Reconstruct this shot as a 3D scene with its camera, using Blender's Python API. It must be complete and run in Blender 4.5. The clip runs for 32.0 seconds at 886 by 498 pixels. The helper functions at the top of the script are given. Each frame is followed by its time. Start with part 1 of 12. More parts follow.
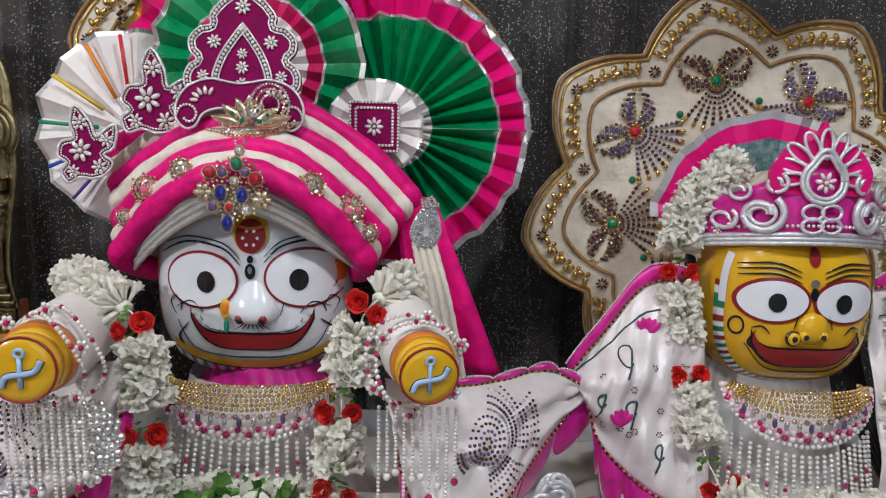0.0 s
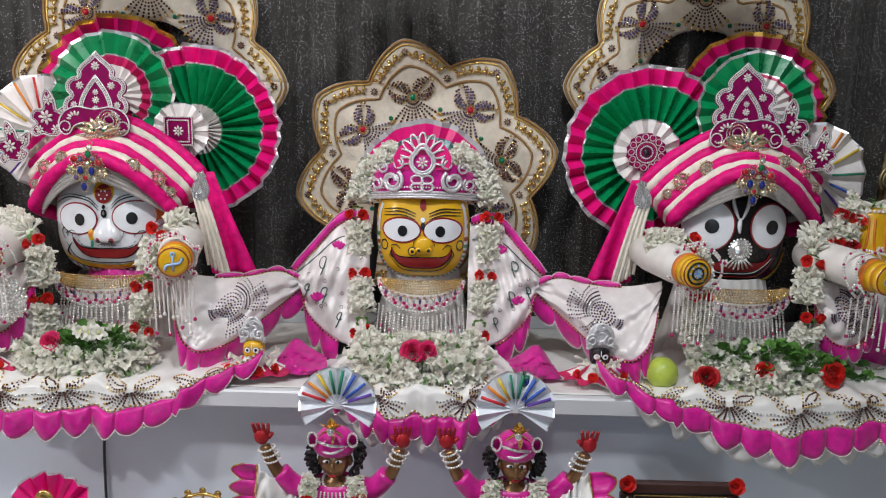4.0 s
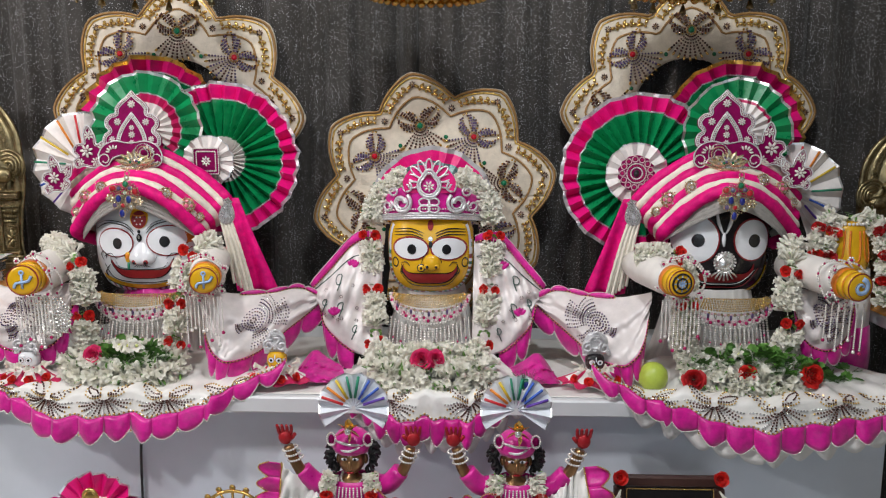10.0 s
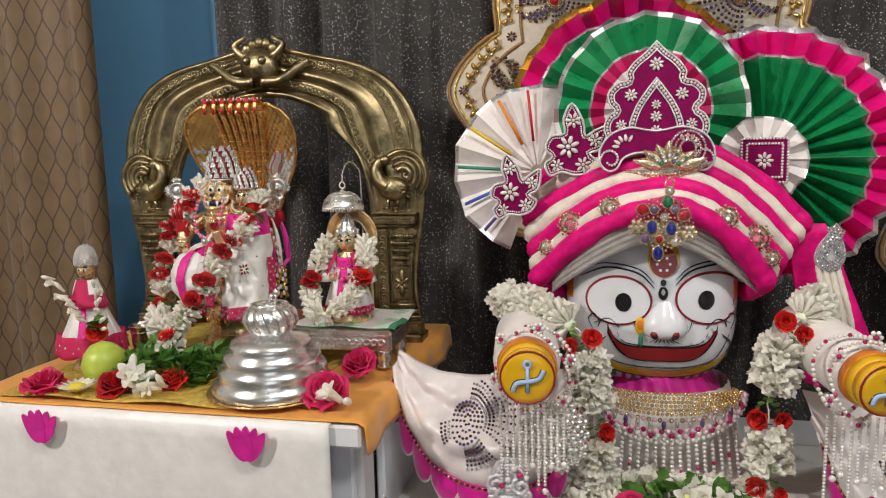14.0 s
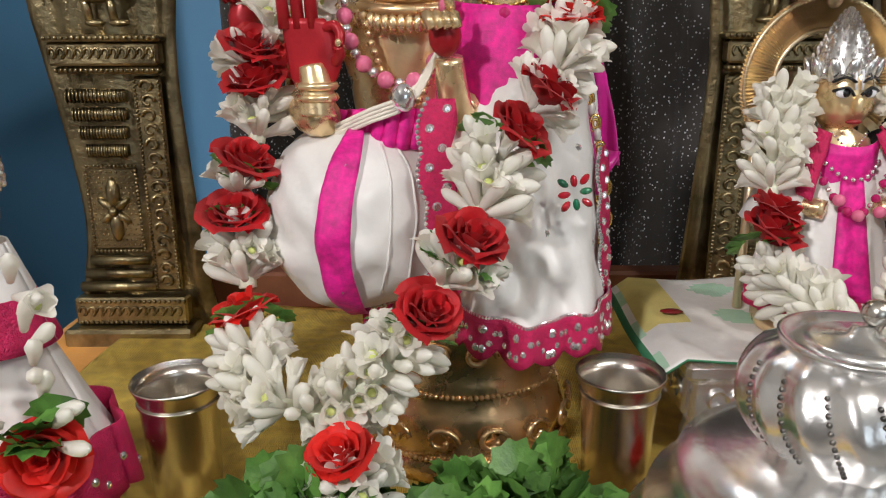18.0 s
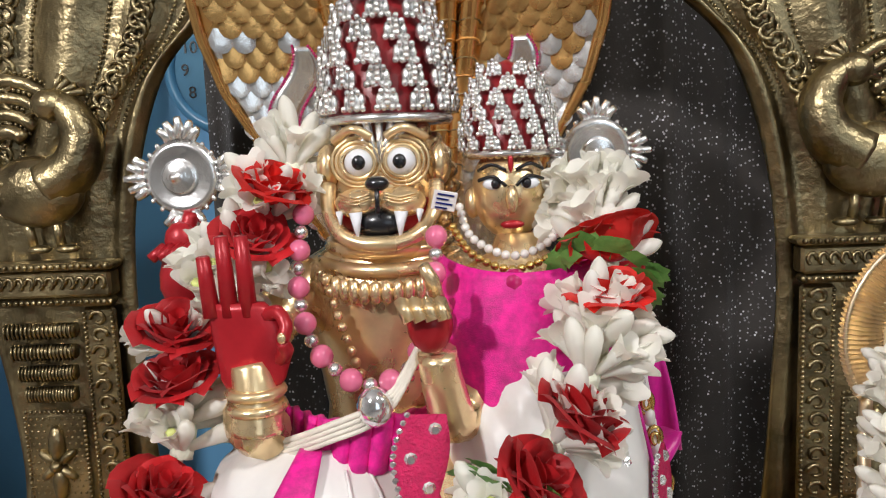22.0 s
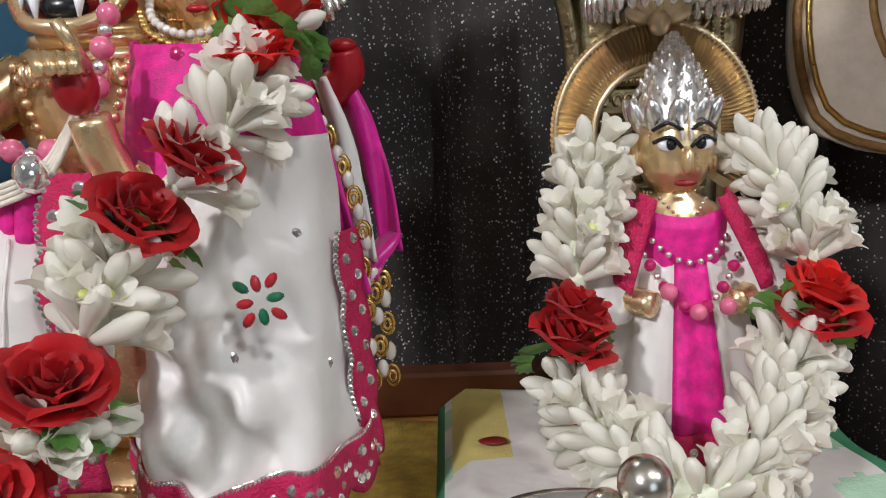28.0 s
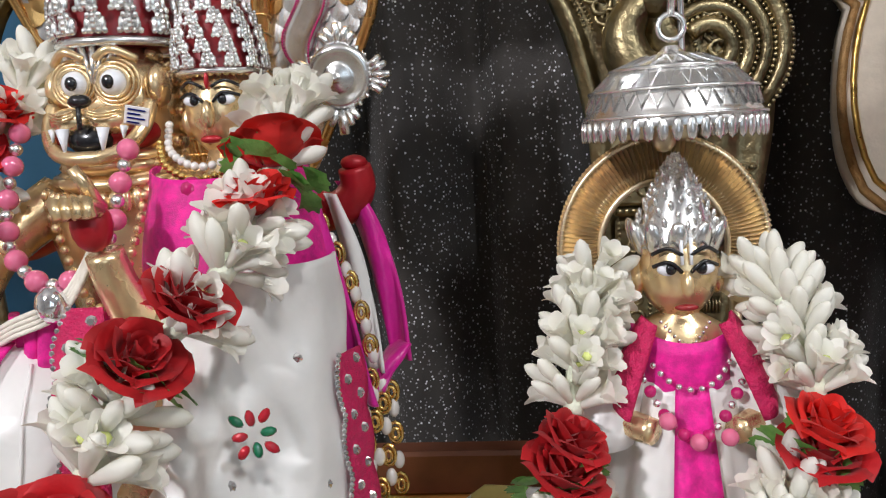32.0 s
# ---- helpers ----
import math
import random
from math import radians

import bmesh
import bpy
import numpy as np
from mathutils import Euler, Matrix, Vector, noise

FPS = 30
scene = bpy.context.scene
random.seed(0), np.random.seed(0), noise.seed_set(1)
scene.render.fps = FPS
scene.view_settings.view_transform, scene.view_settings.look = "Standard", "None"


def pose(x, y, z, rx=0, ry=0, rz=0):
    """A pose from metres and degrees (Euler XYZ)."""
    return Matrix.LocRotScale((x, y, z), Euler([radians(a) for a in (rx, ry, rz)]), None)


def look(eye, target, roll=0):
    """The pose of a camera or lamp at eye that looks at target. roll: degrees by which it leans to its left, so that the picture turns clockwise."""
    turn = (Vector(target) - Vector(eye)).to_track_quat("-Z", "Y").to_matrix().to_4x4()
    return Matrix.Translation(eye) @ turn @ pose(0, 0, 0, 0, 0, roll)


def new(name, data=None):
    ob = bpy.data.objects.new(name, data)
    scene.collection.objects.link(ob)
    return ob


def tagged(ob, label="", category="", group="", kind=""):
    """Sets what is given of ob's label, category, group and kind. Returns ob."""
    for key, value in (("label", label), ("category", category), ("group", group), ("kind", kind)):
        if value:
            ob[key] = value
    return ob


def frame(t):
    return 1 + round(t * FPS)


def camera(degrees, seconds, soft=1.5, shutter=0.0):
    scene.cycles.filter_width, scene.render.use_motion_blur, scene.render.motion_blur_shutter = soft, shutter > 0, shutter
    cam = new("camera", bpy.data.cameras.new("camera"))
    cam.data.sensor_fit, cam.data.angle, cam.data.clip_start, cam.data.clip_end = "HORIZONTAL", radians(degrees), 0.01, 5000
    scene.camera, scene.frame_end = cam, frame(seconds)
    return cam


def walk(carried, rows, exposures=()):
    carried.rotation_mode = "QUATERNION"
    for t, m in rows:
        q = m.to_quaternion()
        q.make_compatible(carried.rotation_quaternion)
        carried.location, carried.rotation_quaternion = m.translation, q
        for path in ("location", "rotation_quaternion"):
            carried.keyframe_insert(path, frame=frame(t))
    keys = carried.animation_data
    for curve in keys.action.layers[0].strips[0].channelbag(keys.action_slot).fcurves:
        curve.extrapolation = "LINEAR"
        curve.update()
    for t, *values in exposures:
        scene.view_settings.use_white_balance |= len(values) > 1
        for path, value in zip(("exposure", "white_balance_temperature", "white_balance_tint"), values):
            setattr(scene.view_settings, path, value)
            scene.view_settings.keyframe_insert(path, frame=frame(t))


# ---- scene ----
cam = camera(61.0, 32.0, soft=1.15)
METRES, EYE, TILT, LEAN, TURN = 4.4, 1.35, -8.0, -1.4, 0.0
ROWS = [
    (0.0, 0.0, 0.0, 0.0, 0.0, 0.0, -0.0),
    (0.5, 0.0302, -0.0191, -0.0005, 0.15, -0.21, -0.15),
    (1.0, 0.0698, -0.0454, -0.0038, 0.51, -0.7, -0.23),
    (1.5, 0.0771, -0.0773, -0.0004, 0.59, -1.31, -0.2),
    (2.0, 0.0785, -0.1093, -0.0051, 0.44, -1.52, -0.17),
    (2.5, 0.0915, -0.1333, -0.0056, -0.01, -1.79, -0.22),
    (3.0, 0.1217, -0.1597, -0.0086, 0.44, -2.12, -0.1),
    (3.5, 0.14, -0.1791, -0.0098, 1.13, -2.3, 0.16),
    (5.5, 0.1416, -0.2043, -0.0112, 0.49, -2.46, 0.68),
    (6.0, 0.1436, -0.2297, -0.0117, -0.31, -2.07, 0.58),
    (6.5, 0.1437, -0.2269, -0.0112, 0.9, -0.9, 0.24),
    (7.0, 0.145, -0.2262, -0.0108, 2.09, -0.39, 0.46),
    (7.5, 0.1458, -0.2275, -0.0111, 2.56, -0.49, 0.66),
    (8.0, 0.146, -0.2285, -0.0111, 2.75, -0.51, 0.78),
    (8.5, 0.146, -0.2283, -0.0112, 2.69, -0.51, 0.86),
    (9.0, 0.1467, -0.2279, -0.0113, 2.54, -0.56, 0.97),
    (9.5, 0.1474, -0.2275, -0.0113, 2.41, -0.6, 1.06),
    (10.0, 0.1472, -0.2235, -0.0114, 2.28, -0.77, 1.08),
    (10.5, 0.1483, -0.2212, -0.0117, 2.22, -1.03, 0.97),
    (11.0, 0.1496, -0.2201, -0.0117, 2.58, -1.43, 0.74),
    (11.5, 0.148, -0.2127, -0.0109, 3.04, -1.97, 0.4),
    (12.0, 0.1267, -0.1898, -0.0067, 4.33, -2.26, -0.09),
    (12.5, 0.0832, -0.1664, -0.0017, 5.87, -1.95, 0.54),
    (13.0, 0.0373, -0.1304, -0.0017, 8.64, -1.2, 1.05),
    (13.5, -0.0142, -0.0819, 0.0046, 11.87, 0.42, 0.87),
    (14.0, -0.0779, -0.0459, 0.0097, 12.92, 0.12, 0.92),
    (14.5, -0.1304, -0.0124, 0.0113, 11.01, -1.13, 2.21),
    (15.0, -0.1762, 0.0342, 0.0174, 9.82, -1.57, 3.01),
    (15.5, -0.2111, 0.0699, 0.019, 5.84, -2.71, 2.96),
    (17.5, -0.2404, 0.1303, 0.0159, -0.34, -8.44, 1.17),
    (18.0, -0.2376, 0.1428, 0.0101, 0.36, -8.38, 1.61),
    (18.5, -0.2347, 0.1514, 0.007, 1.01, -7.7, 2.15),
    (19.0, -0.234, 0.1574, 0.0076, 1.65, -6.47, 2.65),
    (19.5, -0.2337, 0.1595, 0.0122, 2.11, -4.91, 2.98),
    (20.0, -0.2333, 0.1606, 0.0166, 2.45, -3.15, 3.16),
    (20.5, -0.2337, 0.1616, 0.0207, 2.6, -1.7, 3.28),
    (21.0, -0.233, 0.1623, 0.0247, 2.71, -0.5, 3.39),
    (21.5, -0.2332, 0.1641, 0.0266, 2.79, 0.28, 3.4),
    (22.0, -0.233, 0.1705, 0.0269, 2.98, 1.04, 3.3),
    (22.5, -0.2327, 0.1718, 0.029, 3.27, 1.84, 3.16),
    (23.0, -0.2332, 0.1694, 0.032, 3.57, 2.92, 3.02),
    (23.5, -0.2341, 0.1649, 0.0352, 3.76, 3.9, 2.93),
    (24.0, -0.2344, 0.1625, 0.0358, 3.84, 4.55, 2.82),
    (24.5, -0.2343, 0.162, 0.0342, 3.87, 4.54, 2.77),
    (26.5, -0.233, 0.1683, 0.0267, 3.22, 0.43, 3.54),
    (27.0, -0.2261, 0.1657, 0.0206, 2.36, -1.05, 3.75),
    (27.5, -0.2164, 0.167, 0.0151, 1.45, -2.23, 3.82),
    (28.0, -0.2071, 0.1702, 0.0095, 0.79, -2.83, 3.81),
    (28.5, -0.2009, 0.1741, 0.0048, 0.56, -2.97, 3.79),
    (29.0, -0.197, 0.1777, 0.0058, 0.82, -2.84, 3.8),
    (29.5, -0.1962, 0.1794, 0.0091, 1.25, -2.29, 3.91),
    (30.0, -0.196, 0.1793, 0.0133, 1.84, -1.34, 4.05),
    (30.5, -0.1951, 0.1777, 0.0175, 2.29, -0.4, 4.27),
    (31.0, -0.1955, 0.176, 0.0179, 2.68, 0.2, 4.26),
    (31.5, -0.1965, 0.1736, 0.0179, 3.64, 0.27, 4.14),
    (32.0, -0.1999, 0.1696, 0.0179, 5.99, -0.17, 3.83),
]
walk(cam, [(t, pose(0, 0, EYE, TILT, LEAN, TURN) @ pose(METRES * x, METRES * y, METRES * z, 90 + pitch, roll, yaw)) for t, x, y, z, yaw, pitch, roll in ROWS],
     [(0.0, -0.3, 6150, 10), (2.5, -0.2, 6150, 10), (5.5, 0.0, 6450, 10), (11.5, 0.0, 6500, 10), (13.5, -0.2, 6900, 10), (15.5, -0.2, 6900, 10), (18.0, -0.15, 6550, 10), (21.0, -0.05, 6500, 10), (24.0, 0.12, 6400, 10), (26.5, -0.05, 6400, 10), (28.0, -0.2, 6300, 10), (30.0, 0.0, 6250, 10), (32.0, 0.0, 6200, 10)])

# ---- light ----
world = bpy.data.worlds.new("room_air")
scene.world = world
world.use_nodes = True
bg = world.node_tree.nodes["Background"]
bg.inputs[0].default_value = (0.78, 0.88, 1.0, 1)
bg.inputs[1].default_value = 0.1


def area_lamp(name, eye, target, size, watts, colour):
    data = bpy.data.lights.new(name, "AREA")
    data.shape, data.size, data.energy, data.color = "SQUARE", size, watts, colour
    ob = new(name, data)
    ob.matrix_world = look(eye, target)
    return ob


area_lamp("ceiling_lamp_warm", (-0.22, -0.15, 2.64), (-0.1, 1.05, 0.95), 0.16, 14, (1.0, 0.975, 0.95))
area_lamp("ceiling_lamp_cool", (0.82, -0.15, 2.64), (0.9, 1.05, 0.95), 0.16, 17, (0.93, 0.97, 1.0))
area_lamp("ceiling_lamp_left", (-2.0, -0.6, 2.3), (-1.35, 1.1, 1.15), 0.12, 31, (1.0, 0.97, 0.98))
# broad fill lamp added behind the viewer; the room has no known window there
area_lamp("room_fill_light", (0.4, -2.6, 1.7), (0.3, 1.0, 0.9), 1.6, 12, (0.76, 0.88, 1.0))
# unseen lamp added behind the curtain to brighten the blue wall from above
area_lamp("wall_fill_lamp", (-1.44, 1.66, 2.6), (-1.43, 1.76, 1.2), 0.1, 2.5, (1.0, 0.98, 0.95))

# ---- materials ----
def node(nt, kind, **inputs):
    n = nt.nodes.new(kind)
    for key, value in inputs.items():
        n.inputs[key.replace("_", " ")].default_value = value
    return n


def rgba(c):
    return (c[0], c[1], c[2], 1.0)


def mat(name, col, rough=0.5, metal=0.0, var=0.12, scale=30.0, bump=0.15, bscale=250.0, col2=None, coat=0.0, sheen=0.0, weave=0.0,
        island=0.0, sub=0.0, spec=0.5):
    """A surface with colour variation at two scales and fine relief."""
    m = bpy.data.materials.new(name)
    m.use_nodes = True
    nt = m.node_tree
    b = nt.nodes["Principled BSDF"]
    b.inputs["Roughness"].default_value = rough
    b.inputs["Metallic"].default_value = metal
    b.inputs["Coat Weight"].default_value = coat
    b.inputs["Sheen Weight"].default_value = sheen
    b.inputs["Specular IOR Level"].default_value = spec
    if sub:
        b.inputs["Subsurface Weight"].default_value = sub
        b.inputs["Subsurface Radius"].default_value = (0.01, 0.01, 0.006)
        b.inputs["Subsurface Scale"].default_value = 0.8
    tc = nt.nodes.new("ShaderNodeTexCoord")
    info = nt.nodes.new("ShaderNodeObjectInfo")
    shift = nt.nodes.new("ShaderNodeVectorMath")
    shift.operation = "ADD"
    nt.links.new(tc.outputs["Object"], shift.inputs[0])
    nt.links.new(info.outputs["Random"], shift.inputs[1])
    big = node(nt, "ShaderNodeTexNoise", Scale=scale, Detail=4.0, Roughness=0.6)
    fine = node(nt, "ShaderNodeTexNoise", Scale=bscale, Detail=3.0, Roughness=0.6)
    for n in (big, fine):
        nt.links.new(shift.outputs[0], n.inputs["Vector"])
    mix = node(nt, "ShaderNodeMix")
    mix.data_type = "RGBA"
    lo = tuple(c * (1 - var) for c in col)
    hi = col2 if col2 else tuple(min(1, c * (1 + var)) for c in col)
    mix.inputs[6].default_value, mix.inputs[7].default_value = rgba(lo), rgba(hi)
    ramp = node(nt, "ShaderNodeMapRange")
    ramp.inputs[1].default_value, ramp.inputs[2].default_value = 0.32, 0.68
    nt.links.new(big.outputs["Fac"], ramp.inputs[0])
    nt.links.new(ramp.outputs[0], mix.inputs[0])
    out = mix.outputs[2]
    if island:
        geo = nt.nodes.new("ShaderNodeNewGeometry")
        hsv = nt.nodes.new("ShaderNodeHueSaturation")
        mr = node(nt, "ShaderNodeMapRange")
        mr.inputs[3].default_value, mr.inputs[4].default_value = 1 - island, 1 + island * 0.6
        nt.links.new(geo.outputs["Random Per Island"], mr.inputs[0])
        nt.links.new(mr.outputs[0], hsv.inputs["Value"])
        nt.links.new(out, hsv.inputs["Color"])
        out = hsv.outputs[0]
    nt.links.new(out, b.inputs["Base Color"])
    bp = node(nt, "ShaderNodeBump", Strength=bump, Distance=0.002)
    height = fine.outputs["Fac"]
    if weave:
        wa = node(nt, "ShaderNodeTexWave", Scale=weave, Distortion=0.6, Detail=1.0)
        wb = node(nt, "ShaderNodeTexWave", Scale=weave, Distortion=0.6, Detail=1.0)
        wb.bands_direction = "Z"
        add = nt.nodes.new("ShaderNodeMath")
        nt.links.new(tc.outputs["Object"], wa.inputs["Vector"])
        nt.links.new(tc.outputs["Object"], wb.inputs["Vector"])
        nt.links.new(wa.outputs["Fac"], add.inputs[0])
        nt.links.new(wb.outputs["Fac"], add.inputs[1])
        height = add.outputs[0]
    nt.links.new(height, bp.inputs["Height"])
    nt.links.new(bp.outputs[0], b.inputs["Normal"])
    rr = node(nt, "ShaderNodeMapRange")
    rr.inputs[3].default_value, rr.inputs[4].default_value = max(0.02, rough * 0.8), min(1, rough * 1.25)
    nt.links.new(big.outputs["Fac"], rr.inputs[0])
    nt.links.new(rr.outputs[0], b.inputs["Roughness"])
    return m


def thin_petal(m, col, share_through):
    """Let light pass through a thin petal."""
    nt = m.node_tree
    out = nt.nodes["Material Output"]
    tr = nt.nodes.new("ShaderNodeBsdfTranslucent")
    tr.inputs["Color"].default_value = rgba(col)
    mx = nt.nodes.new("ShaderNodeMixShader")
    mx.inputs[0].default_value = share_through
    nt.links.new(nt.nodes["Principled BSDF"].outputs[0], mx.inputs[1])
    nt.links.new(tr.outputs[0], mx.inputs[2])
    nt.links.new(mx.outputs[0], out.inputs["Surface"])


def sequin_cloth(name, col, amount):
    """Dark cloth strewn with small round sequins, their uneven glints painted as colour."""
    m = mat(name, col, 0.75, 0, 0.25, 14, 0.3, 500, sheen=0.2)
    nt = m.node_tree
    b = nt.nodes["Principled BSDF"]
    tc = nt.nodes.new("ShaderNodeTexCoord")
    vor = node(nt, "ShaderNodeTexVoronoi", Scale=250.0)
    nt.links.new(tc.outputs["Object"], vor.inputs["Vector"])
    patch = node(nt, "ShaderNodeTexNoise", Scale=6.0, Detail=3.0)
    tall = nt.nodes.new("ShaderNodeMapping")
    tall.inputs["Scale"].default_value = (1.6, 1.6, 0.35)
    nt.links.new(tc.outputs["Object"], tall.inputs["Vector"])
    nt.links.new(tall.outputs[0], patch.inputs["Vector"])
    sep = nt.nodes.new("ShaderNodeSeparateColor")
    nt.links.new(vor.outputs["Color"], sep.inputs[0])
    thr = nt.nodes.new("ShaderNodeMath")
    thr.operation = "MULTIPLY_ADD"
    thr.inputs[1].default_value, thr.inputs[2].default_value = -1.5, 1.6 - amount
    nt.links.new(patch.outputs["Fac"], thr.inputs[0])
    pick = nt.nodes.new("ShaderNodeMath")
    pick.operation = "GREATER_THAN"
    nt.links.new(sep.outputs[0], pick.inputs[0])
    nt.links.new(thr.outputs[0], pick.inputs[1])
    near = nt.nodes.new("ShaderNodeMath")
    near.operation = "LESS_THAN"
    near.inputs[1].default_value = 0.3
    nt.links.new(vor.outputs["Distance"], near.inputs[0])
    # random brightness imitates glints: most sequins dim, a few near white
    spark = nt.nodes.new("ShaderNodeMath")
    spark.operation = "POWER"
    spark.inputs[1].default_value = 2.2
    nt.links.new(sep.outputs[1], spark.inputs[0])
    lit = nt.nodes.new("ShaderNodeMath")
    lit.operation = "MULTIPLY"
    nt.links.new(pick.outputs[0], lit.inputs[0])
    nt.links.new(spark.outputs[0], lit.inputs[1])
    both = nt.nodes.new("ShaderNodeMath")
    both.operation = "MULTIPLY"
    nt.links.new(lit.outputs[0], both.inputs[0])
    nt.links.new(near.outputs[0], both.inputs[1])
    old = b.inputs["Base Color"].links[0].from_socket
    mix = nt.nodes.new("ShaderNodeMix")
    mix.data_type = "RGBA"
    mix.inputs[7].default_value = (0.95, 0.96, 1.0, 1)
    nt.links.new(both.outputs[0], mix.inputs[0])
    nt.links.new(old, mix.inputs[6])
    nt.links.new(mix.outputs[2], b.inputs["Base Color"])
    rough = nt.nodes.new("ShaderNodeMath")
    rough.operation = "MULTIPLY_ADD"
    rough.inputs[1].default_value, rough.inputs[2].default_value = -0.4, 0.75
    nt.links.new(both.outputs[0], rough.inputs[0])
    nt.links.new(rough.outputs[0], b.inputs["Roughness"])
    return m


def ogee_cloth(name, col, line):
    """Brown curtain cloth with a woven lattice of wavy lines."""
    m = mat(name, col, 0.6, 0, 0.12, 20, 0.2, 600, sheen=0.3)
    nt = m.node_tree
    b = nt.nodes["Principled BSDF"]
    tc = nt.nodes.new("ShaderNodeTexCoord")
    sep = nt.nodes.new("ShaderNodeSeparateXYZ")
    nt.links.new(tc.outputs["Object"], sep.inputs[0])

    def op(kind, a, c=None, d=None):
        n = nt.nodes.new("ShaderNodeMath")
        n.operation = kind
        for k, s in enumerate((a, c, d)):
            if s is None:
                continue
            if isinstance(s, (int, float)):
                n.inputs[k].default_value = s
            else:
                nt.links.new(s, n.inputs[k])
        return n.outputs[0]

    wob = op("MULTIPLY", op("SINE", op("MULTIPLY", sep.outputs[2], 2 * math.pi / 0.11)), 0.25)
    across = op("MULTIPLY", op("ADD", sep.outputs[0], sep.outputs[1]), 1 / 0.052)
    lines = None
    for sign, off in ((1, 0.0), (-1, 0.5)):
        u = op("ADD", op("MULTIPLY_ADD", wob, sign, across), off)
        d = op("ABSOLUTE", op("SUBTRACT", op("FRACT", u), 0.5))
        hit = op("LESS_THAN", d, 0.05)
        lines = hit if lines is None else op("MAXIMUM", lines, hit)
    old = b.inputs["Base Color"].links[0].from_socket
    mix = nt.nodes.new("ShaderNodeMix")
    mix.data_type = "RGBA"
    mix.inputs[7].default_value = rgba(line)
    nt.links.new(lines, mix.inputs[0])
    nt.links.new(old, mix.inputs[6])
    nt.links.new(mix.outputs[2], b.inputs["Base Color"])
    return m


PINK = mat("hot_pink_silk", (0.74, 0.004, 0.19), 0.5, 0, 0.22, 45, 0.25, 400, spec=0.22)
MAGENTA = mat("magenta_satin", (0.62, 0.008, 0.27), 0.3, 0, 0.22, 40, 0.2, 300, sheen=0.2)
MAGENTA_KNIT = mat("magenta_knit", (0.72, 0.005, 0.26), 0.5, 0, 0.3, 160, 0.25, 1600, sheen=0.08)
FAN_PINK = mat("pink_fan_cloth", (0.72, 0.006, 0.18), 0.33, 0, 0.15, 30, 0.15, 300, spec=0.35)
FAN_DARKPINK = mat("dark_pink_fan_cloth", (0.5, 0.008, 0.1), 0.4, 0, 0.18, 30, 0.15, 300)
GREEN = mat("green_fan_cloth", (0.004, 0.23, 0.075), 0.28, 0, 0.2, 30, 0.15, 300)
TEAL = mat("teal_brocade", (0.05, 0.22, 0.24), 0.35, 0.3, 0.4, 90, 0.3, 300, col2=(0.3, 0.42, 0.42))
SILVER_RIBBON = mat("silver_ribbon", (0.78, 0.78, 0.8), 0.28, 0.85, 0.12, 60, 0.25, 300)
GREY_RIBBON = mat("grey_satin_ribbon", (0.42, 0.41, 0.42), 0.5, 0.2, 0.12, 60, 0.25, 300)
GOLD_RIBBON = mat("gold_ribbon", (0.75, 0.5, 0.14), 0.28, 0.9, 0.2, 60, 0.3, 300)
WHITE_SATIN = mat("white_satin", (0.8, 0.78, 0.75), 0.36, 0, 0.07, 24, 0.6, 45, sheen=0.15)
CREAM_SATIN = mat("cream_satin", (0.66, 0.58, 0.47), 0.45, 0, 0.1, 40, 0.9, 70)
WHITE_PAPER = mat("white_fan_cloth", (0.8, 0.75, 0.72), 0.4, 0, 0.08, 30, 0.15, 200)
WHITE_WOOL = mat("cream_rope_cloth", (0.8, 0.74, 0.63), 0.7, 0, 0.1, 60, 0.4, 300, sheen=0.3)
WHITE_NET = mat("white_net", (0.7, 0.66, 0.62), 0.6, 0, 0.12, 60, 0.8, 300, weave=300)
SKIN_WHITE = mat("white_enamel", (0.8, 0.81, 0.84), 0.22, 0, 0.05, 10, 0.03, 80, coat=0.4)
SKIN_YELLOW = mat("yellow_enamel", (0.75, 0.42, 0.012), 0.24, 0, 0.08, 14, 0.03, 80, coat=0.4)
SKIN_BLACK = mat("black_enamel", (0.012, 0.01, 0.012), 0.16, 0, 0.2, 14, 0.03, 80, coat=0.5)
ARM_WHITE = mat("white_padded_cloth", (0.78, 0.74, 0.7), 0.6, 0, 0.07, 20, 0.2, 200)
RED_PAINT = mat("red_paint", (0.26, 0.012, 0.016), 0.3, 0, 0.12, 40, 0.05, 120, coat=0.2)
BLACK_PAINT = mat("black_paint", (0.01, 0.01, 0.012), 0.25, 0, 0.1, 30, 0.05, 120, coat=0.3)
GREEN_PAINT = mat("green_paint", (0.02, 0.2, 0.11), 0.3, 0, 0.1, 30, 0.05, 120)
BLUE_PAINT = mat("pale_blue_paint", (0.35, 0.5, 0.75), 0.3, 0, 0.1, 30, 0.05, 120)
ORANGE_PAINT = mat("orange_paint", (0.72, 0.2, 0.015), 0.3, 0, 0.12, 30, 0.05, 120, coat=0.2)
HAIR = mat("black_hair", (0.012, 0.011, 0.012), 0.5, 0, 0.3, 80, 0.6, 300)
PEARL = mat("pearl_bead", (0.82, 0.78, 0.74), 0.18, 0.15, 0.06, 60, 0.02, 200, coat=0.6, island=0.12)
PINK_PEARL = mat("pink_pearl", (0.76, 0.17, 0.3), 0.16, 0.1, 0.1, 60, 0.02, 200, coat=0.7)
RUBY = mat("magenta_bead", (0.5, 0.012, 0.13), 0.12, 0.1, 0.15, 60, 0.02, 200, coat=0.8, island=0.2)
CRYSTAL = mat("clear_rhinestone", (0.9, 0.9, 0.92), 0.07, 0.85, 0.2, 300, 0.1, 200, coat=0.5, island=0.35)
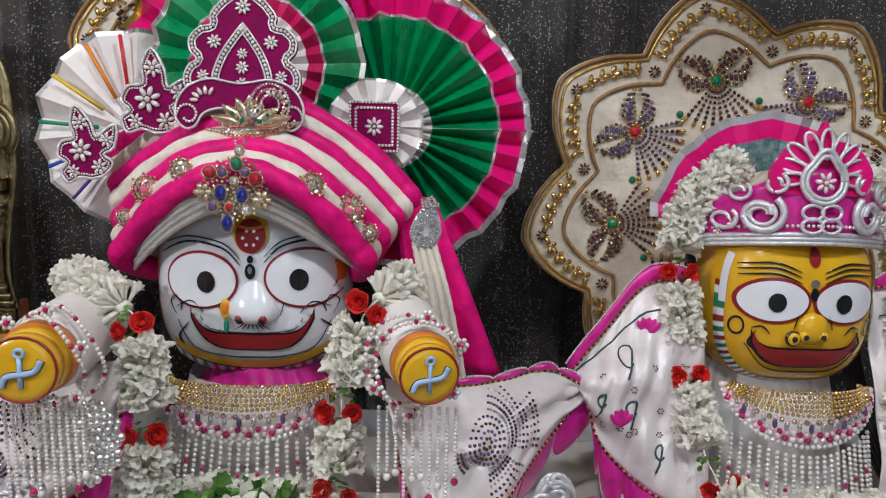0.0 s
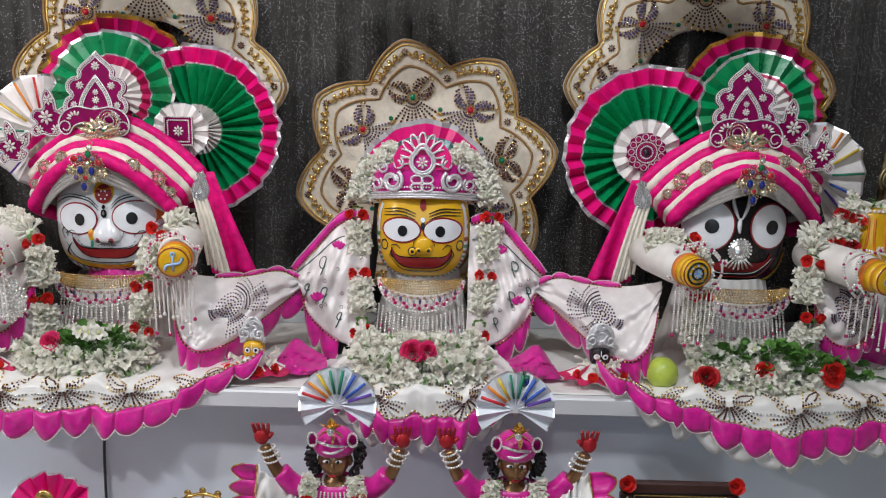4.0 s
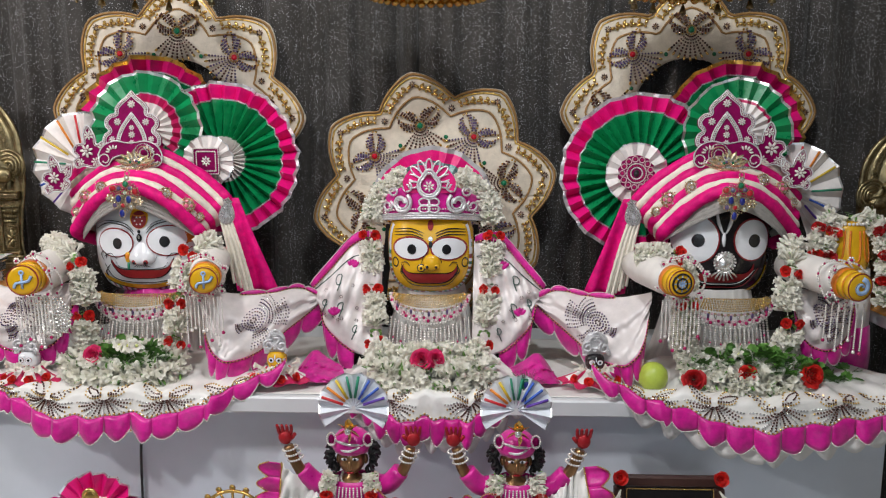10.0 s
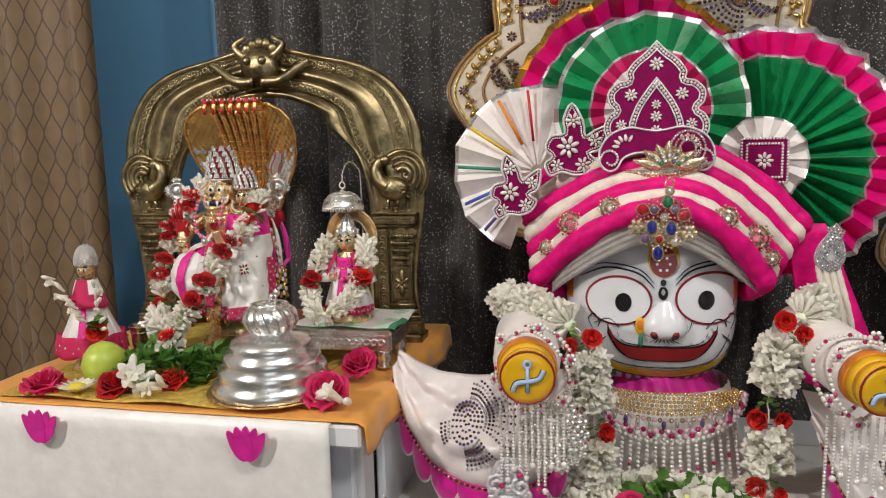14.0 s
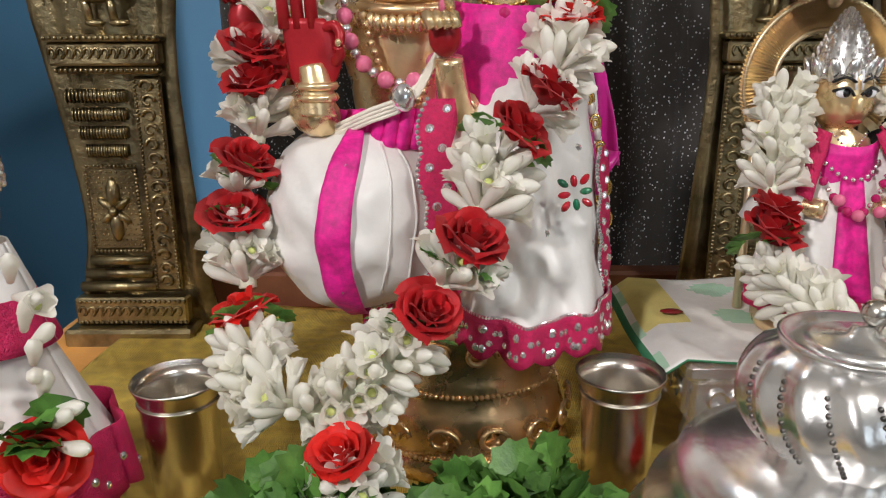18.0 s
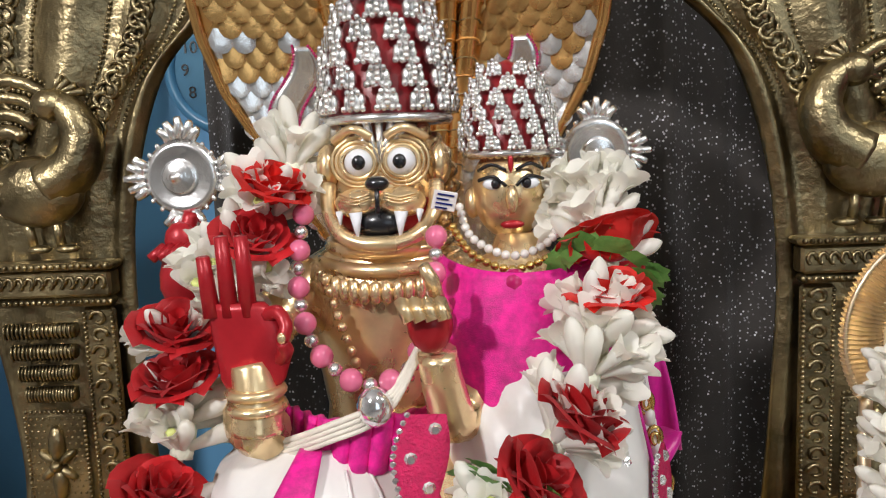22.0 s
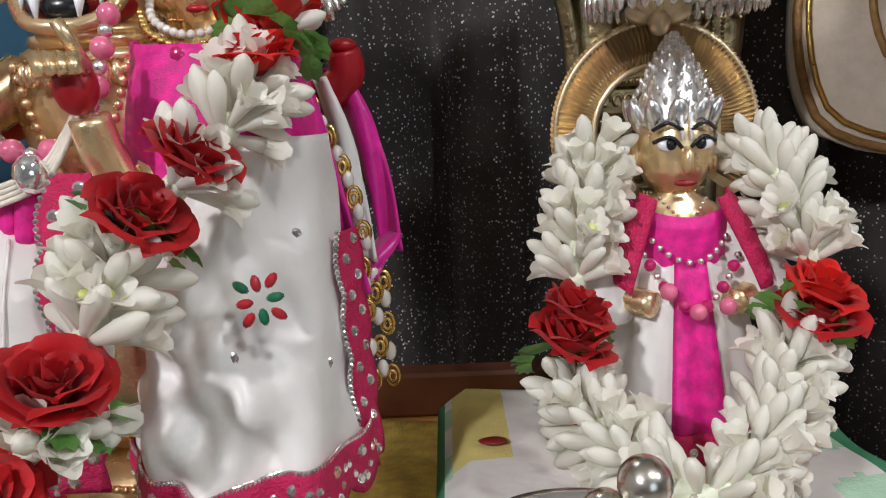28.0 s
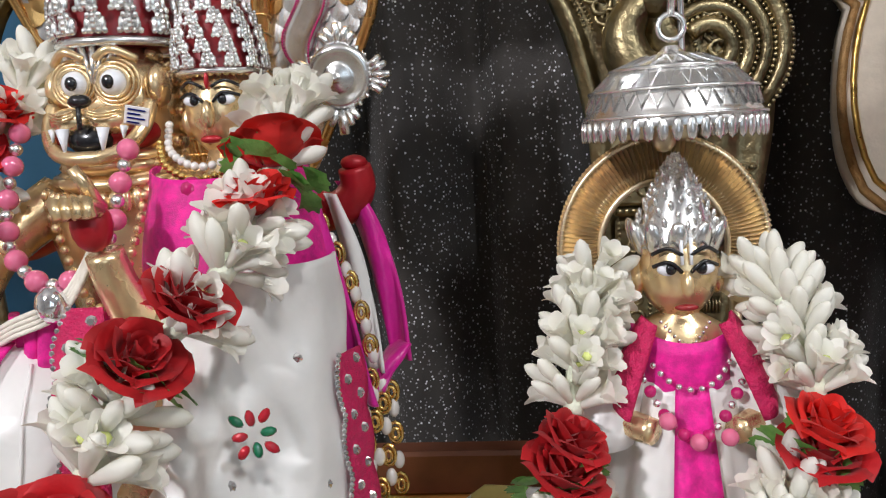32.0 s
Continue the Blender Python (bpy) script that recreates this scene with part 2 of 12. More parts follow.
PINK_SHELL = mat("pale_pink_pearl", (0.8, 0.55, 0.6), 0.18, 0.1, 0.06, 60, 0.02, 200, coat=0.6, island=0.12)
GEM_BLACK = mat("smoky_gem", (0.02, 0.018, 0.02), 0.06, 0.1, 0.2, 60, 0.02, 200, coat=1.0)
GEM_BLUE = mat("blue_gem", (0.008, 0.018, 0.2), 0.08, 0.1, 0.2, 60, 0.02, 200, coat=1.0, island=0.3)
GEM_GREEN = mat("green_gem", (0.006, 0.16, 0.07), 0.08, 0.1, 0.2, 60, 0.02, 200, coat=1.0, island=0.3)
GEM_RED = mat("red_gem", (0.42, 0.006, 0.02), 0.08, 0.1, 0.2, 60, 0.02, 200, coat=1.0, island=0.3)
GEM_PURPLE = mat("purple_gem", (0.13, 0.085, 0.2), 0.14, 0.2, 0.2, 60, 0.02, 200, coat=0.8, island=0.4)
SEQUIN_DARK = mat("dark_bronze_sequin", (0.15, 0.065, 0.05), 0.25, 0.6, 0.3, 90, 0.1, 200, island=0.5)
CHAMPAGNE = mat("champagne_gilt", (0.78, 0.63, 0.42), 0.2, 0.9, 0.15, 60, 0.08, 250, island=0.3)
GOLD = mat("gold_bead", (0.83, 0.58, 0.2), 0.2, 0.95, 0.12, 60, 0.08, 250, island=0.15)
SILVER_THREAD = mat("silver_cord", (0.74, 0.73, 0.75), 0.35, 0.5, 0.15, 120, 0.5, 500)
SILVER = mat("polished_silver", (0.88, 0.87, 0.85), 0.25, 0.93, 0.14, 40, 0.12, 160)
STEEL = mat("brushed_steel_cup", (0.74, 0.7, 0.63), 0.24, 1.0, 0.08, 40, 0.05, 300)
BRASS = mat("aged_brass", (0.21, 0.165, 0.092), 0.34, 1.0, 0.45, 22, 0.5, 160, col2=(0.45, 0.365, 0.2))
BRASS_BRIGHT = mat("bright_brass", (0.68, 0.44, 0.13), 0.24, 1.0, 0.2, 30, 0.2, 150)
GOLD_BODY = mat("polished_gold_brass", (0.82, 0.57, 0.31), 0.27, 0.9, 0.18, 40, 0.12, 160)
COPPER_GOLD = mat("copper_gilt", (0.8, 0.47, 0.17), 0.26, 0.95, 0.15, 40, 0.15, 160)
RING_GILT = mat("ring_gilt", (0.93, 0.74, 0.5), 0.36, 0.8, 0.15, 40, 0.15, 160)
TABLE_WHITE = mat("white_laminate", (0.72, 0.73, 0.75), 0.35, 0, 0.05, 5, 0.05, 60)
PLINTH_WHITE = mat("white_painted_board", (0.66, 0.7, 0.76), 0.4, 0, 0.06, 4, 0.06, 60)
BLUE_WALL = mat("blue_wall_paint", (0.14, 0.38, 0.64), 0.6, 0, 0.05, 3, 0.1, 120)
WALL_PAINT = mat("pale_wall_paint", (0.62, 0.6, 0.56), 0.7, 0, 0.05, 3, 0.1, 120)
FLOOR_TILE = mat("beige_floor_tile", (0.5, 0.46, 0.4), 0.3, 0, 0.1, 5, 0.05, 80)
ORANGE_CLOTH = mat("orange_cloth", (0.78, 0.34, 0.05), 0.5, 0, 0.1, 30, 0.25, 300, sheen=0.2)
GOLD_CLOTH = mat("gold_brocade", (0.9, 0.58, 0.13), 0.34, 0.15, 0.3, 80, 0.6, 260, weave=240)
WOOD = mat("red_brown_wood", (0.2, 0.07, 0.035), 0.4, 0, 0.2, 20, 0.1, 120)
DARK_WOOD = mat("dark_wood", (0.05, 0.02, 0.016), 0.35, 0, 0.2, 20, 0.1, 120)
PETAL_WHITE = mat("tuberose_petal", (0.98, 0.95, 0.85), 0.45, 0, 0.03, 80, 0.12, 300, col2=(0.98, 0.965, 0.9), island=0.04)
thin_petal(PETAL_WHITE, (0.97, 0.96, 0.88), 0.38)
PETAL_HEART = mat("tuberose_heart", (0.62, 0.68, 0.22), 0.5, 0, 0.15, 80, 0.1, 300)
ROSE = mat("red_rose_petal", (0.72, 0.014, 0.008), 0.55, 0, 0.3, 50, 0.15, 250, sheen=0.08, island=0.25)
ROSE_DARK = mat("dark_rose_petal", (0.52, 0.007, 0.012), 0.55, 0, 0.3, 50, 0.15, 250, sheen=0.08, island=0.25)
ROSE_PINK = mat("pink_rose_petal", (0.7, 0.015, 0.13), 0.55, 0, 0.25, 50, 0.15, 250, sheen=0.1, island=0.25)
for petal_mat, petal_col in ((ROSE, (0.75, 0.02, 0.01)), (ROSE_DARK, (0.55, 0.01, 0.012)), (ROSE_PINK, (0.75, 0.02, 0.15))):
    thin_petal(petal_mat, petal_col, 0.25)
# pale colour of the tube added inside garlands against dark gaps
FILLER_PALE = mat("pale_gap_filler", (0.8, 0.84, 0.66), 0.5, 0, 0.1, 120, 0.4, 300)
LEAF_FRESH = mat("geranium_leaf", (0.1, 0.28, 0.045), 0.5, 0, 0.3, 60, 0.3, 250, col2=(0.22, 0.44, 0.1), island=0.3)
LEAF = mat("green_leaf", (0.07, 0.2, 0.03), 0.45, 0, 0.3, 60, 0.2, 250, col2=(0.16, 0.36, 0.07), island=0.3)
GUAVA = mat("green_guava_skin", (0.45, 0.56, 0.08), 0.35, 0, 0.12, 40, 0.1, 300)
CURTAIN = sequin_cloth("sequined_dark_curtain", (0.038, 0.033, 0.029), 0.58)
BROWN_CURTAIN = ogee_cloth("brown_lattice_curtain", (0.17, 0.105, 0.05), (0.07, 0.04, 0.022))
RED_PALM = mat("red_painted_metal", (0.4, 0.012, 0.02), 0.34, 0.2, 0.2, 50, 0.1, 200)
BLUE_PLASTIC = mat("blue_clock_plastic", (0.1, 0.3, 0.5), 0.3, 0, 0.05, 20, 0.03, 100)
WINE = mat("wine_velvet", (0.2, 0.001, 0.07), 0.7, 0, 0.2, 50, 0.3, 400, spec=0.12)
STRIPES = [mat("stripe_" + n, c, 0.45, 0, 0.1, 40, 0.1, 200) for n, c in
           (("orange", (0.8, 0.25, 0.02)), ("red", (0.6, 0.02, 0.03)), ("yellow", (0.78, 0.55, 0.04)), ("green", (0.02, 0.25, 0.14)),
            ("blue", (0.04, 0.12, 0.55)), ("violet", (0.14, 0.06, 0.42)))]

# ---- mesh builder ----
class Geo:
    """Collects faces with a material slot each, and becomes one mesh object."""

    def __init__(self):
        self.v, self.f, self.m, self.s = [], [], [], []

    def add(self, verts, faces, mat=0, smooth=True, at=None):
        base = len(self.v)
        self.v += [tuple(at @ Vector(p)) for p in verts] if at is not None else [tuple(p) for p in verts]
        self.f += [tuple(i + base for i in face) for face in faces]
        self.m += [mat] * len(faces)
        self.s += [smooth] * len(faces)
        return self

    def merge(self, other, at=None):
        base = len(self.v)
        self.v += [tuple(at @ Vector(p)) for p in other.v] if at is not None else other.v
        self.f += [tuple(i + base for i in face) for face in other.f]
        self.m += other.m
        self.s += other.s
        return self

    def box(self, lo, hi, mat=0, c=0.004, at=None):
        """A box with chamfered edges."""
        x0, y0, z0 = lo
        x1, y1, z1 = hi
        c = min(c, (x1 - x0) * 0.45, (y1 - y0) * 0.45, (z1 - z0) * 0.45)
        rings = []
        for z, i in ((z0, c), (z0 + c, 0), (z1 - c, 0), (z1, c)):
            k = c if i == 0 else 0.0
            pts = [(x0 + i + k, y0 + i), (x1 - i - k, y0 + i), (x1 - i, y0 + i + k), (x1 - i, y1 - i - k), (x1 - i - k, y1 - i), (x0 + i + k, y1 - i),
                   (x0 + i, y1 - i - k), (x0 + i, y0 + i + k)]
            rings.append([(x, y, z) for x, y in pts])
        return self.loft(rings, mat, True, True, False, at)

    def loft(self, rings, mat=0, closed=True, caps=True, smooth=True, at=None):
        n = len(rings[0])
        verts = [p for r in rings for p in r]
        faces = []
        for i in range(len(rings) - 1):
            for j in range(n if closed else n - 1):
                a, b = i * n + j, i * n + (j + 1) % n
                faces.append((a, b, b + n, a + n))
        if caps and closed:
            faces.append(tuple(reversed(range(n))))
            faces.append(tuple(range((len(rings) - 1) * n, len(rings) * n)))
        return self.add(verts, faces, mat, smooth, at)

    def lathe(self, profile, seg=24, mat=0, at=None, caps=True, sx=1.0, sy=1.0, flute=None):
        rings = []
        for r, z in profile:
            ring = []
            for j in range(seg):
                a = 2 * math.pi * j / seg
                k = r * (flute(a, z) if flute else 1)
                ring.append((k * math.cos(a) * sx, k * math.sin(a) * sy, z))
            rings.append(ring)
        return self.loft(rings, mat, True, caps, True, at)

    def tube(self, path, radius, seg=8, mat=0, closed=False, at=None, flat=1.0):
        pts = [Vector(p) for p in path]
        n = len(pts)
        rad = radius if callable(radius) else (lambda t: radius)
        rings, up = [], Vector((0.13, 0.2, 0.97))
        for i, p in enumerate(pts):
            a = pts[(i - 1) % n] if closed or i > 0 else p
            b = pts[(i + 1) % n] if closed or i < n - 1 else p
            d = (b - a).normalized() if (b - a).length > 1e-9 else Vector((0, 0, 1))
            if abs(d.dot(up)) > 0.98:
                up = Vector((1, 0.1, 0))
            side = d.cross(up).normalized()
            up = side.cross(d).normalized()
            r = rad(i / max(1, n - 1))
            rings.append([tuple(p + side * (r * math.cos(2 * math.pi * j / seg)) + up * (r * flat * math.sin(2 * math.pi * j / seg))) for j in range(seg)])
        if closed:
            rings.append(rings[0])
        return self.loft(rings, mat, True, not closed, True, at)

    def ball(self, c, r, mat=0, seg=8, rings=5, at=None, rot=None):
        rx, ry, rz = r if isinstance(r, (tuple, list)) else (r, r, r)
        q = rot if rot is not None else Matrix.Identity(3)
        verts = [Vector((0, 0, -rz))]
        for i in range(1, rings):
            b = math.pi * i / rings - math.pi / 2
            for j in range(seg):
                a = 2 * math.pi * j / seg
                verts.append(Vector((rx * math.cos(b) * math.cos(a), ry * math.cos(b) * math.sin(a), rz * math.sin(b))))
        verts.append(Vector((0, 0, rz)))
        faces = [(0, 1 + (j + 1) % seg, 1 + j) for j in range(seg)]
        for i in range(rings - 2):
            for j in range(seg):
                a, b = 1 + i * seg + j, 1 + i * seg + (j + 1) % seg
                faces.append((a, b, b + seg, a + seg))
        top = len(verts) - 1
        faces += [(top - seg + j, top - seg + (j + 1) % seg, top) for j in range(seg)]
        return self.add([q @ p + Vector(c) for p in verts], faces, mat, True, at)

    def gem(self, c, n, r, mat=0):
        """A flat-backed cut stone facing n, with a table and crown facets."""
        at = Matrix.Translation(c) @ Vector(n).normalized().to_track_quat("Z", "Y").to_matrix().to_4x4()
        ring = lambda k, z, o: [(k * r * math.cos(math.pi * (j + o) / 4), k * r * math.sin(math.pi * (j + o) / 4), z * r) for j in range(8)]
        return self.loft([ring(1, -0.1, 0), ring(0.98, 0.12, 0), ring(0.55, 0.5, 0.5)], mat, True, True, False, at)

    def bead(self, c, r, mat=0):
        return self.ball(c, r, mat, 6, 4)

    def beads(self, path, r, mats=(0,), gap=1.0):
        """Beads threaded along a line; mats are taken in turn."""
        k = 0
        for p in spaced(path, 2 * r * gap):
            self.bead(p, r, mats[k % len(mats)])
            k += 1
        return self

    def sheet(self, fn, nu, nv, mat=0, at=None, thick=0.0, smooth=True, wrap=False):
        """A surface fn(u, v), u and v from 0 to 1; mat may be a function of u and v; thick gives it a second side."""
        verts = [Vector(fn(i / nu, j / nv)) for j in range(nv + 1) for i in range(nu + 1)]
        w = nu + 1
        faces = [(j * w + i, j * w + i + 1, (j + 1) * w + i + 1, (j + 1) * w + i) for j in range(nv) for i in range(nu)]
        mats = [mat((i + 0.5) / nu, (j + 0.5) / nv) if callable(mat) else mat for j in range(nv) for i in range(nu)]
        base = len(self.v)
        self.add(verts, faces, 0, smooth, at)
        self.m[-len(faces):] = mats
        if thick:
            norm = [Vector() for _ in verts]
            for a, b, c, d in faces:
                n = (verts[c] - verts[a]).cross(verts[d] - verts[b])
                for i in (a, b, c, d):
                    norm[i] += n
            back = [p - n.normalized() * thick if n.length > 0 else p for p, n in zip(verts, norm)]
            self.add(back, [tuple(reversed(f)) for f in faces], 0, smooth, at)
            self.m[-len(faces):] = mats
            k, m = len(verts), len(faces)
            rim = [j * w for j in range(nv + 1)][::-1] + list(range(1, w)) + [j * w + nu for j in range(1, nv + 1)] + [nv * w + i for i in range(nu - 1, 0, -1)]
            for i in range(len(rim)):
                a, b = rim[i], rim[(i + 1) % len(rim)]
                self.f.append((base + a, base + a + k, base + b + k, base + b))
                self.m.append(mats[0])
                self.s.append(smooth)
        return self

    def plate(self, outline, y0, y1, mat=0, at=None, bevel=0.0, rim=None, holes=None):
        """A flat shape in the x-z plane, outline anticlockwise seen from -y, from front y0 to back y1."""
        n = len(outline)
        rings = []
        if bevel:
            cx, cz = sum(p[0] for p in outline) / n, sum(p[1] for p in outline) / n
            small = [(cx + (x - cx) * (1 - bevel), cz + (z - cz) * (1 - bevel)) for x, z in outline]
            rings.append([(x, y0, z) for x, z in small])
            rings.append([(x, y0 + (y1 - y0) * 0.3, z) for x, z in outline])
        else:
            rings.append([(x, y0, z) for x, z in outline])
        rings.append([(x, y1, z) for x, z in outline])
        verts = [p for r in rings for p in r]
        faces, mats = [tuple(range(n))], [mat]
        for i in range(len(rings) - 1):
            for j in range(n):
                a, b = i * n + j, i * n + (j + 1) % n
                faces.append((a, a + n, b + n, b))
                mats.append(mat if rim is None else rim)
        k = (len(rings) - 1) * n
        faces.append(tuple(reversed(range(k, k + n))))
        mats.append(mat)
        self.add(verts, faces, 0, False, at)
        self.m[-len(faces):] = mats
        return self

    def mesh(self, name, mats):
        me = bpy.data.meshes.new(name)
        me.from_pydata(self.v, [], self.f)
        for m in mats:
            me.materials.append(m)
        me.polygons.foreach_set("material_index", self.m)
        me.polygons.foreach_set("use_smooth", self.s)
        me.update()
        return me


def spaced(path, step):
    """Points at even steps along a line."""
    pts = [Vector(p) for p in path]
    out, carry = [pts[0]], 0.0
    for a, b in zip(pts, pts[1:]):
        length = (b - a).length
        d = step - carry
        while d <= length and length > 0:
            out.append(a.lerp(b, d / length))
            d += step
        carry = (carry + length) % step if length > 0 else carry
    return out


def smooth_line(points, per=8, closed=False):
    """A Catmull-Rom line through points."""
    p = [Vector(q) for q in points]
    n = len(p)
    out = []
    for i in range(n if closed else n - 1):
        a, b, c, d = (p[(i + k) % n] if closed else p[min(max(i + k, 0), n - 1)] for k in (-1, 0, 1, 2))
        for k in range(per):
            t = k / per
            out.append(0.5 * ((2 * b) + (c - a) * t + (2 * a - 5 * b + 4 * c - d) * t * t + (3 * b - a - 3 * c + d) * t ** 3))
    if not closed:
        out.append(p[-1])
    return out


def thing(name, label, category, at=(0, 0, 0), group="", kind=""):
    ob = new(name)
    ob.location = at
    ob.empty_display_size = 0.05
    return tagged(ob, label, category, group, kind)


def origin(ob):
    o = Vector()
    while ob is not None:
        o += ob.location
        ob = ob.parent
    return o


# rows of beads too small to pick apart
TINY = {"bead_strand", "pearl_ring", "pearl_strand", "pearl_border", "bead_edge", "bead_trim", "silver_trim", "pearl_line", "bead_ring", "pearl_arch", "bead_groove", "sequin_fan", "sequin_wheel", "filigree", "cast_relief"}


def part(name, geo, mats, parent=None, label=""):
    """Links a Geo, given in the room's coordinates, as one mesh object under a thing or part."""
    if parent is not None:
        o = origin(parent)
        geo.v = [(p[0] - o.x, p[1] - o.y, p[2] - o.z) for p in geo.v]
    ob = new(name, geo.mesh(name, mats if isinstance(mats, (list, tuple)) else [mats]))
    if parent is not None:
        ob.parent = parent
    if label:
        ob["label"] = label
    if name in TINY:
        ob["kind"] = "stuff"
    return ob


def share(name, me, parent, m):
    """One more object on a mesh that is already there."""
    ob = new(name, me)
    ob.parent = parent
    ob.matrix_basis = Matrix.Translation(-origin(parent)) @ m
    return ob


def solo(name, geo, mats, label, category, group="", kind=""):
    """A thing that is one mesh."""
    return tagged(part(name, geo, mats), label, category, group, kind)


def middle(ob):
    """The middle of a one-mesh thing, or the base of a thing with parts."""
    if ob.type == "MESH":
        return sum((Vector(c) for c in ob.bound_box), Vector()) / 8 + ob.location
    return ob.location.copy()


# ---- the room ----
def slab(name, lo, hi, material, label, category):
    return solo(name, Geo().box(lo, hi, 0, 0.003), material, label, category, kind="structure")


slab("floor", (-3.2, -3.2, -0.1), (3.6, 2.3, 0.0), FLOOR_TILE, "beige tiled floor of the shrine room", "floor")
slab("ceiling", (-3.2, -3.2, 2.7), (3.6, 2.3, 2.8), WALL_PAINT, "plain pale ceiling", "ceiling")
slab("wall_north", (-3.2, 1.77, 0.0), (3.6, 1.92, 2.7), BLUE_WALL, "plain blue painted wall behind the curtains", "wall")
slab("wall_west", (-3.3, -3.2, 0.0), (-3.2, 2.3, 2.7), WALL_PAINT, "plain pale painted wall", "wall")
slab("wall_east", (3.6, -3.2, 0.0), (3.7, 2.3, 2.7), WALL_PAINT, "plain pale painted wall", "wall")
slab("wall_south", (-3.2, -3.3, 0.0), (3.6, -3.2, 2.7), WALL_PAINT, "plain pale painted wall behind the viewer", "wall")


def curtain(name, x0, x1, y, z0, z1, pleat, depth, material, label, seed):
    r = random.Random(seed)
    phase = [r.uniform(0, 6.28) for _ in range(4)]

    def fn(u, v):
        x = x0 + (x1 - x0) * u
        k = x / pleat * 2 * math.pi
        w = math.sin(k + 0.9 * math.sin(0.31 * k + phase[0]) + 0.15 * math.sin(v * 3 + phase[1])) + 0.35 * math.sin(2.3 * k + phase[2])
        fold = 0.75 + 0.25 * math.sin(0.17 * k + phase[3])
        return (x + 0.1 * depth * math.sin(2 * k), y - depth * fold * w, z0 + (z1 - z0) * v)

    g = Geo().sheet(fn, int((x1 - x0) / pleat * 16), 10, 0, thick=0.002)
    return solo(name, g, material, label, "curtain")


curtain("backdrop_curtain", -1.31, 0.47, 1.56, 0.02, 2.62, 0.145, 0.036, CURTAIN, "dark grey pleated curtain strewn with silver sequins", 3)
curtain("backdrop_curtain", 0.45, 3.0, 1.535, 0.02, 2.62, 0.16, 0.036, CURTAIN, "dark grey pleated curtain strewn with silver sequins", 5)
curtain("side_curtain", -2.6, -1.52, 1.38, 0.02, 2.62, 0.2, 0.035, BROWN_CURTAIN, "brown curtain with a woven lattice of dark wavy lines", 9)
rod = Geo().tube([(-3.1, 1.58, 2.62), (3.5, 1.58, 2.62)], 0.012, 10)
solo("curtain_rod", rod, STEEL, "steel rod that carries the curtains", "curtain rod")

# wall clock behind the curtain's edge
clock = thing("wall_clock", "round blue plastic wall clock half hidden by the arch", "clock", (-1.346, 1.75, 1.378))
g = Geo().lathe([(0.085, 0), (0.088, 0.009), (0.085, 0.018), (0.075, 0.021), (0.072, 0.013)], 40, 0, Matrix.Translation((-1.346, 1.77, 1.463)) @ pose(0, 0, 0, 90), False)
part("rim", g, BLUE_PLASTIC, clock)
g = Geo().lathe([(0.073, 0), (0.073, 0.0125)], 40, 0, Matrix.Translation((-1.346, 1.77, 1.463)) @ pose(0, 0, 0, 90))
part("face", g, mat("pale_blue_dial", (0.16, 0.36, 0.52), 0.4, 0, 0.05), clock)
for k in range(12):
    a = math.radians(90 - 30 * k)
    cu = bpy.data.curves.new("numeral", "FONT")
    cu.body, cu.size, cu.align_x, cu.align_y, cu.extrude = str(k or 12), 0.022, "CENTER", "CENTER", 0.0006
    me = bpy.data.objects.new("numeral_tmp", cu)
    scene.collection.objects.link(me)
    bpy.context.view_layer.update()
    flat = bpy.data.meshes.new_from_object(me.evaluated_get(bpy.context.evaluated_depsgraph_get()))
    flat.materials.append(BLACK_PAINT)
    bpy.data.objects.remove(me)
    share("numeral", flat, clock, Matrix.Translation((-1.346 + 0.058 * math.cos(a), 1.7565, 1.463 + 0.058 * math.sin(a))) @ pose(0, 0, 0, 90))

# altar shelf
altar = thing("altar_shelf", "long white altar shelf on a painted board front", "altar", (0.51, 1.15, 0), kind="structure")
part("top", Geo().box((-0.72, 0.80, 0.758), (1.75, 1.5, 0.80), 0, 0.004), TABLE_WHITE, altar)
part("front_panel", Geo().box((-0.68, 0.865, 0.0), (1.70, 0.895, 0.757), 0, 0.003), PLINTH_WHITE, altar)
for x in (-0.68, 1.67):
    part("side_panel", Geo().box((x, 0.897, 0.0), (x + 0.03, 1.48, 0.757), 0, 0.003), PLINTH_WHITE, altar)

# side tables
def side_table(x0, x1, y0, y1, z, label):
    tb = thing("side_table", label, "table", ((x0 + x1) / 2, (y0 + y1) / 2, 0))
    part("tabletop", Geo().box((x0, y0, z - 0.035), (x1, y1, z), 0, 0.004), TABLE_WHITE, tb)
    part("apron", Geo().box((x0 + 0.03, y0 + 0.045, z - 0.16), (x1 - 0.03, y0 + 0.063, z - 0.036), 0, 0.003), PLINTH_WHITE, tb)
    for x in (x0 + 0.02, x1 - 0.075):
        for y in (y0 + 0.065, y1 - 0.09):
            part("leg", Geo().box((x, y, 0), (x + 0.055, y + 0.055, z - 0.036), 0, 0.004), TABLE_WHITE, tb)
    part("side_board", Geo().box((x1 - 0.018, y0 + 0.122, 0.3), (x1 - 0.004, y1 - 0.1, z - 0.037), 0, 0.003), PLINTH_WHITE, tb)
    return tb


LT = 1.008
side_table(-1.40, -0.70, 0.795, 1.40, LT, "white side table under an orange cloth")
side_table(1.76, 2.5, 0.86, 1.45, 0.965, "white side table under an orange cloth beside the altar")

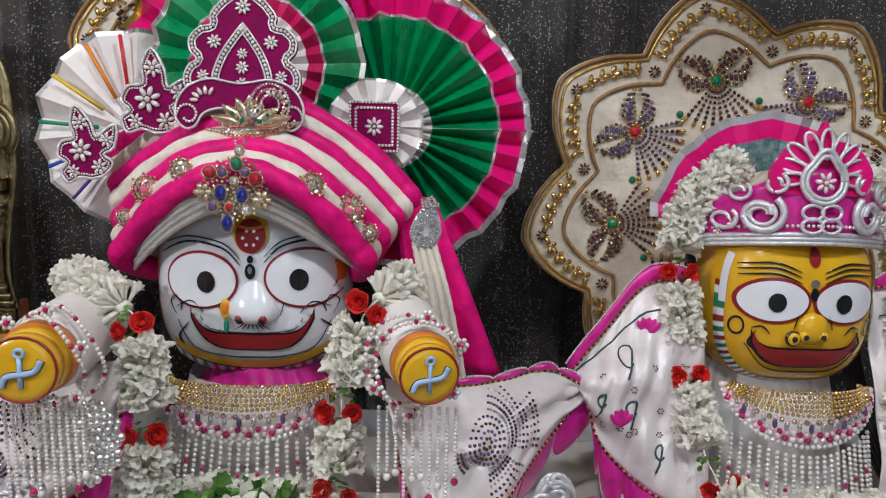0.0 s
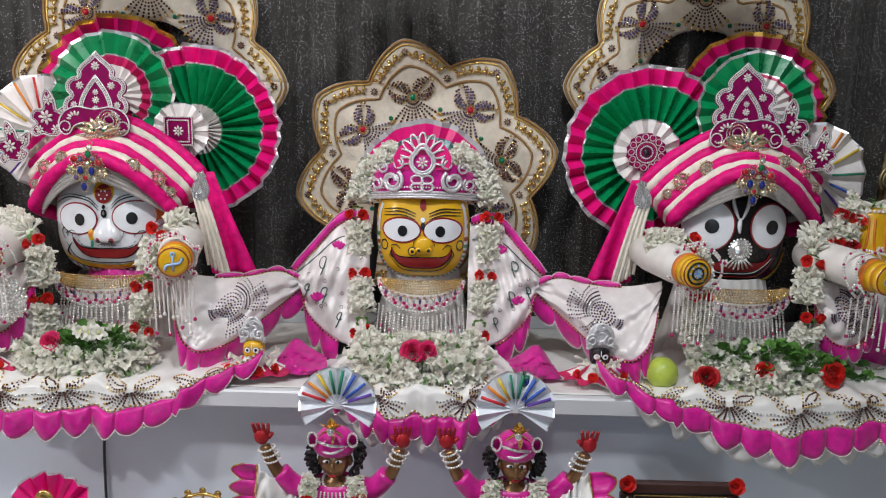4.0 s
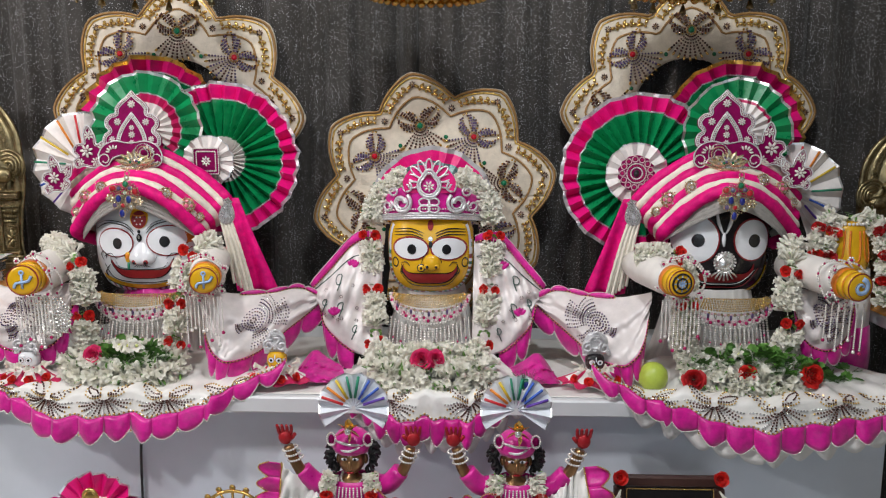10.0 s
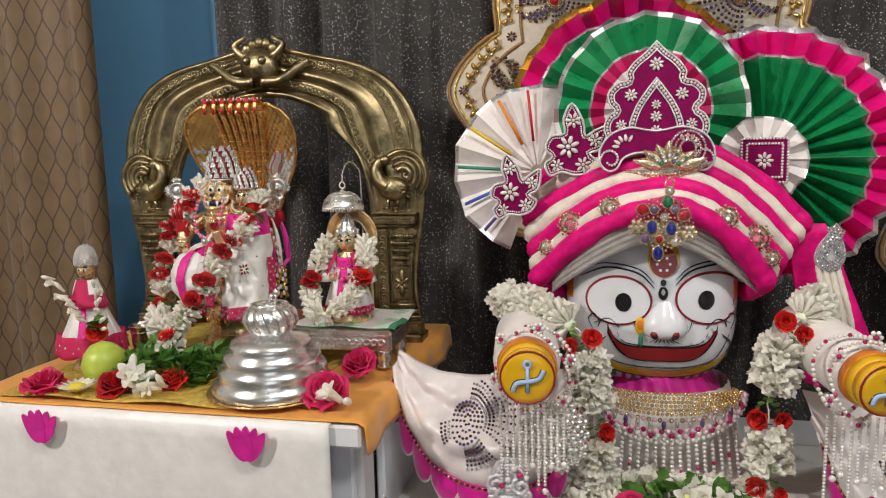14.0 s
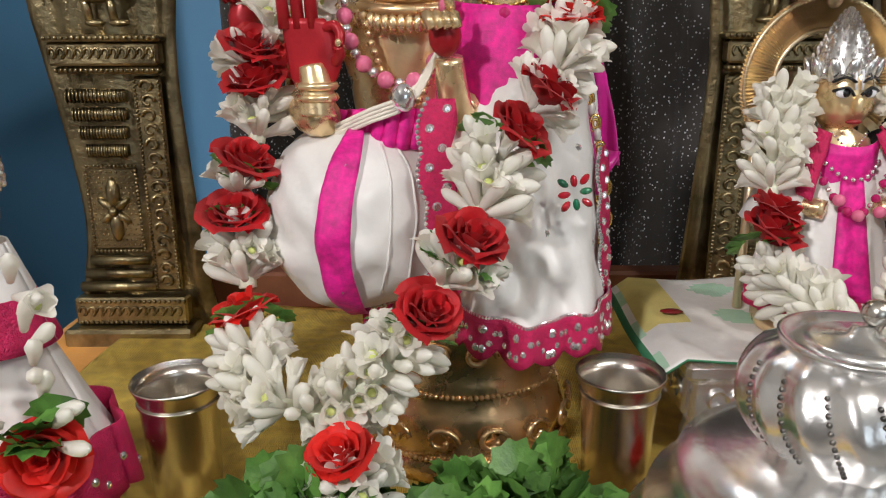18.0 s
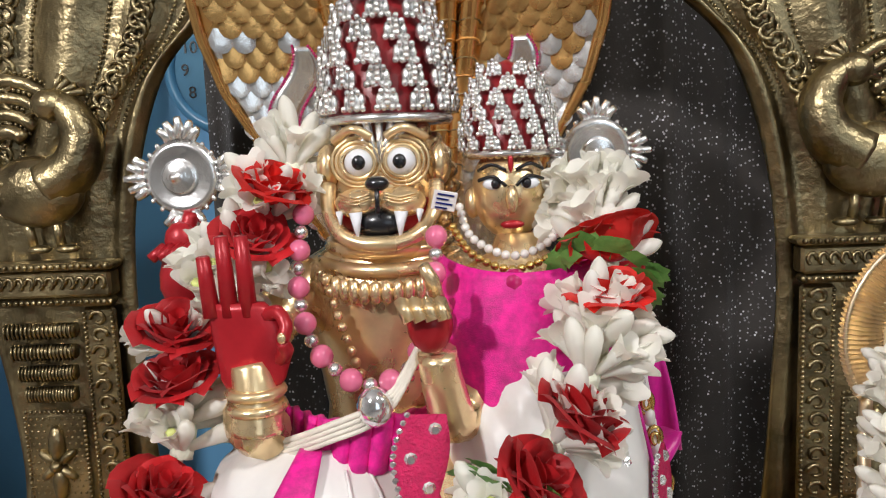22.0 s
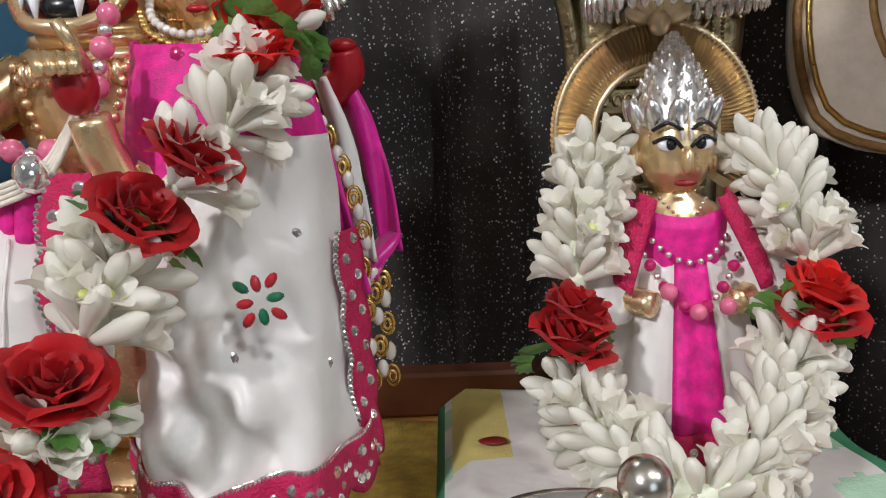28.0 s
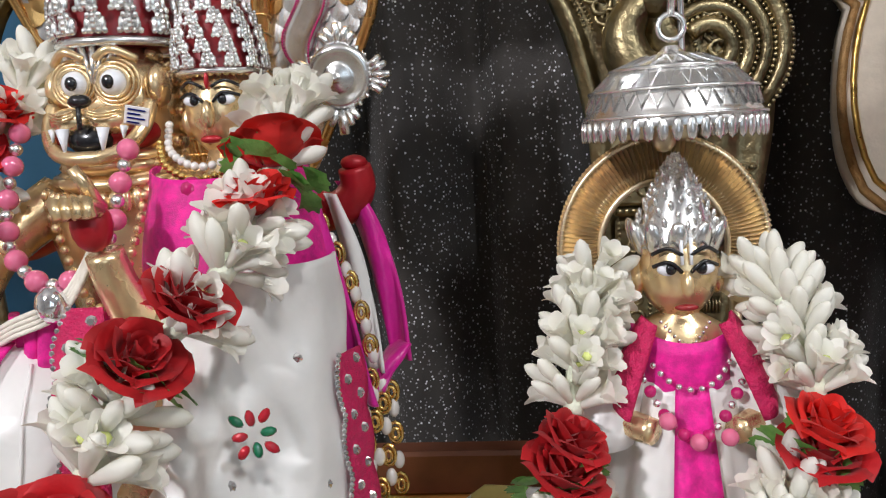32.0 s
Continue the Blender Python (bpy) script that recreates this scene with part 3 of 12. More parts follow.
# ---- flowers ----
def petal(geo, base, d, length, width, cup, m, n=3):
    """A pointed, cupped petal from base along d."""
    d = Vector(d).normalized()
    side = d.cross(Vector((0.2, 0.3, 0.93)))
    side = side.normalized() if side.length > 0.05 else Vector((1, 0, 0))
    nrm = side.cross(d)
    b = Vector(base)
    verts = []
    for i in range(n + 1):
        t = i / n
        w = width * math.sin(math.pi * (0.12 + 0.86 * t) ** 0.8)
        c = b + d * (length * t) + nrm * (cup * length * t * t)
        verts += [c - side * w + nrm * (w * 0.45), c, c + side * w + nrm * (w * 0.45)]
    faces = []
    for i in range(n):
        for j in range(2):
            a = i * 3 + j
            faces.append((a, a + 1, a + 4, a + 3))
    geo.add(verts, faces, m)


def tuberose(geo, base, d, length, open_=0.8, spin=0.0, petals=6, full=True):
    """One tuberose: a fat waxy tube that ends in a bud, a mouth of upright petals, or blunt spread petals."""
    d = Vector(d).normalized()
    q = d.to_track_quat("Z", "Y").to_matrix().to_4x4()
    at = Matrix.Translation(base) @ q @ Matrix.Rotation(spin, 4, "Z")
    r = length * 0.138
    bend = length * 0.1
    seg = 7 if full else 6
    bud = [(0, 0.55), (0.2, 0.72), (0.42, 0.95), (0.6, 1.12), (0.74, 1.14), (0.87, 0.9), (0.95, 0.55), (1.0, 0.14)]
    shape = bud if open_ <= 0.2 else [(0, 0.5), (0.2, 0.66), (0.42, 0.9), (0.6, 1.12)]
    geo.loft([[(rr * r * math.cos(2 * math.pi * j / seg) + bend * t * t, rr * r * math.sin(2 * math.pi * j / seg), t * length) for j in range(seg)] for t, rr in shape], 0, True, True, True, at)
    if open_ <= 0.2:
        return
    n = 4 if full else 3
    for k in range(petals):
        a = 2 * math.pi * k / petals
        spread = open_ * (0.7 if k % 2 else 1.1)
        wide = length * (0.19 if k % 2 else 0.165)
        long_ = length * (0.4 if k % 2 else 0.43)
        verts = []
        for i in range(n + 1):
            t = i / n
            ang = spread * (0.3 + 0.9 * t)
            out, up = r * 1.0 + long_ * math.sin(ang) * t, long_ * math.cos(ang) * t
            w = wide * (0.7 + 0.35 * math.sin(math.pi * t)) * (1 if t < 0.99 else 0.55)
            for sd in (-1, 0, 1):
                o = out - (0.42 * w if sd else 0)
                verts.append((o * math.cos(a) - sd * w * math.sin(a) + bend * (0.36 + 0.3 * t), o * math.sin(a) + sd * w * math.cos(a), length * 0.56 + up))
        geo.add(verts, [(i * 3 + j, i * 3 + j + 1, i * 3 + j + 4, i * 3 + j + 3) for i in range(n) for j in range(2)], 0, True, at)
    if full:
        geo.ball((bend * 0.36, 0, length * 0.62), (r * 0.85, r * 0.85, r * 0.5), 1, 6, 3, at)


def rose(geo, c, d, r, m=0, layers=4, seed=0):
    """A rose of broad, overlapping, rolled petals, its face along d."""
    rr = random.Random(seed)
    q = Vector(d).normalized().to_track_quat("Z", "Y").to_matrix().to_4x4()
    at = Matrix.Translation(c) @ q
    plan = ((0.24, 1.0, 3, 0.05), (0.44, 0.98, 4, 0.15), (0.64, 0.9, 5, 0.35), (0.84, 0.74, 5, 0.6), (1.0, 0.5, 6, 0.9))
    plan = plan if layers > 3 else plan[1:4]
    for li, (rad, hgt, n, flare) in enumerate(plan):
        for k in range(n):
            a0 = 2 * math.pi * k / n + li * 0.9 + rr.uniform(-0.25, 0.25)
            span = 2 * math.pi / n * 1.55
            size, tip = rr.uniform(0.88, 1.14), rr.uniform(-0.1, 0.12)
            verts = []
            nv, nu = 5, 6
            for i in range(nv + 1):
                t = i / nv
                for j in range(nu + 1):
                    s = 2 * j / nu - 1
                    edge = 1 - 0.3 * abs(s) ** 3 * t
                    a = a0 + s * span / 2 * (0.55 + 0.45 * math.sin(math.pi * (0.15 + 0.6 * t)))
                    curl = max(0, t - 0.72) * 1.3
                    out = r * rad * (0.3 + 0.7 * t ** 0.6) * size + r * 0.5 * flare * curl
                    z = r * (-0.45 + (hgt + 0.45) * t * edge * size) - r * curl * (0.45 + 0.4 * flare) + r * tip * t * s * 0.6
                    wav = 0.03 * r * math.sin(5 * s + k + li) * t
                    verts.append(((out + wav) * math.cos(a), (out + wav) * math.sin(a), z))
            w = nu + 1
            geo.add(verts, [(i * w + j, i * w + j + 1, (i + 1) * w + j + 1, (i + 1) * w + j) for i in range(nv) for j in range(nu)], m, True, at)
    geo.ball((0, 0, -r * 0.2), (r * 0.4, r * 0.4, r * 0.45), m, 8, 5, at)


def leaf_sprig(geo, c, d, size, m=0, n=5, seed=0):
    """A sprig of toothed, lobed leaves."""
    rr = random.Random(seed)
    d = Vector(d).normalized()
    for k in range(n):
        v = (d + Vector((rr.uniform(-1, 1), rr.uniform(-1, 1), rr.uniform(-0.7, 1))) * 0.85).normalized()
        b = Vector(c) + Vector((rr.uniform(-1, 1), rr.uniform(-1, 1), rr.uniform(-1, 1))) * size * 0.3
        lobed_leaf(geo, b, v, (rr.uniform(-0.5, 0.5), rr.uniform(-0.5, 0.5), 1), size * rr.uniform(0.7, 1.15), m, rr)


def lobed_leaf(geo, base, d, up, L, m, rr):
    """One fan-shaped leaf with a scalloped edge, creased along its veins."""
    d = Vector(d).normalized()
    side = d.cross(Vector(up))
    side = side.normalized() if side.length > 0.05 else Vector((1, 0, 0))
    nrm = side.cross(d)
    b = Vector(base)
    n = 12
    mid, rim = [], []
    curl = rr.uniform(-0.25, 0.35)
    for i in range(n + 1):
        a = math.radians(-105 + 210 * i / n)
        tooth = (1.0, 0.8, 0.93, 0.8)[i % 4] * (1 - 0.3 * abs(math.sin(a / 2)) ** 2)
        way = d * math.cos(a) + side * math.sin(a)
        for lst, f in ((mid, 0.34), (rim, 0.62)):
            lift = (0.05 if i % 2 else -0.04) * f + curl * f * f * math.cos(a) + 0.12 * f * abs(math.sin(a))
            lst.append(b + d * (0.36 * L) + way * (L * f * (tooth if lst is rim else 1)) + nrm * (L * lift))
    verts = [b + d * (0.3 * L)] + mid + rim + [b - nrm * (0.02 * L) - side * (0.02 * L), b + side * (0.02 * L)]
    faces = [(0, 1 + i, 2 + i) for i in range(n)] + [(1 + i, n + 2 + i, n + 3 + i, 2 + i) for i in range(n)]
    faces.append((0, len(verts) - 2, len(verts) - 1))
    geo.add(verts, faces, m, True)


def make_florets(size, kinds, seed, full=True, opens=(0.12, 0.4, 0.16, 0.55, 0.3, 0.7)):
    rr = random.Random(seed)
    out = []
    for k in range(kinds):
        g = Geo()
        tuberose(g, (0, 0, 0), (0, 0, 1), size, opens[k % 6], rr.uniform(0, 6), 6, full)
        out.append(g)
    return out


def garland(name, label, line, width, pattern, floret, outward, seed, group="", rose_r=None, single=False, dense=1.0, full=True):
    """A strung garland: runs of tuberoses ('w'), roses ('r') and leaves ('g') along a line. Single: each floret is a part of its own."""
    rr = random.Random(seed)
    pts = [Vector(p) for p in line]
    th = thing(name, label, "garland", tuple(min(pts, key=lambda p: p.z)), group)
    kinds = make_florets(floret, 6, seed, full)
    meshes = [g.mesh("tuberose", [PETAL_WHITE, PETAL_HEART]) for g in kinds] if single else None
    seglen = [(b - a).length for a, b in zip(pts, pts[1:])]
    total = sum(seglen)
    weights = {"w": 2.6, "W": 4.2, "r": 1.0, "g": 0.55, "p": 1.0}
    unit = total / sum(weights[c] for c in pattern)
    rose_r = rose_r or width * 0.62

    def where(s):
        s = min(max(s, 0), total - 1e-6)
        for a, b, l in zip(pts, pts[1:], seglen):
            if s <= l:
                return a.lerp(b, s / l), (b - a).normalized()
            s -= l
        return pts[-1], (pts[-1] - pts[-2]).normalized()

    s = 0.0
    for c in pattern:
        length = weights[c] * unit
        if c in "wW":
            g = Geo()
            n = max(4, int(length * width * 2.2 / (floret * floret * 0.11) * dense))
            for k in range(n):
                p, d = where(s + length * (k + rr.random()) / n)
                o = (Vector(outward) + Vector((0, 0, 0))).normalized()
                side = d.cross(o).normalized()
                a = rr.choice((-1, 1)) * (1.7 * rr.random() ** 0.55)
                way = (o * math.cos(a) + side * math.sin(a) + d * rr.uniform(-0.25, 0.45)).normalized()
                base = p + way * max(0.0, width * 0.5 - floret * rr.uniform(0.7, 0.95)) + side * rr.uniform(-0.12, 0.12) * width
                if single:
                    q = way.to_track_quat("Z", "Y").to_matrix().to_4x4()
                    share("tuberose", meshes[rr.randrange(6)], th, Matrix.Translation(base) @ q @ Matrix.Rotation(rr.uniform(0, 6.28), 4, "Z") @ Matrix.Scale(rr.uniform(0.85, 1.2), 4))
                else:
                    q = way.to_track_quat("Z", "Y").to_matrix().to_4x4()
                    g.merge(kinds[rr.randrange(6)], Matrix.Translation(base) @ q @ Matrix.Rotation(rr.uniform(0, 6.28), 4, "Z") @ Matrix.Scale(rr.uniform(0.85, 1.2), 4))
                if not single and k % 2 == 0:
                    turn = (way + side * rr.uniform(-0.5, 0.5)).normalized().to_track_quat("Z", "Y").to_matrix()
                    g.ball(p + way * width * rr.uniform(0.36, 0.5) + d * rr.uniform(-0.3, 0.3) * width, (floret * 0.1, floret * 0.03, floret * 0.32), 2, 6, 4, rot=turn)
            if not single:
                part("tuberose_run", g, [PETAL_WHITE, PETAL_HEART, LEAF_FRESH], th)
        elif c in "rp":
            n = 2 if width > rose_r * 2.6 else 1
            for k in range(n):
                p, d = where(s + length * 0.5)
                side = d.cross(Vector(outward)).normalized()
                off = side * ((k - (n - 1) / 2) * rose_r * 1.5)
                g = Geo()
                face = (Vector(outward) + side * ((k - (n - 1) / 2) * 0.9 + rr.uniform(-0.7, 0.7)) + Vector((0, 0, rr.uniform(-0.1, 0.5)))).normalized()
                sub = Geo()
                rose(sub, (0, 0, 0), (0, 0, 1), rose_r * rr.uniform(0.95, 1.12), 0, 4 if full else 3, rr.randrange(9999))
                turn = Matrix((side, d, side.cross(d))).transposed().to_4x4()
                squash = turn @ Matrix.Diagonal((1.15, 0.72, 1, 1)) @ turn.inverted()
                g.merge(sub, Matrix.Translation(p + off + Vector(outward).normalized() * width * 0.22) @ squash @ face.to_track_quat("Z", "Y").to_matrix().to_4x4())
                part("rose", g, ROSE_PINK if c == "p" else (ROSE if rr.random() < 0.65 else ROSE_DARK), th)
        else:
            g = Geo()
            for k in range(4):
                p, d = where(s + length * 0.5)
                side = d.cross(Vector(outward)).normalized()
                leaf_sprig(g, p + side * (k - 1.5) * width * 0.28 + Vector(outward).normalized() * width * 0.15, Vector(outward) * 0.8 + side * (k - 1.5) * 0.5, width * 0.42, 0, 5, rr.randrange(9999))
            part("leaf_sprig", g, LEAF, th)
        s += length
    g = Geo().tube(pts[::2] + [pts[-1]], 0.0012, 5)
    part("string", g, WHITE_WOOL, th)
    return th


def strung_garland(name, label, knots, floret, seed, rose_r, group="", outward=(0, -1, 0.1), lift=0.25, single=True, pair=False, reach=0.0, around=8, opens=(0.12, 0.4, 0.16, 0.55, 0.3, 0.7)):
    """A garland whose runs start at given knots: 'w' tiers of tuberoses, 'r' a rose on the string, 'g' a rosette of leaves."""
    rr = random.Random(seed)
    pts = [Vector(k[1]) for k in knots]
    per = 6
    line = smooth_line(pts, per)
    th = thing(name, label, "garland", tuple(min(pts, key=lambda p: p.z)), group)
    kinds = make_florets(floret, 6, seed, single, opens)
    meshes = [g.mesh("tuberose", [PETAL_WHITE, PETAL_HEART]) for g in kinds] if single else None
    out = Vector(outward).normalized()
    turn = 0
    for i, (c, _) in enumerate(knots[:-1]):
        run = line[i * per:(i + 1) * per + 1]
        length = sum((b - a).length for a, b in zip(run, run[1:]))

        def where(f):
            f = min(max(f, 0), 0.999) * per
            k = int(f)
            return run[k].lerp(run[k + 1], f - k), (run[min(k + 1, per)] - run[k]).normalized()

        if c == "w":
            lo = 0.0 if i == 0 or knots[i - 1][0] == "w" else 0.07
            hi = 1.0 if knots[i + 1][0] in ("w", "") else 0.93
            tiers = max(1, round(length * (hi - lo) / (floret * 0.29)))
            joined = Geo()
            core = max(floret * 0.2, (reach - floret) * 1.4)
            # pale tube added along the string so that no shaded gaps show between florets
            if lo < hi:
                part("stem_core", Geo().tube([where(lo + (hi - lo) * q / 4)[0] for q in range(5)], core, 8), FILLER_PALE, th)
            for t in range(tiers):
                p, d = where(lo + (hi - lo) * (t + 0.5) / tiers)
                up = d if d.z > 0 else -d
                side = d.cross(out).normalized()
                front = side.cross(d)
                front = front if front.dot(out) > 0 else -front
                turn += 1
                for k in range(around):
                    a = math.radians(-112 + 224 * (k + 0.5 * (turn % 2) + rr.uniform(-0.25, 0.25)) / (around - 0.5))
                    way = (front * math.cos(a) + side * math.sin(a) + up * (lift + rr.uniform(-0.28, 0.28))).normalized()
                    base = p + way * (max(0.0, reach - floret) + floret * rr.uniform(0.02, 0.16)) + d * rr.uniform(-0.002, 0.002)
                    q = way.to_track_quat("Z", "Y").to_matrix().to_4x4()
                    m4 = Matrix.Translation(base) @ q @ Matrix.Rotation(rr.uniform(0, 6.28), 4, "Z") @ Matrix.Scale(rr.uniform(0.82, 1.08), 4)
                    if single:
                        share("tuberose", meshes[rr.randrange(6)], th, m4)
                    else:
                        joined.merge(kinds[rr.randrange(6)], m4)
                        if rr.random() < 0.16:
                            joined.ball(base + way * floret * 0.5, (floret * 0.09, floret * 0.03, floret * 0.34), 2, 6, 4, rot=q.to_3x3())
            if not single:
                tagged(part("tuberose_run", joined, [PETAL_WHITE, PETAL_HEART, LEAF_FRESH], th), kind="stuff")
        elif c == "r" and pair:
            p, d = where(0.5)
            side = d.cross(out).normalized()
            for sd in (-1, 1):
                sub = Geo()
                rose(sub, (0, 0, 0), (0, 0, 1), rose_r * rr.uniform(0.85, 1.05), 0, 3, rr.randrange(9999))
                axis = (out + side * (sd * rr.uniform(0.2, 0.9)) + Vector((0, 0, rr.uniform(-0.2, 0.5)))).normalized()
                g = Geo().merge(sub, Matrix.Translation(p + out * rose_r * 0.9 + side * (sd * rose_r * 0.95)) @ axis.to_track_quat("Z", "Y").to_matrix().to_4x4())
                part("rose", g, ROSE, th)
        elif c == "r":
            p, d = where(0.5)
            up = d if d.z > 0 else -d
            sub = Geo()
            rose(sub, (0, 0, 0), (0, 0, 1), rose_r * rr.uniform(0.62, 0.74), 0, 4, rr.randrange(9999))
            axis = (up + out * rr.uniform(0.55, 0.8) + Vector((rr.uniform(-0.25, 0.25), 0, 0))).normalized()
            g = Geo().merge(sub, Matrix.Translation(p + out * floret * 0.5) @ axis.to_track_quat("Z", "Y").to_matrix().to_4x4() @ Matrix.Diagonal((1.15, 1.05, 0.85, 1)))
            part("rose", g, ROSE if rr.random() < 0.62 else ROSE_DARK, th)
        else:
            p, d = where(0.5)
            up = d if d.z > 0 else -d
            side = d.cross(out).normalized()
            front = side.cross(d)
            front = front if front.dot(out) > 0 else -front
            for k in range(11):
                a = math.radians(-105 + 210 * k / 10 + rr.uniform(-10, 10))
                way = front * math.cos(a) + side * math.sin(a) + up * rr.uniform(-0.25, 0.3)
                g = Geo()
                lobed_leaf(g, p + way * (rose_r * 0.5) + d * rr.uniform(-0.004, 0.004), way, up, rose_r * rr.uniform(0.5, 0.78), 0, rr)
                part("leaf", g, LEAF_FRESH, th)
    part("string", Geo().tube(line, 0.0012, 5), WHITE_WOOL, th)
    return th

# ---- the three large figures on the altar ----
class Face:
    """A rounded head whose front carries painted features."""

    def __init__(self, geo, c, r, e=2.9):
        self.g, self.c, self.r, self.e = geo, c, r, e

    def front(self, x, z, off=0.0):
        a = abs((x - self.c[0]) / self.r[0]) ** self.e + abs((z - self.c[2]) / self.r[2]) ** self.e
        return self.c[1] - self.r[1] * max(0.0, 1 - a) ** (1 / self.e) - off

    def body(self, m, flat=1.0):
        def sp(t, p):
            return math.copysign(abs(t) ** p, t)

        def fn(u, v):
            a, b = 2 * math.pi * u, math.pi * (v - 0.5)
            p = 2 / self.e
            return (self.c[0] + self.r[0] * sp(math.cos(b), p) * sp(math.cos(a), p), self.c[1] + self.r[1] * sp(math.cos(b), p) * sp(math.sin(a), p),
                    self.c[2] + self.r[2] * sp(math.sin(b), p))

        self.g.sheet(fn, 44, 26, m)

    def disc(self, x, z, rx, rz, m, off=0.002, inner=0.0, rings=4, seg=28, egg=0.0, turn=0.0):
        """A painted oval or ring, laid on the head; egg pulls it to a point at one end."""
        verts, faces = [], []
        for i in range(rings + 1):
            f = inner + (1 - inner) * i / rings
            for j in range(seg):
                a = 2 * math.pi * j / seg
                px, pz = f * rx * math.cos(a), f * rz * math.sin(a) * (1 - egg * math.cos(a))
                px, pz = px * math.cos(turn) - pz * math.sin(turn), px * math.sin(turn) + pz * math.cos(turn)
                verts.append((x + px, self.front(x + px, z + pz, off), z + pz))
        for i in range(rings):
            for j in range(seg):
                a, b = i * seg + j, i * seg + (j + 1) % seg
                faces.append((a, b, b + seg, a + seg))
        self.g.add(verts, faces, m)

    def strip(self, lower, upper, m, off=0.002, n=28):
        """A painted band between two lines, each a function of t from 0 to 1."""
        def fn(u, v):
            (x0, z0), (x1, z1) = lower(u), upper(u)
            x, z = x0 + (x1 - x0) * v, z0 + (z1 - z0) * v
            return (x, self.front(x, z, off), z)

        self.g.sheet(fn, n, 3, m)

    def stroke(self, pts, r, m, off=0.002):
        line = smooth_line([(x, 0, z) for x, z in pts], 6)
        self.g.tube([(p.x, self.front(p.x, p.z, off), p.z) for p in line], lambda t: r * (0.35 + 0.65 * math.sin(math.pi * t)), 5, m)

    def arc_band(self, a0, a1, k0, k1, m, off=0.002, n=30):
        """A band that follows the head's outline between two angles."""
        def rim(k):
            def at(t):
                a = math.radians(a0 + (a1 - a0) * t)
                p = 2 / self.e
                return (self.c[0] + self.r[0] * k * math.copysign(abs(math.cos(a)) ** p, math.cos(a)), self.c[2] + self.r[2] * k * math.copysign(abs(math.sin(a)) ** p, math.sin(a)))
            return at

        self.strip(rim(k0), rim(k1), m, off, n)


def arm(g, a, b, r, cap, m_arm, m_cap, m_line):
    """A padded stump arm that ends in a painted rounded hand, with its emblem's disc."""
    a, b = Vector(a), Vector(b)
    d = (b - a).normalized()
    at = Matrix.Translation(a) @ d.to_track_quat("Z", "Y").to_matrix().to_4x4()
    L = (b - a).length
    g.lathe([(r * 0.9, 0), (r * 1.08, L * 0.2), (r * 1.08, L * 0.7), (r * 0.95, L - cap * 1.02)], 24, m_arm, at)
    g.lathe([(r * 0.95, L - cap), (r * 0.93, L - cap * 0.72), (r * 0.88, L - cap * 0.68)], 24, m_line, at)
    g.lathe([(r * 0.9, L - cap * 0.7), (r * 0.84, L - cap * 0.42), (r * 0.8, L - cap * 0.4)], 24, m_cap, at)
    g.lathe([(r * 0.81, L - cap * 0.4), (r * 0.8, L - cap * 0.3)], 24, m_line, at)
    g.lathe([(r * 0.84, L - cap * 0.3), (r * 0.86, L - cap * 0.06), (r * 0.8, L + cap * 0.02), (r * 0.6, L + cap * 0.06), (r * 0.02, L + cap * 0.08)], 24, m_cap, at)
    g.tube([(r * 0.81 * math.cos(q), r * 0.81 * math.sin(q), L + cap * 0.02) for q in [2 * math.pi * k / 24 for k in range(24)]], r * 0.035, 5, 1, True, at)
    return at, L


def emblem(g, at, L, cap, r, m_a, m_b, kind):
    """A small painted sign on the rounded hand."""
    z = L + cap * 0.1
    if kind == "wheel":
        for rad in (0.55, 0.3):
            g.tube([(r * rad * math.cos(a), r * rad * math.sin(a), z - 0.004 * rad) for a in [2 * math.pi * k / 20 for k in range(20)]], r * 0.06, 5, m_b, True, at)
        for k in range(8):
            a = math.pi * k / 4
            g.tube([(0, 0, z), (r * 0.55 * math.cos(a), r * 0.55 * math.sin(a), z - 0.004)], r * 0.045, 5, m_a, False, at)
    elif kind == "shell":
        g.tube([(r * (0.1 + 0.028 * k) * math.cos(0.55 * k), r * (0.1 + 0.028 * k) * math.sin(0.55 * k), z - 0.0003 * k) for k in range(15)], lambda t: r * (0.07 + 0.1 * t), 6, m_a, False, at)
        g.tube([(r * (0.16 + 0.03 * k) * math.cos(0.55 * k), r * (0.16 + 0.03 * k) * math.sin(0.55 * k), z + 0.0008 - 0.0003 * k) for k in range(13)], r * 0.035, 5, m_b, False, at)
    else:
        for up, wide, m in ((-0.0032, 1.5, m_b), (0.0, 1.0, m_a)):
            g.tube([(0, -r * 0.55, z + up), (0, r * 0.42, z + up)], r * 0.075 * wide, 6, m, False, at)
            g.tube(smooth_line([(r * 0.62, r * 0.32, z + up), (r * 0.42, -r * 0.02, z + up), (-r * 0.05, -r * 0.12, z + up), (-r * 0.42, -r * 0.2, z + up), (-r * 0.55, -r * 0.5, z + up)], 5), r * 0.095 * wide, 6, m, False, at)
        g.tube([(r * 0.13 * math.cos(q), r * 0.55 + r * 0.13 * math.sin(q), z) for q in [2 * math.pi * k / 14 for k in range(14)]], r * 0.06, 5, m_a, True, at)


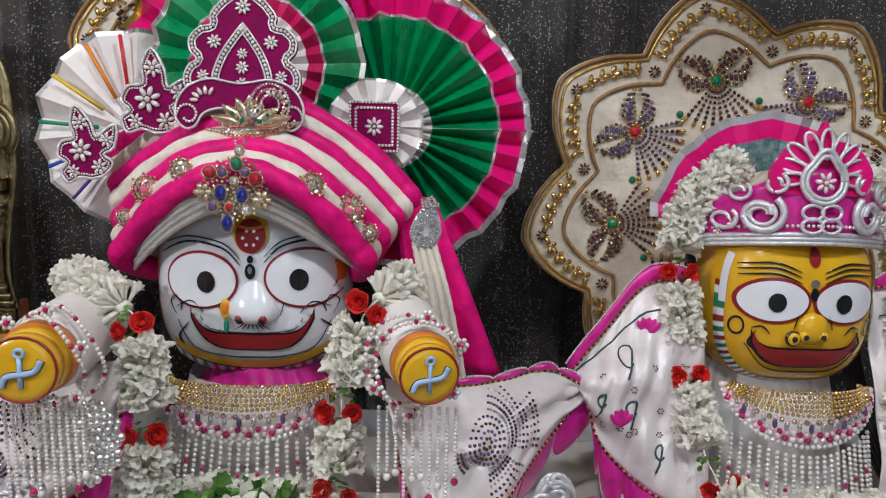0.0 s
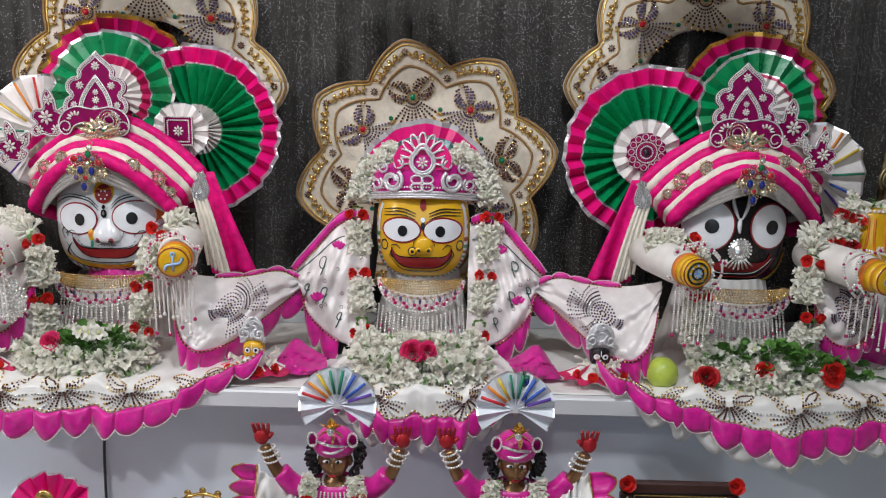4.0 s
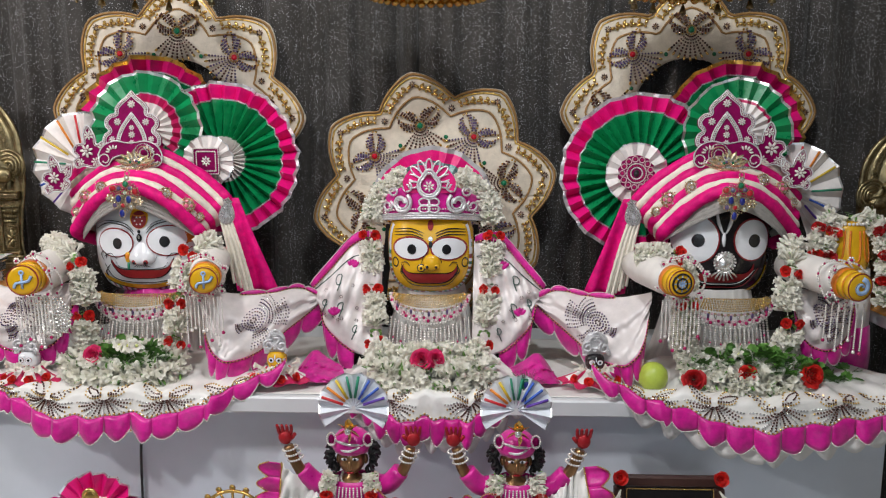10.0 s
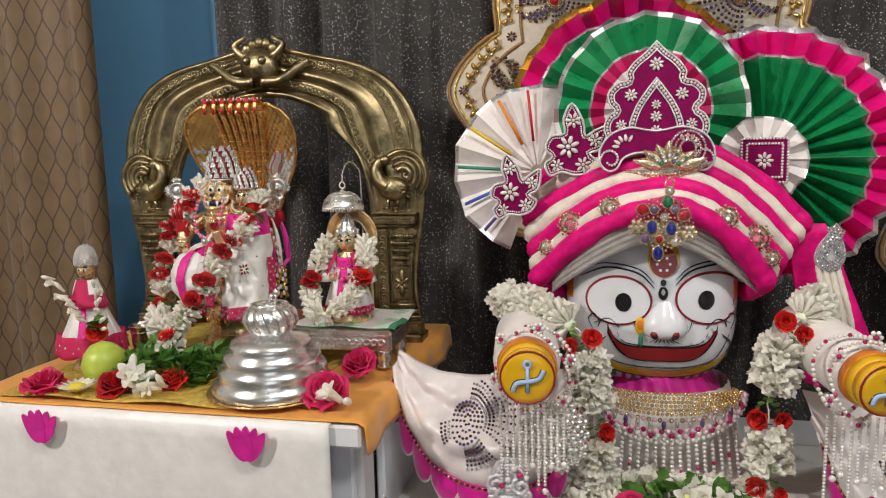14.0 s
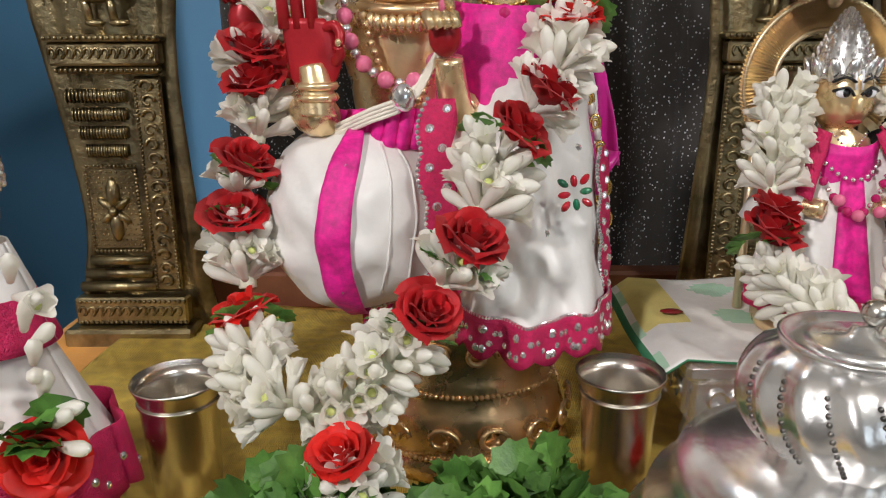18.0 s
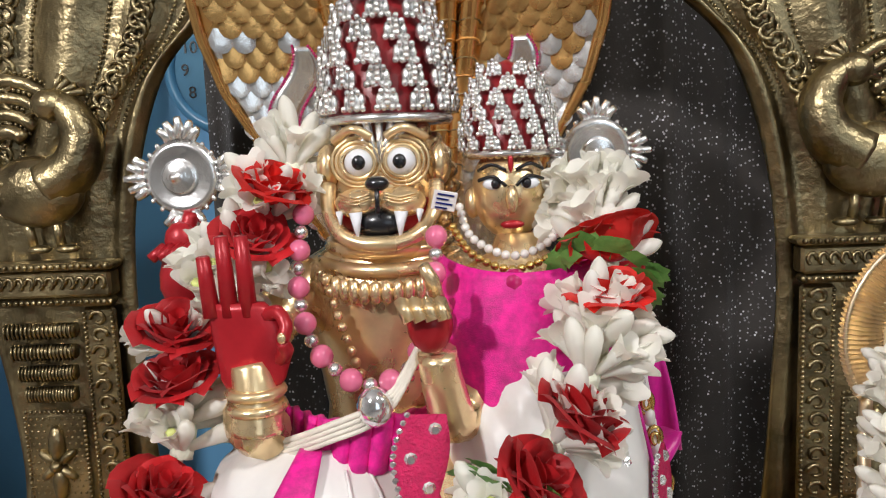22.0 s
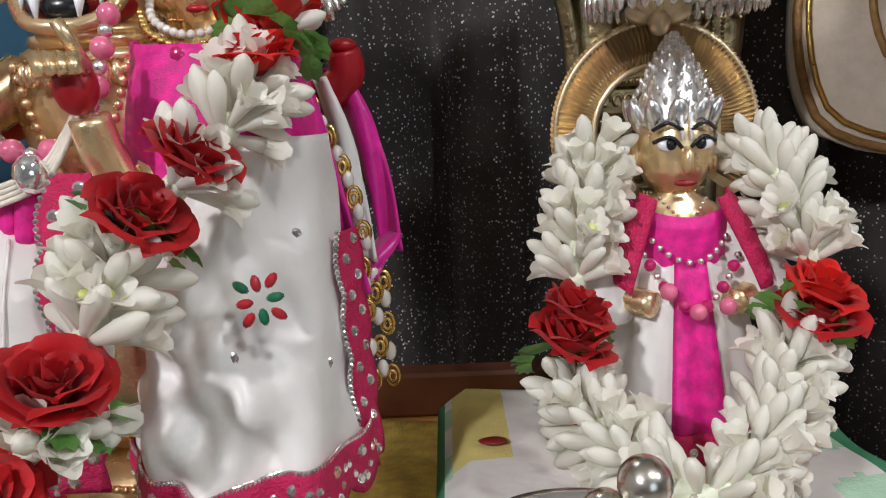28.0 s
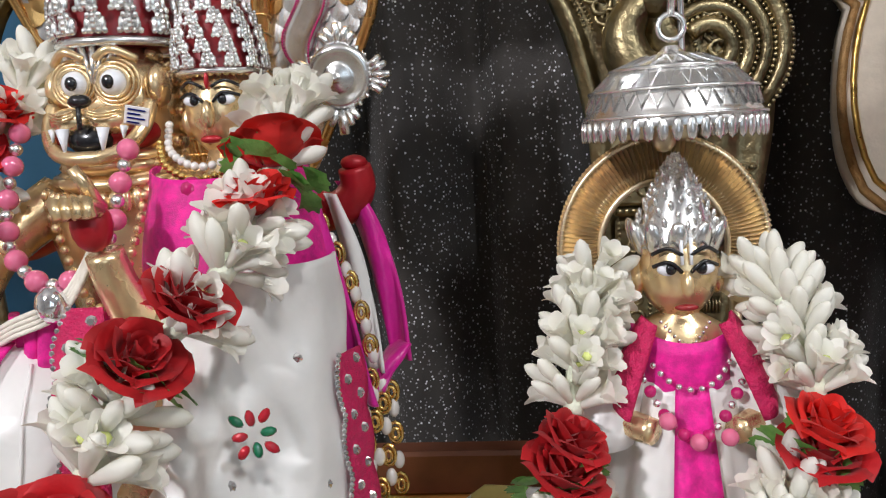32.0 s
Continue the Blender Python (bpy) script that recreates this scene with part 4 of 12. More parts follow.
def bust(g, cx, cy, z0, z1, r0, r1, m, folds=26):
    """A cloth-wrapped body with upright folds."""
    def fn(u, v):
        a = 2 * math.pi * u
        r = r0 + (r1 - r0) * v ** 0.8
        r *= 1 + 0.022 * math.sin(folds * a + 2 * v) * (1 - 0.5 * v) + 0.01 * math.sin(7 * a)
        return (cx + r * math.cos(a), cy + r * 0.86 * math.sin(a), z0 + (z1 - z0) * v)

    g.sheet(fn, folds * 6, 12, m)


STATUE_MATS = [SKIN_WHITE, RED_PAINT, BLACK_PAINT, SKIN_YELLOW, ARM_WHITE, ORANGE_PAINT, BLUE_PAINT, WHITE_SATIN, GREEN_PAINT, SKIN_BLACK, SILVER, MAGENTA, GOLD]


def teeth_band(f, a0, a1, k0, k1, n, mats):
    for i in range(n):
        s0, s1 = i / n, (i + 0.9) / n
        f.arc_band(a0 + (a1 - a0) * s0, a0 + (a1 - a0) * s1, k0, k1, mats[i % len(mats)], 0.0025, 3)


def white_figure():
    g = Geo()
    X = -0.265
    bust(g, X, 1.14, 0.802, 0.998, 0.17, 0.117, 7)
    bust(g, X, 1.145, 0.985, 1.018, 0.104, 0.086, 11)
    f = Face(g, (X - 0.016, 1.16, 1.147), (0.143, 0.122, 0.154))
    f.body(0)
    for sx, ex, ez, rx, rz, px in ((-1, -0.335, 1.152, 0.05, 0.038, -0.327), (1, -0.19, 1.157, 0.053, 0.04, -0.198)):
        f.disc(ex, ez, rx * 1.07, rz * 1.1, 1, 0.0015, 0.0, 4, 32, 0.0)
        f.disc(ex, ez, rx, rz, 0, 0.003, 0.0, 4, 32, 0.0)
        f.disc(px, ez - 0.002, 0.013, 0.0155, 2, 0.0045)
        f.stroke([(ex - sx * 0.056, ez + 0.022), (ex - sx * 0.03, ez + 0.046), (ex + sx * 0.02, ez + 0.054), (ex + sx * 0.062, ez + 0.036)], 0.0018, 2)
        f.stroke([(ex - sx * 0.056, ez + 0.03), (ex - sx * 0.03, ez + 0.053), (ex + sx * 0.02, ez + 0.061), (ex + sx * 0.055, ez + 0.05)], 0.0012, 2)
        f.stroke([(ex + sx * 0.02, ez - 0.062), (ex + sx * 0.038, ez - 0.085), (ex + sx * 0.03, ez - 0.1)], 0.0018, 2)
    # mouth: dark lips round a red band
    def lip(z_mid, z_end, w):
        return lambda t: (X + w * (2 * t - 1), z_end + (z_mid - z_end) * (1 - abs(2 * t - 1) ** 2.2))
    def curve(z_mid, z_end, w, e):
        return lambda t: (X + w * (2 * t - 1), z_end + (z_mid - z_end) * (1 - abs(2 * t - 1) ** e))
    f.strip(curve(1.049, 1.096, 0.087, 4.4), curve(1.077, 1.113, 0.087, 7.0), 2, 0.002)
    f.strip(curve(1.0515, 1.099, 0.0845, 4.4), curve(1.0745, 1.109, 0.0845, 7.5), 1, 0.0032)
    f.stroke([(X - 0.072, 1.1), (X - 0.06, 1.083), (X - 0.03, 1.0775), (X, 1.0765), (X + 0.03, 1.0775), (X + 0.06, 1.083), (X + 0.072, 1.1)], 0.0011, 2)
    for sx in (-1, 1):
        f.stroke([(X + sx * 0.04, 1.102), (X + sx * 0.046, 1.125), (X + sx * 0.036, 1.14), (X + sx * 0.026, 1.143)], 0.0009, 2)
        f.stroke([(X + sx * 0.11, 1.1), (X + sx * 0.118, 1.118), (X + sx * 0.108, 1.128), (X + sx * 0.101, 1.117), (X + sx * 0.109, 1.112)], 0.0011, 2)
    f.stroke([(X - 0.108, 1.092), (X - 0.085, 1.052), (X - 0.04, 1.039), (X, 1.0375), (X + 0.04, 1.039), (X + 0.085, 1.052), (X + 0.108, 1.092)], 0.0014, 2)
    for sx in (-1, 1):
        f.stroke([(X + sx * 0.068, 1.107), (X + sx * 0.082, 1.121), (X + sx * 0.097, 1.118), (X + sx * 0.102, 1.106)], 0.0016, 2)
        for k in range(5):
            x0 = X + sx * (0.05 + 0.008 * k)
            f.disc(x0, 1.086 + 0.0022 * k * k * 0.6, 0.0028, 0.0042, 0, 0.0042, 0, 2, 8)
    # nose
    nz = 1.11
    fy = f.front(X, nz)
    g.loft([[(X + 0.003 + w * math.cos(a), fy + 0.004 + h * math.sin(a) * (1 if math.sin(a) < 0 else 0.4), z) for a in [2 * math.pi * q / 24 for q in range(24)]] for z, w, h in
            ((1.0905, 0.012, 0.01), (1.0935, 0.027, 0.018), (1.1, 0.035, 0.024), (1.11, 0.037, 0.025), (1.121, 0.034, 0.022), (1.132, 0.027, 0.016), (1.142, 0.019, 0.01), (1.152, 0.011, 0.005), (1.158, 0.006, 0.001))], 0)
    for sx in (-1, 1):
        g.ball((X + 0.003 + sx * 0.0155, fy - 0.0135, nz - 0.0095), (0.0075, 0.0065, 0.008), 1, 12, 7)
        g.ball((X + 0.003 + sx * 0.0155, fy - 0.0175, nz - 0.0115), (0.004, 0.0036, 0.005), 2, 10, 6)
    g.ball((X - 0.035, f.front(X - 0.035, nz) - 0.004, nz + 0.002), (0.008, 0.004, 0.015), 3, 12, 8)
    g.ball((X - 0.035, f.front(X - 0.035, nz) - 0.007, nz + 0.004), (0.005, 0.003, 0.009), 5, 10, 6)
    g.ball((X - 0.034, f.front(X - 0.034, nz) - 0.004, nz - 0.022), (0.004, 0.003, 0.011), 8, 10, 6)
    for k in range(7):
        x = X + 0.003 + (k - 3) * 0.006
        f.stroke([(x, 1.098), (x * 0.7 + X * 0.3, 1.091), (x + (k - 3) * 0.002, 1.083)], 0.0012, 2, 0.004)
    # forehead sign
    f.disc(X, 1.222, 0.025, 0.031, 3, 0.002)
    f.disc(X, 1.216, 0.021, 0.024, 1, 0.0035)
    f.strip(lambda t: (X + 0.02 * (2 * t - 1), 1.228 - 0.004 * math.sin(math.pi * t)), lambda t: (X + 0.022 * (2 * t - 1), 1.234 - 0.006 * math.sin(math.pi * t)), 5, 0.005)
    for k in range(6):
        f.disc(X + 0.01 * math.cos(k * 1.05), 1.213 + 0.011 * math.sin(k * 1.05), 0.0024, 0.0024, 0, 0.005, 0, 1, 8)
    f.disc(X, 1.183, 0.0045, 0.0055, 2, 0.003)
    f.disc(X, 1.166, 0.0075, 0.011, 2, 0.003)
    f.disc(X, 1.168, 0.003, 0.005, 10, 0.005)
    # chin bands
    f.strip(lip(1.018, 1.05, 0.118), lip(1.031, 1.066, 0.118), 3, 0.003)
    f.strip(lip(1.0155, 1.0475, 0.118), lip(1.018, 1.05, 0.118), 2, 0.003)
    for k in range(30):
        def edge(z_mid, z_end, k=k):
            return lambda t: lip(z_mid, z_end, 0.118)((k + 0.85 * t) / 30)
        f.strip(edge(1.003, 1.033), edge(1.0155, 1.0475), (0, 8, 0, 1)[k % 4], 0.0035, 3)
    for sx in (-1, 1):
        f.arc_band(180 if sx < 0 else 0, 150 if sx < 0 else 30, 0.9, 0.985, 5, 0.002)
    # arms
    at, L = arm(g, (-0.49, 1.07, 1.095), (-0.457, 0.80, 1.092), 0.046, 0.055, 4, 3, 5)
    emblem(g, at, L, 0.055, 0.036, 6, 2, "plough")
    at, L = arm(g, (-0.062, 1.06, 1.112), (-0.009, 0.81, 1.093), 0.041, 0.045, 4, 3, 5)
    emblem(g, at, L, 0.045, 0.034, 6, 2, "plough")
    return solo("deity_statue", g, STATUE_MATS, "white-faced wooden deity statue with wide round eyes", "statue")


def yellow_figure():
    g = Geo()
    X = 0.536
    bust(g, X, 1.12, 0.802, 1.035, 0.15, 0.092, 7)
    f = Face(g, (X, 1.105, 1.142), (0.12, 0.118, 0.128))
    f.body(3)
    for sx, ex in ((-1, X - 0.05), (1, X + 0.052)):
        f.disc(ex, 1.152, 0.05, 0.033, 1, 0.0015)
        f.disc(ex, 1.152, 0.0455, 0.0285, 0, 0.003)
        f.disc(ex + (0.003 if sx < 0 else -0.006), 1.15, 0.012, 0.0135, 2, 0.0045)
        for h in (0.038, 0.046, 0.053):
            f.stroke([(ex - sx * 0.035, 1.152 + h - 0.012), (ex, 1.152 + h), (ex + sx * 0.045, 1.152 + h - 0.004)], 0.0016, 2)
        f.stroke([(ex + sx * 0.02, 1.108), (ex + sx * 0.028, 1.09), (ex + sx * 0.018, 1.078)], 0.0014, 2)
        f.disc(ex + sx * 0.043, 1.112, 0.009, 0.014, 2, 0.002, 0.75)
    def lip(z_mid, z_end, w):
        return lambda t: (X + w * (2 * t - 1), z_end + (z_mid - z_end) * (1 - abs(2 * t - 1) ** 2.4))
    def curve(z_mid, z_end, w, e):
        return lambda t: (X + w * (2 * t - 1), z_end + (z_mid - z_end) * (1 - abs(2 * t - 1) ** e))
    f.strip(curve(1.053, 1.088, 0.076, 4.0), curve(1.085, 1.11, 0.076, 8.0), 2, 0.002)
    f.strip(curve(1.056, 1.091, 0.073, 4.0), curve(1.0825, 1.106, 0.073, 8.5), 1, 0.0032)
    for sx in (-1, 1):
        f.stroke([(X + sx * 0.052, 1.104), (X + sx * 0.063, 1.115), (X + sx * 0.076, 1.112)], 0.0014, 2)
    f.stroke([(X - 0.082, 1.088), (X - 0.05, 1.052), (X, 1.046), (X + 0.05, 1.052), (X + 0.082, 1.088)], 0.0014, 2)
    nz = 1.104
    g.ball((X + 0.006, f.front(X, nz) + 0.003, nz + 0.01), (0.024, 0.014, 0.024), 3, 16, 10)
    f.stroke([(X - 0.021, 1.112), (X - 0.016, 1.13), (X - 0.006, 1.142)], 0.0011, 2)
    f.stroke([(X + 0.033, 1.112), (X + 0.028, 1.13), (X + 0.016, 1.142)], 0.0011, 2)
    for sx in (-1, 1):
        g.ball((X + 0.006 + sx * 0.013, f.front(X, nz) - 0.004, nz), (0.009, 0.007, 0.008), 3, 12, 8)
        g.ball((X + 0.006 + sx * 0.012, f.front(X, nz) - 0.01, nz - 0.001), (0.0042, 0.003, 0.004), 2, 8, 6)
    g.ball((X - 0.022, f.front(X - 0.022, nz) - 0.005, nz - 0.004), (0.0115, 0.004, 0.0115), 2, 16, 8)
    g.ball((X - 0.022, f.front(X - 0.022, nz) - 0.008, nz - 0.004), (0.009, 0.003, 0.009), 3, 12, 6)
    g.ball((X - 0.022, f.front(X - 0.022, nz) - 0.0105, nz - 0.004), (0.0042, 0.002, 0.0042), 2, 10, 6)
    f.disc(X + 0.003, 1.214, 0.008, 0.014, 1, 0.002)
    f.disc(X + 0.003, 1.178, 0.006, 0.006, 10, 0.003)
    f.disc(X + 0.003, 1.163, 0.0055, 0.009, 2, 0.003)
    teeth_band(f, 172, 368, 0.885, 0.955, 60, (1, 0, 8, 0))
    for sx in (-1, 1):
        f.arc_band(180 if sx < 0 else 0, 150 if sx < 0 else 30, 0.88, 0.93, 0, 0.003)
    return solo("deity_statue", g, STATUE_MATS, "yellow-faced wooden deity statue with white almond eyes", "statue")


def black_figure():
    g = Geo()
    X = 1.325
    bust(g, X, 1.14, 0.802, 1.03, 0.17, 0.108, 7)
    f = Face(g, (X + 0.008, 1.16, 1.147), (0.141, 0.12, 0.154))
    f.body(9)
    for ex, r in ((1.253, 0.058), (1.402, 0.05)):
        f.disc(ex, 1.168, r * 0.98 + 0.004, r + 0.008, 1, 0.0015)
        f.disc(ex, 1.168, r * 0.92 + 0.003, r + 0.004, 0, 0.003, 0, 5)
        f.disc(ex + 0.004, 1.166, 0.0165, 0.018, 2, 0.0045)
    def lip(z_mid, z_end, w):
        return lambda t: (X + w * (2 * t - 1), z_end + (z_mid - z_end) * (1 - abs(2 * t - 1) ** 2.4))
    def curve(z_mid, z_end, w, e):
        return lambda t: (X + w * (2 * t - 1), z_end + (z_mid - z_end) * (1 - abs(2 * t - 1) ** e))
    f.strip(curve(1.05, 1.086, 0.085, 4.0), curve(1.074, 1.104, 0.085, 8.0), 1, 0.002)
    f.stroke([(X - 0.09, 1.086), (X - 0.05, 1.05), (X, 1.045), (X + 0.05, 1.05), (X + 0.09, 1.086)], 0.0012, 0)
    f.stroke([(X - 0.1, 1.09), (X - 0.06, 1.041), (X, 1.036), (X + 0.06, 1.041), (X + 0.1, 1.09)], 0.0014, 1)
    # silver filigree nose plate
    y = f.front(X, 1.1) - 0.004
    g.lathe([(0.027, 0), (0.026, 0.004), (0.0, 0.007)], 24, 10, Matrix.Translation((X + 0.003, y, 1.108)) @ pose(0, 0, 0, 90))
    for k in range(20):
        a = 2 * math.pi * k / 20
        g.bead((X + 0.003 + 0.028 * math.cos(a), y - 0.003, 1.108 + 0.028 * math.sin(a)), 0.0038, 10)
        g.bead((X + 0.003 + 0.018 * math.cos(a), y - 0.007, 1.108 + 0.018 * math.sin(a)), 0.0028, 10)
    for k in range(7):
        a = math.radians(-90 + (k - 3) * 13)
        g.tube([(X + 0.003 + 0.02 * math.cos(a), y - 0.003, 1.098 + 0.015 * math.sin(a)), (X + 0.003 + 0.055 * math.cos(a), y - 0.001, 1.108 + 0.05 * math.sin(a))], 0.003, 5, 10)
    # white forehead sign
    for sx in (-1, 1):
        f.stroke([(X + sx * 0.02, 1.245), (X + sx * 0.016, 1.215), (X + sx * 0.004, 1.185)], 0.005, 0, 0.002)
    f.stroke([(X, 1.188), (X - 0.002, 1.17), (X, 1.15)], 0.006, 0, 0.002)
    for k in range(5):
        f.disc(X + (k - 2) * 0.009, 1.255, 0.0025, 0.0025, 0, 0.002, 0, 1, 8)
    f.arc_band(195, 345, 0.84, 0.885, 3)
    teeth_band(f, 185, 355, 0.895, 0.955, 56, (0, 1, 0, 2))
    at, L = arm(g, (1.09, 1.06, 1.1), (1.15, 0.80, 1.096), 0.04, 0.045, 4, 3, 5)
    emblem(g, at, L, 0.05, 0.043, 6, 2, "wheel")
    at, L = arm(g, (1.5, 1.06, 1.1), (1.568, 0.80, 1.09), 0.041, 0.05, 4, 3, 5)
    emblem(g, at, L, 0.055, 0.043, 6, 2, "shell")
    return solo("deity_statue", g, STATUE_MATS, "black-faced wooden deity statue with great round eyes", "statue")


white_figure()
yellow_figure()
black_figure()


# ---- pleated fans ----
def fan(name, label, c, R, bands, pleats, a0=0.0, a1=360.0, amp=0.1, lean=0.0, turn=0.0, stripes=(), group="pleated fans"):
    """A pleated cloth rosette facing -y; bands are (name, inner, outer, material) as shares of R."""
    th = thing(name, label, "fan", c, group)
    at = Matrix.Translation(c) @ pose(0, 0, 0, lean, 0, turn)
    n = int(pleats * 2 * (a1 - a0) / 360)
    for bname, k0, k1, material in bands:
        def fn(u, v, k0=k0, k1=k1):
            j = round(u * n)
            a = math.radians(a0 + (a1 - a0) * u)
            k = k0 + (k1 - k0) * v
            rr = R * k * (1 + 0.012 * math.sin(j * 1.7))
            y = (amp * R if j % 2 else -amp * R * 0.6) * (0.35 + 0.65 * k) + 0.004 * math.sin(j * 2.3) * k
            return at @ Vector((rr * math.cos(a), y, rr * math.sin(a)))
        g = Geo().sheet(fn, n, 2, 0, None, 0.0012, False)
        part(bname, g, material, th)
    for i, (deg, sm, k0, k1) in enumerate(stripes):
        a = math.radians(deg)
        p0, p1 = at @ Vector((R * k0 * math.cos(a), -amp * R * 0.6, R * k0 * math.sin(a))), at @ Vector((R * k1 * math.cos(a), -amp * R * 0.9, R * k1 * math.sin(a)))
        part("stripe", Geo().tube([p0, p0.lerp(p1, 0.5), p1], 0.0032, 4), sm, th)
    return th


def big_fan(c, R, turn=0.0):
    return fan("pleated_fan", "large pleated fan of green and pink cloth", c, R,
               [("centre_cloth", 0.1, 0.3, WHITE_PAPER), ("green_band", 0.3, 0.765, GREEN), ("silver_line", 0.765, 0.785, SILVER_RIBBON), ("pink_band", 0.785, 0.955, FAN_PINK), ("silver_edge", 0.955, 1.0, SILVER_RIBBON)], 30, turn=turn)


def top_fan(c, R):
    return fan("pleated_fan", "tall pleated pink fan edged with gold behind a green one", c, R,
               [("green_band", 0.4, 0.78, GREEN), ("silver_ring", 0.78, 0.8, SILVER_RIBBON), ("pink_band", 0.8, 0.945, FAN_PINK), ("gold_edge", 0.945, 1.0, GOLD_RIBBON)], 24, -20, 200)


def front_fan(c, R, white):
    return fan("pleated_fan", "round pleated fan of green and crimson bands with a white middle", c, R,
               [("centre_cloth", 0.08, white, WHITE_PAPER), ("inner_band", white, 0.61, FAN_DARKPINK), ("silver_line", 0.61, 0.635, SILVER_RIBBON), ("green_band", 0.635, 0.95, GREEN), ("silver_edge", 0.95, 1.0, SILVER_RIBBON)], 22, -40, 220, 0.07)


def white_fan(c, R, flip):
    angles = (118, 96, 146, 176, 204, 228)
    st = [((d if not flip else 180 - d), STRIPES[i], 0.35, 0.93) for i, d in enumerate(angles)]
    return fan("white_fan", "small white pleated fan with coloured ribbon stripes", c, R,
               [("cloth", 0.08, 0.96, WHITE_PAPER), ("silver_edge", 0.96, 1.0, SILVER_RIBBON)], 15, 60 if not flip else -70, 250 if not flip else 120, 0.09, stripes=st)


big_fan((-0.086, 1.225, 1.374), 0.226)
top_fan((-0.315, 1.275, 1.455), 0.225)
front_fan((-0.284, 1.165, 1.462), 0.163, 0.47)
white_fan((-0.48, 1.19, 1.358), 0.156, False)
big_fan((1.14, 1.235, 1.333), 0.234)
top_fan((1.41, 1.27, 1.455), 0.205)
front_fan((1.388, 1.165, 1.45), 0.153, 0.56)
white_fan((1.56, 1.19, 1.285), 0.14, True)
fan("medallion_fan", "white pleated rosette with a square pearl-edged magenta badge", (-0.103, 1.15, 1.372), 0.073, [("cloth", 0.05, 0.95, WHITE_PAPER), ("silver_edge", 0.95, 1.0, SILVER_RIBBON)], 14)
fan("medallion_fan", "white pleated rosette with a round beaded dark red badge", (1.113, 1.165, 1.338), 0.088, [("cloth", 0.05, 0.95, WHITE_PAPER), ("silver_edge", 0.95, 1.0, SILVER_RIBBON)], 14)
fan("crown_fan", "pleated half fan of pink, grey and teal brocade behind a crown", (0.535, 1.16, 1.235), 0.185, [("teal_band", 0.5, 0.77, TEAL), ("pink_band", 0.77, 0.93, FAN_PINK), ("grey_edge", 0.93, 1.0, GREY_RIBBON)], 26, 5, 175, 0.02)


def badge(kind, c):
    if kind == "square":
        th = thing("square_badge", "square magenta badge edged with two rows of pearls", "ornament", c)
        h = 0.037
        part("plate", Geo().box((c[0] - h, c[1] - 0.003, c[2] - h), (c[0] + h, c[1] + 0.003, c[2] + h), 0, 0.001), WINE, th)
        for k, m in ((0.97, PEARL), (0.74, PEARL)):
            q = h * k
            sq = [(c[0] - q, c[1] - 0.004, c[2] - q), (c[0] + q, c[1] - 0.004, c[2] - q), (c[0] + q, c[1] - 0.004, c[2] + q), (c[0] - q, c[1] - 0.004, c[2] + q), (c[0] - q, c[1] - 0.004, c[2] - q)]
            part("pearl_border", Geo().beads(sq, 0.0024, (0,), 1.05), m, th)
        g = Geo()
        for k in range(8):
            a = k * math.pi / 4
            g.ball((c[0] + 0.009 * math.cos(a), c[1] - 0.004, c[2] + 0.009 * math.sin(a)), (0.0055, 0.002, 0.0028), 0, 8, 4, rot=Matrix.Rotation(-a, 3, "Y"))
        part("pearl_flower", g.bead((c[0], c[1] - 0.005, c[2]), 0.003), PEARL, th)
    else:
        th = thing("round_badge", "round magenta badge of pearl rings round a crystal drop", "ornament", c)
        at = Matrix.Translation(c) @ pose(0, 0, 0, 90)
        part("plate", Geo().lathe([(0.05, 0), (0.05, 0.004), (0.046, 0.006)], 28, 0, at, flute=lambda a, z: 1 + 0.05 * math.cos(13 * a)), WINE, th)
        for k in range(13):
            a = 2 * math.pi * (k + 0.5) / 13
            x, z = c[0] + 0.0395 * math.cos(a), c[2] + 0.0395 * math.sin(a)
            part("pearl_ring", Geo().beads([(x + 0.0078 * math.cos(b), c[1] - 0.007, z + 0.0078 * math.sin(b)) for b in [q * math.pi / 8 for q in range(17)]], 0.0019, (0,), 1.0), PINK_SHELL, th)
            part("bead", Geo().ball((x, c[1] - 0.007, z), (0.0042, 0.003, 0.0042), 0, 8, 5), RUBY, th)
        for rad, n, m, r in ((0.027, 30, PEARL, 0.0022), (0.0215, 16, RUBY, 0.003), (0.016, 18, SILVER_THREAD, 0.0024)):
            part("bead_ring", Geo().beads([(c[0] + rad * math.cos(b), c[1] - 0.007, c[2] + rad * math.sin(b)) for b in [q * math.pi / 24 for q in range(49)]], r, (0,), 1.03), m, th)
        part("crystal_drop", Geo().ball((c[0], c[1] - 0.007, c[2] - 0.001), (0.0085, 0.004, 0.011), 0, 12, 7), GEM_BLACK, th)


badge("square", (-0.103, 1.136, 1.372))
badge("round", (1.108, 1.152, 1.34))


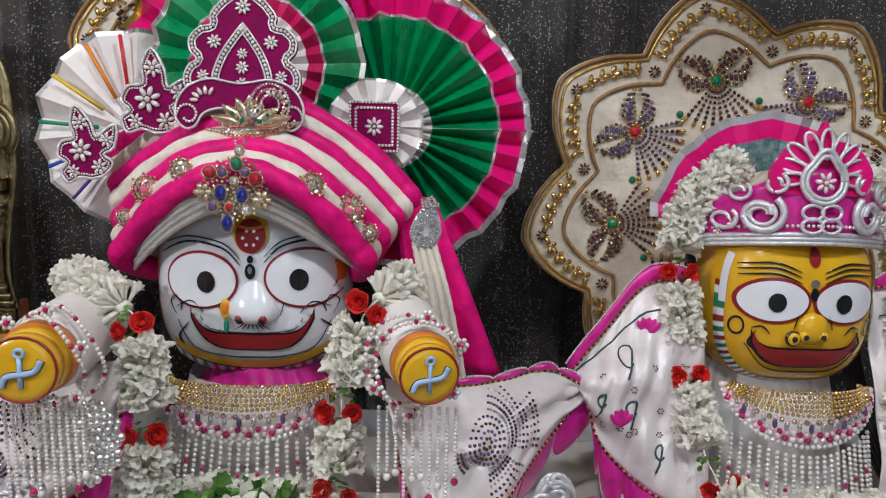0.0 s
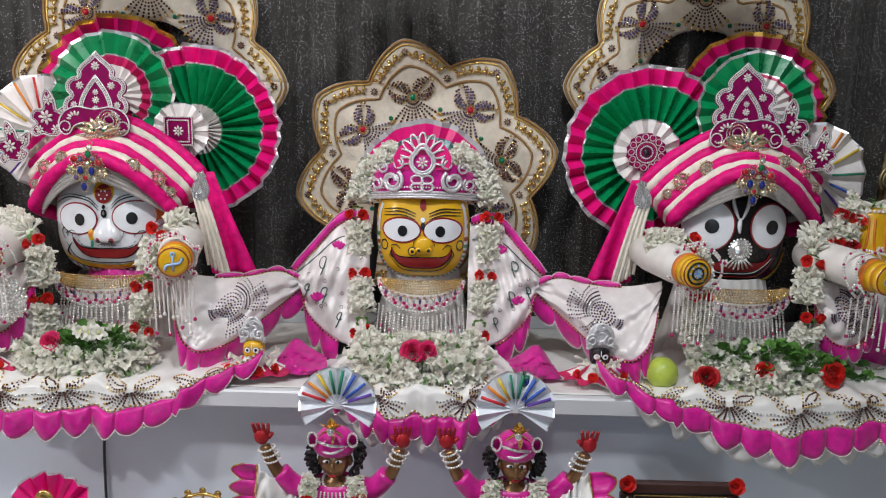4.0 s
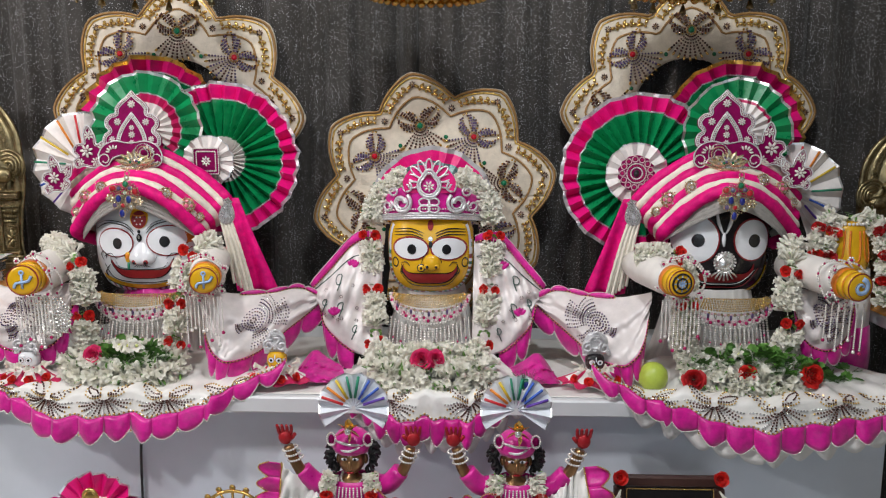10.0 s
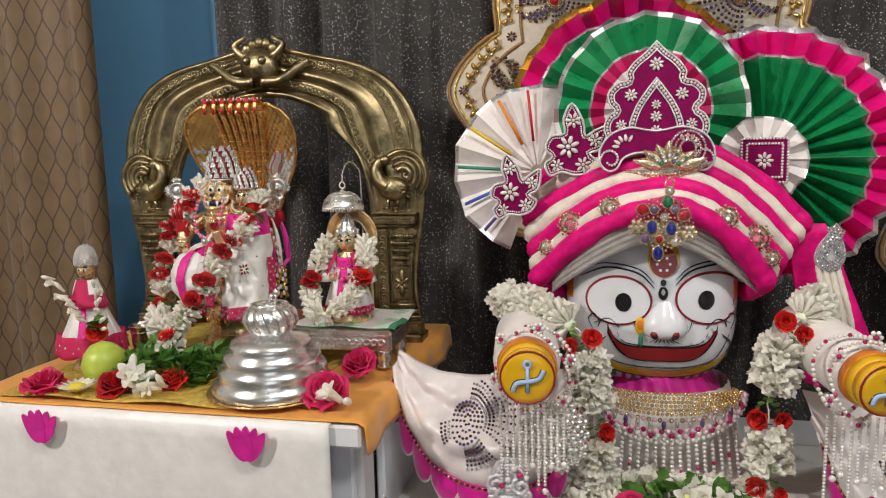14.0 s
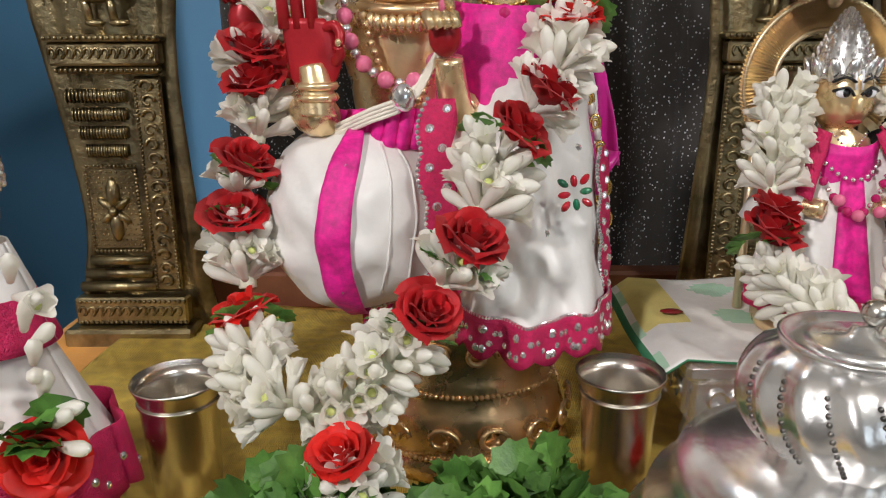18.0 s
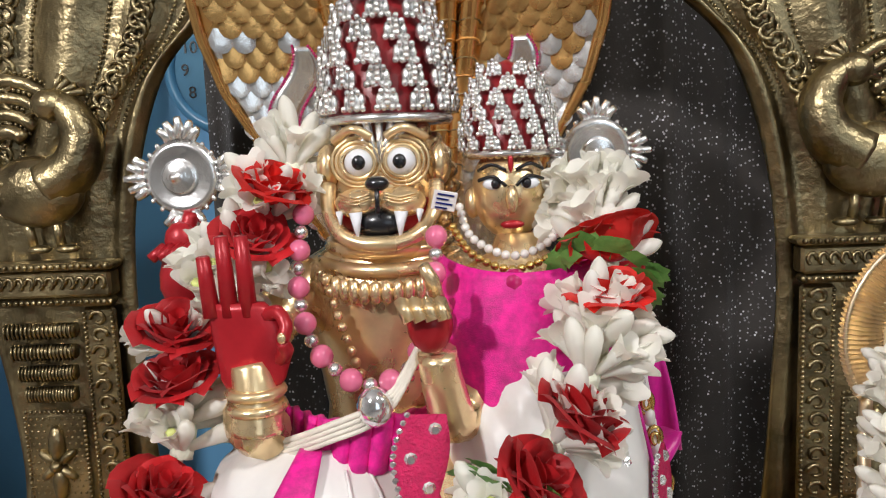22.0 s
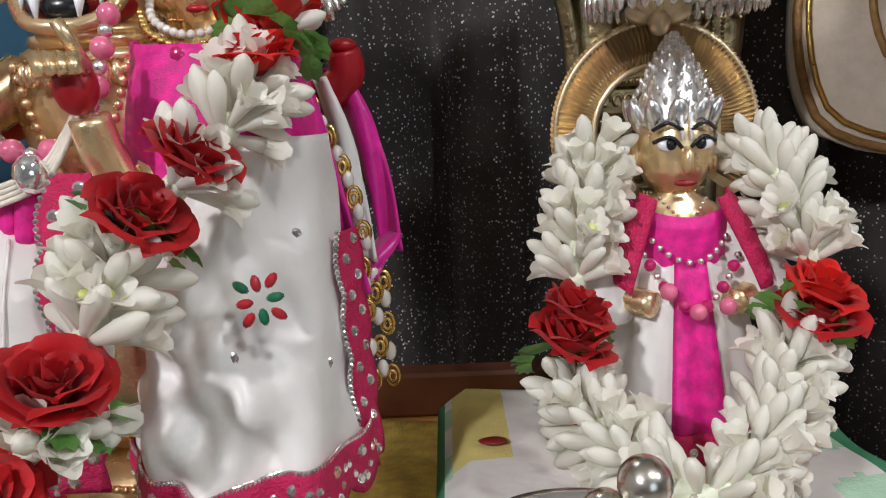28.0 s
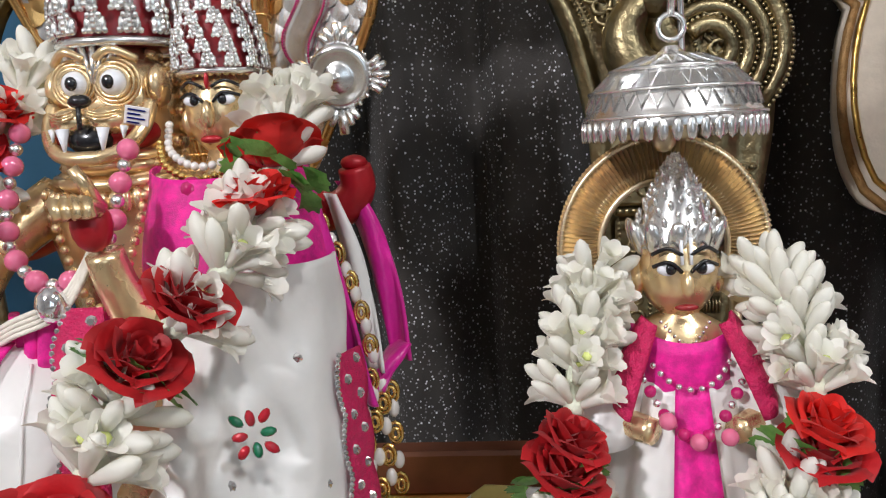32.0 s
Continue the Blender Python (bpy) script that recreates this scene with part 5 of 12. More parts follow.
# ---- turbans ----
def rope_line(s, xc, f):
    """The line of one turban rope, f from 0 at the brow to 1 at the top."""
    X = lambda d: xc + s * d
    p0 = Vector((X(-0.205 - 0.03 * f), 1.1 + 0.06 * f, 1.172 + 0.152 * f))
    pk = Vector((X(0.001 - 0.008 * f), 1.0 + 0.09 * f, 1.306 + 0.1 * f))
    p1 = Vector((X(0.157 + 0.065 * f), 1.07 + 0.05 * f, 1.182 + 0.085 * f))

    def at(t):
        end, w = (p0, t / 0.45) if t < 0.45 else (p1, (1 - t) / 0.55)
        e = math.sin(w * math.pi / 2) ** 0.87
        return Vector((end.x + (pk.x - end.x) * w, end.y + (pk.y - end.y) * e, end.z + (pk.z - end.z) * e))
    return at


def turban(s, xc, label):
    """A twisted turban of pink and cream cloth ropes that peak over the brow."""
    th = thing("turban", label, "turban", (xc, 1.12, 1.2), "turbans")

    def X(d):
        return xc + s * d

    dome = Geo()

    def fn(u, v):
        a, b = 2 * math.pi * u, 0.5 * math.pi * v
        return (X(0.004) + 0.2 * math.cos(a) * math.cos(b), 1.19 + 0.09 * math.sin(a) * math.cos(b), 1.2 + 0.18 * math.sin(b))

    part("crown_wrap", dome.sheet(fn, 36, 10), PINK, th)
    cols = (PINK, WHITE_WOOL, PINK, WHITE_WOOL, PINK, WHITE_WOOL, PINK)
    for k, m in enumerate(cols):
        f = k / 6
        at = rope_line(s, xc, f)
        line = [at(i / 28) for i in range(29)]
        line = [line[0] + Vector((s * 0.03, 0.06, -0.03))] + line + [line[-1] + Vector((s * -0.015, 0.06, -0.03))]
        rad = (0.0175, 0.0125, 0.0138, 0.0135, 0.0135, 0.0125, 0.0145)[k]
        pts = smooth_line(line, 5)
        n = len(pts)
        rings = []
        for i, p in enumerate(pts):
            d = (pts[min(i + 1, n - 1)] - pts[max(i - 1, 0)]).normalized()
            side = d.cross(Vector((0, -1, 0.3))).normalized()
            up = side.cross(d)
            swell = 1 + 0.07 * math.sin(i * 0.11 + 2.1 * k) + 0.04 * math.sin(i * 0.27 + k)
            ring = []
            for j in range(16):
                a = 2 * math.pi * j / 16
                r = rad * swell * (1 + 0.05 * math.sin(4 * a + i * 0.42) + 0.035 * math.sin(2 * a - i * 0.13 + k))
                ring.append(tuple(p + side * (r * math.cos(a)) + up * (r * math.sin(a))))
            rings.append(ring)
        part("rope", Geo().loft(rings), m, th, "twisted hot pink cloth rope" if m is PINK else "twisted cream cloth rope")
    # ribbed net brim under the lowest rope
    def brim(u, v):
        t = 2 * u - 1
        z = 1.155 + 0.1 * (1 - abs(t) ** 1.55) + 0.05 * v
        return (X(-0.012 + 0.168 * t), 0.996 + 0.082 * t * t + 0.008 * v + 0.0016 * math.cos(v * 10 * math.pi), z)
    part("net_brim", Geo().sheet(brim, 30, 32, 0, None, 0.004), WHITE_NET, th)
    # falling end of the cloth with cords
    def tail(u, v):
        w = 0.03 + 0.03 * v
        return (X(0.225 + 0.075 * v + (u - 0.5) * w * 2), 1.12 + 0.012 * math.sin(u * 11 + 2 * v) * v, 1.27 - 0.27 * v)
    part("tail", Geo().sheet(tail, 20, 14, 0, None, 0.004), PINK, th)
    for k in range(7):
        a = Vector((X(0.228 + 0.0045 * k), 1.044 + 0.004 * (k % 2), 1.213))
        b = Vector((X(0.25 + 0.0095 * k), 1.066 + 0.005 * (k % 2), 1.035 - 0.007 * k))
        part("cord", Geo().tube(smooth_line([a, a.lerp(b, 0.4) + Vector((s * 0.004, -0.005, 0)), b], 12), lambda t, k=k: 0.0043 + 0.0005 * math.sin(t * 90 + k), 8), WHITE_WOOL, th)
    return th


turban(1, -0.265, "hot pink and cream twisted rope turban on a white-faced figure")
turban(-1, 1.325, "hot pink and cream twisted rope turban on a black-faced figure")


# ---- turban ornaments ----

def bead_flower(g, c, r, m, n=6, centre=None):
    for k in range(n):
        a = 2 * math.pi * k / n + 0.3
        g.ball((c[0] + 0.62 * r * math.cos(a), c[1], c[2] + 0.62 * r * math.sin(a)), (r * 0.4, r * 0.2, r * 0.2), m, 7, 4, rot=Matrix.Rotation(-a, 3, "Y"))
    g.bead((c[0], c[1] - r * 0.12, c[2]), r * 0.24, m if centre is None else centre)


def inset(outline, d):
    """The outline moved inwards by d along its normals."""
    n = len(outline)
    out = []
    for i in range(n):
        (ax, az), (bx, bz) = outline[i - 1], outline[(i + 1) % n]
        L = math.hypot(bx - ax, bz - az) or 1
        out.append((outline[i][0] - d * (bz - az) / L, outline[i][1] + d * (bx - ax) / L))
    return out


def both_sides(right, per=4):
    line = [(p.x, p.z) for p in smooth_line([(x, 0, z) for x, z in right], per)]
    return line + [(-x, z) for x, z in reversed(line[1:-1])]


def pearl_rim(th, at, out, r=0.0026, y=-0.005):
    """A row of pearls between two silver cords along an outline."""
    for d, q in ((0.0008, 0.0015), (0.0095, 0.0013)):
        part("silver_cord", Geo().tube([at @ Vector((x, y, z)) for x, z in inset(out, d)], q, 5, 0, True), SILVER_THREAD, th)
    row = inset(out, 0.0052)
    part("pearl_border", Geo().beads([at @ Vector((x, y - 0.001, z)) for x, z in row + row[:1]], r, (0,), 1.06), PEARL, th)


def plume(s, xc, label):
    th = thing("plume_badge", label, "ornament", (xc, 1.055, 1.37))
    out = both_sides([(0, 0), (0.04, 0), (0.074, 0.002), (0.081, 0.02), (0.074, 0.037), (0.064, 0.045), (0.073, 0.056), (0.074, 0.074), (0.06, 0.089), (0.045, 0.093), (0.046, 0.105), (0.034, 0.122), (0.016, 0.137), (0, 0.154)])
    at = Matrix.Translation((xc, 1.062, 1.412)) @ pose(0, 0, 0, -6)
    part("plate", Geo().plate(out, -0.004, 0.004, 0, at), WINE, th)
    pearl_rim(th, at, out)
    drop = both_sides([(0, -0.004), (0.034, -0.004), (0.042, 0.018), (0.032, 0.05), (0.014, 0.078), (0, 0.096)])
    pearl_rim(th, at, drop, 0.0028, -0.006)
    for x, z, r in ((0, 0.117, 0.0115), (0, 0.053, 0.008), (0, 0.034, 0.0095), (0, 0.012, 0.009), (-0.039, 0.069, 0.0105), (0.039, 0.069, 0.0105), (-0.054, 0.022, 0.009), (0.054, 0.022, 0.009)):
        g = Geo()
        bead_flower(g, (0, 0, 0), r, 0, 8)
        part("pearl_flower", Geo().merge(g, at @ Matrix.Translation((x, -0.006, z))), PEARL, th)
    base = at @ Matrix.Translation((0, -0.012, -0.018))
    low = both_sides([(0, -0.006), (0.03, -0.006), (0.05, -0.014), (0.06, -0.03), (0.073, -0.034), (0.086, -0.022), (0.086, 0.002), (0.07, 0.024), (0.042, 0.034), (0.015, 0.03), (0, 0.028)])
    part("base_plate", Geo().plate(low, -0.003, 0.004, 0, base), WINE, th)
    part("silver_cord", Geo().tube([base @ Vector((x, -0.004, z)) for x, z in low], 0.0019, 5, 0, True), SILVER_THREAD, th)
    for sx in (-1, 1):
        curl = [base @ Vector((sx * (0.07 + 0.016 * math.cos(a) * (1 - a / 10)), -0.005, -0.016 + 0.017 * math.sin(a) * (1 - a / 10))) for a in [k * 0.4 for k in range(15)]]
        part("scroll", Geo().beads(curl, 0.0022, (0,), 1.0), PEARL, th)
        g = Geo()
        for k in range(5):
            a = math.radians(65 + 28 * k)
            g.ball(base @ Vector((sx * (0.046 - 0.016 * math.cos(a)), -0.005, 0.004 + 0.014 * math.sin(a))), (0.0066, 0.0026, 0.0028), 0, 7, 4, rot=Matrix.Rotation(sx * a, 3, "Y"))
        part("pearl_spray", g, PEARL, th)
    return th


def side_leaf(x, y, z, size, turn, s, label):
    """A leafy magenta badge with a silver cord round it and pearl flowers."""
    th = thing("leaf_badge", label, "ornament", (x, y, z), "leaf badges")
    out = [(0.0, 0.0), (0.2, 0.02), (0.34, 0.16), (0.24, 0.3), (0.42, 0.36), (0.53, 0.66), (0.34, 0.62), (0.2, 0.56), (0.18, 0.78), (0.04, 1.05), (-0.1, 0.84), (-0.1, 0.62), (-0.3, 0.6), (-0.4, 0.42), (-0.3, 0.3), (-0.42, 0.2), (-0.36, 0.02), (-0.18, 0.06)]
    at = Matrix.Translation((x, y, z)) @ pose(0, 0, 0, 0, turn, 0)
    pts = [(p.x * size, p.z * size) for p in smooth_line([(a * s, 0, b) for a, b in out], 3, True)]
    if s < 0:
        pts = pts[::-1]
    part("plate", Geo().plate(pts, -0.003, 0.003, 0, at), WINE, th)
    part("silver_edge", Geo().tube([at @ Vector((a, -0.004, b)) for a, b in pts], 0.0022, 5, 0, True), SILVER_THREAD, th)
    row = inset(pts, 0.005)
    part("pearl_edge", Geo().beads([at @ Vector((a, -0.0045, b)) for a, b in row + row[:1]], 0.0016, (0,), 1.15), PEARL, th)
    for a, b, r in ((-0.06, 0.42, 0.17), (0.34, 0.48, 0.11), (0.04, 0.8, 0.12), (-0.24, 0.16, 0.1), (0.14, 0.14, 0.12)):
        g = Geo()
        bead_flower(g, (0, 0, 0), size * r, 0, 7)
        part("pearl_flower", Geo().merge(g, at @ Matrix.Translation((s * a * size, -0.005, b * size))), PEARL, th)


def rosette(c, r, m, label):
    """A domed flower of rhinestones in gilt claws."""
    th = thing("rosette", label, "ornament", c, "turban rosettes")
    at = Matrix.Translation(c) @ pose(0, 0, 0, 90)
    part("setting", Geo().lathe([(r * 0.8, -0.002), (r * 0.84, 0.002), (r * 0.45, 0.006), (0.0, 0.008)], 18, 0, at), CHAMPAGNE, th)
    n = 8
    for k in range(n):
        a = 2 * math.pi * k / n
        d = Vector((math.cos(a), -0.55, math.sin(a)))
        part("stone", Geo().gem((c[0] + 0.56 * r * math.cos(a), c[1] - 0.006, c[2] + 0.56 * r * math.sin(a)), d, r * 0.21, 0), CRYSTAL if k % 2 else m, th)
    part("centre_stone", Geo().gem((c[0], c[1] - 0.009, c[2]), (0, -1, 0.1), r * 0.26, 0), m, th)
    g = Geo()
    for k in range(n * 3):
        a = 2 * math.pi * (k + 0.5) / (n * 3)
        q = r * (0.98, 0.84, 0.84)[k % 3]
        g.bead((c[0] + q * math.cos(a), c[1] - 0.003, c[2] + q * math.sin(a)), r * 0.1)
    for k in range(n):
        a = 2 * math.pi * (k + 0.5) / n
        g.bead((c[0] + 0.33 * r * math.cos(a), c[1] - 0.009, c[2] + 0.33 * r * math.sin(a)), r * 0.08)
    tagged(part("claw_beads", g, CHAMPAGNE, th), kind="stuff")
    return th


def brow_jewel(c, label):
    th = thing("brow_jewel", label, "ornament", c)
    g = Geo()
    for k in range(150):
        a = k * 2.4
        rr = 0.0036 * math.sqrt(k)
        g.bead((c[0] + rr * math.cos(a), c[1] + 0.001 * math.cos(k), c[2] + rr * math.sin(a) * 0.95), 0.0023)
    tagged(part("filigree", g, CHAMPAGNE, th), kind="stuff")
    stones = ((-0.016, -0.006, 0.0085, 0.0115, GEM_BLUE), (0.012, -0.008, 0.0085, 0.0115, GEM_BLUE), (-0.007, -0.045, 0.008, 0.012, GEM_BLUE), (-0.03, 0.021, 0.0095, 0.0085, GEM_RED), (0.03, 0.013, 0.0095, 0.0095, GEM_RED),
              (0.006, 0.033, 0.0085, 0.0095, GEM_GREEN), (-0.005, -0.024, 0.006, 0.0065, GEM_RED), (-0.013, 0.021, 0.0068, 0.0068, GEM_PURPLE), (0.017, 0.022, 0.0064, 0.0064, GEM_PURPLE), (0.002, 0.01, 0.006, 0.006, CRYSTAL),
              (-0.026, -0.023, 0.0065, 0.0075, GEM_PURPLE), (0.018, -0.027, 0.0058, 0.007, CRYSTAL), (0.009, 0.049, 0.0065, 0.0065, CRYSTAL))
    for k, (dx, dz, rx, rz, m) in enumerate(stones):
        p = (c[0] + dx, c[1] - 0.004 - 0.0015 * (k % 3), c[2] + dz)
        part("gem", Geo().ball(p, (rx * 0.86, rx * 0.5, rz * 0.86), 0, 12, 7), m, th)
        ring = [(p[0] + rx * math.cos(a), p[1] + 0.001, p[2] + rz * math.sin(a)) for a in [q * math.pi / 8 for q in range(17)]]
        part("gem_rim", Geo().beads(ring, 0.0014, (0,), 1.0), CHAMPAGNE, th)
    for dx, dz, r in ((-0.039, -0.005, 0.0125), (0.038, -0.014, 0.013)):
        g = Geo()
        for k in range(6):
            a = k * math.pi / 3
            g.ball((c[0] + dx + 0.6 * r * math.cos(a), c[1] - 0.004, c[2] + dz + 0.6 * r * math.sin(a)), (r * 0.42, r * 0.2, r * 0.3), 0, 8, 5, rot=Matrix.Rotation(-a, 3, "Y"))
        part("gilt_flower", g.bead((c[0] + dx, c[1] - 0.007, c[2] + dz), r * 0.26), CHAMPAGNE, th)
        part("flower_stone", Geo().gem((c[0] + dx, c[1] - 0.0075, c[2] + dz), (0, -1, 0), r * 0.3, 0), CRYSTAL, th)
    part("hanger", Geo().beads([(c[0] + 0.009 + 0.006 * math.cos(a), c[1] + 0.002, c[2] + 0.06 + 0.007 * math.sin(a)) for a in [q * 0.5 for q in range(14)]], 0.0019, (0,), 1.0), CHAMPAGNE, th)


def crescent(c, s, label):
    """A champagne gilt brooch: a crescent bar under leaves and a curled peacock."""
    th = thing("crescent_brooch", label, "ornament", c)
    for dz, r in ((0.0, 0.0034), (0.0055, 0.0026), (-0.0045, 0.0022)):
        line = [(c[0] + 0.064 * t, c[1] + 0.014 * t * t - 0.004, c[2] + dz * (1 - t * t) - 0.014 + 0.011 * abs(t) ** 1.6 + 0.006 * t * s) for t in [k / 14 - 1 for k in range(29)]]
        part("bead_bar", Geo().beads(line, r, (0,), 0.85), CHAMPAGNE if dz <= 0 else CRYSTAL, th)
    for k, (ang, L, m) in enumerate(((-72, 0.05, CHAMPAGNE), (-48, 0.045, GEM_GREEN), (-24, 0.042, CRYSTAL), (-2, 0.044, CHAMPAGNE), (20, 0.036, GEM_PURPLE), (70, 0.05, CHAMPAGNE), (48, 0.04, GEM_GREEN))):
        a = math.radians(ang * s)
        d, q = Vector((math.sin(a), 0.0, math.cos(a) * 0.85)), Vector((math.cos(a), 0.0, -math.sin(a) * 0.85))
        o = Vector(c) + Vector((0, -0.004 - 0.0008 * k, -0.006)) + d * 0.008
        w = lambda t: 0.0095 * math.sin(math.pi * t ** 0.8)
        edge = [o + d * (L * t) + q * w(t) for t in [j / 10 for j in range(11)]] + [o + d * (L * t) - q * w(t) for t in [j / 10 for j in range(9, -1, -1)]]
        part("leaf_rim", Geo().beads(edge, 0.0015, (0,), 1.0), CHAMPAGNE, th)
        part("leaf", Geo().sheet(lambda u, v: o + d * (L * u) + q * (w(u) * 0.92 * (2 * v - 1)) + Vector((0, 0.001 - 0.003 * math.sin(math.pi * v), 0)), 8, 4, 0, None, 0.001), CHAMPAGNE, th)
        for j in range(4):
            t = 0.2 + 0.19 * j
            part("stone", Geo().gem(o + d * (L * t) + Vector((0, -0.0035, 0)), (0, -1, 0.15), 0.0036 - 0.0005 * j, 0), m if j % 2 == 0 else CRYSTAL, th)
    for k, (R, m) in enumerate(((0.026, CRYSTAL), (0.019, CHAMPAGNE), (0.012, CRYSTAL))):
        part("peacock_loop", Geo().beads([(c[0] + s * (0.026 + R * math.cos(a)), c[1] - 0.009, c[2] + 0.026 + R * 1.05 * math.sin(a)) for a in [j * 0.3 - 0.6 for j in range(17 - 2 * k)]], 0.0022, (0,), 0.95), m, th)


def paisley(c, s, label):
    """A leaf-shaped brooch of rings of rhinestones."""
    th = thing("paisley_brooch", label, "ornament", c)
    out = [(x + s * 1.6 * z * z, z) for x, z in both_sides([(0, 0), (0.014, 0.004), (0.022, 0.02), (0.018, 0.04), (0.008, 0.058), (0, 0.074)])]
    at = Matrix.Translation(c)
    part("plate", Geo().plate(out, -0.002, 0.003, 0, at), SILVER_THREAD, th)
    for d, r in ((0.002, 0.002), (0.0065, 0.0022), (0.011, 0.0022), (0.0155, 0.0024)):
        row = inset(out, d)
        part("stone_row", Geo().beads([at @ Vector((x, -0.003 - 0.12 * d, z)) for x, z in row + row[:1]], r, (0,), 1.05), CRYSTAL, th)


for s, xc in ((1, -0.265), (-1, 1.325)):
    k = (0.0, 0.0) if s > 0 else (0.028, 0.046)
    plume(s, xc - (0.014 if s > 0 else 0.003), "tall magenta plume badge edged with pearls on a turban")
    side_leaf(xc - s * 0.143 - k[0], 1.085, 1.355 + 0.3 * k[0], 0.112, s * -4, s, "magenta leaf badge edged with silver cord on a turban")
    side_leaf(xc - s * 0.235 - k[1], 1.085, 1.288 + 0.4 * k[1], 0.1, s * -14, s, "magenta leaf badge edged with silver cord beside a white fan")
    brow_jewel((xc - s * 0.006, 0.979, 1.285), "brow jewel of blue and red glass stones set in gilt")
    crescent((xc + s * 0.006, 1.034, 1.37), s, "gilt crescent brooch with leaves and a curled peacock")
    for f, t, r, m in ((0.17, 0.27, 0.0185, CRYSTAL), (0.17, 0.745, 0.02, CRYSTAL), (0.25, 0.14, 0.022, PINK_PEARL), (0.25, 0.885, 0.024, PINK_PEARL), (0.2, 0.05, 0.015, CRYSTAL), (0.24, 0.97, 0.016, CRYSTAL)):
        p = rope_line(s, xc, f if s > 0 else f + 0.22)(t)
        rosette((p.x, p.y - 0.017, p.z + 0.004), r, m, "small gilt rosette of clear rhinestones on a turban" if m is CRYSTAL else "gilt rosette of pink and clear stones on a turban")
    paisley((xc + s * 0.243, 1.042, 1.205), s, "leaf-shaped rhinestone brooch on a turban's side")

# ---- embroidered lotus-shaped backdrops ----
def lobe(deg, off, n=8, dip=0.195, power=1.35):
    w = 360 / n
    u = abs(((deg - off + w / 2) % w) - w / 2) / (w / 2)
    return 1 - dip * u ** power


def sequin_motif(size, stones):
    """A fan-tailed flower worked in sequins and beads, its tail towards -z, about size across."""
    g = Geo()
    g.ball((0, -0.003, 0), (0.07 * size, 0.004, 0.07 * size), 2, 10, 5)
    for k in range(12):
        a = 2 * math.pi * k / 12
        g.bead((0.1 * size * math.cos(a), -0.002, 0.1 * size * math.sin(a)), 0.024 * size, 3)
    # four pointed wings filled with rows of sequins
    for a0, L, bend in ((-4, 0.56, 0.6), (58, 0.56, -0.35), (122, 0.56, 0.35), (184, 0.56, -0.6)):
        for k in range(8):
            t = k / 7
            r = 0.14 + (L - 0.14) * t
            a = math.radians(a0) + bend * t * t
            w = 0.085 * math.sin(math.pi * (0.14 + 0.84 * t) ** 0.9)
            n = max(1, round(w / 0.028))
            for j in range(-n, n + 1):
                d = w * j / n
                rim = abs(j) == n or k == 7
                g.bead((size * (r * math.cos(a) - d * math.sin(a)), -0.0015 if rim else -0.0022, size * (r * math.sin(a) + d * math.cos(a))), (0.026 if rim else 0.025) * size, (3 if k % 2 else 1) if rim else (4 if (j + k) % 4 == 0 else 0))
    # fan tail with gold tips
    for j in range(9):
        a = math.radians(-90 + (j - 4) * 12)
        for k in range(7):
            t = 0.15 + 0.42 * k / 6
            g.bead((t * size * math.cos(a), -0.002, t * size * math.sin(a)), (0.02 + 0.01 * k / 6) * size, 1 if j % 2 else 0)
        g.ball((0.64 * size * math.cos(a), -0.003, 0.64 * size * math.sin(a)), (0.03 * size, 0.003, 0.05 * size), 3, 6, 4, rot=Matrix.Rotation(-a - math.pi / 2, 3, "Y"))
    return g.mesh("motif", [stones, SEQUIN_DARK, GEM_RED if stones is GEM_PURPLE else GEM_GREEN, GOLD, CRYSTAL])


def star_flower():
    g = Geo()
    for k in range(8):
        a = 2 * math.pi * k / 8
        g.ball((0.0075 * math.cos(a), -0.002, 0.0075 * math.sin(a)), (0.0042, 0.0015, 0.0022), 0, 6, 4, rot=Matrix.Rotation(-a, 3, "Y"))
    g.bead((0, -0.003, 0), 0.0025, 1)
    return g.mesh("star_flower", [SEQUIN_DARK, GOLD])


def gold_leaf():
    g = Geo()
    for sx in (-1, 1):
        g.ball((sx * 0.005, -0.002, 0.002), (0.0052, 0.0025, 0.003), 0, 7, 4, rot=Matrix.Rotation(-sx * 0.5, 3, "Y"))
    g.bead((0, -0.002, -0.004), 0.0028)
    return g.mesh("gold_leaf", [GOLD])


MOTIF_A, MOTIF_B, STAR, GLEAF = sequin_motif(0.1, SEQUIN_DARK), sequin_motif(0.1, GEM_PURPLE), star_flower(), gold_leaf()


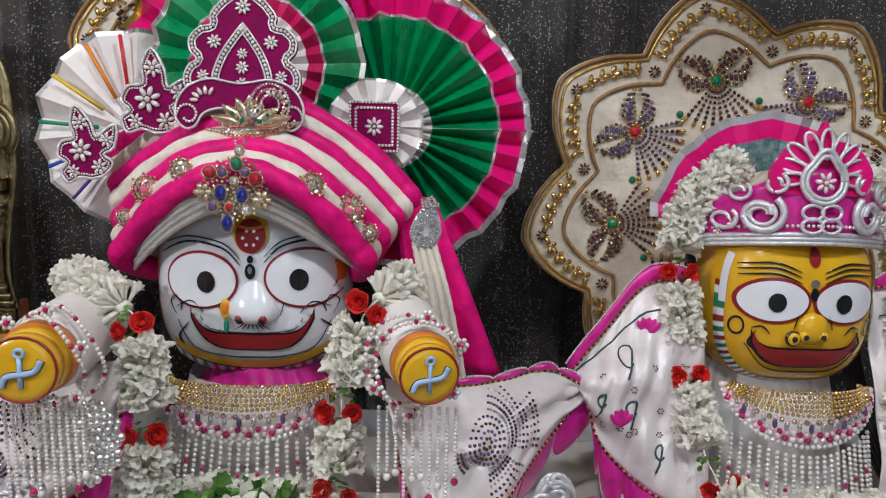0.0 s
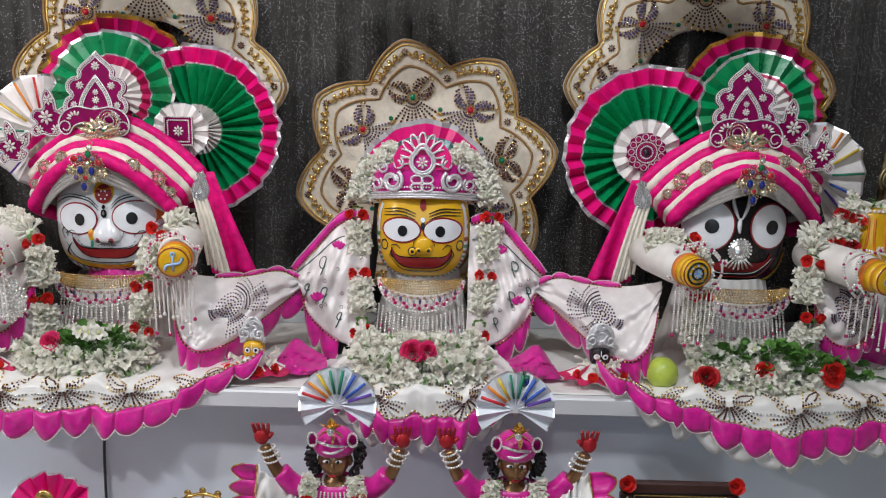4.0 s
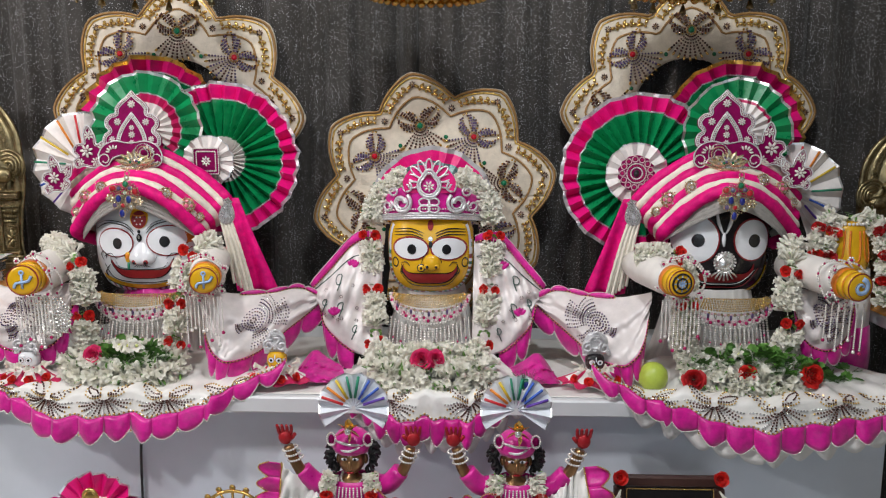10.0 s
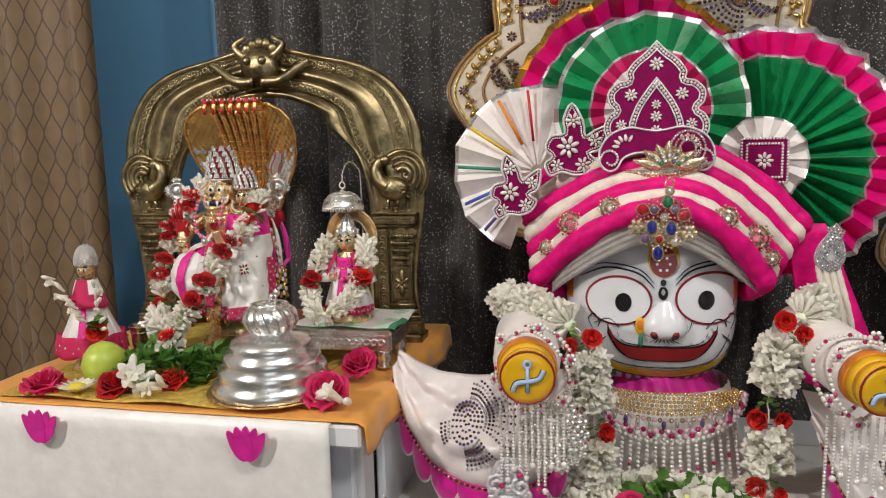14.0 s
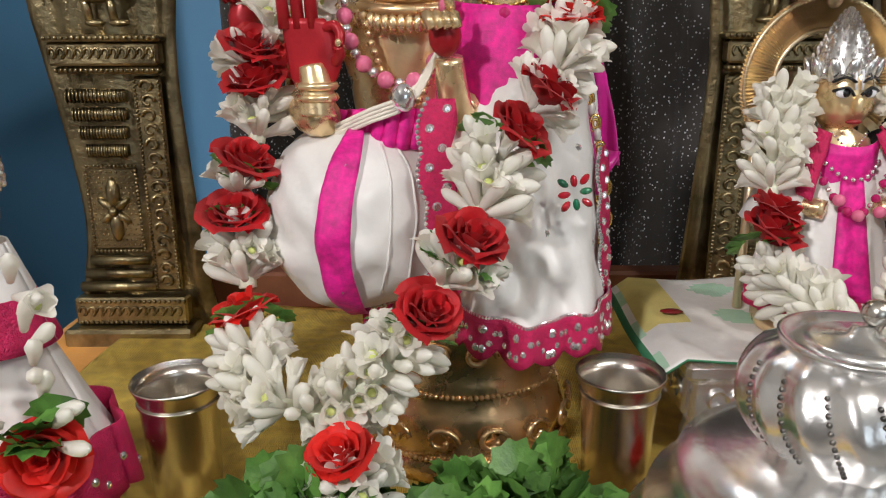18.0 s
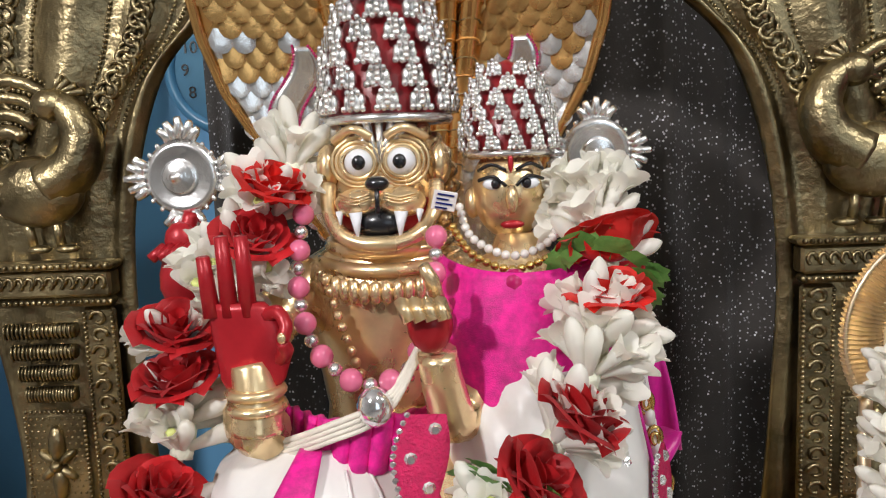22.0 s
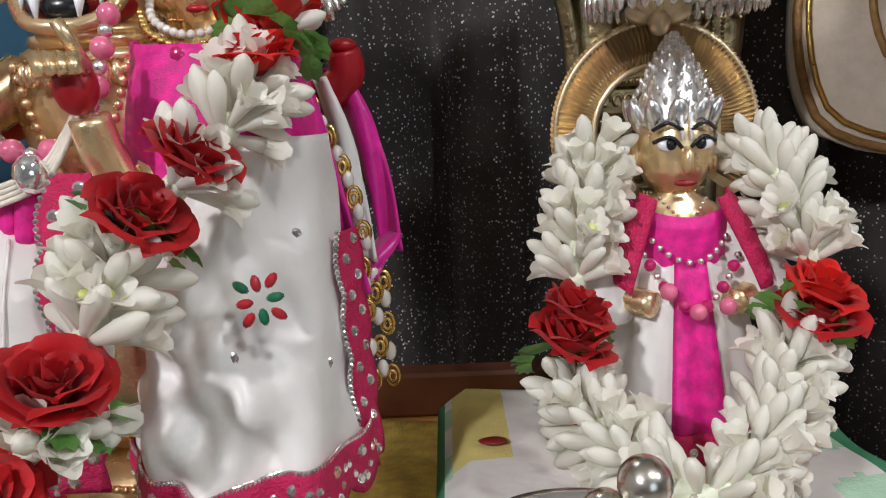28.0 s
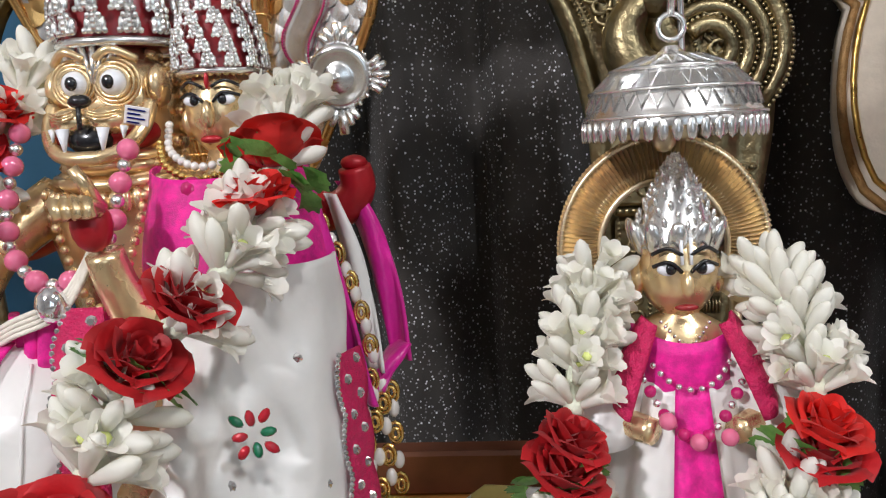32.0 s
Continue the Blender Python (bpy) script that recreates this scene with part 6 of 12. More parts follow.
def mandala(cx, y, cz, R, off, hole, label, lean=3.0, n=8):
    th = thing("lotus_backdrop", label, "backdrop", (cx, y, cz - R), "lotus backdrops")
    at = Matrix.Translation((cx, y, cz)) @ pose(0, 0, 0, -lean)

    def rim(deg, k):
        a = math.radians(deg)
        r = R * lobe(deg, off, n) * k
        return at @ Vector((r * math.cos(a), 0, r * math.sin(a)))

    def fn(u, v):
        deg = -360 * u
        a = math.radians(deg)
        outer = R * lobe(deg, off, n)
        inner = R * hole
        r = inner + (outer - inner) * v
        puff = -0.008 * math.sin(math.pi * min(1, v * 1.0)) + 0.0018 * math.sin(r * 190 + 3 * math.sin(a * 5)) * math.sin(a * 31) * (1 - v * 0.3)
        return at @ Vector((r * math.cos(a), puff, r * math.sin(a)))

    part("padded_cloth", Geo().sheet(fn, 240, 14, 0, None, 0.014), CREAM_SATIN, th)
    for k, r, nm in ((0.985, 0.0042, "outer_cord"), (0.955, 0.0028, "gold_piping"), (0.8, 0.0035, "inner_cord")):
        g = Geo().tube([rim(3 * i, k) + Vector((0, -0.004 if k > 0.9 else -0.009, 0)) for i in range(120)], r, 6, 0, True)
        part(nm, g, GOLD_RIBBON if nm == "gold_piping" else CORD_BROWN, th)
    for k in range(n):
        deg = off + k * 360 / n
        if hole > 0.3 and -150 < ((deg + 180) % 360) - 180 < -30:
            continue
        p = rim(deg, 0.57 if hole < 0.3 else 0.63)
        ang = math.radians(deg - 90)
        share("motif", MOTIF_A if k % 2 == 0 else MOTIF_B, th, Matrix.Translation(p + Vector((0, -0.011, 0))) @ Matrix.Rotation(-ang, 4, "Y") @ Matrix.Scale(R / 0.385 * 1.32, 4))
        for d2, kk in ((0, 0.9), (22.5, 0.905)):
            share("star_flower", STAR, th, Matrix.Translation(rim(deg + d2, kk if d2 == 0 else 0.885) + Vector((0, -0.008, 0))))
        for j in range(-5, 6):
            if abs(j) < 1:
                continue
            d3 = deg + j * 3.4
            share("gold_leaf", GLEAF, th, Matrix.Translation(rim(d3, 0.885) + Vector((0, -0.008, 0))) @ Matrix.Rotation(-math.radians(d3 - 90), 4, "Y") @ Matrix.Scale(1.75, 4))
        part("green_stone", Geo().ball(tuple(rim(deg + 22.5, 0.6) + Vector((0, -0.01, 0))), (0.007, 0.004, 0.007), 0, 8, 5), GEM_GREEN, th)
    return th


CORD_BROWN = mat("brown_gold_cord", (0.36, 0.2, 0.07), 0.45, 0.3, 0.25, 120, 0.6, 400)
mandala(0.53, 1.378, 1.255, 0.39, 101, 0.05, "cream satin lotus-shaped backdrop with gold border and sequined flowers behind the yellow-faced figure")
mandala(-0.29, 1.43, 1.51, 0.41, 88, 0.42, "cream satin lotus-shaped backdrop with gold border and sequined flowers behind the white-faced figure")
mandala(1.325, 1.45, 1.515, 0.4, 90, 0.42, "cream satin lotus-shaped backdrop with gold border and sequined flowers behind the black-faced figure")

# ---- brass arch on the left side table ----
def arch_profile():
    """Inner and outer line of the arch, as x and z from its foot's middle."""
    inner = [(-0.205, 0.0), (-0.215, 0.06), (-0.222, 0.16), (-0.225, 0.25), (-0.215, 0.33), (-0.19, 0.4), (-0.15, 0.44), (-0.135, 0.455), (-0.13, 0.475), (-0.09, 0.495), (-0.05, 0.51), (0, 0.515)]
    outer = [(-0.315, 0.0), (-0.335, 0.02), (-0.322, 0.1), (-0.326, 0.17), (-0.338, 0.25), (-0.345, 0.3), (-0.345, 0.36), (-0.335, 0.45), (-0.29, 0.53), (-0.22, 0.575), (-0.12, 0.6), (0, 0.63)]
    return inner, outer


def relief_height(s, t):
    """Raised mouldings across the arch: s along it, t across it."""
    ribs = sum(math.exp(-((t - c) / w) ** 2) * h for c, w, h in ((0.08, 0.05, 0.5), (0.3, 0.09, 0.55), (0.55, 0.13, 1.0), (0.78, 0.06, 0.6), (0.94, 0.05, 0.5)))
    return ribs


def brass_arch(cx, y, z, k=1.0):
    th = thing("brass_arch", "tall embossed brass arch with peacocks on its pillars", "altar arch", (cx, y, z))
    inner, outer = arch_profile()
    inner = smooth_line([(a, 0, b) for a, b in inner], 6)
    outer = smooth_line([(a, 0, b) for a, b in outer], 6)
    n = len(inner) - 1

    def fn(u, v):
        s = u * 2
        side = -1 if s <= 1 else 1
        w = (s if s <= 1 else 2 - s) * n
        i = min(int(w), n - 1)
        a, b = inner[i].lerp(inner[i + 1], w - i), outer[i].lerp(outer[i + 1], w - i)
        p = a.lerp(b, v)
        hgt = relief_height(w / n, v) * (0.4 + 0.6 * min(1, max(0, (p.z - 0.26) / 0.1)))
        return (cx + (p.x if side < 0 else -p.x) * k, y - 0.016 * hgt, z + p.z * k)

    part("arch_band", Geo().sheet(fn, 300, 36, 0, None, 0.006), BRASS, th)
    for v, r in ((0.16, 0.0016), (0.2, 0.0013), (0.42, 0.0016), (0.69, 0.0018), (0.86, 0.0018), (0.9, 0.0013)):
        line = [Vector(fn(0.215 + 0.57 * q / 160, v)) + Vector((0, -0.001, 0)) for q in range(161)]
        tagged(part("bead_line", Geo().beads(line, r * k, (0,), 1.15), BRASS, th), kind="stuff")
    for v, w in ((0.3, 0.0155), (0.78, 0.0165)):
        for q in range(84):
            u = 0.212 + 0.576 * (q + 0.5) / 84
            c, along = Vector(fn(u, v)), (Vector(fn(u + 0.004, v)) - Vector(fn(u - 0.004, v))).normalized()
            across = Vector((-along.z, 0, along.x))
            sd = 1 if q % 2 else -1
            g = Geo()
            pts = [c + along * (w * 0.4 * math.cos(a) * (1 - a / 8)) + across * (sd * w * 0.5 * math.sin(a) * (1 - a / 8)) + Vector((0, -0.0008, 0)) for a in [i * 0.62 for i in range(9)]]
            g.tube(pts, lambda t: 0.0023 * (1 - 0.4 * t), 5)
            pts = [c + along * (w * (0.4 - 0.75 * t)) + across * (-sd * w * (0.1 + 0.38 * math.sin(2.6 * t))) + Vector((0, -0.0006, 0)) for t in (0, 0.25, 0.5, 0.75, 1)]
            g.tube(pts, lambda t: 0.0021 * (1 - 0.7 * t), 5)
            part("scroll_relief", g, BRASS, th)
    for sx in (-1, 1):
        X = lambda d: cx + sx * (0.222 + d) * k
        Z = lambda h: z + h * k

        def block(name, d0, d1, h0, h1, depth, c=0.002):
            a, b = sorted((X(d0), X(d1)))
            return part(name, Geo().box((a, y - depth, Z(h0)), (b, y - 0.004, Z(h1)), 0, c), BRASS, th)

        def dots(d0, h0, d1, h1, depth, r):
            tagged(part("bead_line", Geo().beads([(X(d0), y - depth, Z(h0)), (X(d1), y - depth, Z(h1))], r, (0,), 1.15), BRASS, th), kind="stuff")

        block("capital", 0.012, 0.104, 0.247, 0.266, 0.019)
        block("capital_lip", 0.008, 0.106, 0.2665, 0.272, 0.023)
        block("capital_neck", 0.014, 0.1, 0.24, 0.2465, 0.016)
        dots(0.012, 0.2695, 0.104, 0.2695, 0.0235, 0.002)
        dots(0.014, 0.2435, 0.1, 0.2435, 0.0165, 0.0018)
        for q in range(12):
            xx = X(0.018 + 0.08 * q / 11)
            pts = [(xx + sx * 0.0036 * math.cos(a) * (1 - a / 8), y - 0.0195, Z(0.2565) + 0.0058 * math.sin(a) * (1 - a / 8)) for a in [i * 0.6 for i in range(9)]]
            part("scroll_relief", Geo().tube(pts, 0.0014, 5), BRASS, th)
        # scroll column beside the opening
        block("column_strip", 0.016, 0.04, 0.046, 0.238, 0.009, 0.003)
        dots(0.018, 0.05, 0.018, 0.236, 0.0095, 0.0015)
        dots(0.038, 0.05, 0.038, 0.236, 0.0095, 0.0015)
        for q in range(15):
            zc, sd = Z(0.056 + 0.0124 * q), 1 if q % 2 else -1
            pts = [(X(0.028) + sd * 0.0062 * math.cos(a) * (1 - a / 9), y - 0.01, zc + 0.0062 * math.sin(a) * (1 - a / 9)) for a in [i * 0.6 for i in range(10)]]
            part("scroll_relief", Geo().tube(pts, lambda t: 0.0019 * (1 - 0.4 * t), 5), BRASS, th)
        # panel of rolls above a leaf on a stippled ground
        for q in range(4):
            w = 0.004 * q
            hh = 0.222 - 0.0155 * q
            roll = part("roll_moulding", Geo().tube([(X(0.046 + w * 0.3), y - 0.008, Z(hh)), (X(0.097 - w), y - 0.008, Z(hh))], 0.0055 * k, 10), BRASS, th)
            for i in range(16):
                f = (i + 0.5) / 16
                xx = X(0.046 + w * 0.3 + (0.051 - w * 1.3) * f)
                part("rib", Geo().tube([(xx, y - 0.008 - 0.006 * math.cos(a), Z(hh) + 0.006 * math.sin(a)) for a in (-1.1, -0.5, 0, 0.5, 1.1)], 0.0009, 5), BRASS, roll)
        block("leaf_panel", 0.046, 0.09, 0.086, 0.16, 0.008)
        for d0, h0, d1, h1 in ((0.046, 0.162, 0.09, 0.162), (0.046, 0.085, 0.09, 0.085), (0.046, 0.087, 0.046, 0.16), (0.09, 0.087, 0.09, 0.16)):
            dots(d0, h0, d1, h1, 0.009, 0.0015)
        g = Geo()
        for i in range(9):
            for q in range(15):
                g.ball((X(0.05 + 0.0045 * i + 0.002 * (q % 2)), y - 0.008, Z(0.0905 + 0.0047 * q)), 0.0011, 0, 5, 3)
        tagged(part("stipple", g, BRASS, th), kind="stuff")
        for a, L in ((90, 0.03), (270, 0.028), (40, 0.018), (140, 0.018), (220, 0.017), (320, 0.017)):
            a = math.radians(a)
            part("relief_leaf", Geo().ball((0, 0, 0), (L * 0.5, 0.0045, L * 0.2), 0, 10, 6, Matrix.Translation((X(0.068) + L * 0.5 * math.cos(a), y - 0.009, Z(0.122) + L * 0.5 * math.sin(a))) @ Matrix.Rotation(-a, 4, "Y")), BRASS, th)
        part("boss", Geo().ball((X(0.068), y - 0.012, Z(0.122)), (0.0045, 0.005, 0.0045), 0, 10, 7), BRASS, th)
        for q in range(3):
            part("roll_moulding", Geo().tube([(X(0.043 - 0.002 * q), y - 0.008, Z(0.076 - 0.0125 * q)), (X(0.095 + 0.006 * q), y - 0.008, Z(0.076 - 0.0125 * q))], 0.0046 * k, 10), BRASS, th)
        block("plinth", 0.01, 0.112, 0.017, 0.043, 0.018)
        dots(0.012, 0.04, 0.11, 0.04, 0.0185, 0.0019)
        dots(0.012, 0.02, 0.11, 0.02, 0.0185, 0.0019)
        for q in range(12):
            xx = X(0.018 + 0.086 * q / 11)
            pts = [(xx + sx * 0.004 * math.cos(a) * (1 - a / 8), y - 0.0185, Z(0.03) + 0.006 * math.sin(a) * (1 - a / 8)) for a in [i * 0.6 for i in range(9)]]
            part("scroll_relief", Geo().tube(pts, 0.0014, 5), BRASS, th)
        x0 = X(0.058)
        # peacock
        bx, bz = cx + sx * 0.286 * k, z + 0.333 * k
        q = lambda dx, dz, f=0.016: (bx - sx * dx * k, y - f, bz + dz * k)
        bird = part("peacock", Geo().ball(q(0.006, -0.012), (0.033 * k, 0.016, 0.025 * k), 0, 16, 10), BRASS, th)
        part("neck", Geo().tube(smooth_line([q(0.016, -0.008), q(0.034, 0.004), q(0.041, 0.024), q(0.034, 0.041), q(0.024, 0.046)], 5), lambda t: 0.0185 * k * (1 - 0.5 * t), 10), BRASS, bird)
        part("head", Geo().ball(q(0.022, 0.046, 0.018), (0.0125 * k, 0.011, 0.011 * k), 0, 12, 8).tube([q(0.02, 0.046, 0.018), q(0.004, 0.04, 0.018)], lambda t: 0.005 * k * (1 - 0.8 * t), 6), BRASS, bird)
        part("eye", Geo().ball(q(0.022, 0.047, 0.026), 0.0026 * k, 0, 8, 5), BRASS, bird)
        for j in range(4):
            part("crest_feather", Geo().tube([q(0.022, 0.052), q(0.03 + 0.005 * j, 0.066 - 0.004 * j)], lambda t: 0.0016 + 0.0014 * t, 6), BRASS, bird)
        for ring, rad in enumerate((0.015, 0.026, 0.037, 0.048)):
            pts = [q(-0.014 + rad * math.cos(a), 0.014 + rad * 1.05 * math.sin(a), 0.01) for a in [0.7 + 0.25 * j for j in range(14)]]
            part("tail_arc", Geo().tube(pts, (0.006, 0.005, 0.0046, 0.005)[ring] * k, 7), BRASS, bird)
            tagged(part("tail_bead_line", Geo().beads([q(-0.014 + (rad + 0.0055) * math.cos(a), 0.014 + (rad + 0.0055) * 1.05 * math.sin(a), 0.011) for a in [0.7 + 0.125 * j for j in range(27)]], 0.0017 * k, (0,), 1.1), BRASS, bird), kind="stuff")
        for j in range(5):
            for i in range(3):
                part("feather", Geo().ball(q(-0.012 + 0.0085 * j - 0.003 * i, -0.006 - 0.0065 * i + 0.003 * (j % 2), 0.026), (0.0052 * k, 0.004, 0.0032 * k), 0, 7, 5), BRASS, bird)
        for d in (-0.004, 0.016):
            part("leg", Geo().tube([q(d, -0.03), q(d + 0.003, -0.05)], 0.0036 * k, 6).ball(q(d + 0.007, -0.052), (0.009 * k, 0.007, 0.0032 * k), 0, 8, 4), BRASS, bird)
        part("foot", Geo().box((x0 - 0.062 * k, y - 0.03, z - 0.002), (x0 + 0.055 * k, y + 0.03, z + 0.016), 0, 0.003), BRASS, th)
    # crest mask at the top
    g = Geo()
    zt = z + 0.575 * k
    g.ball((cx, y - 0.02, zt), (0.042 * k, 0.024, 0.04 * k), 0, 16, 10)
    for sx in (-1, 1):
        g.ball((cx + sx * 0.017 * k, y - 0.042, zt + 0.012 * k), 0.009 * k, 0, 10, 6)
        g.tube(smooth_line([(cx + sx * 0.03 * k, y - 0.02, zt + 0.02 * k), (cx + sx * 0.055 * k, y - 0.02, zt + 0.045 * k), (cx + sx * 0.03 * k, y - 0.02, zt + 0.06 * k)], 5), lambda t: 0.01 * k * (1 - 0.6 * t), 7)
        g.tube(smooth_line([(cx + sx * 0.01 * k, y - 0.03, zt - 0.03 * k), (cx + sx * 0.05 * k, y - 0.03, zt - 0.028 * k), (cx + sx * 0.085 * k, y - 0.024, zt - 0.005 * k), (cx + sx * 0.11 * k, y - 0.02, zt + 0.01 * k)], 5), lambda t: 0.013 * k * (1 - 0.5 * t), 7)
    for j in range(7):
        a = math.radians(30 + 20 * j)
        g.ball((cx + 0.045 * k * math.cos(a), y - 0.015, zt + 0.05 * k * math.sin(a)), (0.013 * k, 0.01, 0.013 * k), 0, 8, 5)
    part("crest_mask", g, BRASS, th)
    return th


brass_arch(-1.046, 1.268, LT + 0.004, 0.975)

# ---- cloths on the left side table ----
def table_cloth(x0, x1, y0, y1, z):
    th = thing("tablecloth", "white satin tablecloth with embroidered pink lotuses, hanging over the table's front", "tablecloth", ((x0 + x1) / 2, y0, z))

    def fn(u, v):
        x = x0 + (x1 - x0) * u
        if v < 0.12:
            return (x, y0 + 0.05 - 0.055 * v / 0.12, z + 0.003)
        w = (v - 0.12) / 0.88
        return (x, y0 - 0.006 - 0.006 * math.sin(x * 38 + w) * w - 0.004 * math.sin(x * 91) * w, z + 0.003 - 0.62 * w)

    part("cloth", Geo().sheet(fn, 60, 24, 0, None, 0.002), WHITE_SATIN, th)
    for x, dz in ((-1.225, 0.035), (-0.87, 0.04), (-1.12, 0.21), (-0.84, 0.28), (-1.31, 0.33)):
        g = Geo()
        for k in range(5):
            a = math.radians(90 + (k - 2) * 17)
            oval = [(0.027 + 0.027 * math.cos(q), 0.0105 * math.sin(q) * (1 - 0.35 * math.cos(q))) for q in [2 * math.pi * i / 16 for i in range(16)]]
            flat = [(x + p * math.cos(a) - w * math.sin(a), z - dz - 0.015 + p * math.sin(a) + w * math.cos(a)) for p, w in oval]
            g.plate(flat, y0 - 0.0225 - 0.0006 * (2 - abs(k - 2)), y0 - 0.02)
        part("lotus_print", g, MAGENTA, th, "embroidered magenta lotus")
    return th


table_cloth(-1.398, -0.745, 0.795, 1.4, LT)


def laid_cloth(name, x0, x1, y0, y1, z, material, label, wrinkle=0.003, drop_right=0.0, drop_front=0.0, seed=1):
    r = random.Random(seed)
    ph = [r.uniform(0, 6) for _ in range(5)]

    def fn(u, v):
        x, y = x0 + (x1 - x0 + drop_right) * u, y0 - drop_front + (y1 - y0 + drop_front) * v
        zz = z + wrinkle * (math.sin(x * 31 + ph[0] + 2 * math.sin(y * 13 + ph[1])) * math.sin(y * 24 + ph[2]) + 1.1)
        if x > x1:
            zz, x = z + 0.002 - (x - x1), x1 + 0.004 + 0.1 * (x - x1) + 0.004 * math.sin(y * 40)
        if y < y0:
            zz, y = z + 0.002 - (y0 - y) - 0.006 * math.sin(x * 17 + ph[3]) * (y0 - y) / max(drop_front, 1e-6), y0 - 0.004 - 0.1 * (y0 - y)
        return (x, y, zz)

    return solo(name, Geo().sheet(fn, 70, 60, 0, None, 0.0015), material, label, "cloth")


laid_cloth("orange_cloth", -1.4, -0.698, 0.795, 1.4, LT + 0.005, ORANGE_CLOTH, "bright orange cloth over the top of a side table", 0.0008, 0.05, 0.0, 2)
laid_cloth("brocade_runner", -1.33, -0.83, 0.81, 1.31, LT + 0.009, GOLD_CLOTH, "crumpled gold brocade cloth under the brass figures", 0.0035, 0.0, 0.0, 5)
TT = LT + 0.012
rail = Geo().box((-1.33, 1.325, LT + 0.007), (-0.75, 1.35, 1.052), 0, 0.003)
solo("back_rail", rail, WOOD, "red-brown wooden rail along a table's back edge", "rail")

# ---- serpent hood ----
HX, HY = -1.0655, 1.232
HOOD_TOP, HOOD_LOW = 1.496, 1.2


def hood_y(x, z):
    return HY - 0.052 * max(0, (z - 1.31) / 0.186) ** 2.0 - 0.024 * (abs(x - HX) / 0.116) ** 2 + 0.02 * max(0, (1.32 - z) / 0.1)


def hood_half(z):
    pts = [(1.2, 0.018), (1.26, 0.038), (1.325, 0.077), (1.38, 0.106), (1.41, 0.114), (1.445, 0.117), (1.468, 0.109), (1.484, 0.092), (1.496, 0.067)]
    for (a, b), (c, d) in zip(pts, pts[1:]):
        if z <= c:
            return b + (d - b) * (z - a) / (c - a)
    return pts[-1][1]


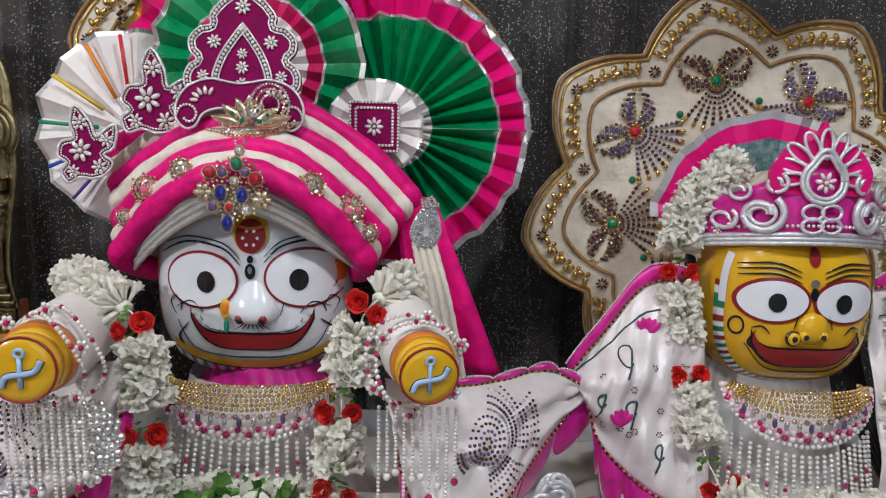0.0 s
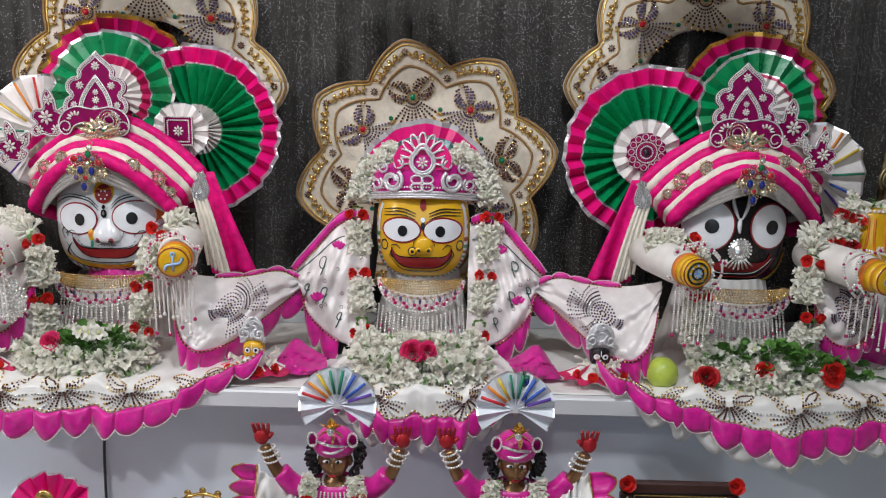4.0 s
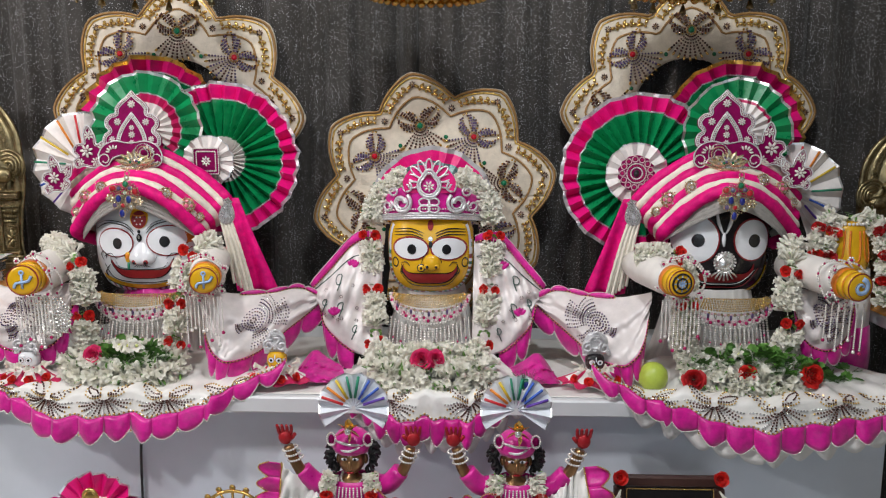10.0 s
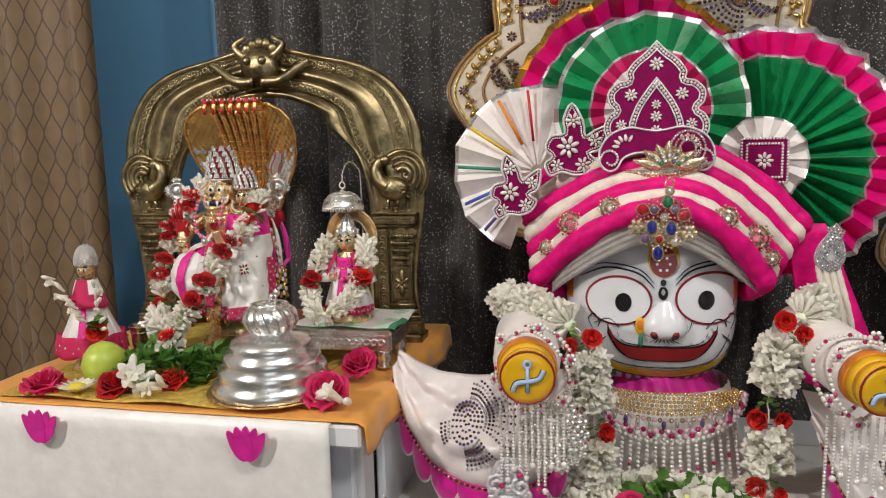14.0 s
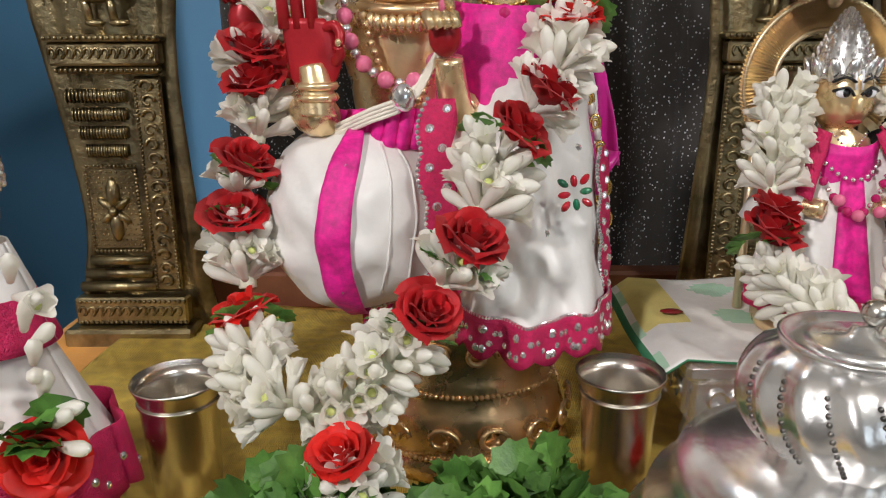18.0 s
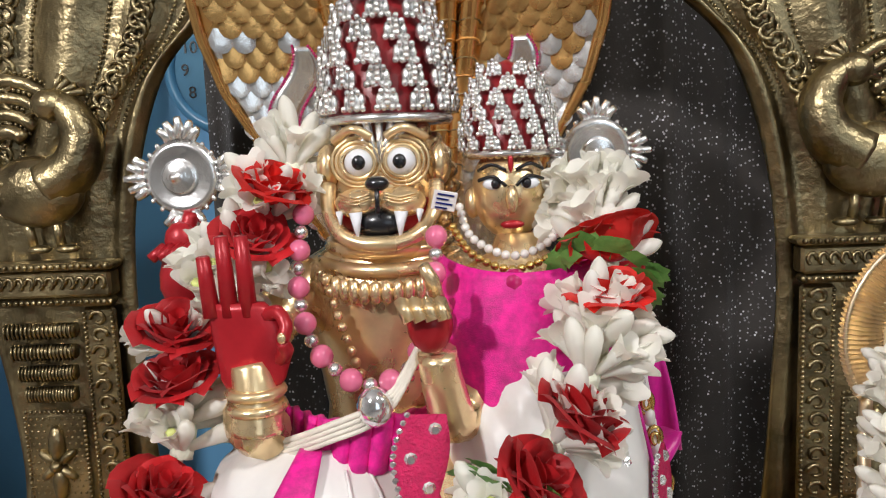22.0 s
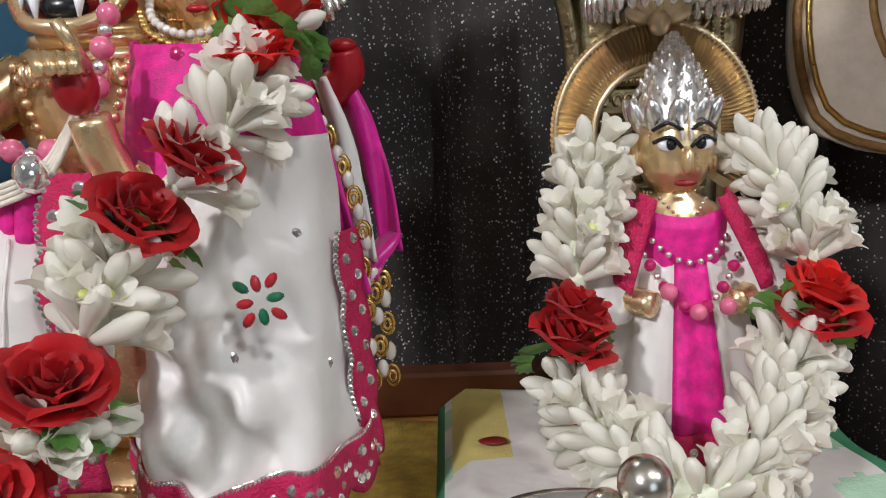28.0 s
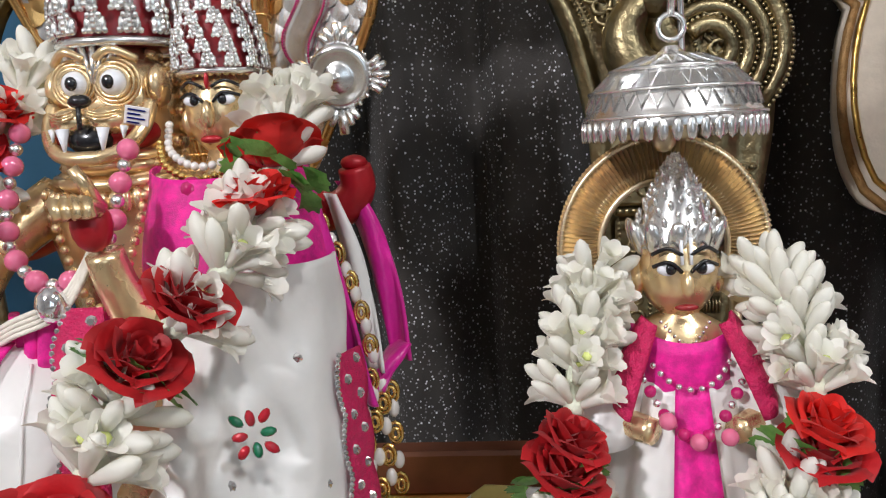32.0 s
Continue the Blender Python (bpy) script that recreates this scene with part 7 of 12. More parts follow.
def serpent_hood():
    th = thing("serpent_hood", "seven-headed metal serpent hood, gilt above, silver below, embossed with scales", "statue canopy", (HX, HY, 1.2))
    rr = random.Random(4)

    def fn(u, v):
        z = HOOD_LOW + (HOOD_TOP - HOOD_LOW) * v
        x = HX + hood_half(z) * (2 * u - 1)
        return (x, hood_y(x, z), z)

    part("hood_plate", Geo().sheet(fn, 48, 48, lambda u, v: 1 if v < 0.7 else 0, None, 0.004), [COPPER_GOLD, SILVER], th)
    rim = [Vector(fn(0, k / 48)) for k in range(49)] + [Vector(fn(k / 20, 1)) for k in range(1, 21)] + [Vector(fn(1, 1 - k / 48)) for k in range(1, 49)]
    part("rim_bead", Geo().tube(rim, 0.0034, 8), COPPER_GOLD, th)
    # overlapping scales, each a small shield with a raised middle
    g = Geo()
    step_z, step_x = 0.0082, 0.0122
    for i in range(int(0.28 / step_z)):
        z = 1.49 - i * step_z
        half = hood_half(z)
        for j in range(-11, 12):
            x = HX + (j + (0.5 if i % 2 else 0)) * step_x
            if abs(x - HX) > half - 0.006 or abs(x - HX) < 0.05 - 0.026 * min(1, (1.49 - z) / 0.2):
                continue
            w, h = step_x * 0.56, step_z * 2.0
            ring = []
            for a in (-90, -60, -30, 0, 30, 60, 90, 150, 210):
                q = math.radians(a)
                px, pz = (w * math.sin(q), -h * 0.42 - h * 0.5 * math.cos(q)) if abs(a) <= 90 else (w * 0.95 * math.sin(q), -h * 0.05)
                up = 0.0024 * max(0.0, math.cos(q)) if abs(a) <= 90 else 0.0
                ring.append((x + px, hood_y(x + px, z + pz) - 0.0006 - up, z + pz))
            mid = (x, hood_y(x, z - h * 0.5) - 0.0026, z - h * 0.5)
            low = z < 1.408 + rr.uniform(-0.016, 0.016)
            n = len(ring)
            g.add(ring + [mid], [(k, (k + 1) % n, n) for k in range(n)], 1 if low else 0, True)
    part("scale_field", g, [COPPER_GOLD, SILVER], th)["kind"] = "stuff"
    for k in range(7):
        off = k - 3
        line = []
        for i in range(20):
            t = i / 19
            z = 1.29 + 0.196 * t
            x = HX + off * (0.0068 + 0.0098 * t)
            line.append(Vector((x, hood_y(x, z) - 0.005, z)))
        neck = part("serpent_neck", Geo().tube(line, lambda t: 0.0044 + 0.0028 * t, 10), COPPER_GOLD, th)
        for i in range(1, 19):
            p = line[i]
            rn = 0.0049 + 0.0028 * i / 19
            ring = [p + Vector((rn * math.cos(a), rn * math.sin(a), 0.0016 * math.cos(a * 1.0 + math.pi / 2))) for a in [2 * math.pi * q / 12 for q in range(12)]]
            part("ring", Geo().tube(ring, 0.0009 if i % 2 else 0.0005, 5, 0, True), COPPER_GOLD if i % 2 else BRASS, neck)
        p = line[-1]
        g = Geo()
        curl = smooth_line([p, p + Vector((off * 0.0006, -0.005, 0.012)), p + Vector((off * 0.001, -0.016, 0.016)), p + Vector((off * 0.001, -0.025, 0.008)), p + Vector((off * 0.001, -0.027, -0.006))], 4)
        g.tube(curl, lambda t: 0.0082 - 0.0035 * t, 9, 0)
        g.ball(curl[10] + Vector((0, -0.002, 0.001)), (0.0062, 0.0065, 0.0085), 1, 10, 7)
        g.ball(curl[14] + Vector((0, -0.002, -0.002)), (0.0042, 0.0042, 0.0075), 1, 8, 6)
        for sx in (-1, 1):
            g.bead(curl[9] + Vector((sx * 0.005, -0.005, 0.004)), 0.0024, 2)
            g.tube([curl[4] + Vector((sx * 0.003, 0, 0.004)), curl[4] + Vector((sx * 0.006, 0.001, 0.014))], lambda t: 0.003 * (1 - 0.6 * t), 6, 0)
        part("serpent_head", g, [COPPER_GOLD, RED_PALM, PEARL], th, "curled red-painted serpent head")
    for sx in (-1, 1):
        def ess(u, t, sx=sx):
            z = 1.405 - 0.062 * t
            w = 0.0045 + 0.006 * math.sin(math.pi * min(1, t * 1.15)) if t < 0.87 else 0.0045
            x = HX + sx * 0.064 + 0.0065 * math.sin(t * 6.2 + 0.6) - 0.004 * t + (u - 0.5) * 2 * w
            return Vector((x, hood_y(x, z) - 0.0045, z))

        mark = part("crest_mark", Geo().sheet(ess, 4, 20, 0, None, 0.001), SILVER, th, "silver crest mark edged with red beads")
        part("bead_edge", Geo().beads([ess(0, k / 24) + Vector((0, -0.001, 0)) for k in range(25)], 0.0009, (0,), 1.0), RUBY, mark)
        part("bead_edge", Geo().beads([ess(1, k / 24) + Vector((0, -0.001, 0)) for k in range(25)], 0.0009, (0,), 1.0), RUBY, mark)


serpent_hood()


# ---- lion-faced figure with consort ----
GOLD_PALE = mat("pale_polished_gilt", (0.9, 0.66, 0.38), 0.27, 0.82, 0.18, 40, 0.1, 160)
def lion_statue():
    g = Geo()
    X = -1.066
    # seat and legs
    g.ball((-1.05, 1.085, 1.17), (0.075, 0.055, 0.06), 0, 20, 12)
    # torso
    g.loft([[(X + rx * math.cos(a), 1.105 + ry * math.sin(a), z) for a in [2 * math.pi * k / 24 for k in range(24)]] for z, rx, ry in
            ((1.2, 0.036, 0.03), (1.225, 0.033, 0.027), (1.25, 0.037, 0.03), (1.275, 0.044, 0.033), (1.292, 0.042, 0.03), (1.3, 0.028, 0.025), (1.31, 0.02, 0.02))], 0)
    for k in range(3):
        zz, rx = 1.298 + 0.004 * k, 0.031 - 0.004 * k
        g.tube([(X + rx * math.cos(a), 1.1 + rx * 0.9 * math.sin(a), zz - 0.006 * (1 - math.sin(a)) * (0.6 if k == 0 else 0.3)) for a in [2 * math.pi * q / 30 for q in range(30)]], 0.0032, 6, 0, True)
    for k in range(22):
        a = math.pi + math.pi * (k + 0.5) / 22
        g.ball((X + 0.033 * math.cos(a), 1.096 + 0.033 * math.sin(a), 1.29 - 0.007 * -math.sin(a)), (0.003, 0.003, 0.0055), 0, 6, 4)
    line = [(X - 0.024 + 0.048 * t, 1.07 - 0.006 * math.sin(math.pi * t), 1.288 - 0.052 * math.sin(math.pi * t)) for t in [q / 20 for q in range(21)]]
    g.beads(line, 0.0024, (0,), 1.1)
    # arms
    def limb(pts, r0, r1, m=0):
        g.tube(smooth_line(pts, 5), lambda t: r0 + (r1 - r0) * t, 12, m)
    limb([(-1.1, 1.1, 1.285), (-1.122, 1.075, 1.262), (-1.118, 1.045, 1.238), (-1.108, 1.032, 1.236)], 0.013, 0.0105)
    limb([(-1.112, 1.033, 1.236), (-1.112, 1.034, 1.25), (-1.114, 1.036, 1.262)], 0.0105, 0.0078)
    for z in (1.246, 1.252):
        g.tube([(-1.112 + 0.0098 * math.cos(a), 1.034 + 0.0098 * math.sin(a), z) for a in [2 * math.pi * q / 16 for q in range(16)]], 0.0022, 6, 0, True)
    g.loft([[(-1.113 + dx + w * math.cos(a), 1.035 + 0.0036 * math.sin(a), z) for a in [2 * math.pi * k / 16 for k in range(16)]] for z, w, dx in
            ((1.25, 0.0085, -0.001), (1.256, 0.0125, 0.0), (1.266, 0.0148, 0.001), (1.276, 0.0145, -0.0005), (1.283, 0.0125, -0.003), (1.286, 0.0105, -0.004))], 1)
    for dx, L in ((-0.0118, 0.02), (-0.0048, 0.0275), (0.0022, 0.0275)):
        g.tube([(-1.115 + dx, 1.0345, 1.281), (-1.1155 + dx * 1.05, 1.034, 1.284 + L * 0.55), (-1.1155 + dx * 1.05, 1.032, 1.284 + L)], lambda t: 0.0035 - 0.0009 * t, 8, 1)
    g.tube(smooth_line([(-1.106, 1.0345, 1.281), (-1.101, 1.032, 1.2825), (-1.0975, 1.029, 1.278), (-1.0985, 1.027, 1.273)], 5), lambda t: 0.0029 - 0.0005 * t, 8, 1)
    g.tube(smooth_line([(-1.102, 1.035, 1.264), (-1.0985, 1.031, 1.268), (-1.099, 1.028, 1.272)], 5), lambda t: 0.0033 - 0.0008 * t, 8, 1)
    g.ball((-1.0985, 1.0255, 1.274), (0.0018, 0.0012, 0.0022), 0, 8, 5)
    limb([(-1.035, 1.1, 1.285), (-1.02, 1.07, 1.255), (-1.035, 1.045, 1.235), (-1.04, 1.035, 1.25), (-1.042, 1.03, 1.266)], 0.0115, 0.0075)
    g.ball((-1.044, 1.027, 1.277), (0.0085, 0.0065, 0.0105), 1, 12, 8)
    for k in range(4):
        g.tube([(-1.05 + 0.004 * k, 1.024, 1.283), (-1.053 + 0.0045 * k, 1.018, 1.287), (-1.05 + 0.004 * k, 1.0165, 1.281)], 0.0029, 6, 0)
    g.tube([(-1.04, 1.027, 1.283), (-1.042, 1.022, 1.294), (-1.045, 1.02, 1.3)], lambda t: 0.0033 - 0.001 * t, 6, 0)
    # raised back arms
    limb([(-1.1, 1.12, 1.28), (-1.14, 1.115, 1.262), (-1.163, 1.1, 1.28), (-1.162, 1.1, 1.298)], 0.013, 0.008, 1)
    g.ball((-1.162, 1.098, 1.304), (0.008, 0.006, 0.009), 1, 10, 6)
    limb([(-1.162, 1.1, 1.3), (-1.159, 1.105, 1.316)], 0.004, 0.0035, 1)
    for k in range(4):
        g.tube([(-1.168 + 0.004 * k, 1.094, 1.302), (-1.173 + 0.004 * k, 1.089, 1.297)], 0.0026, 6, 1)
    limb([(-1.0, 1.12, 1.28), (-0.972, 1.12, 1.27), (-0.957, 1.115, 1.28), (-0.957, 1.112, 1.292)], 0.011, 0.008, 1)
    g.ball((-0.957, 1.112, 1.294), (0.0068, 0.006, 0.004), 1, 10, 6)
    # lion head
    g.ball((X, 1.108, 1.325), (0.0275, 0.028, 0.033), 0, 22, 16)
    for k in range(26):
        a = 2 * math.pi * k / 26
        g.ball((X + 0.029 * math.cos(a), 1.106 + 0.004 * (k % 2), 1.324 + 0.032 * math.sin(a)), (0.0042, 0.007, 0.0042), 0, 7, 5)
    # wide red mouth, gold muzzle and jaw, two long fangs
    g.ball((X, 1.09, 1.3145), (0.0228, 0.0205, 0.0108), 1, 22, 12)
    # black ball stands in for the shade in the open mouth's hollow
    g.ball((X, 1.0715, 1.311), (0.0105, 0.0055, 0.0066), 3, 14, 8)
    jaw = [(-0.0235, 1.084, 1.327), (-0.0225, 1.077, 1.316), (-0.0165, 1.07, 1.307), (-0.008, 1.0665, 1.3035), (0, 1.0655, 1.303), (0.008, 1.0665, 1.3035), (0.0165, 1.07, 1.307), (0.0225, 1.077, 1.316), (0.0235, 1.084, 1.327)]
    g.tube(smooth_line([(X + a, b, c) for a, b, c in jaw], 5), 0.0034, 9, 0)
    g.ball((X, 1.079, 1.3), (0.0165, 0.0125, 0.0052), 0, 16, 8)
    for sx in (-1, 1):
        g.ball((X + sx * 0.0092, 1.085, 1.3365), (0.0098, 0.006, 0.0085), 0, 14, 8)
        g.ball((X + sx * 0.0092, 1.0805, 1.3365), (0.0064, 0.0055, 0.006), 2, 14, 10)
        g.ball((X + sx * 0.0087, 1.0757, 1.3365), (0.003, 0.0016, 0.0032), 3, 10, 6)
        for q, w in ((0.0074, 0.0011), (0.0094, 0.0009), (0.0114, 0.0008)):
            g.tube([(X + sx * 0.0094 + q * math.cos(a), 1.0795 + 0.35 * (q - 0.0074), 1.3366 + q * 0.92 * math.sin(a)) for a in [2 * math.pi * k / 20 for k in range(20)]], w, 6, 0, True)
        g.tube(smooth_line([(X + sx * 0.003, 1.0775, 1.347), (X + sx * 0.011, 1.0765, 1.3505), (X + sx * 0.02, 1.083, 1.346)], 5), 0.0019, 6, 0)
        g.ball((X + sx * 0.0086, 1.0748, 1.3195), (0.0108, 0.0096, 0.0066), 0, 16, 10)
        for k in range(3):
            g.tube(smooth_line([(X + sx * 0.0028, 1.0648, 1.3238 - 0.0012 * k), (X + sx * 0.0095, 1.0647 - 0.0004 * k, 1.3222 - 0.0013 * k), (X + sx * 0.0165, 1.0692, 1.3238 - 0.0013 * k)], 4), 0.0005, 5, 0)
        g.tube([(X + sx * 0.0094, 1.066, 1.3162), (X + sx * 0.0088, 1.0652, 1.3055)], lambda t: 0.003 * (1 - 0.85 * t), 8, 2)
        g.tube([(X + sx * 0.0168, 1.0705, 1.3165), (X + sx * 0.0165, 1.0695, 1.311)], lambda t: 0.0019 * (1 - 0.8 * t), 7, 2)
        g.ball((X + sx * 0.0245, 1.092, 1.335), (0.0055, 0.008, 0.01), 0, 10, 8)
    g.ball((X, 1.0662, 1.3278), (0.0052, 0.0042, 0.0032), 3, 12, 8)
    g.tube([(X, 1.0648, 1.327), (X, 1.064, 1.3155)], 0.0011, 6, 3)
    for k in range(5):
        a = math.radians(90 + (k - 2) * 16)
        g.tube([(X + 0.003 * math.cos(a), 1.0795, 1.336), (X + 0.02 * math.cos(a), 1.0825, 1.336 + 0.0185 * math.sin(a))], lambda t: 0.0008 + 0.0013 * t, 6, 5)
    # consort
    C = -1.011
    g.loft([[(C + 0.003 + rx * math.cos(a), 1.085 + ry * math.sin(a), z) for a in [2 * math.pi * k / 20 for k in range(20)]] for z, rx, ry in
            ((1.2, 0.034, 0.03), (1.24, 0.027, 0.023), (1.27, 0.029, 0.024), (1.288, 0.027, 0.02), (1.296, 0.012, 0.011), (1.304, 0.009, 0.009))], 0)
    g.ball((C, 1.09, 1.322), (0.0165, 0.018, 0.0215), 0, 18, 12)
    for sx in (-1, 1):
        g.ball((C + sx * 0.0068, 1.0742, 1.3255), (0.0052, 0.0016, 0.0026), 2, 10, 6)
        g.ball((C + sx * 0.0064, 1.073, 1.3255), (0.0022, 0.0012, 0.0023), 3, 8, 5)
        g.tube(smooth_line([(C + sx * 0.0022, 1.0725, 1.3245), (C + sx * 0.007, 1.0722, 1.3285), (C + sx * 0.0135, 1.076, 1.327)], 4), 0.0008, 5, 3)
        g.tube(smooth_line([(C + sx * 0.002, 1.0725, 1.331), (C + sx * 0.008, 1.073, 1.3335), (C + sx * 0.0135, 1.077, 1.331)], 4), 0.0008, 5, 3)
        g.ball((C + sx * 0.0165, 1.09, 1.317), (0.0035, 0.005, 0.007), 0, 8, 6)
    g.ball((C, 1.071, 1.319), (0.0028, 0.004, 0.0065), 0, 8, 6)
    g.ball((C, 1.0725, 1.3085), (0.0052, 0.0022, 0.0019), 1, 10, 5)
    g.ball((C, 1.073, 1.334), (0.0012, 0.0012, 0.004), 1, 6, 5)
    g.beads([(C + 0.0165 * math.cos(a), 1.09 - 0.018 * math.sin(a) * 0.9, 1.3375) for a in [math.pi * q / 16 for q in range(17)]], 0.0019, (0,), 0.9)
    solo("lion_faced_statue", g, [GOLD_PALE, RED_PALM, SKIN_WHITE, BLACK_PAINT, RED_PAINT, SILVER], "gilt brass lion-faced deity statue seated with a small consort", "statue")


lion_statue()


def tier_crown(cx, cy, z0, z1, r0, tiers, label):
    th = thing("tiered_crown", label, "crown", (cx, cy, z0), "tiered crowns")
    H = z1 - z0
    prof = [(r0, 0), (r0 * 1.02, H * 0.05), (r0 * 0.98, H * 0.2), (r0 * 0.9, H * 0.4), (r0 * 0.74, H * 0.62), (r0 * 0.52, H * 0.82), (r0 * 0.24, H * 0.95), (0.0005, H)]
    part("cap", Geo().lathe(prof, 24, 0, Matrix.Translation((cx, cy, z0))), RED_PAINT, th, "red cloth cap of the crown")
    part("brim", Geo().tube([(cx + r0 * 1.06 * math.cos(a), cy + r0 * 1.06 * math.sin(a), z0 + 0.001) for a in [2 * math.pi * q / 28 for q in range(28)]], r0 * 0.09, 6, 0, True), SILVER, th)
    for t in range(tiers):
        f = t / (tiers - 0.3)
        zz = z0 + H * (0.08 + 0.86 * f)
        for (ra, za), (rb, zb) in zip(prof, prof[1:]):
            if za <= zz - z0 <= zb:
                r = ra + (rb - ra) * (zz - z0 - za) / (zb - za)
        n = max(6, int(13 * r / r0))
        step = H / tiers
        k = 2 * math.pi * r / n * 0.64
        for j in range(n):
            a = 2 * math.pi * j / n
            c = Vector((cx + r * 1.02 * math.cos(a), cy + r * 1.02 * math.sin(a), zz))
            q = Matrix.Rotation(a, 3, "Z")
            g = Geo()
            g.ball(c + q @ Vector((k * 0.25, 0, step * 0.36)), (k * 0.34, k * 0.36, step * 0.5), 0, 7, 5, rot=q)
            for d in (-1, 1):
                g.ball(c + q @ Vector((k * 0.3, d * k * 0.42, step * 0.24)), (k * 0.3, k * 0.2, step * 0.36), 0, 6, 5, rot=q)
                g.bead(c + q @ Vector((k * 0.5, d * k * 0.3, step * 0.6)), k * 0.18)
            for h in (0.12, 0.34, 0.56, 0.8):
                g.bead(c + q @ Vector((k * 0.58, 0, step * h)), k * (0.22 if h < 0.5 else 0.16))
            for d in (-0.55, -0.2, 0.2, 0.55):
                g.bead(c + q @ Vector((k * 0.5, d * k, step * -0.02)), k * 0.19)
            part("ornament", g, SILVER, th)


tier_crown(-1.065, 1.108, 1.354, 1.419, 0.0262, 6, "tall silver tiered crown over red cloth on the lion-faced figure")
tier_crown(-1.011, 1.092, 1.337, 1.378, 0.0178, 6, "small silver tiered crown on the consort figure")


def discus(c, r, label, lean):
    th = thing("silver_discus", label, "emblem", (c[0], c[1], c[2] - r))
    at = Matrix.Translation(c) @ pose(0, 0, 0, 90) @ pose(0, 0, 0, lean, 0, 0)
    part("disc", Geo().lathe([(r * 0.78, -0.002), (r * 0.78, 0.001), (r * 0.62, 0.003), (r * 0.58, 0.002), (r * 0.4, 0.004), (r * 0.36, 0.003), (r * 0.34, 0.006), (r * 0.3, 0.0055), (r * 0.2, 0.009), (r * 0.16, 0.0085), (r * 0.07, 0.012), (0.0003, 0.013)], 28, 0, at), SILVER, th)
    for k in range(20):
        a = 2 * math.pi * k / 20
        if k % 5:
            part("tooth", Geo().bead(Vector(c) + Vector((r * 0.8 * math.cos(a), -0.001, r * 0.8 * math.sin(a))), r * 0.055), SILVER, th)
        else:
            g = Geo()
            for q, L in ((-0.75, 0.3), (-0.4, 0.38), (0, 0.44), (0.4, 0.38), (0.75, 0.3)):
                d = Vector((math.cos(a + q), 0, math.sin(a + q)))
                b = Vector(c) + Vector((math.cos(a + q * 0.35), 0, math.sin(a + q * 0.35))) * (r * 0.78)
                g.tube([b, b + d * (r * L * 0.6), b + d * (r * L) + Vector((0, -0.002, 0))], lambda t: r * 0.13 * (1 - 0.45 * t), 7)
            part("flame", g, SILVER, th)
    part("stem", Geo().tube([(c[0], c[1], c[2] - r * 0.8), (c[0] + 0.001, c[1], c[2] - r * 1.35)], 0.003, 8), SILVER, th)


discus((-1.162, 1.106, 1.333), 0.0225, "embossed silver discus with flame tips held aloft", 0)
discus((-0.966, 1.135, 1.337), 0.0215, "small silver conch-shaped emblem held behind the consort", 8)


# ---- robes of the seated pair ----
def crease(x, z):
    """Soft creases of hanging satin."""
    return 0.0013 * math.sin(110 * x + 55 * z + 2.2 * math.sin(70 * z)) + 0.0009 * math.sin(210 * z - 90 * x + 2.6 * math.sin(60 * x)) + 0.0005 * math.sin(330 * x + 280 * z)


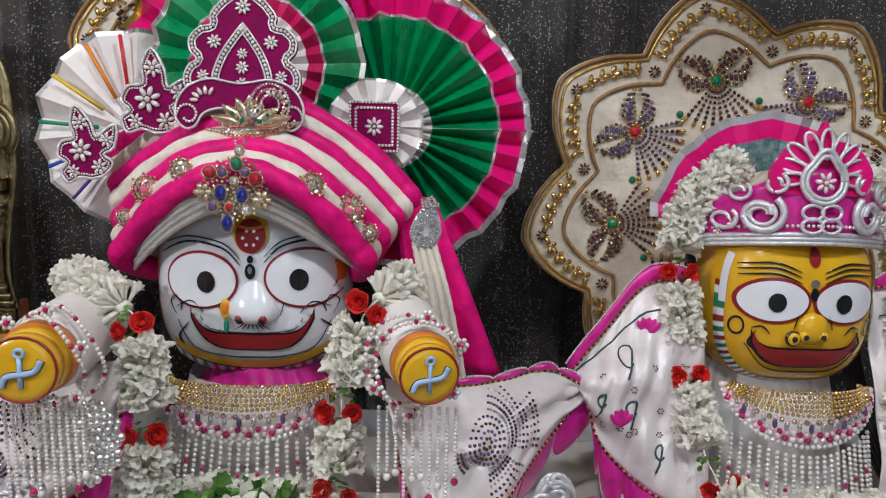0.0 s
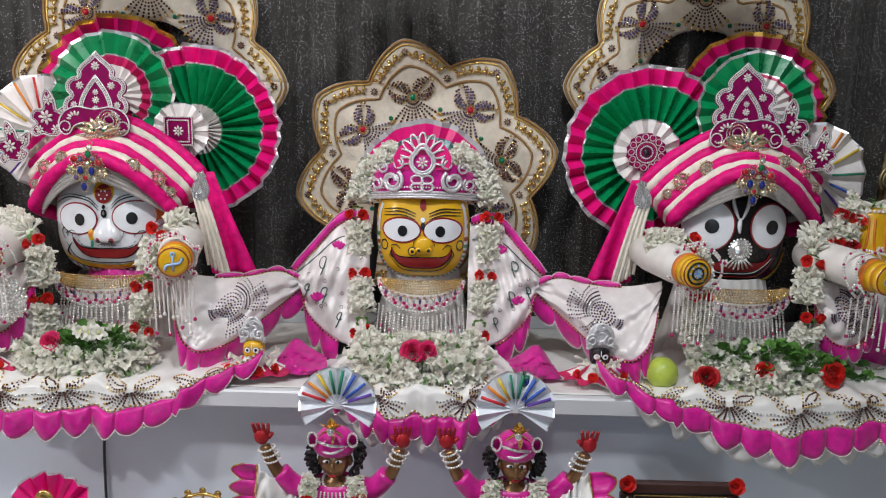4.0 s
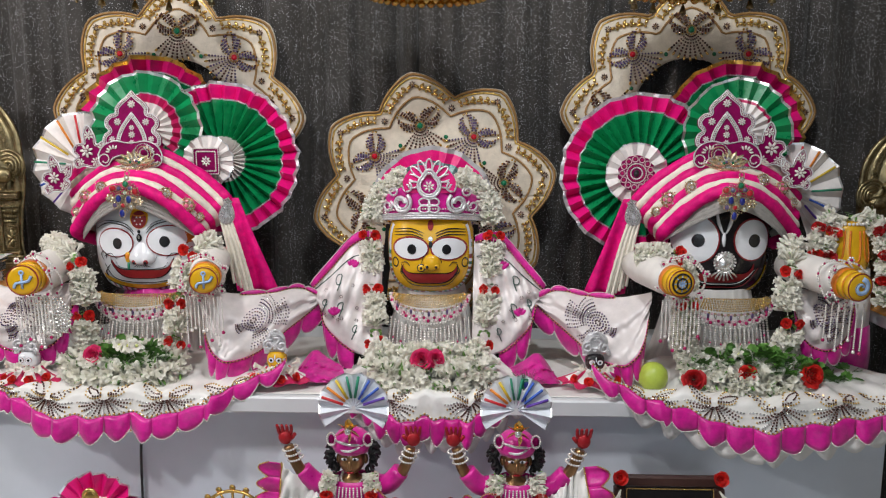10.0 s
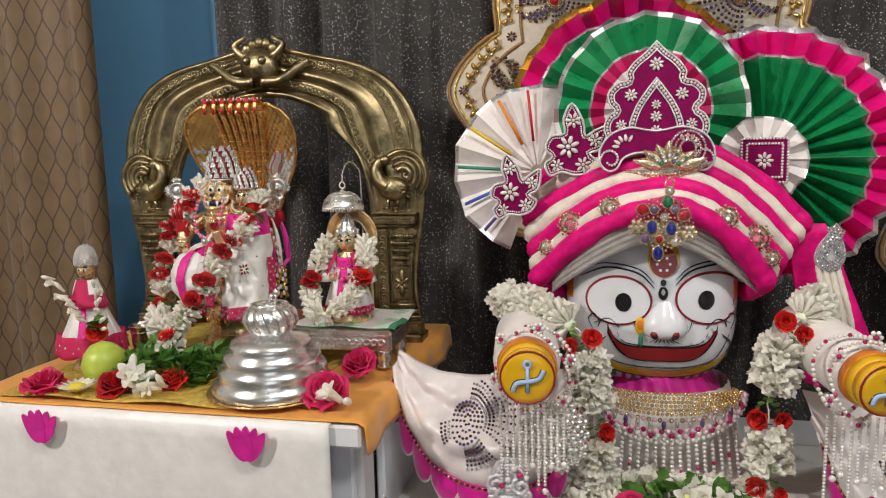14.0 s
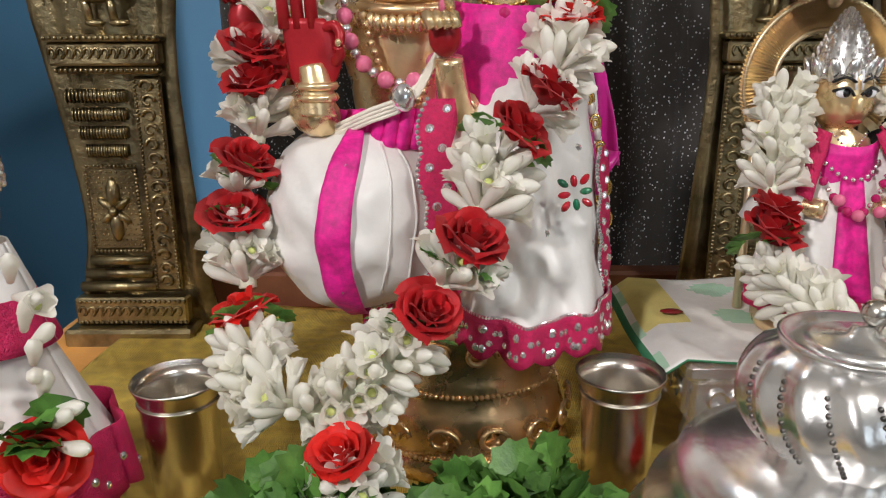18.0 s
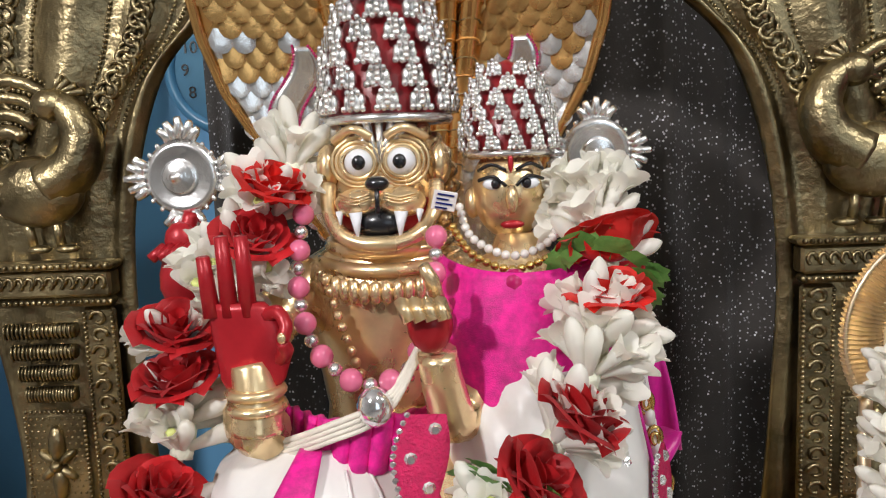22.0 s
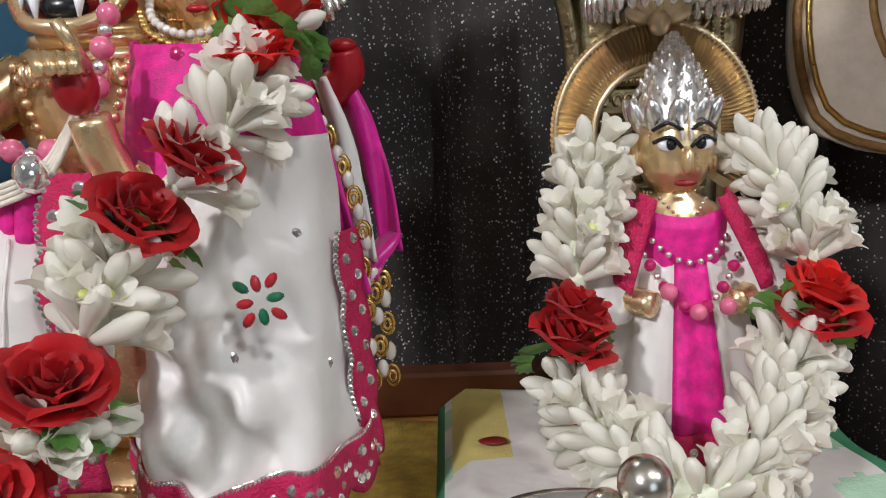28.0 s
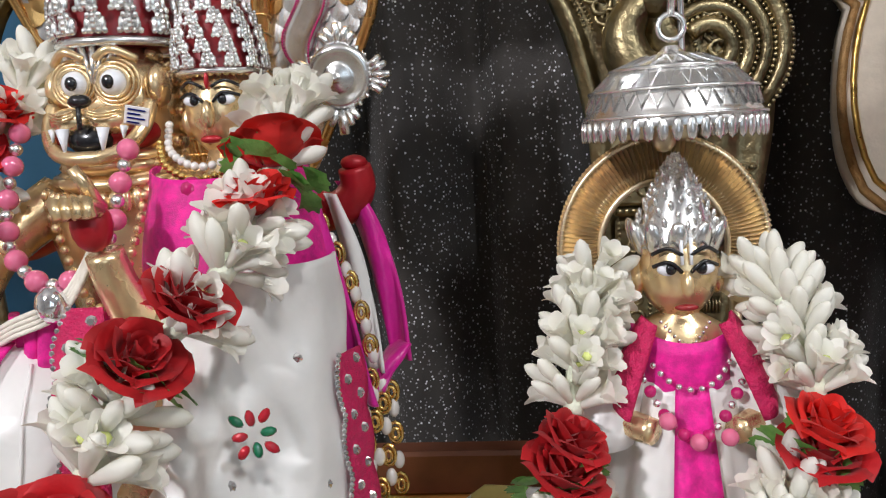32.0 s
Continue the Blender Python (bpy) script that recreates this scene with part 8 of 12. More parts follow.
def robes():
    th = thing("satin_robe", "white satin robe with magenta ribbon and rhinestone lace hem", "robe", (-1.06, 1.04, 1.11))
    K = Vector((-1.094, 1.062, 1.176))

    def lap(u, v):
        a = math.pi * (1.0 + 1.06 * u)
        b = math.pi * (-0.46 + 0.88 * v)
        c = max(0.14, math.cos(b)) ** 0.72
        p = Vector((K.x + 0.055 * math.cos(a) * c, K.y + 0.062 * math.sin(a) * c, K.z + 0.053 * math.sin(b)))
        w = crease(p.x, p.z) * 0.8 + 0.0012 * math.sin(u * 30 + 2 * v) * max(0, v - 0.45)
        return p + (p - K).normalized() * w

    part("lap_cloth", Geo().sheet(lap, 90, 50, 0, None, 0.0015), WHITE_SATIN, th)

    def skirt(u, v):
        a = math.pi * (0.92 + 1.16 * u)
        rx, ry = 0.038 + 0.008 * v, 0.036 + 0.028 * v
        k = 1 + 0.03 * math.sin(a * 9 + v * 2.5) * (0.25 + v)
        p = Vector((-1.001 + rx * k * math.cos(a) + 0.002 * v, 1.074 - 0.012 * v + ry * k * math.sin(a), 1.255 - 0.126 * v))
        return p + Vector((0, -1, 0)) * crease(p.x * 1.1, p.z * 0.7) * 2.6

    part("skirt", Geo().sheet(skirt, 100, 40, 0, None, 0.0015), WHITE_SATIN, th)

    def bodice(u, v):
        a = math.pi * (0.9 + 1.2 * u)
        r = 1 + 0.1 * math.sin(v * 3) + 0.02 * math.sin(u * 17 + v * 6) + 0.2 * v * v
        return (-1.008 + 0.033 * r * math.cos(a), 1.084 + 0.036 * r * math.sin(a), 1.3 - 0.062 * v - 0.008 * math.sin(math.pi * u) * (1 - v))

    part("bodice", Geo().sheet(bodice, 40, 16, 0, None, 0.0015), MAGENTA_KNIT, th, "magenta velvet bodice")

    def sash(u, v):
        t = u
        x = -1.108 + 0.066 * t
        return (x, 1.066 - 0.032 * math.sin(math.pi * t) - 0.002 * math.sin(t * 60 + v * 3), 1.236 - 0.022 * v + 0.004 * math.sin(math.pi * t))

    part("sash", Geo().sheet(sash, 50, 6, 0, None, 0.0025), MAGENTA_KNIT, th)

    def ribbon(u, v):
        uu = 0.5 - 0.09 * math.sin(v * 2.4) + 0.06 * v * v + (u - 0.5) * 0.095
        p = Vector(lap(uu, 0.97 - 0.9 * v))
        return p + (p - K).normalized() * 0.0024

    part("ribbon", Geo().sheet(ribbon, 6, 30, 0, None, 0.001), MAGENTA_KNIT, th, "magenta ribbon band")
    for k in range(6):
        p = Vector(ribbon(0.5, 0.2 + 0.13 * k))
        part("sequin", Geo().gem(p, p - K, 0.0017), GOLD if k % 2 else CRYSTAL, th)
    for uu in (0.62, 0.7):
        line = [Vector(lap(uu - 0.05 * t, 0.9 - 0.62 * t)) for t in [q / 14 for q in range(15)]]
        part("seam", Geo().tube([p + (p - K).normalized() * 0.0004 for p in line], 0.0008, 5), WHITE_SATIN, th)
    # lace hem
    C = Vector((-0.999, 1.062, 1.13))

    def hem(u, v):
        p = Vector(skirt(0.1 + 0.9 * u, 1.0))
        d = Vector((p.x - C.x, p.y - C.y, 0)).normalized()
        drop = (0.018 + 0.0065 * abs(math.sin(u * math.pi * 9))) * v
        return p + d * (0.0025 + 0.003 * v) + Vector((0, 0, 0.004 - drop))

    part("lace_hem", Geo().sheet(hem, 108, 5, 0, None, 0.0015), LACE_RED, th, "crimson crochet lace hem")
    g = Geo()
    for k in range(110):
        p = Vector(hem(k / 109, 0.03))
        g.gem(p + (p - C).normalized() * 0.001, Vector((p.x - C.x, p.y - C.y, 0)), 0.0013)
    part("rhinestone_chain", g, CRYSTAL, th)["kind"] = "stuff"
    for k in range(54):
        u = (k + 0.5) / 54
        ph = (u * 9) % 1
        p = Vector(hem(u, 0.36 + 0.4 * math.sin(math.pi * ph)))
        part("rhinestone", Geo().gem(p + Vector((p.x - C.x, p.y - C.y, 0)).normalized() * 0.0008, Vector((p.x - C.x, p.y - C.y, 0)), 0.0029 if 0.3 < ph < 0.7 else 0.0023), CRYSTAL, th)
        if k % 6 == 3:
            p = Vector(hem(u, 0.3))
            part("rhinestone", Geo().gem(p + Vector((p.x - C.x, p.y - C.y, 0)).normalized() * 0.0008, Vector((p.x - C.x, p.y - C.y, 0)), 0.0031), CRYSTAL, th)

    # lace along the split and down the side
    def split(u, v):
        z = 1.246 - 0.115 * v
        return (-1.046 - 0.003 * math.sin(v * 7) + (u - 0.5) * (0.014 + 0.006 * abs(math.sin(v * 14))), 1.02 - 0.02 * math.sin(v * 2.0), z)

    def side(u, v):
        z = 1.215 - 0.1 * v
        return (-0.954 + 0.006 * v + (u - 0.5) * (0.005 + 0.004 * abs(math.sin(v * 12))), 1.06 - 0.008 * v + (u - 0.5) * 0.014, z)

    for fn, n in ((split, 12), (side, 13)):
        part("lace_edge", Geo().sheet(fn, 6, 40, 0, None, 0.0012), LACE_RED, th, "crimson crochet lace edge")
        for k in range(n):
            p = Vector(fn(0.5 + 0.2 * (-1) ** k, (k + 0.5) / n))
            part("rhinestone", Geo().gem(p + Vector((0.0004, -0.001, 0)), (0.1, -1, 0.1), 0.0026), CRYSTAL, th)
        g = Geo()
        for k in range(44):
            g.gem(Vector(fn(0.0, k / 43)) + Vector((0, -0.001, 0)), (0, -1, 0), 0.0013)
        part("rhinestone_chain", g, CRYSTAL, th)["kind"] = "stuff"

    # lap's lower lace
    def low(u, v):
        p = Vector(lap(0.5 + 0.4 * u, 0.04))
        return p + Vector((0, -0.006, 0.01 - (0.024 + 0.006 * abs(math.sin(u * 9))) * v))

    part("lace_corner", Geo().sheet(low, 30, 4, 0, None, 0.0012), LACE_RED, th, "crimson crochet lace corner")
    for k in range(16):
        part("rhinestone", Geo().gem(Vector(low((k + 0.5) / 16, 0.3 + 0.4 * (k % 2))) + Vector((0, -0.001, 0)), (0, -1, 0), 0.0027), CRYSTAL, th)
    # jewelled sprig on the skirt
    c = Vector((-0.978, 1.004, 1.2))
    for k in range(8):
        a = math.radians(10 + k * 45)
        part("glass_stone", Geo().ball(c + Vector((0.0056 * math.cos(a) * (1 + 0.4 * (k % 2)), 0.0, 0.0062 * math.sin(a) * (1 + 0.4 * (k % 2)))), (0.0034, 0.0018, 0.0019), 0, 8, 5, rot=Matrix.Rotation(-a, 3, "Y")), GEM_RED if k % 3 else GEM_GREEN, th)
    for u, v in ((0.55, 0.62), (0.78, 0.72), (0.72, 0.3)):
        p = Vector(skirt(u, v))
        part("rhinestone", Geo().gem(p + Vector((0, -0.001, 0)), (0.1, -1, 0), 0.0026), CRYSTAL, th)
    # thread cords over the chest
    for k in range(4):
        part("thread", Geo().tube(smooth_line([(-1.108, 1.04, 1.222 + 0.002 * k), (-1.085, 1.028, 1.233 + 0.002 * k), (-1.062, 1.03, 1.243 + 0.002 * k), (-1.047, 1.034, 1.268 + 0.001 * k)], 6), 0.0013, 5), WHITE_WOOL, th)


LACE_RED = mat("crimson_crochet_lace", (0.6, 0.01, 0.1), 0.5, 0, 0.15, 400, 0.8, 900)
robes()


def pearl_string(name, label, pts, r, mats, gap=1.02):
    th = thing(name, label, "necklace", tuple(min((Vector(p) for p in pts), key=lambda p: p.z)))
    for k, p in enumerate(spaced(smooth_line(pts, 8), 2 * r * gap)):
        m = mats[k % len(mats)]
        part("bead", Geo().ball(p, r if m is not SILVER else r * 0.62, 0, 12, 8), m, th)
    return th


pearl_string("bead_necklace", "necklace of large pink pearls and silver beads on the lion-faced figure",
             [(-1.098, 1.07, 1.316), (-1.099, 1.058, 1.29), (-1.092, 1.045, 1.268), (-1.078, 1.036, 1.256), (-1.066, 1.034, 1.253), (-1.054, 1.036, 1.258), (-1.046, 1.044, 1.272), (-1.043, 1.05, 1.292), (-1.042, 1.062, 1.312)], 0.0047, (PINK_PEARL, SILVER), 0.84)
solo("crystal_pendant", Geo().ball((-1.066, 1.029, 1.246), (0.007, 0.006, 0.008), 0, 10, 6), CRYSTAL, "faceted clear crystal pendant", "pendant")
pearl_string("pearl_collar", "rows of small pearls round the consort's neck", [(-1.033, 1.08, 1.316), (-1.028, 1.068, 1.304), (-1.012, 1.06, 1.297), (-0.996, 1.067, 1.302), (-0.991, 1.08, 1.312)], 0.0019, (PEARL,))
pearl_string("pearl_collar", "rows of small gilt beads round the consort's neck", [(-1.036, 1.075, 1.308), (-1.028, 1.062, 1.298), (-1.012, 1.056, 1.292), (-0.994, 1.062, 1.297)], 0.0018, (GOLD,))
solo("pearl_pendant", Geo().ball((-1.012, 1.05, 1.288), 0.0055, 0, 12, 8).ball((-1.012, 1.05, 1.28), 0.0025, 1, 8, 6), [RUBY, PEARL], "magenta pearl pendant on a velvet bodice", "pendant")

# price tag between the two heads
tag = Geo().box((-0.005, -0.0006, -0.004), (0.005, 0.0006, 0.004), 0, 0.0003, Matrix.Translation((-1.0385, 1.062, 1.32)) @ pose(0, 0, 0, 10, 12, 20))
for k in range(4):
    tag.box((-0.0038, -0.0012, 0.0022 - 0.0018 * k), (0.0034 - 0.002 * (k % 2), -0.0007, 0.0029 - 0.0018 * k), 1, 0.0001, Matrix.Translation((-1.0385, 1.062, 1.32)) @ pose(0, 0, 0, 10, 12, 20))
solo("paper_tag", tag, [WHITE_PAPER, GEM_BLUE], "small white paper tag with unreadable blue print", "tag")


def side_tassels():
    th = thing("beaded_shawl", "magenta and white shawl edge with gold drops and pearl tassels", "shawl", (-0.94, 1.06, 1.14))

    def band(line, width, m, wave, name="shawl_fold"):
        pts = smooth_line(line, 6)
        n = len(pts) - 1

        def fn(u, v):
            p = pts[round(v * n)]
            return p + Vector(((u - 0.5) * width, 0.003 * math.sin(u * 5 + v * wave) - 0.006 * (u - 0.5), 0.004 * math.sin(v * wave * 0.7)))

        part(name, Geo().sheet(fn, 6, n, 0, None, 0.0015), m, th)

    band([(-0.968, 1.05, 1.292), (-0.96, 1.044, 1.262), (-0.952, 1.042, 1.232), (-0.945, 1.042, 1.205), (-0.94, 1.04, 1.186)], 0.011, MAGENTA, 7)
    band([(-0.956, 1.06, 1.28), (-0.947, 1.056, 1.25), (-0.941, 1.053, 1.222), (-0.937, 1.05, 1.196)], 0.009, WHITE_SATIN, 5)
    band([(-0.952, 1.075, 1.285), (-0.94, 1.07, 1.257), (-0.931, 1.067, 1.228), (-0.927, 1.064, 1.2)], 0.012, MAGENTA, 6)
    band([(-0.926, 1.064, 1.204), (-0.931, 1.055, 1.194), (-0.938, 1.046, 1.184)], 0.01, MAGENTA, 4)

    def drops(line, n, first):
        pts = smooth_line(line, 8)
        for k in range(n):
            p = pts[round(k * (len(pts) - 1) / max(1, n - 1))]
            if (k + first) % 2:
                part("pearl_drop", Geo().ball(p + Vector((0, -0.002, 0)), (0.0029, 0.0029, 0.0046), 0, 8, 6), PEARL, th)
            else:
                d = Geo()
                for s, q in ((1.0, 0.0), (0.5, -0.001)):
                    d.tube([p + Vector((0.0032 * s * math.cos(a), -0.003 + q, (0.0052 * math.sin(a) - 0.002 * (1 + math.cos(a)) * 0) * s)) for a in [2 * math.pi * i / 12 for i in range(12)]], 0.001, 5, 0, True)
                part("gold_drop", d, GOLD, th)

    drops([(-0.96, 1.05, 1.27), (-0.95, 1.048, 1.25), (-0.942, 1.046, 1.228), (-0.937, 1.044, 1.205)], 11, 1)
    drops([(-0.966, 1.05, 1.255), (-0.962, 1.046, 1.228), (-0.957, 1.044, 1.2)], 8, 1)
    for k in range(7):
        x, y = -0.956 + 0.0042 * k, 1.036 + 0.0028 * k
        z = 1.196 - 0.004 * abs(k - 3)
        drops([(x, y, z), (x + 0.001, y - 0.002, z - 0.02), (x + 0.002, y - 0.002, z - 0.046 - 0.008 * (k % 3 == 1))], 5, k % 2)
    th.location += Vector((-0.012, 0.045, 0))
    return th


side_tassels()


def lotus_pedestal():
    th = thing("lotus_pedestal", "embossed gilt pedestal under the seated figures", "pedestal", (-1.032, 1.075, TT))
    at = Matrix.Translation((-1.032, 1.075, TT))
    prof = [(0.066, 0), (0.068, 0.006), (0.064, 0.012), (0.061, 0.018), (0.064, 0.03), (0.06, 0.042), (0.054, 0.05), (0.056, 0.055), (0.053, 0.06), (0.055, 0.075), (0.06, 0.09), (0.058, 0.1), (0.05, 0.106)]
    part("drum", Geo().lathe(prof, 48, 0, at, True, 1.0, 0.9), GOLD_BODY, th)
    for zz, r, n in ((0.03, 0.066, 14), (0.08, 0.0575, 13)):
        for j in range(n):
            a = 2 * math.pi * j / n
            c = at @ Vector((r * math.cos(a), r * 0.9 * math.sin(a), zz))
            pts = [c + Matrix.Rotation(a, 3, "Z") @ Vector((0.0015, 0.0105 * math.cos(b) * (1 - b / 8.5), 0.009 * math.sin(b) * (1 - b / 8.5))) for b in [q * 0.5 for q in range(14)]]
            part("scroll_relief", Geo().tube(pts, 0.0018, 5), GOLD_BODY, th)
    for zz, r in ((0.015, 0.064), (0.0535, 0.0565), (0.1, 0.0595)):
        part("bead_ring", Geo().beads([at @ Vector((r * math.cos(a), r * 0.9 * math.sin(a), zz)) for a in [2 * math.pi * q / 60 for q in range(61)]], 0.0017, (0,), 1.0), GOLD_BODY, th)


lotus_pedestal()

STRUNG = [("w", (-1.105, 1.1, 1.34)), ("r", (-1.109, 1.085, 1.33)), ("w", (-1.112, 1.08, 1.322)), ("r", (-1.115, 1.076, 1.31)), ("w", (-1.122, 1.074, 1.3)), ("r", (-1.146, 1.068, 1.276)), ("w", (-1.151, 1.064, 1.266)), ("r", (-1.149, 1.06, 1.256)),
          ("w", (-1.147, 1.056, 1.244)), ("r", (-1.15, 1.048, 1.218)), ("g", (-1.153, 1.042, 1.205)), ("w", (-1.156, 1.038, 1.198)), ("r", (-1.157, 1.036, 1.189)), ("g", (-1.157, 1.034, 1.178)), ("w", (-1.156, 1.03, 1.171)), ("r", (-1.153, 1.02, 1.142)),
          ("g", (-1.149, 1.01, 1.13)), ("w", (-1.146, 0.995, 1.12)), ("w", (-1.136, 0.975, 1.105)), ("w", (-1.114, 0.964, 1.098)), ("w", (-1.086, 0.96, 1.112)), ("g", (-1.063, 0.962, 1.136)), ("r", (-1.057, 0.965, 1.147)), ("w", (-1.047, 0.967, 1.16)),
          ("g", (-1.039, 0.97, 1.172)), ("r", (-1.034, 0.972, 1.18)), ("w", (-1.03, 0.977, 1.192)), ("w", (-1.023, 0.985, 1.208)), ("g", (-1.018, 0.99, 1.222)), ("r", (-1.013, 0.995, 1.229)), ("w", (-1.006, 1.0, 1.238)), ("r", (-0.997, 1.006, 1.247)),
          ("w", (-0.991, 1.014, 1.255)), ("r", (-0.98, 1.034, 1.277)), ("g", (-0.978, 1.044, 1.288)), ("w", (-0.977, 1.048, 1.292)), ("r", (-0.975, 1.054, 1.3)), ("w", (-0.976, 1.062, 1.304)), ("", (-0.979, 1.08, 1.317))]
strung_garland("flower_garland", "garland of tuberoses, red roses and green leaves on the seated pair", STRUNG, 0.0245, 11, 0.0205, around=6, lift=0.6, opens=(0.1, 0.22, 0.14, 0.4, 0.18, 0.55))
strung_garland("flower_garland", "short string of red roses and tuberoses before a pedestal", [("r", (-1.092, 0.945, 1.1)), ("w", (-1.09, 0.938, 1.085)), ("", (-1.087, 0.93, 1.062))], 0.026, 12, 0.019)

# ---- silver seat with the small standing figure ----
def low_throne(x0, x1, y0, y1, z0, z1):
    th = thing("low_throne", "low silver seat with embossed apron and turned legs", "seat", ((x0 + x1) / 2, (y0 + y1) / 2, z0))
    part("seat_top", Geo().box((x0, y0, z1 - 0.012), (x1, y1, z1), 0, 0.003), SILVER, th)
    for a, b in (((x0 + 0.006, y0 + 0.004, z1 - 0.04), (x1 - 0.006, y0 + 0.012, z1 - 0.0125)), ((x0 + 0.006, y1 - 0.012, z1 - 0.04), (x1 - 0.006, y1 - 0.004, z1 - 0.0125)),
                 ((x0 + 0.003, y0 + 0.013, z1 - 0.04), (x0 + 0.011, y1 - 0.013, z1 - 0.0125)), ((x1 - 0.011, y0 + 0.013, z1 - 0.04), (x1 - 0.003, y1 - 0.013, z1 - 0.0125))):
        part("apron", Geo().box(a, b, 0, 0.002), SILVER, th)
    for k in range(9):
        y = y0 + 0.02 + (y1 - y0 - 0.04) * k / 8
        pts = [(x0 + 0.002, y + 0.0075 * math.cos(b) * (1 - b / 8), z1 - 0.026 + 0.009 * math.sin(b) * (1 - b / 8)) for b in [q * 0.5 for q in range(13)]]
        part("scroll_relief", Geo().tube(pts, 0.0015, 5), SILVER, th)
    for k in range(12):
        x = x0 + 0.02 + (x1 - x0 - 0.04) * k / 11
        pts = [(x + 0.0075 * math.cos(b) * (1 - b / 8), y0 + 0.003, z1 - 0.026 + 0.009 * math.sin(b) * (1 - b / 8)) for b in [q * 0.5 for q in range(13)]]
        part("scroll_relief", Geo().tube(pts, 0.0015, 5), SILVER, th)
    for x in (x0 + 0.02, x1 - 0.02):
        for y in (y0 + 0.02, y1 - 0.02):
            H = z1 - 0.04 - z0
            part("leg", Geo().lathe([(0.013, 0), (0.014, H * 0.1), (0.01, H * 0.25), (0.015, H * 0.55), (0.012, H * 0.8), (0.015, H)], 16, 0, Matrix.Translation((x, y, z0))), SILVER, th)


low_throne(-0.903, -0.72, 1.03, 1.165, TT, 1.092)


def printed_cloth():
    th = thing("printed_cloth", "folded cotton cloth printed green, yellow and white on a silver seat", "cloth", (-0.815, 1.06, 1.092))

    def fn(u, v):
        x, y = -0.922 + 0.21 * u, 1.026 + 0.148 * v
        z = 1.0965 + 0.0016 * math.sin(x * 60) * math.sin(y * 50) + 0.002 * u * math.sin(v * 9)
        if x < -0.905:
            z -= (-0.905 - x) * 0.75
        if x > -0.718:
            z -= (x + 0.718) * 0.6
        return (x, y, z)

    def tint(u, v):
        if u < 0.03:
            return 1
        if 0.03 < u < 0.19:
            return 2 if v > 0.4 else 0
        if u > 0.94 and v < 0.6:
            return 1
        return 0 if math.sin(u * 23) + math.sin(v * 17) < 0.9 else 3

    part("cloth", Geo().sheet(fn, 50, 40, tint, None, 0.0016), [WHITE_SATIN, PRINT_GREEN, PRINT_YELLOW, PRINT_MINT], th)
    part("red_print", Geo().ball((-0.893, 1.1, 1.0985), (0.008, 0.0045, 0.0012), 0, 10, 4), RED_PAINT, th, "printed red petal")


PRINT_GREEN = mat("green_print_cotton", (0.05, 0.25, 0.12), 0.8, 0, 0.1, 40, 0.3, 500)
PRINT_YELLOW = mat("yellow_print_cotton", (0.72, 0.62, 0.22), 0.8, 0, 0.1, 40, 0.3, 500)
PRINT_MINT = mat("mint_print_cotton", (0.45, 0.68, 0.5), 0.8, 0, 0.1, 40, 0.3, 500)
printed_cloth()


def small_statue():
    g = Geo()
    X = -0.811
    g.lathe([(0.036, 0), (0.038, 0.006), (0.032, 0.012), (0.034, 0.02), (0.028, 0.026)], 24, 0, Matrix.Translation((X, 1.075, 1.0985)))
    g.loft([[(X + rx * math.cos(a), 1.078 + ry * math.sin(a), z) for a in [2 * math.pi * k / 20 for k in range(20)]] for z, rx, ry in
            ((1.12, 0.03, 0.026), (1.16, 0.024, 0.02), (1.185, 0.019, 0.016), (1.205, 0.022, 0.017), (1.217, 0.019, 0.014), (1.223, 0.0085, 0.0085), (1.232, 0.0075, 0.0075))], 0)
    g.ball((X, 1.078, 1.242), (0.0165, 0.0175, 0.0215), 0, 20, 14)
    g.ball((X, 1.0835, 1.2475), (0.0172, 0.0165, 0.0185), 2, 18, 12)
    for sx in (-1, 1):
        g.ball((X + sx * 0.0066, 1.0625, 1.2445), (0.0052, 0.0016, 0.0029), 1, 10, 6)
        g.ball((X + sx * 0.0062, 1.0613, 1.2447), (0.0024, 0.0012, 0.0025), 2, 8, 5)
        g.tube(smooth_line([(X + sx * 0.0018, 1.061, 1.2432), (X + sx * 0.0068, 1.0602, 1.2478), (X + sx * 0.013, 1.064, 1.2455)], 4), 0.0009, 5, 2)
        g.tube(smooth_line([(X + sx * 0.0016, 1.0608, 1.2505), (X + sx * 0.0076, 1.0608, 1.2535), (X + sx * 0.0132, 1.065, 1.2505)], 4), 0.0009, 5, 2)
        g.ball((X + sx * 0.0168, 1.08, 1.238), (0.0033, 0.005, 0.008), 0, 8, 6)
        g.tube(smooth_line([(X + sx * 0.02, 1.078, 1.21), (X + sx * 0.032, 1.065, 1.185), (X + sx * 0.016, 1.048, 1.18)], 5), lambda t: 0.0075 - 0.002 * t, 8, 0)
    g.ball((X, 1.0592, 1.238), (0.0027, 0.004, 0.0062), 0, 8, 6)
    g.ball((X, 1.0612, 1.2285), (0.005, 0.002, 0.0015), 3, 10, 5)
    for sx in (-1, 1):
        g.tube([(X + sx * 0.0018, 1.06, 1.2465), (X + sx * 0.002, 1.0622, 1.2575)], 0.0008, 5, 1)
    solo("small_deity_statue", g, [GOLD_PALE, SKIN_WHITE, BLACK_PAINT, RED_PAINT], "small polished brass deity statue with painted eyes", "statue")


small_statue()


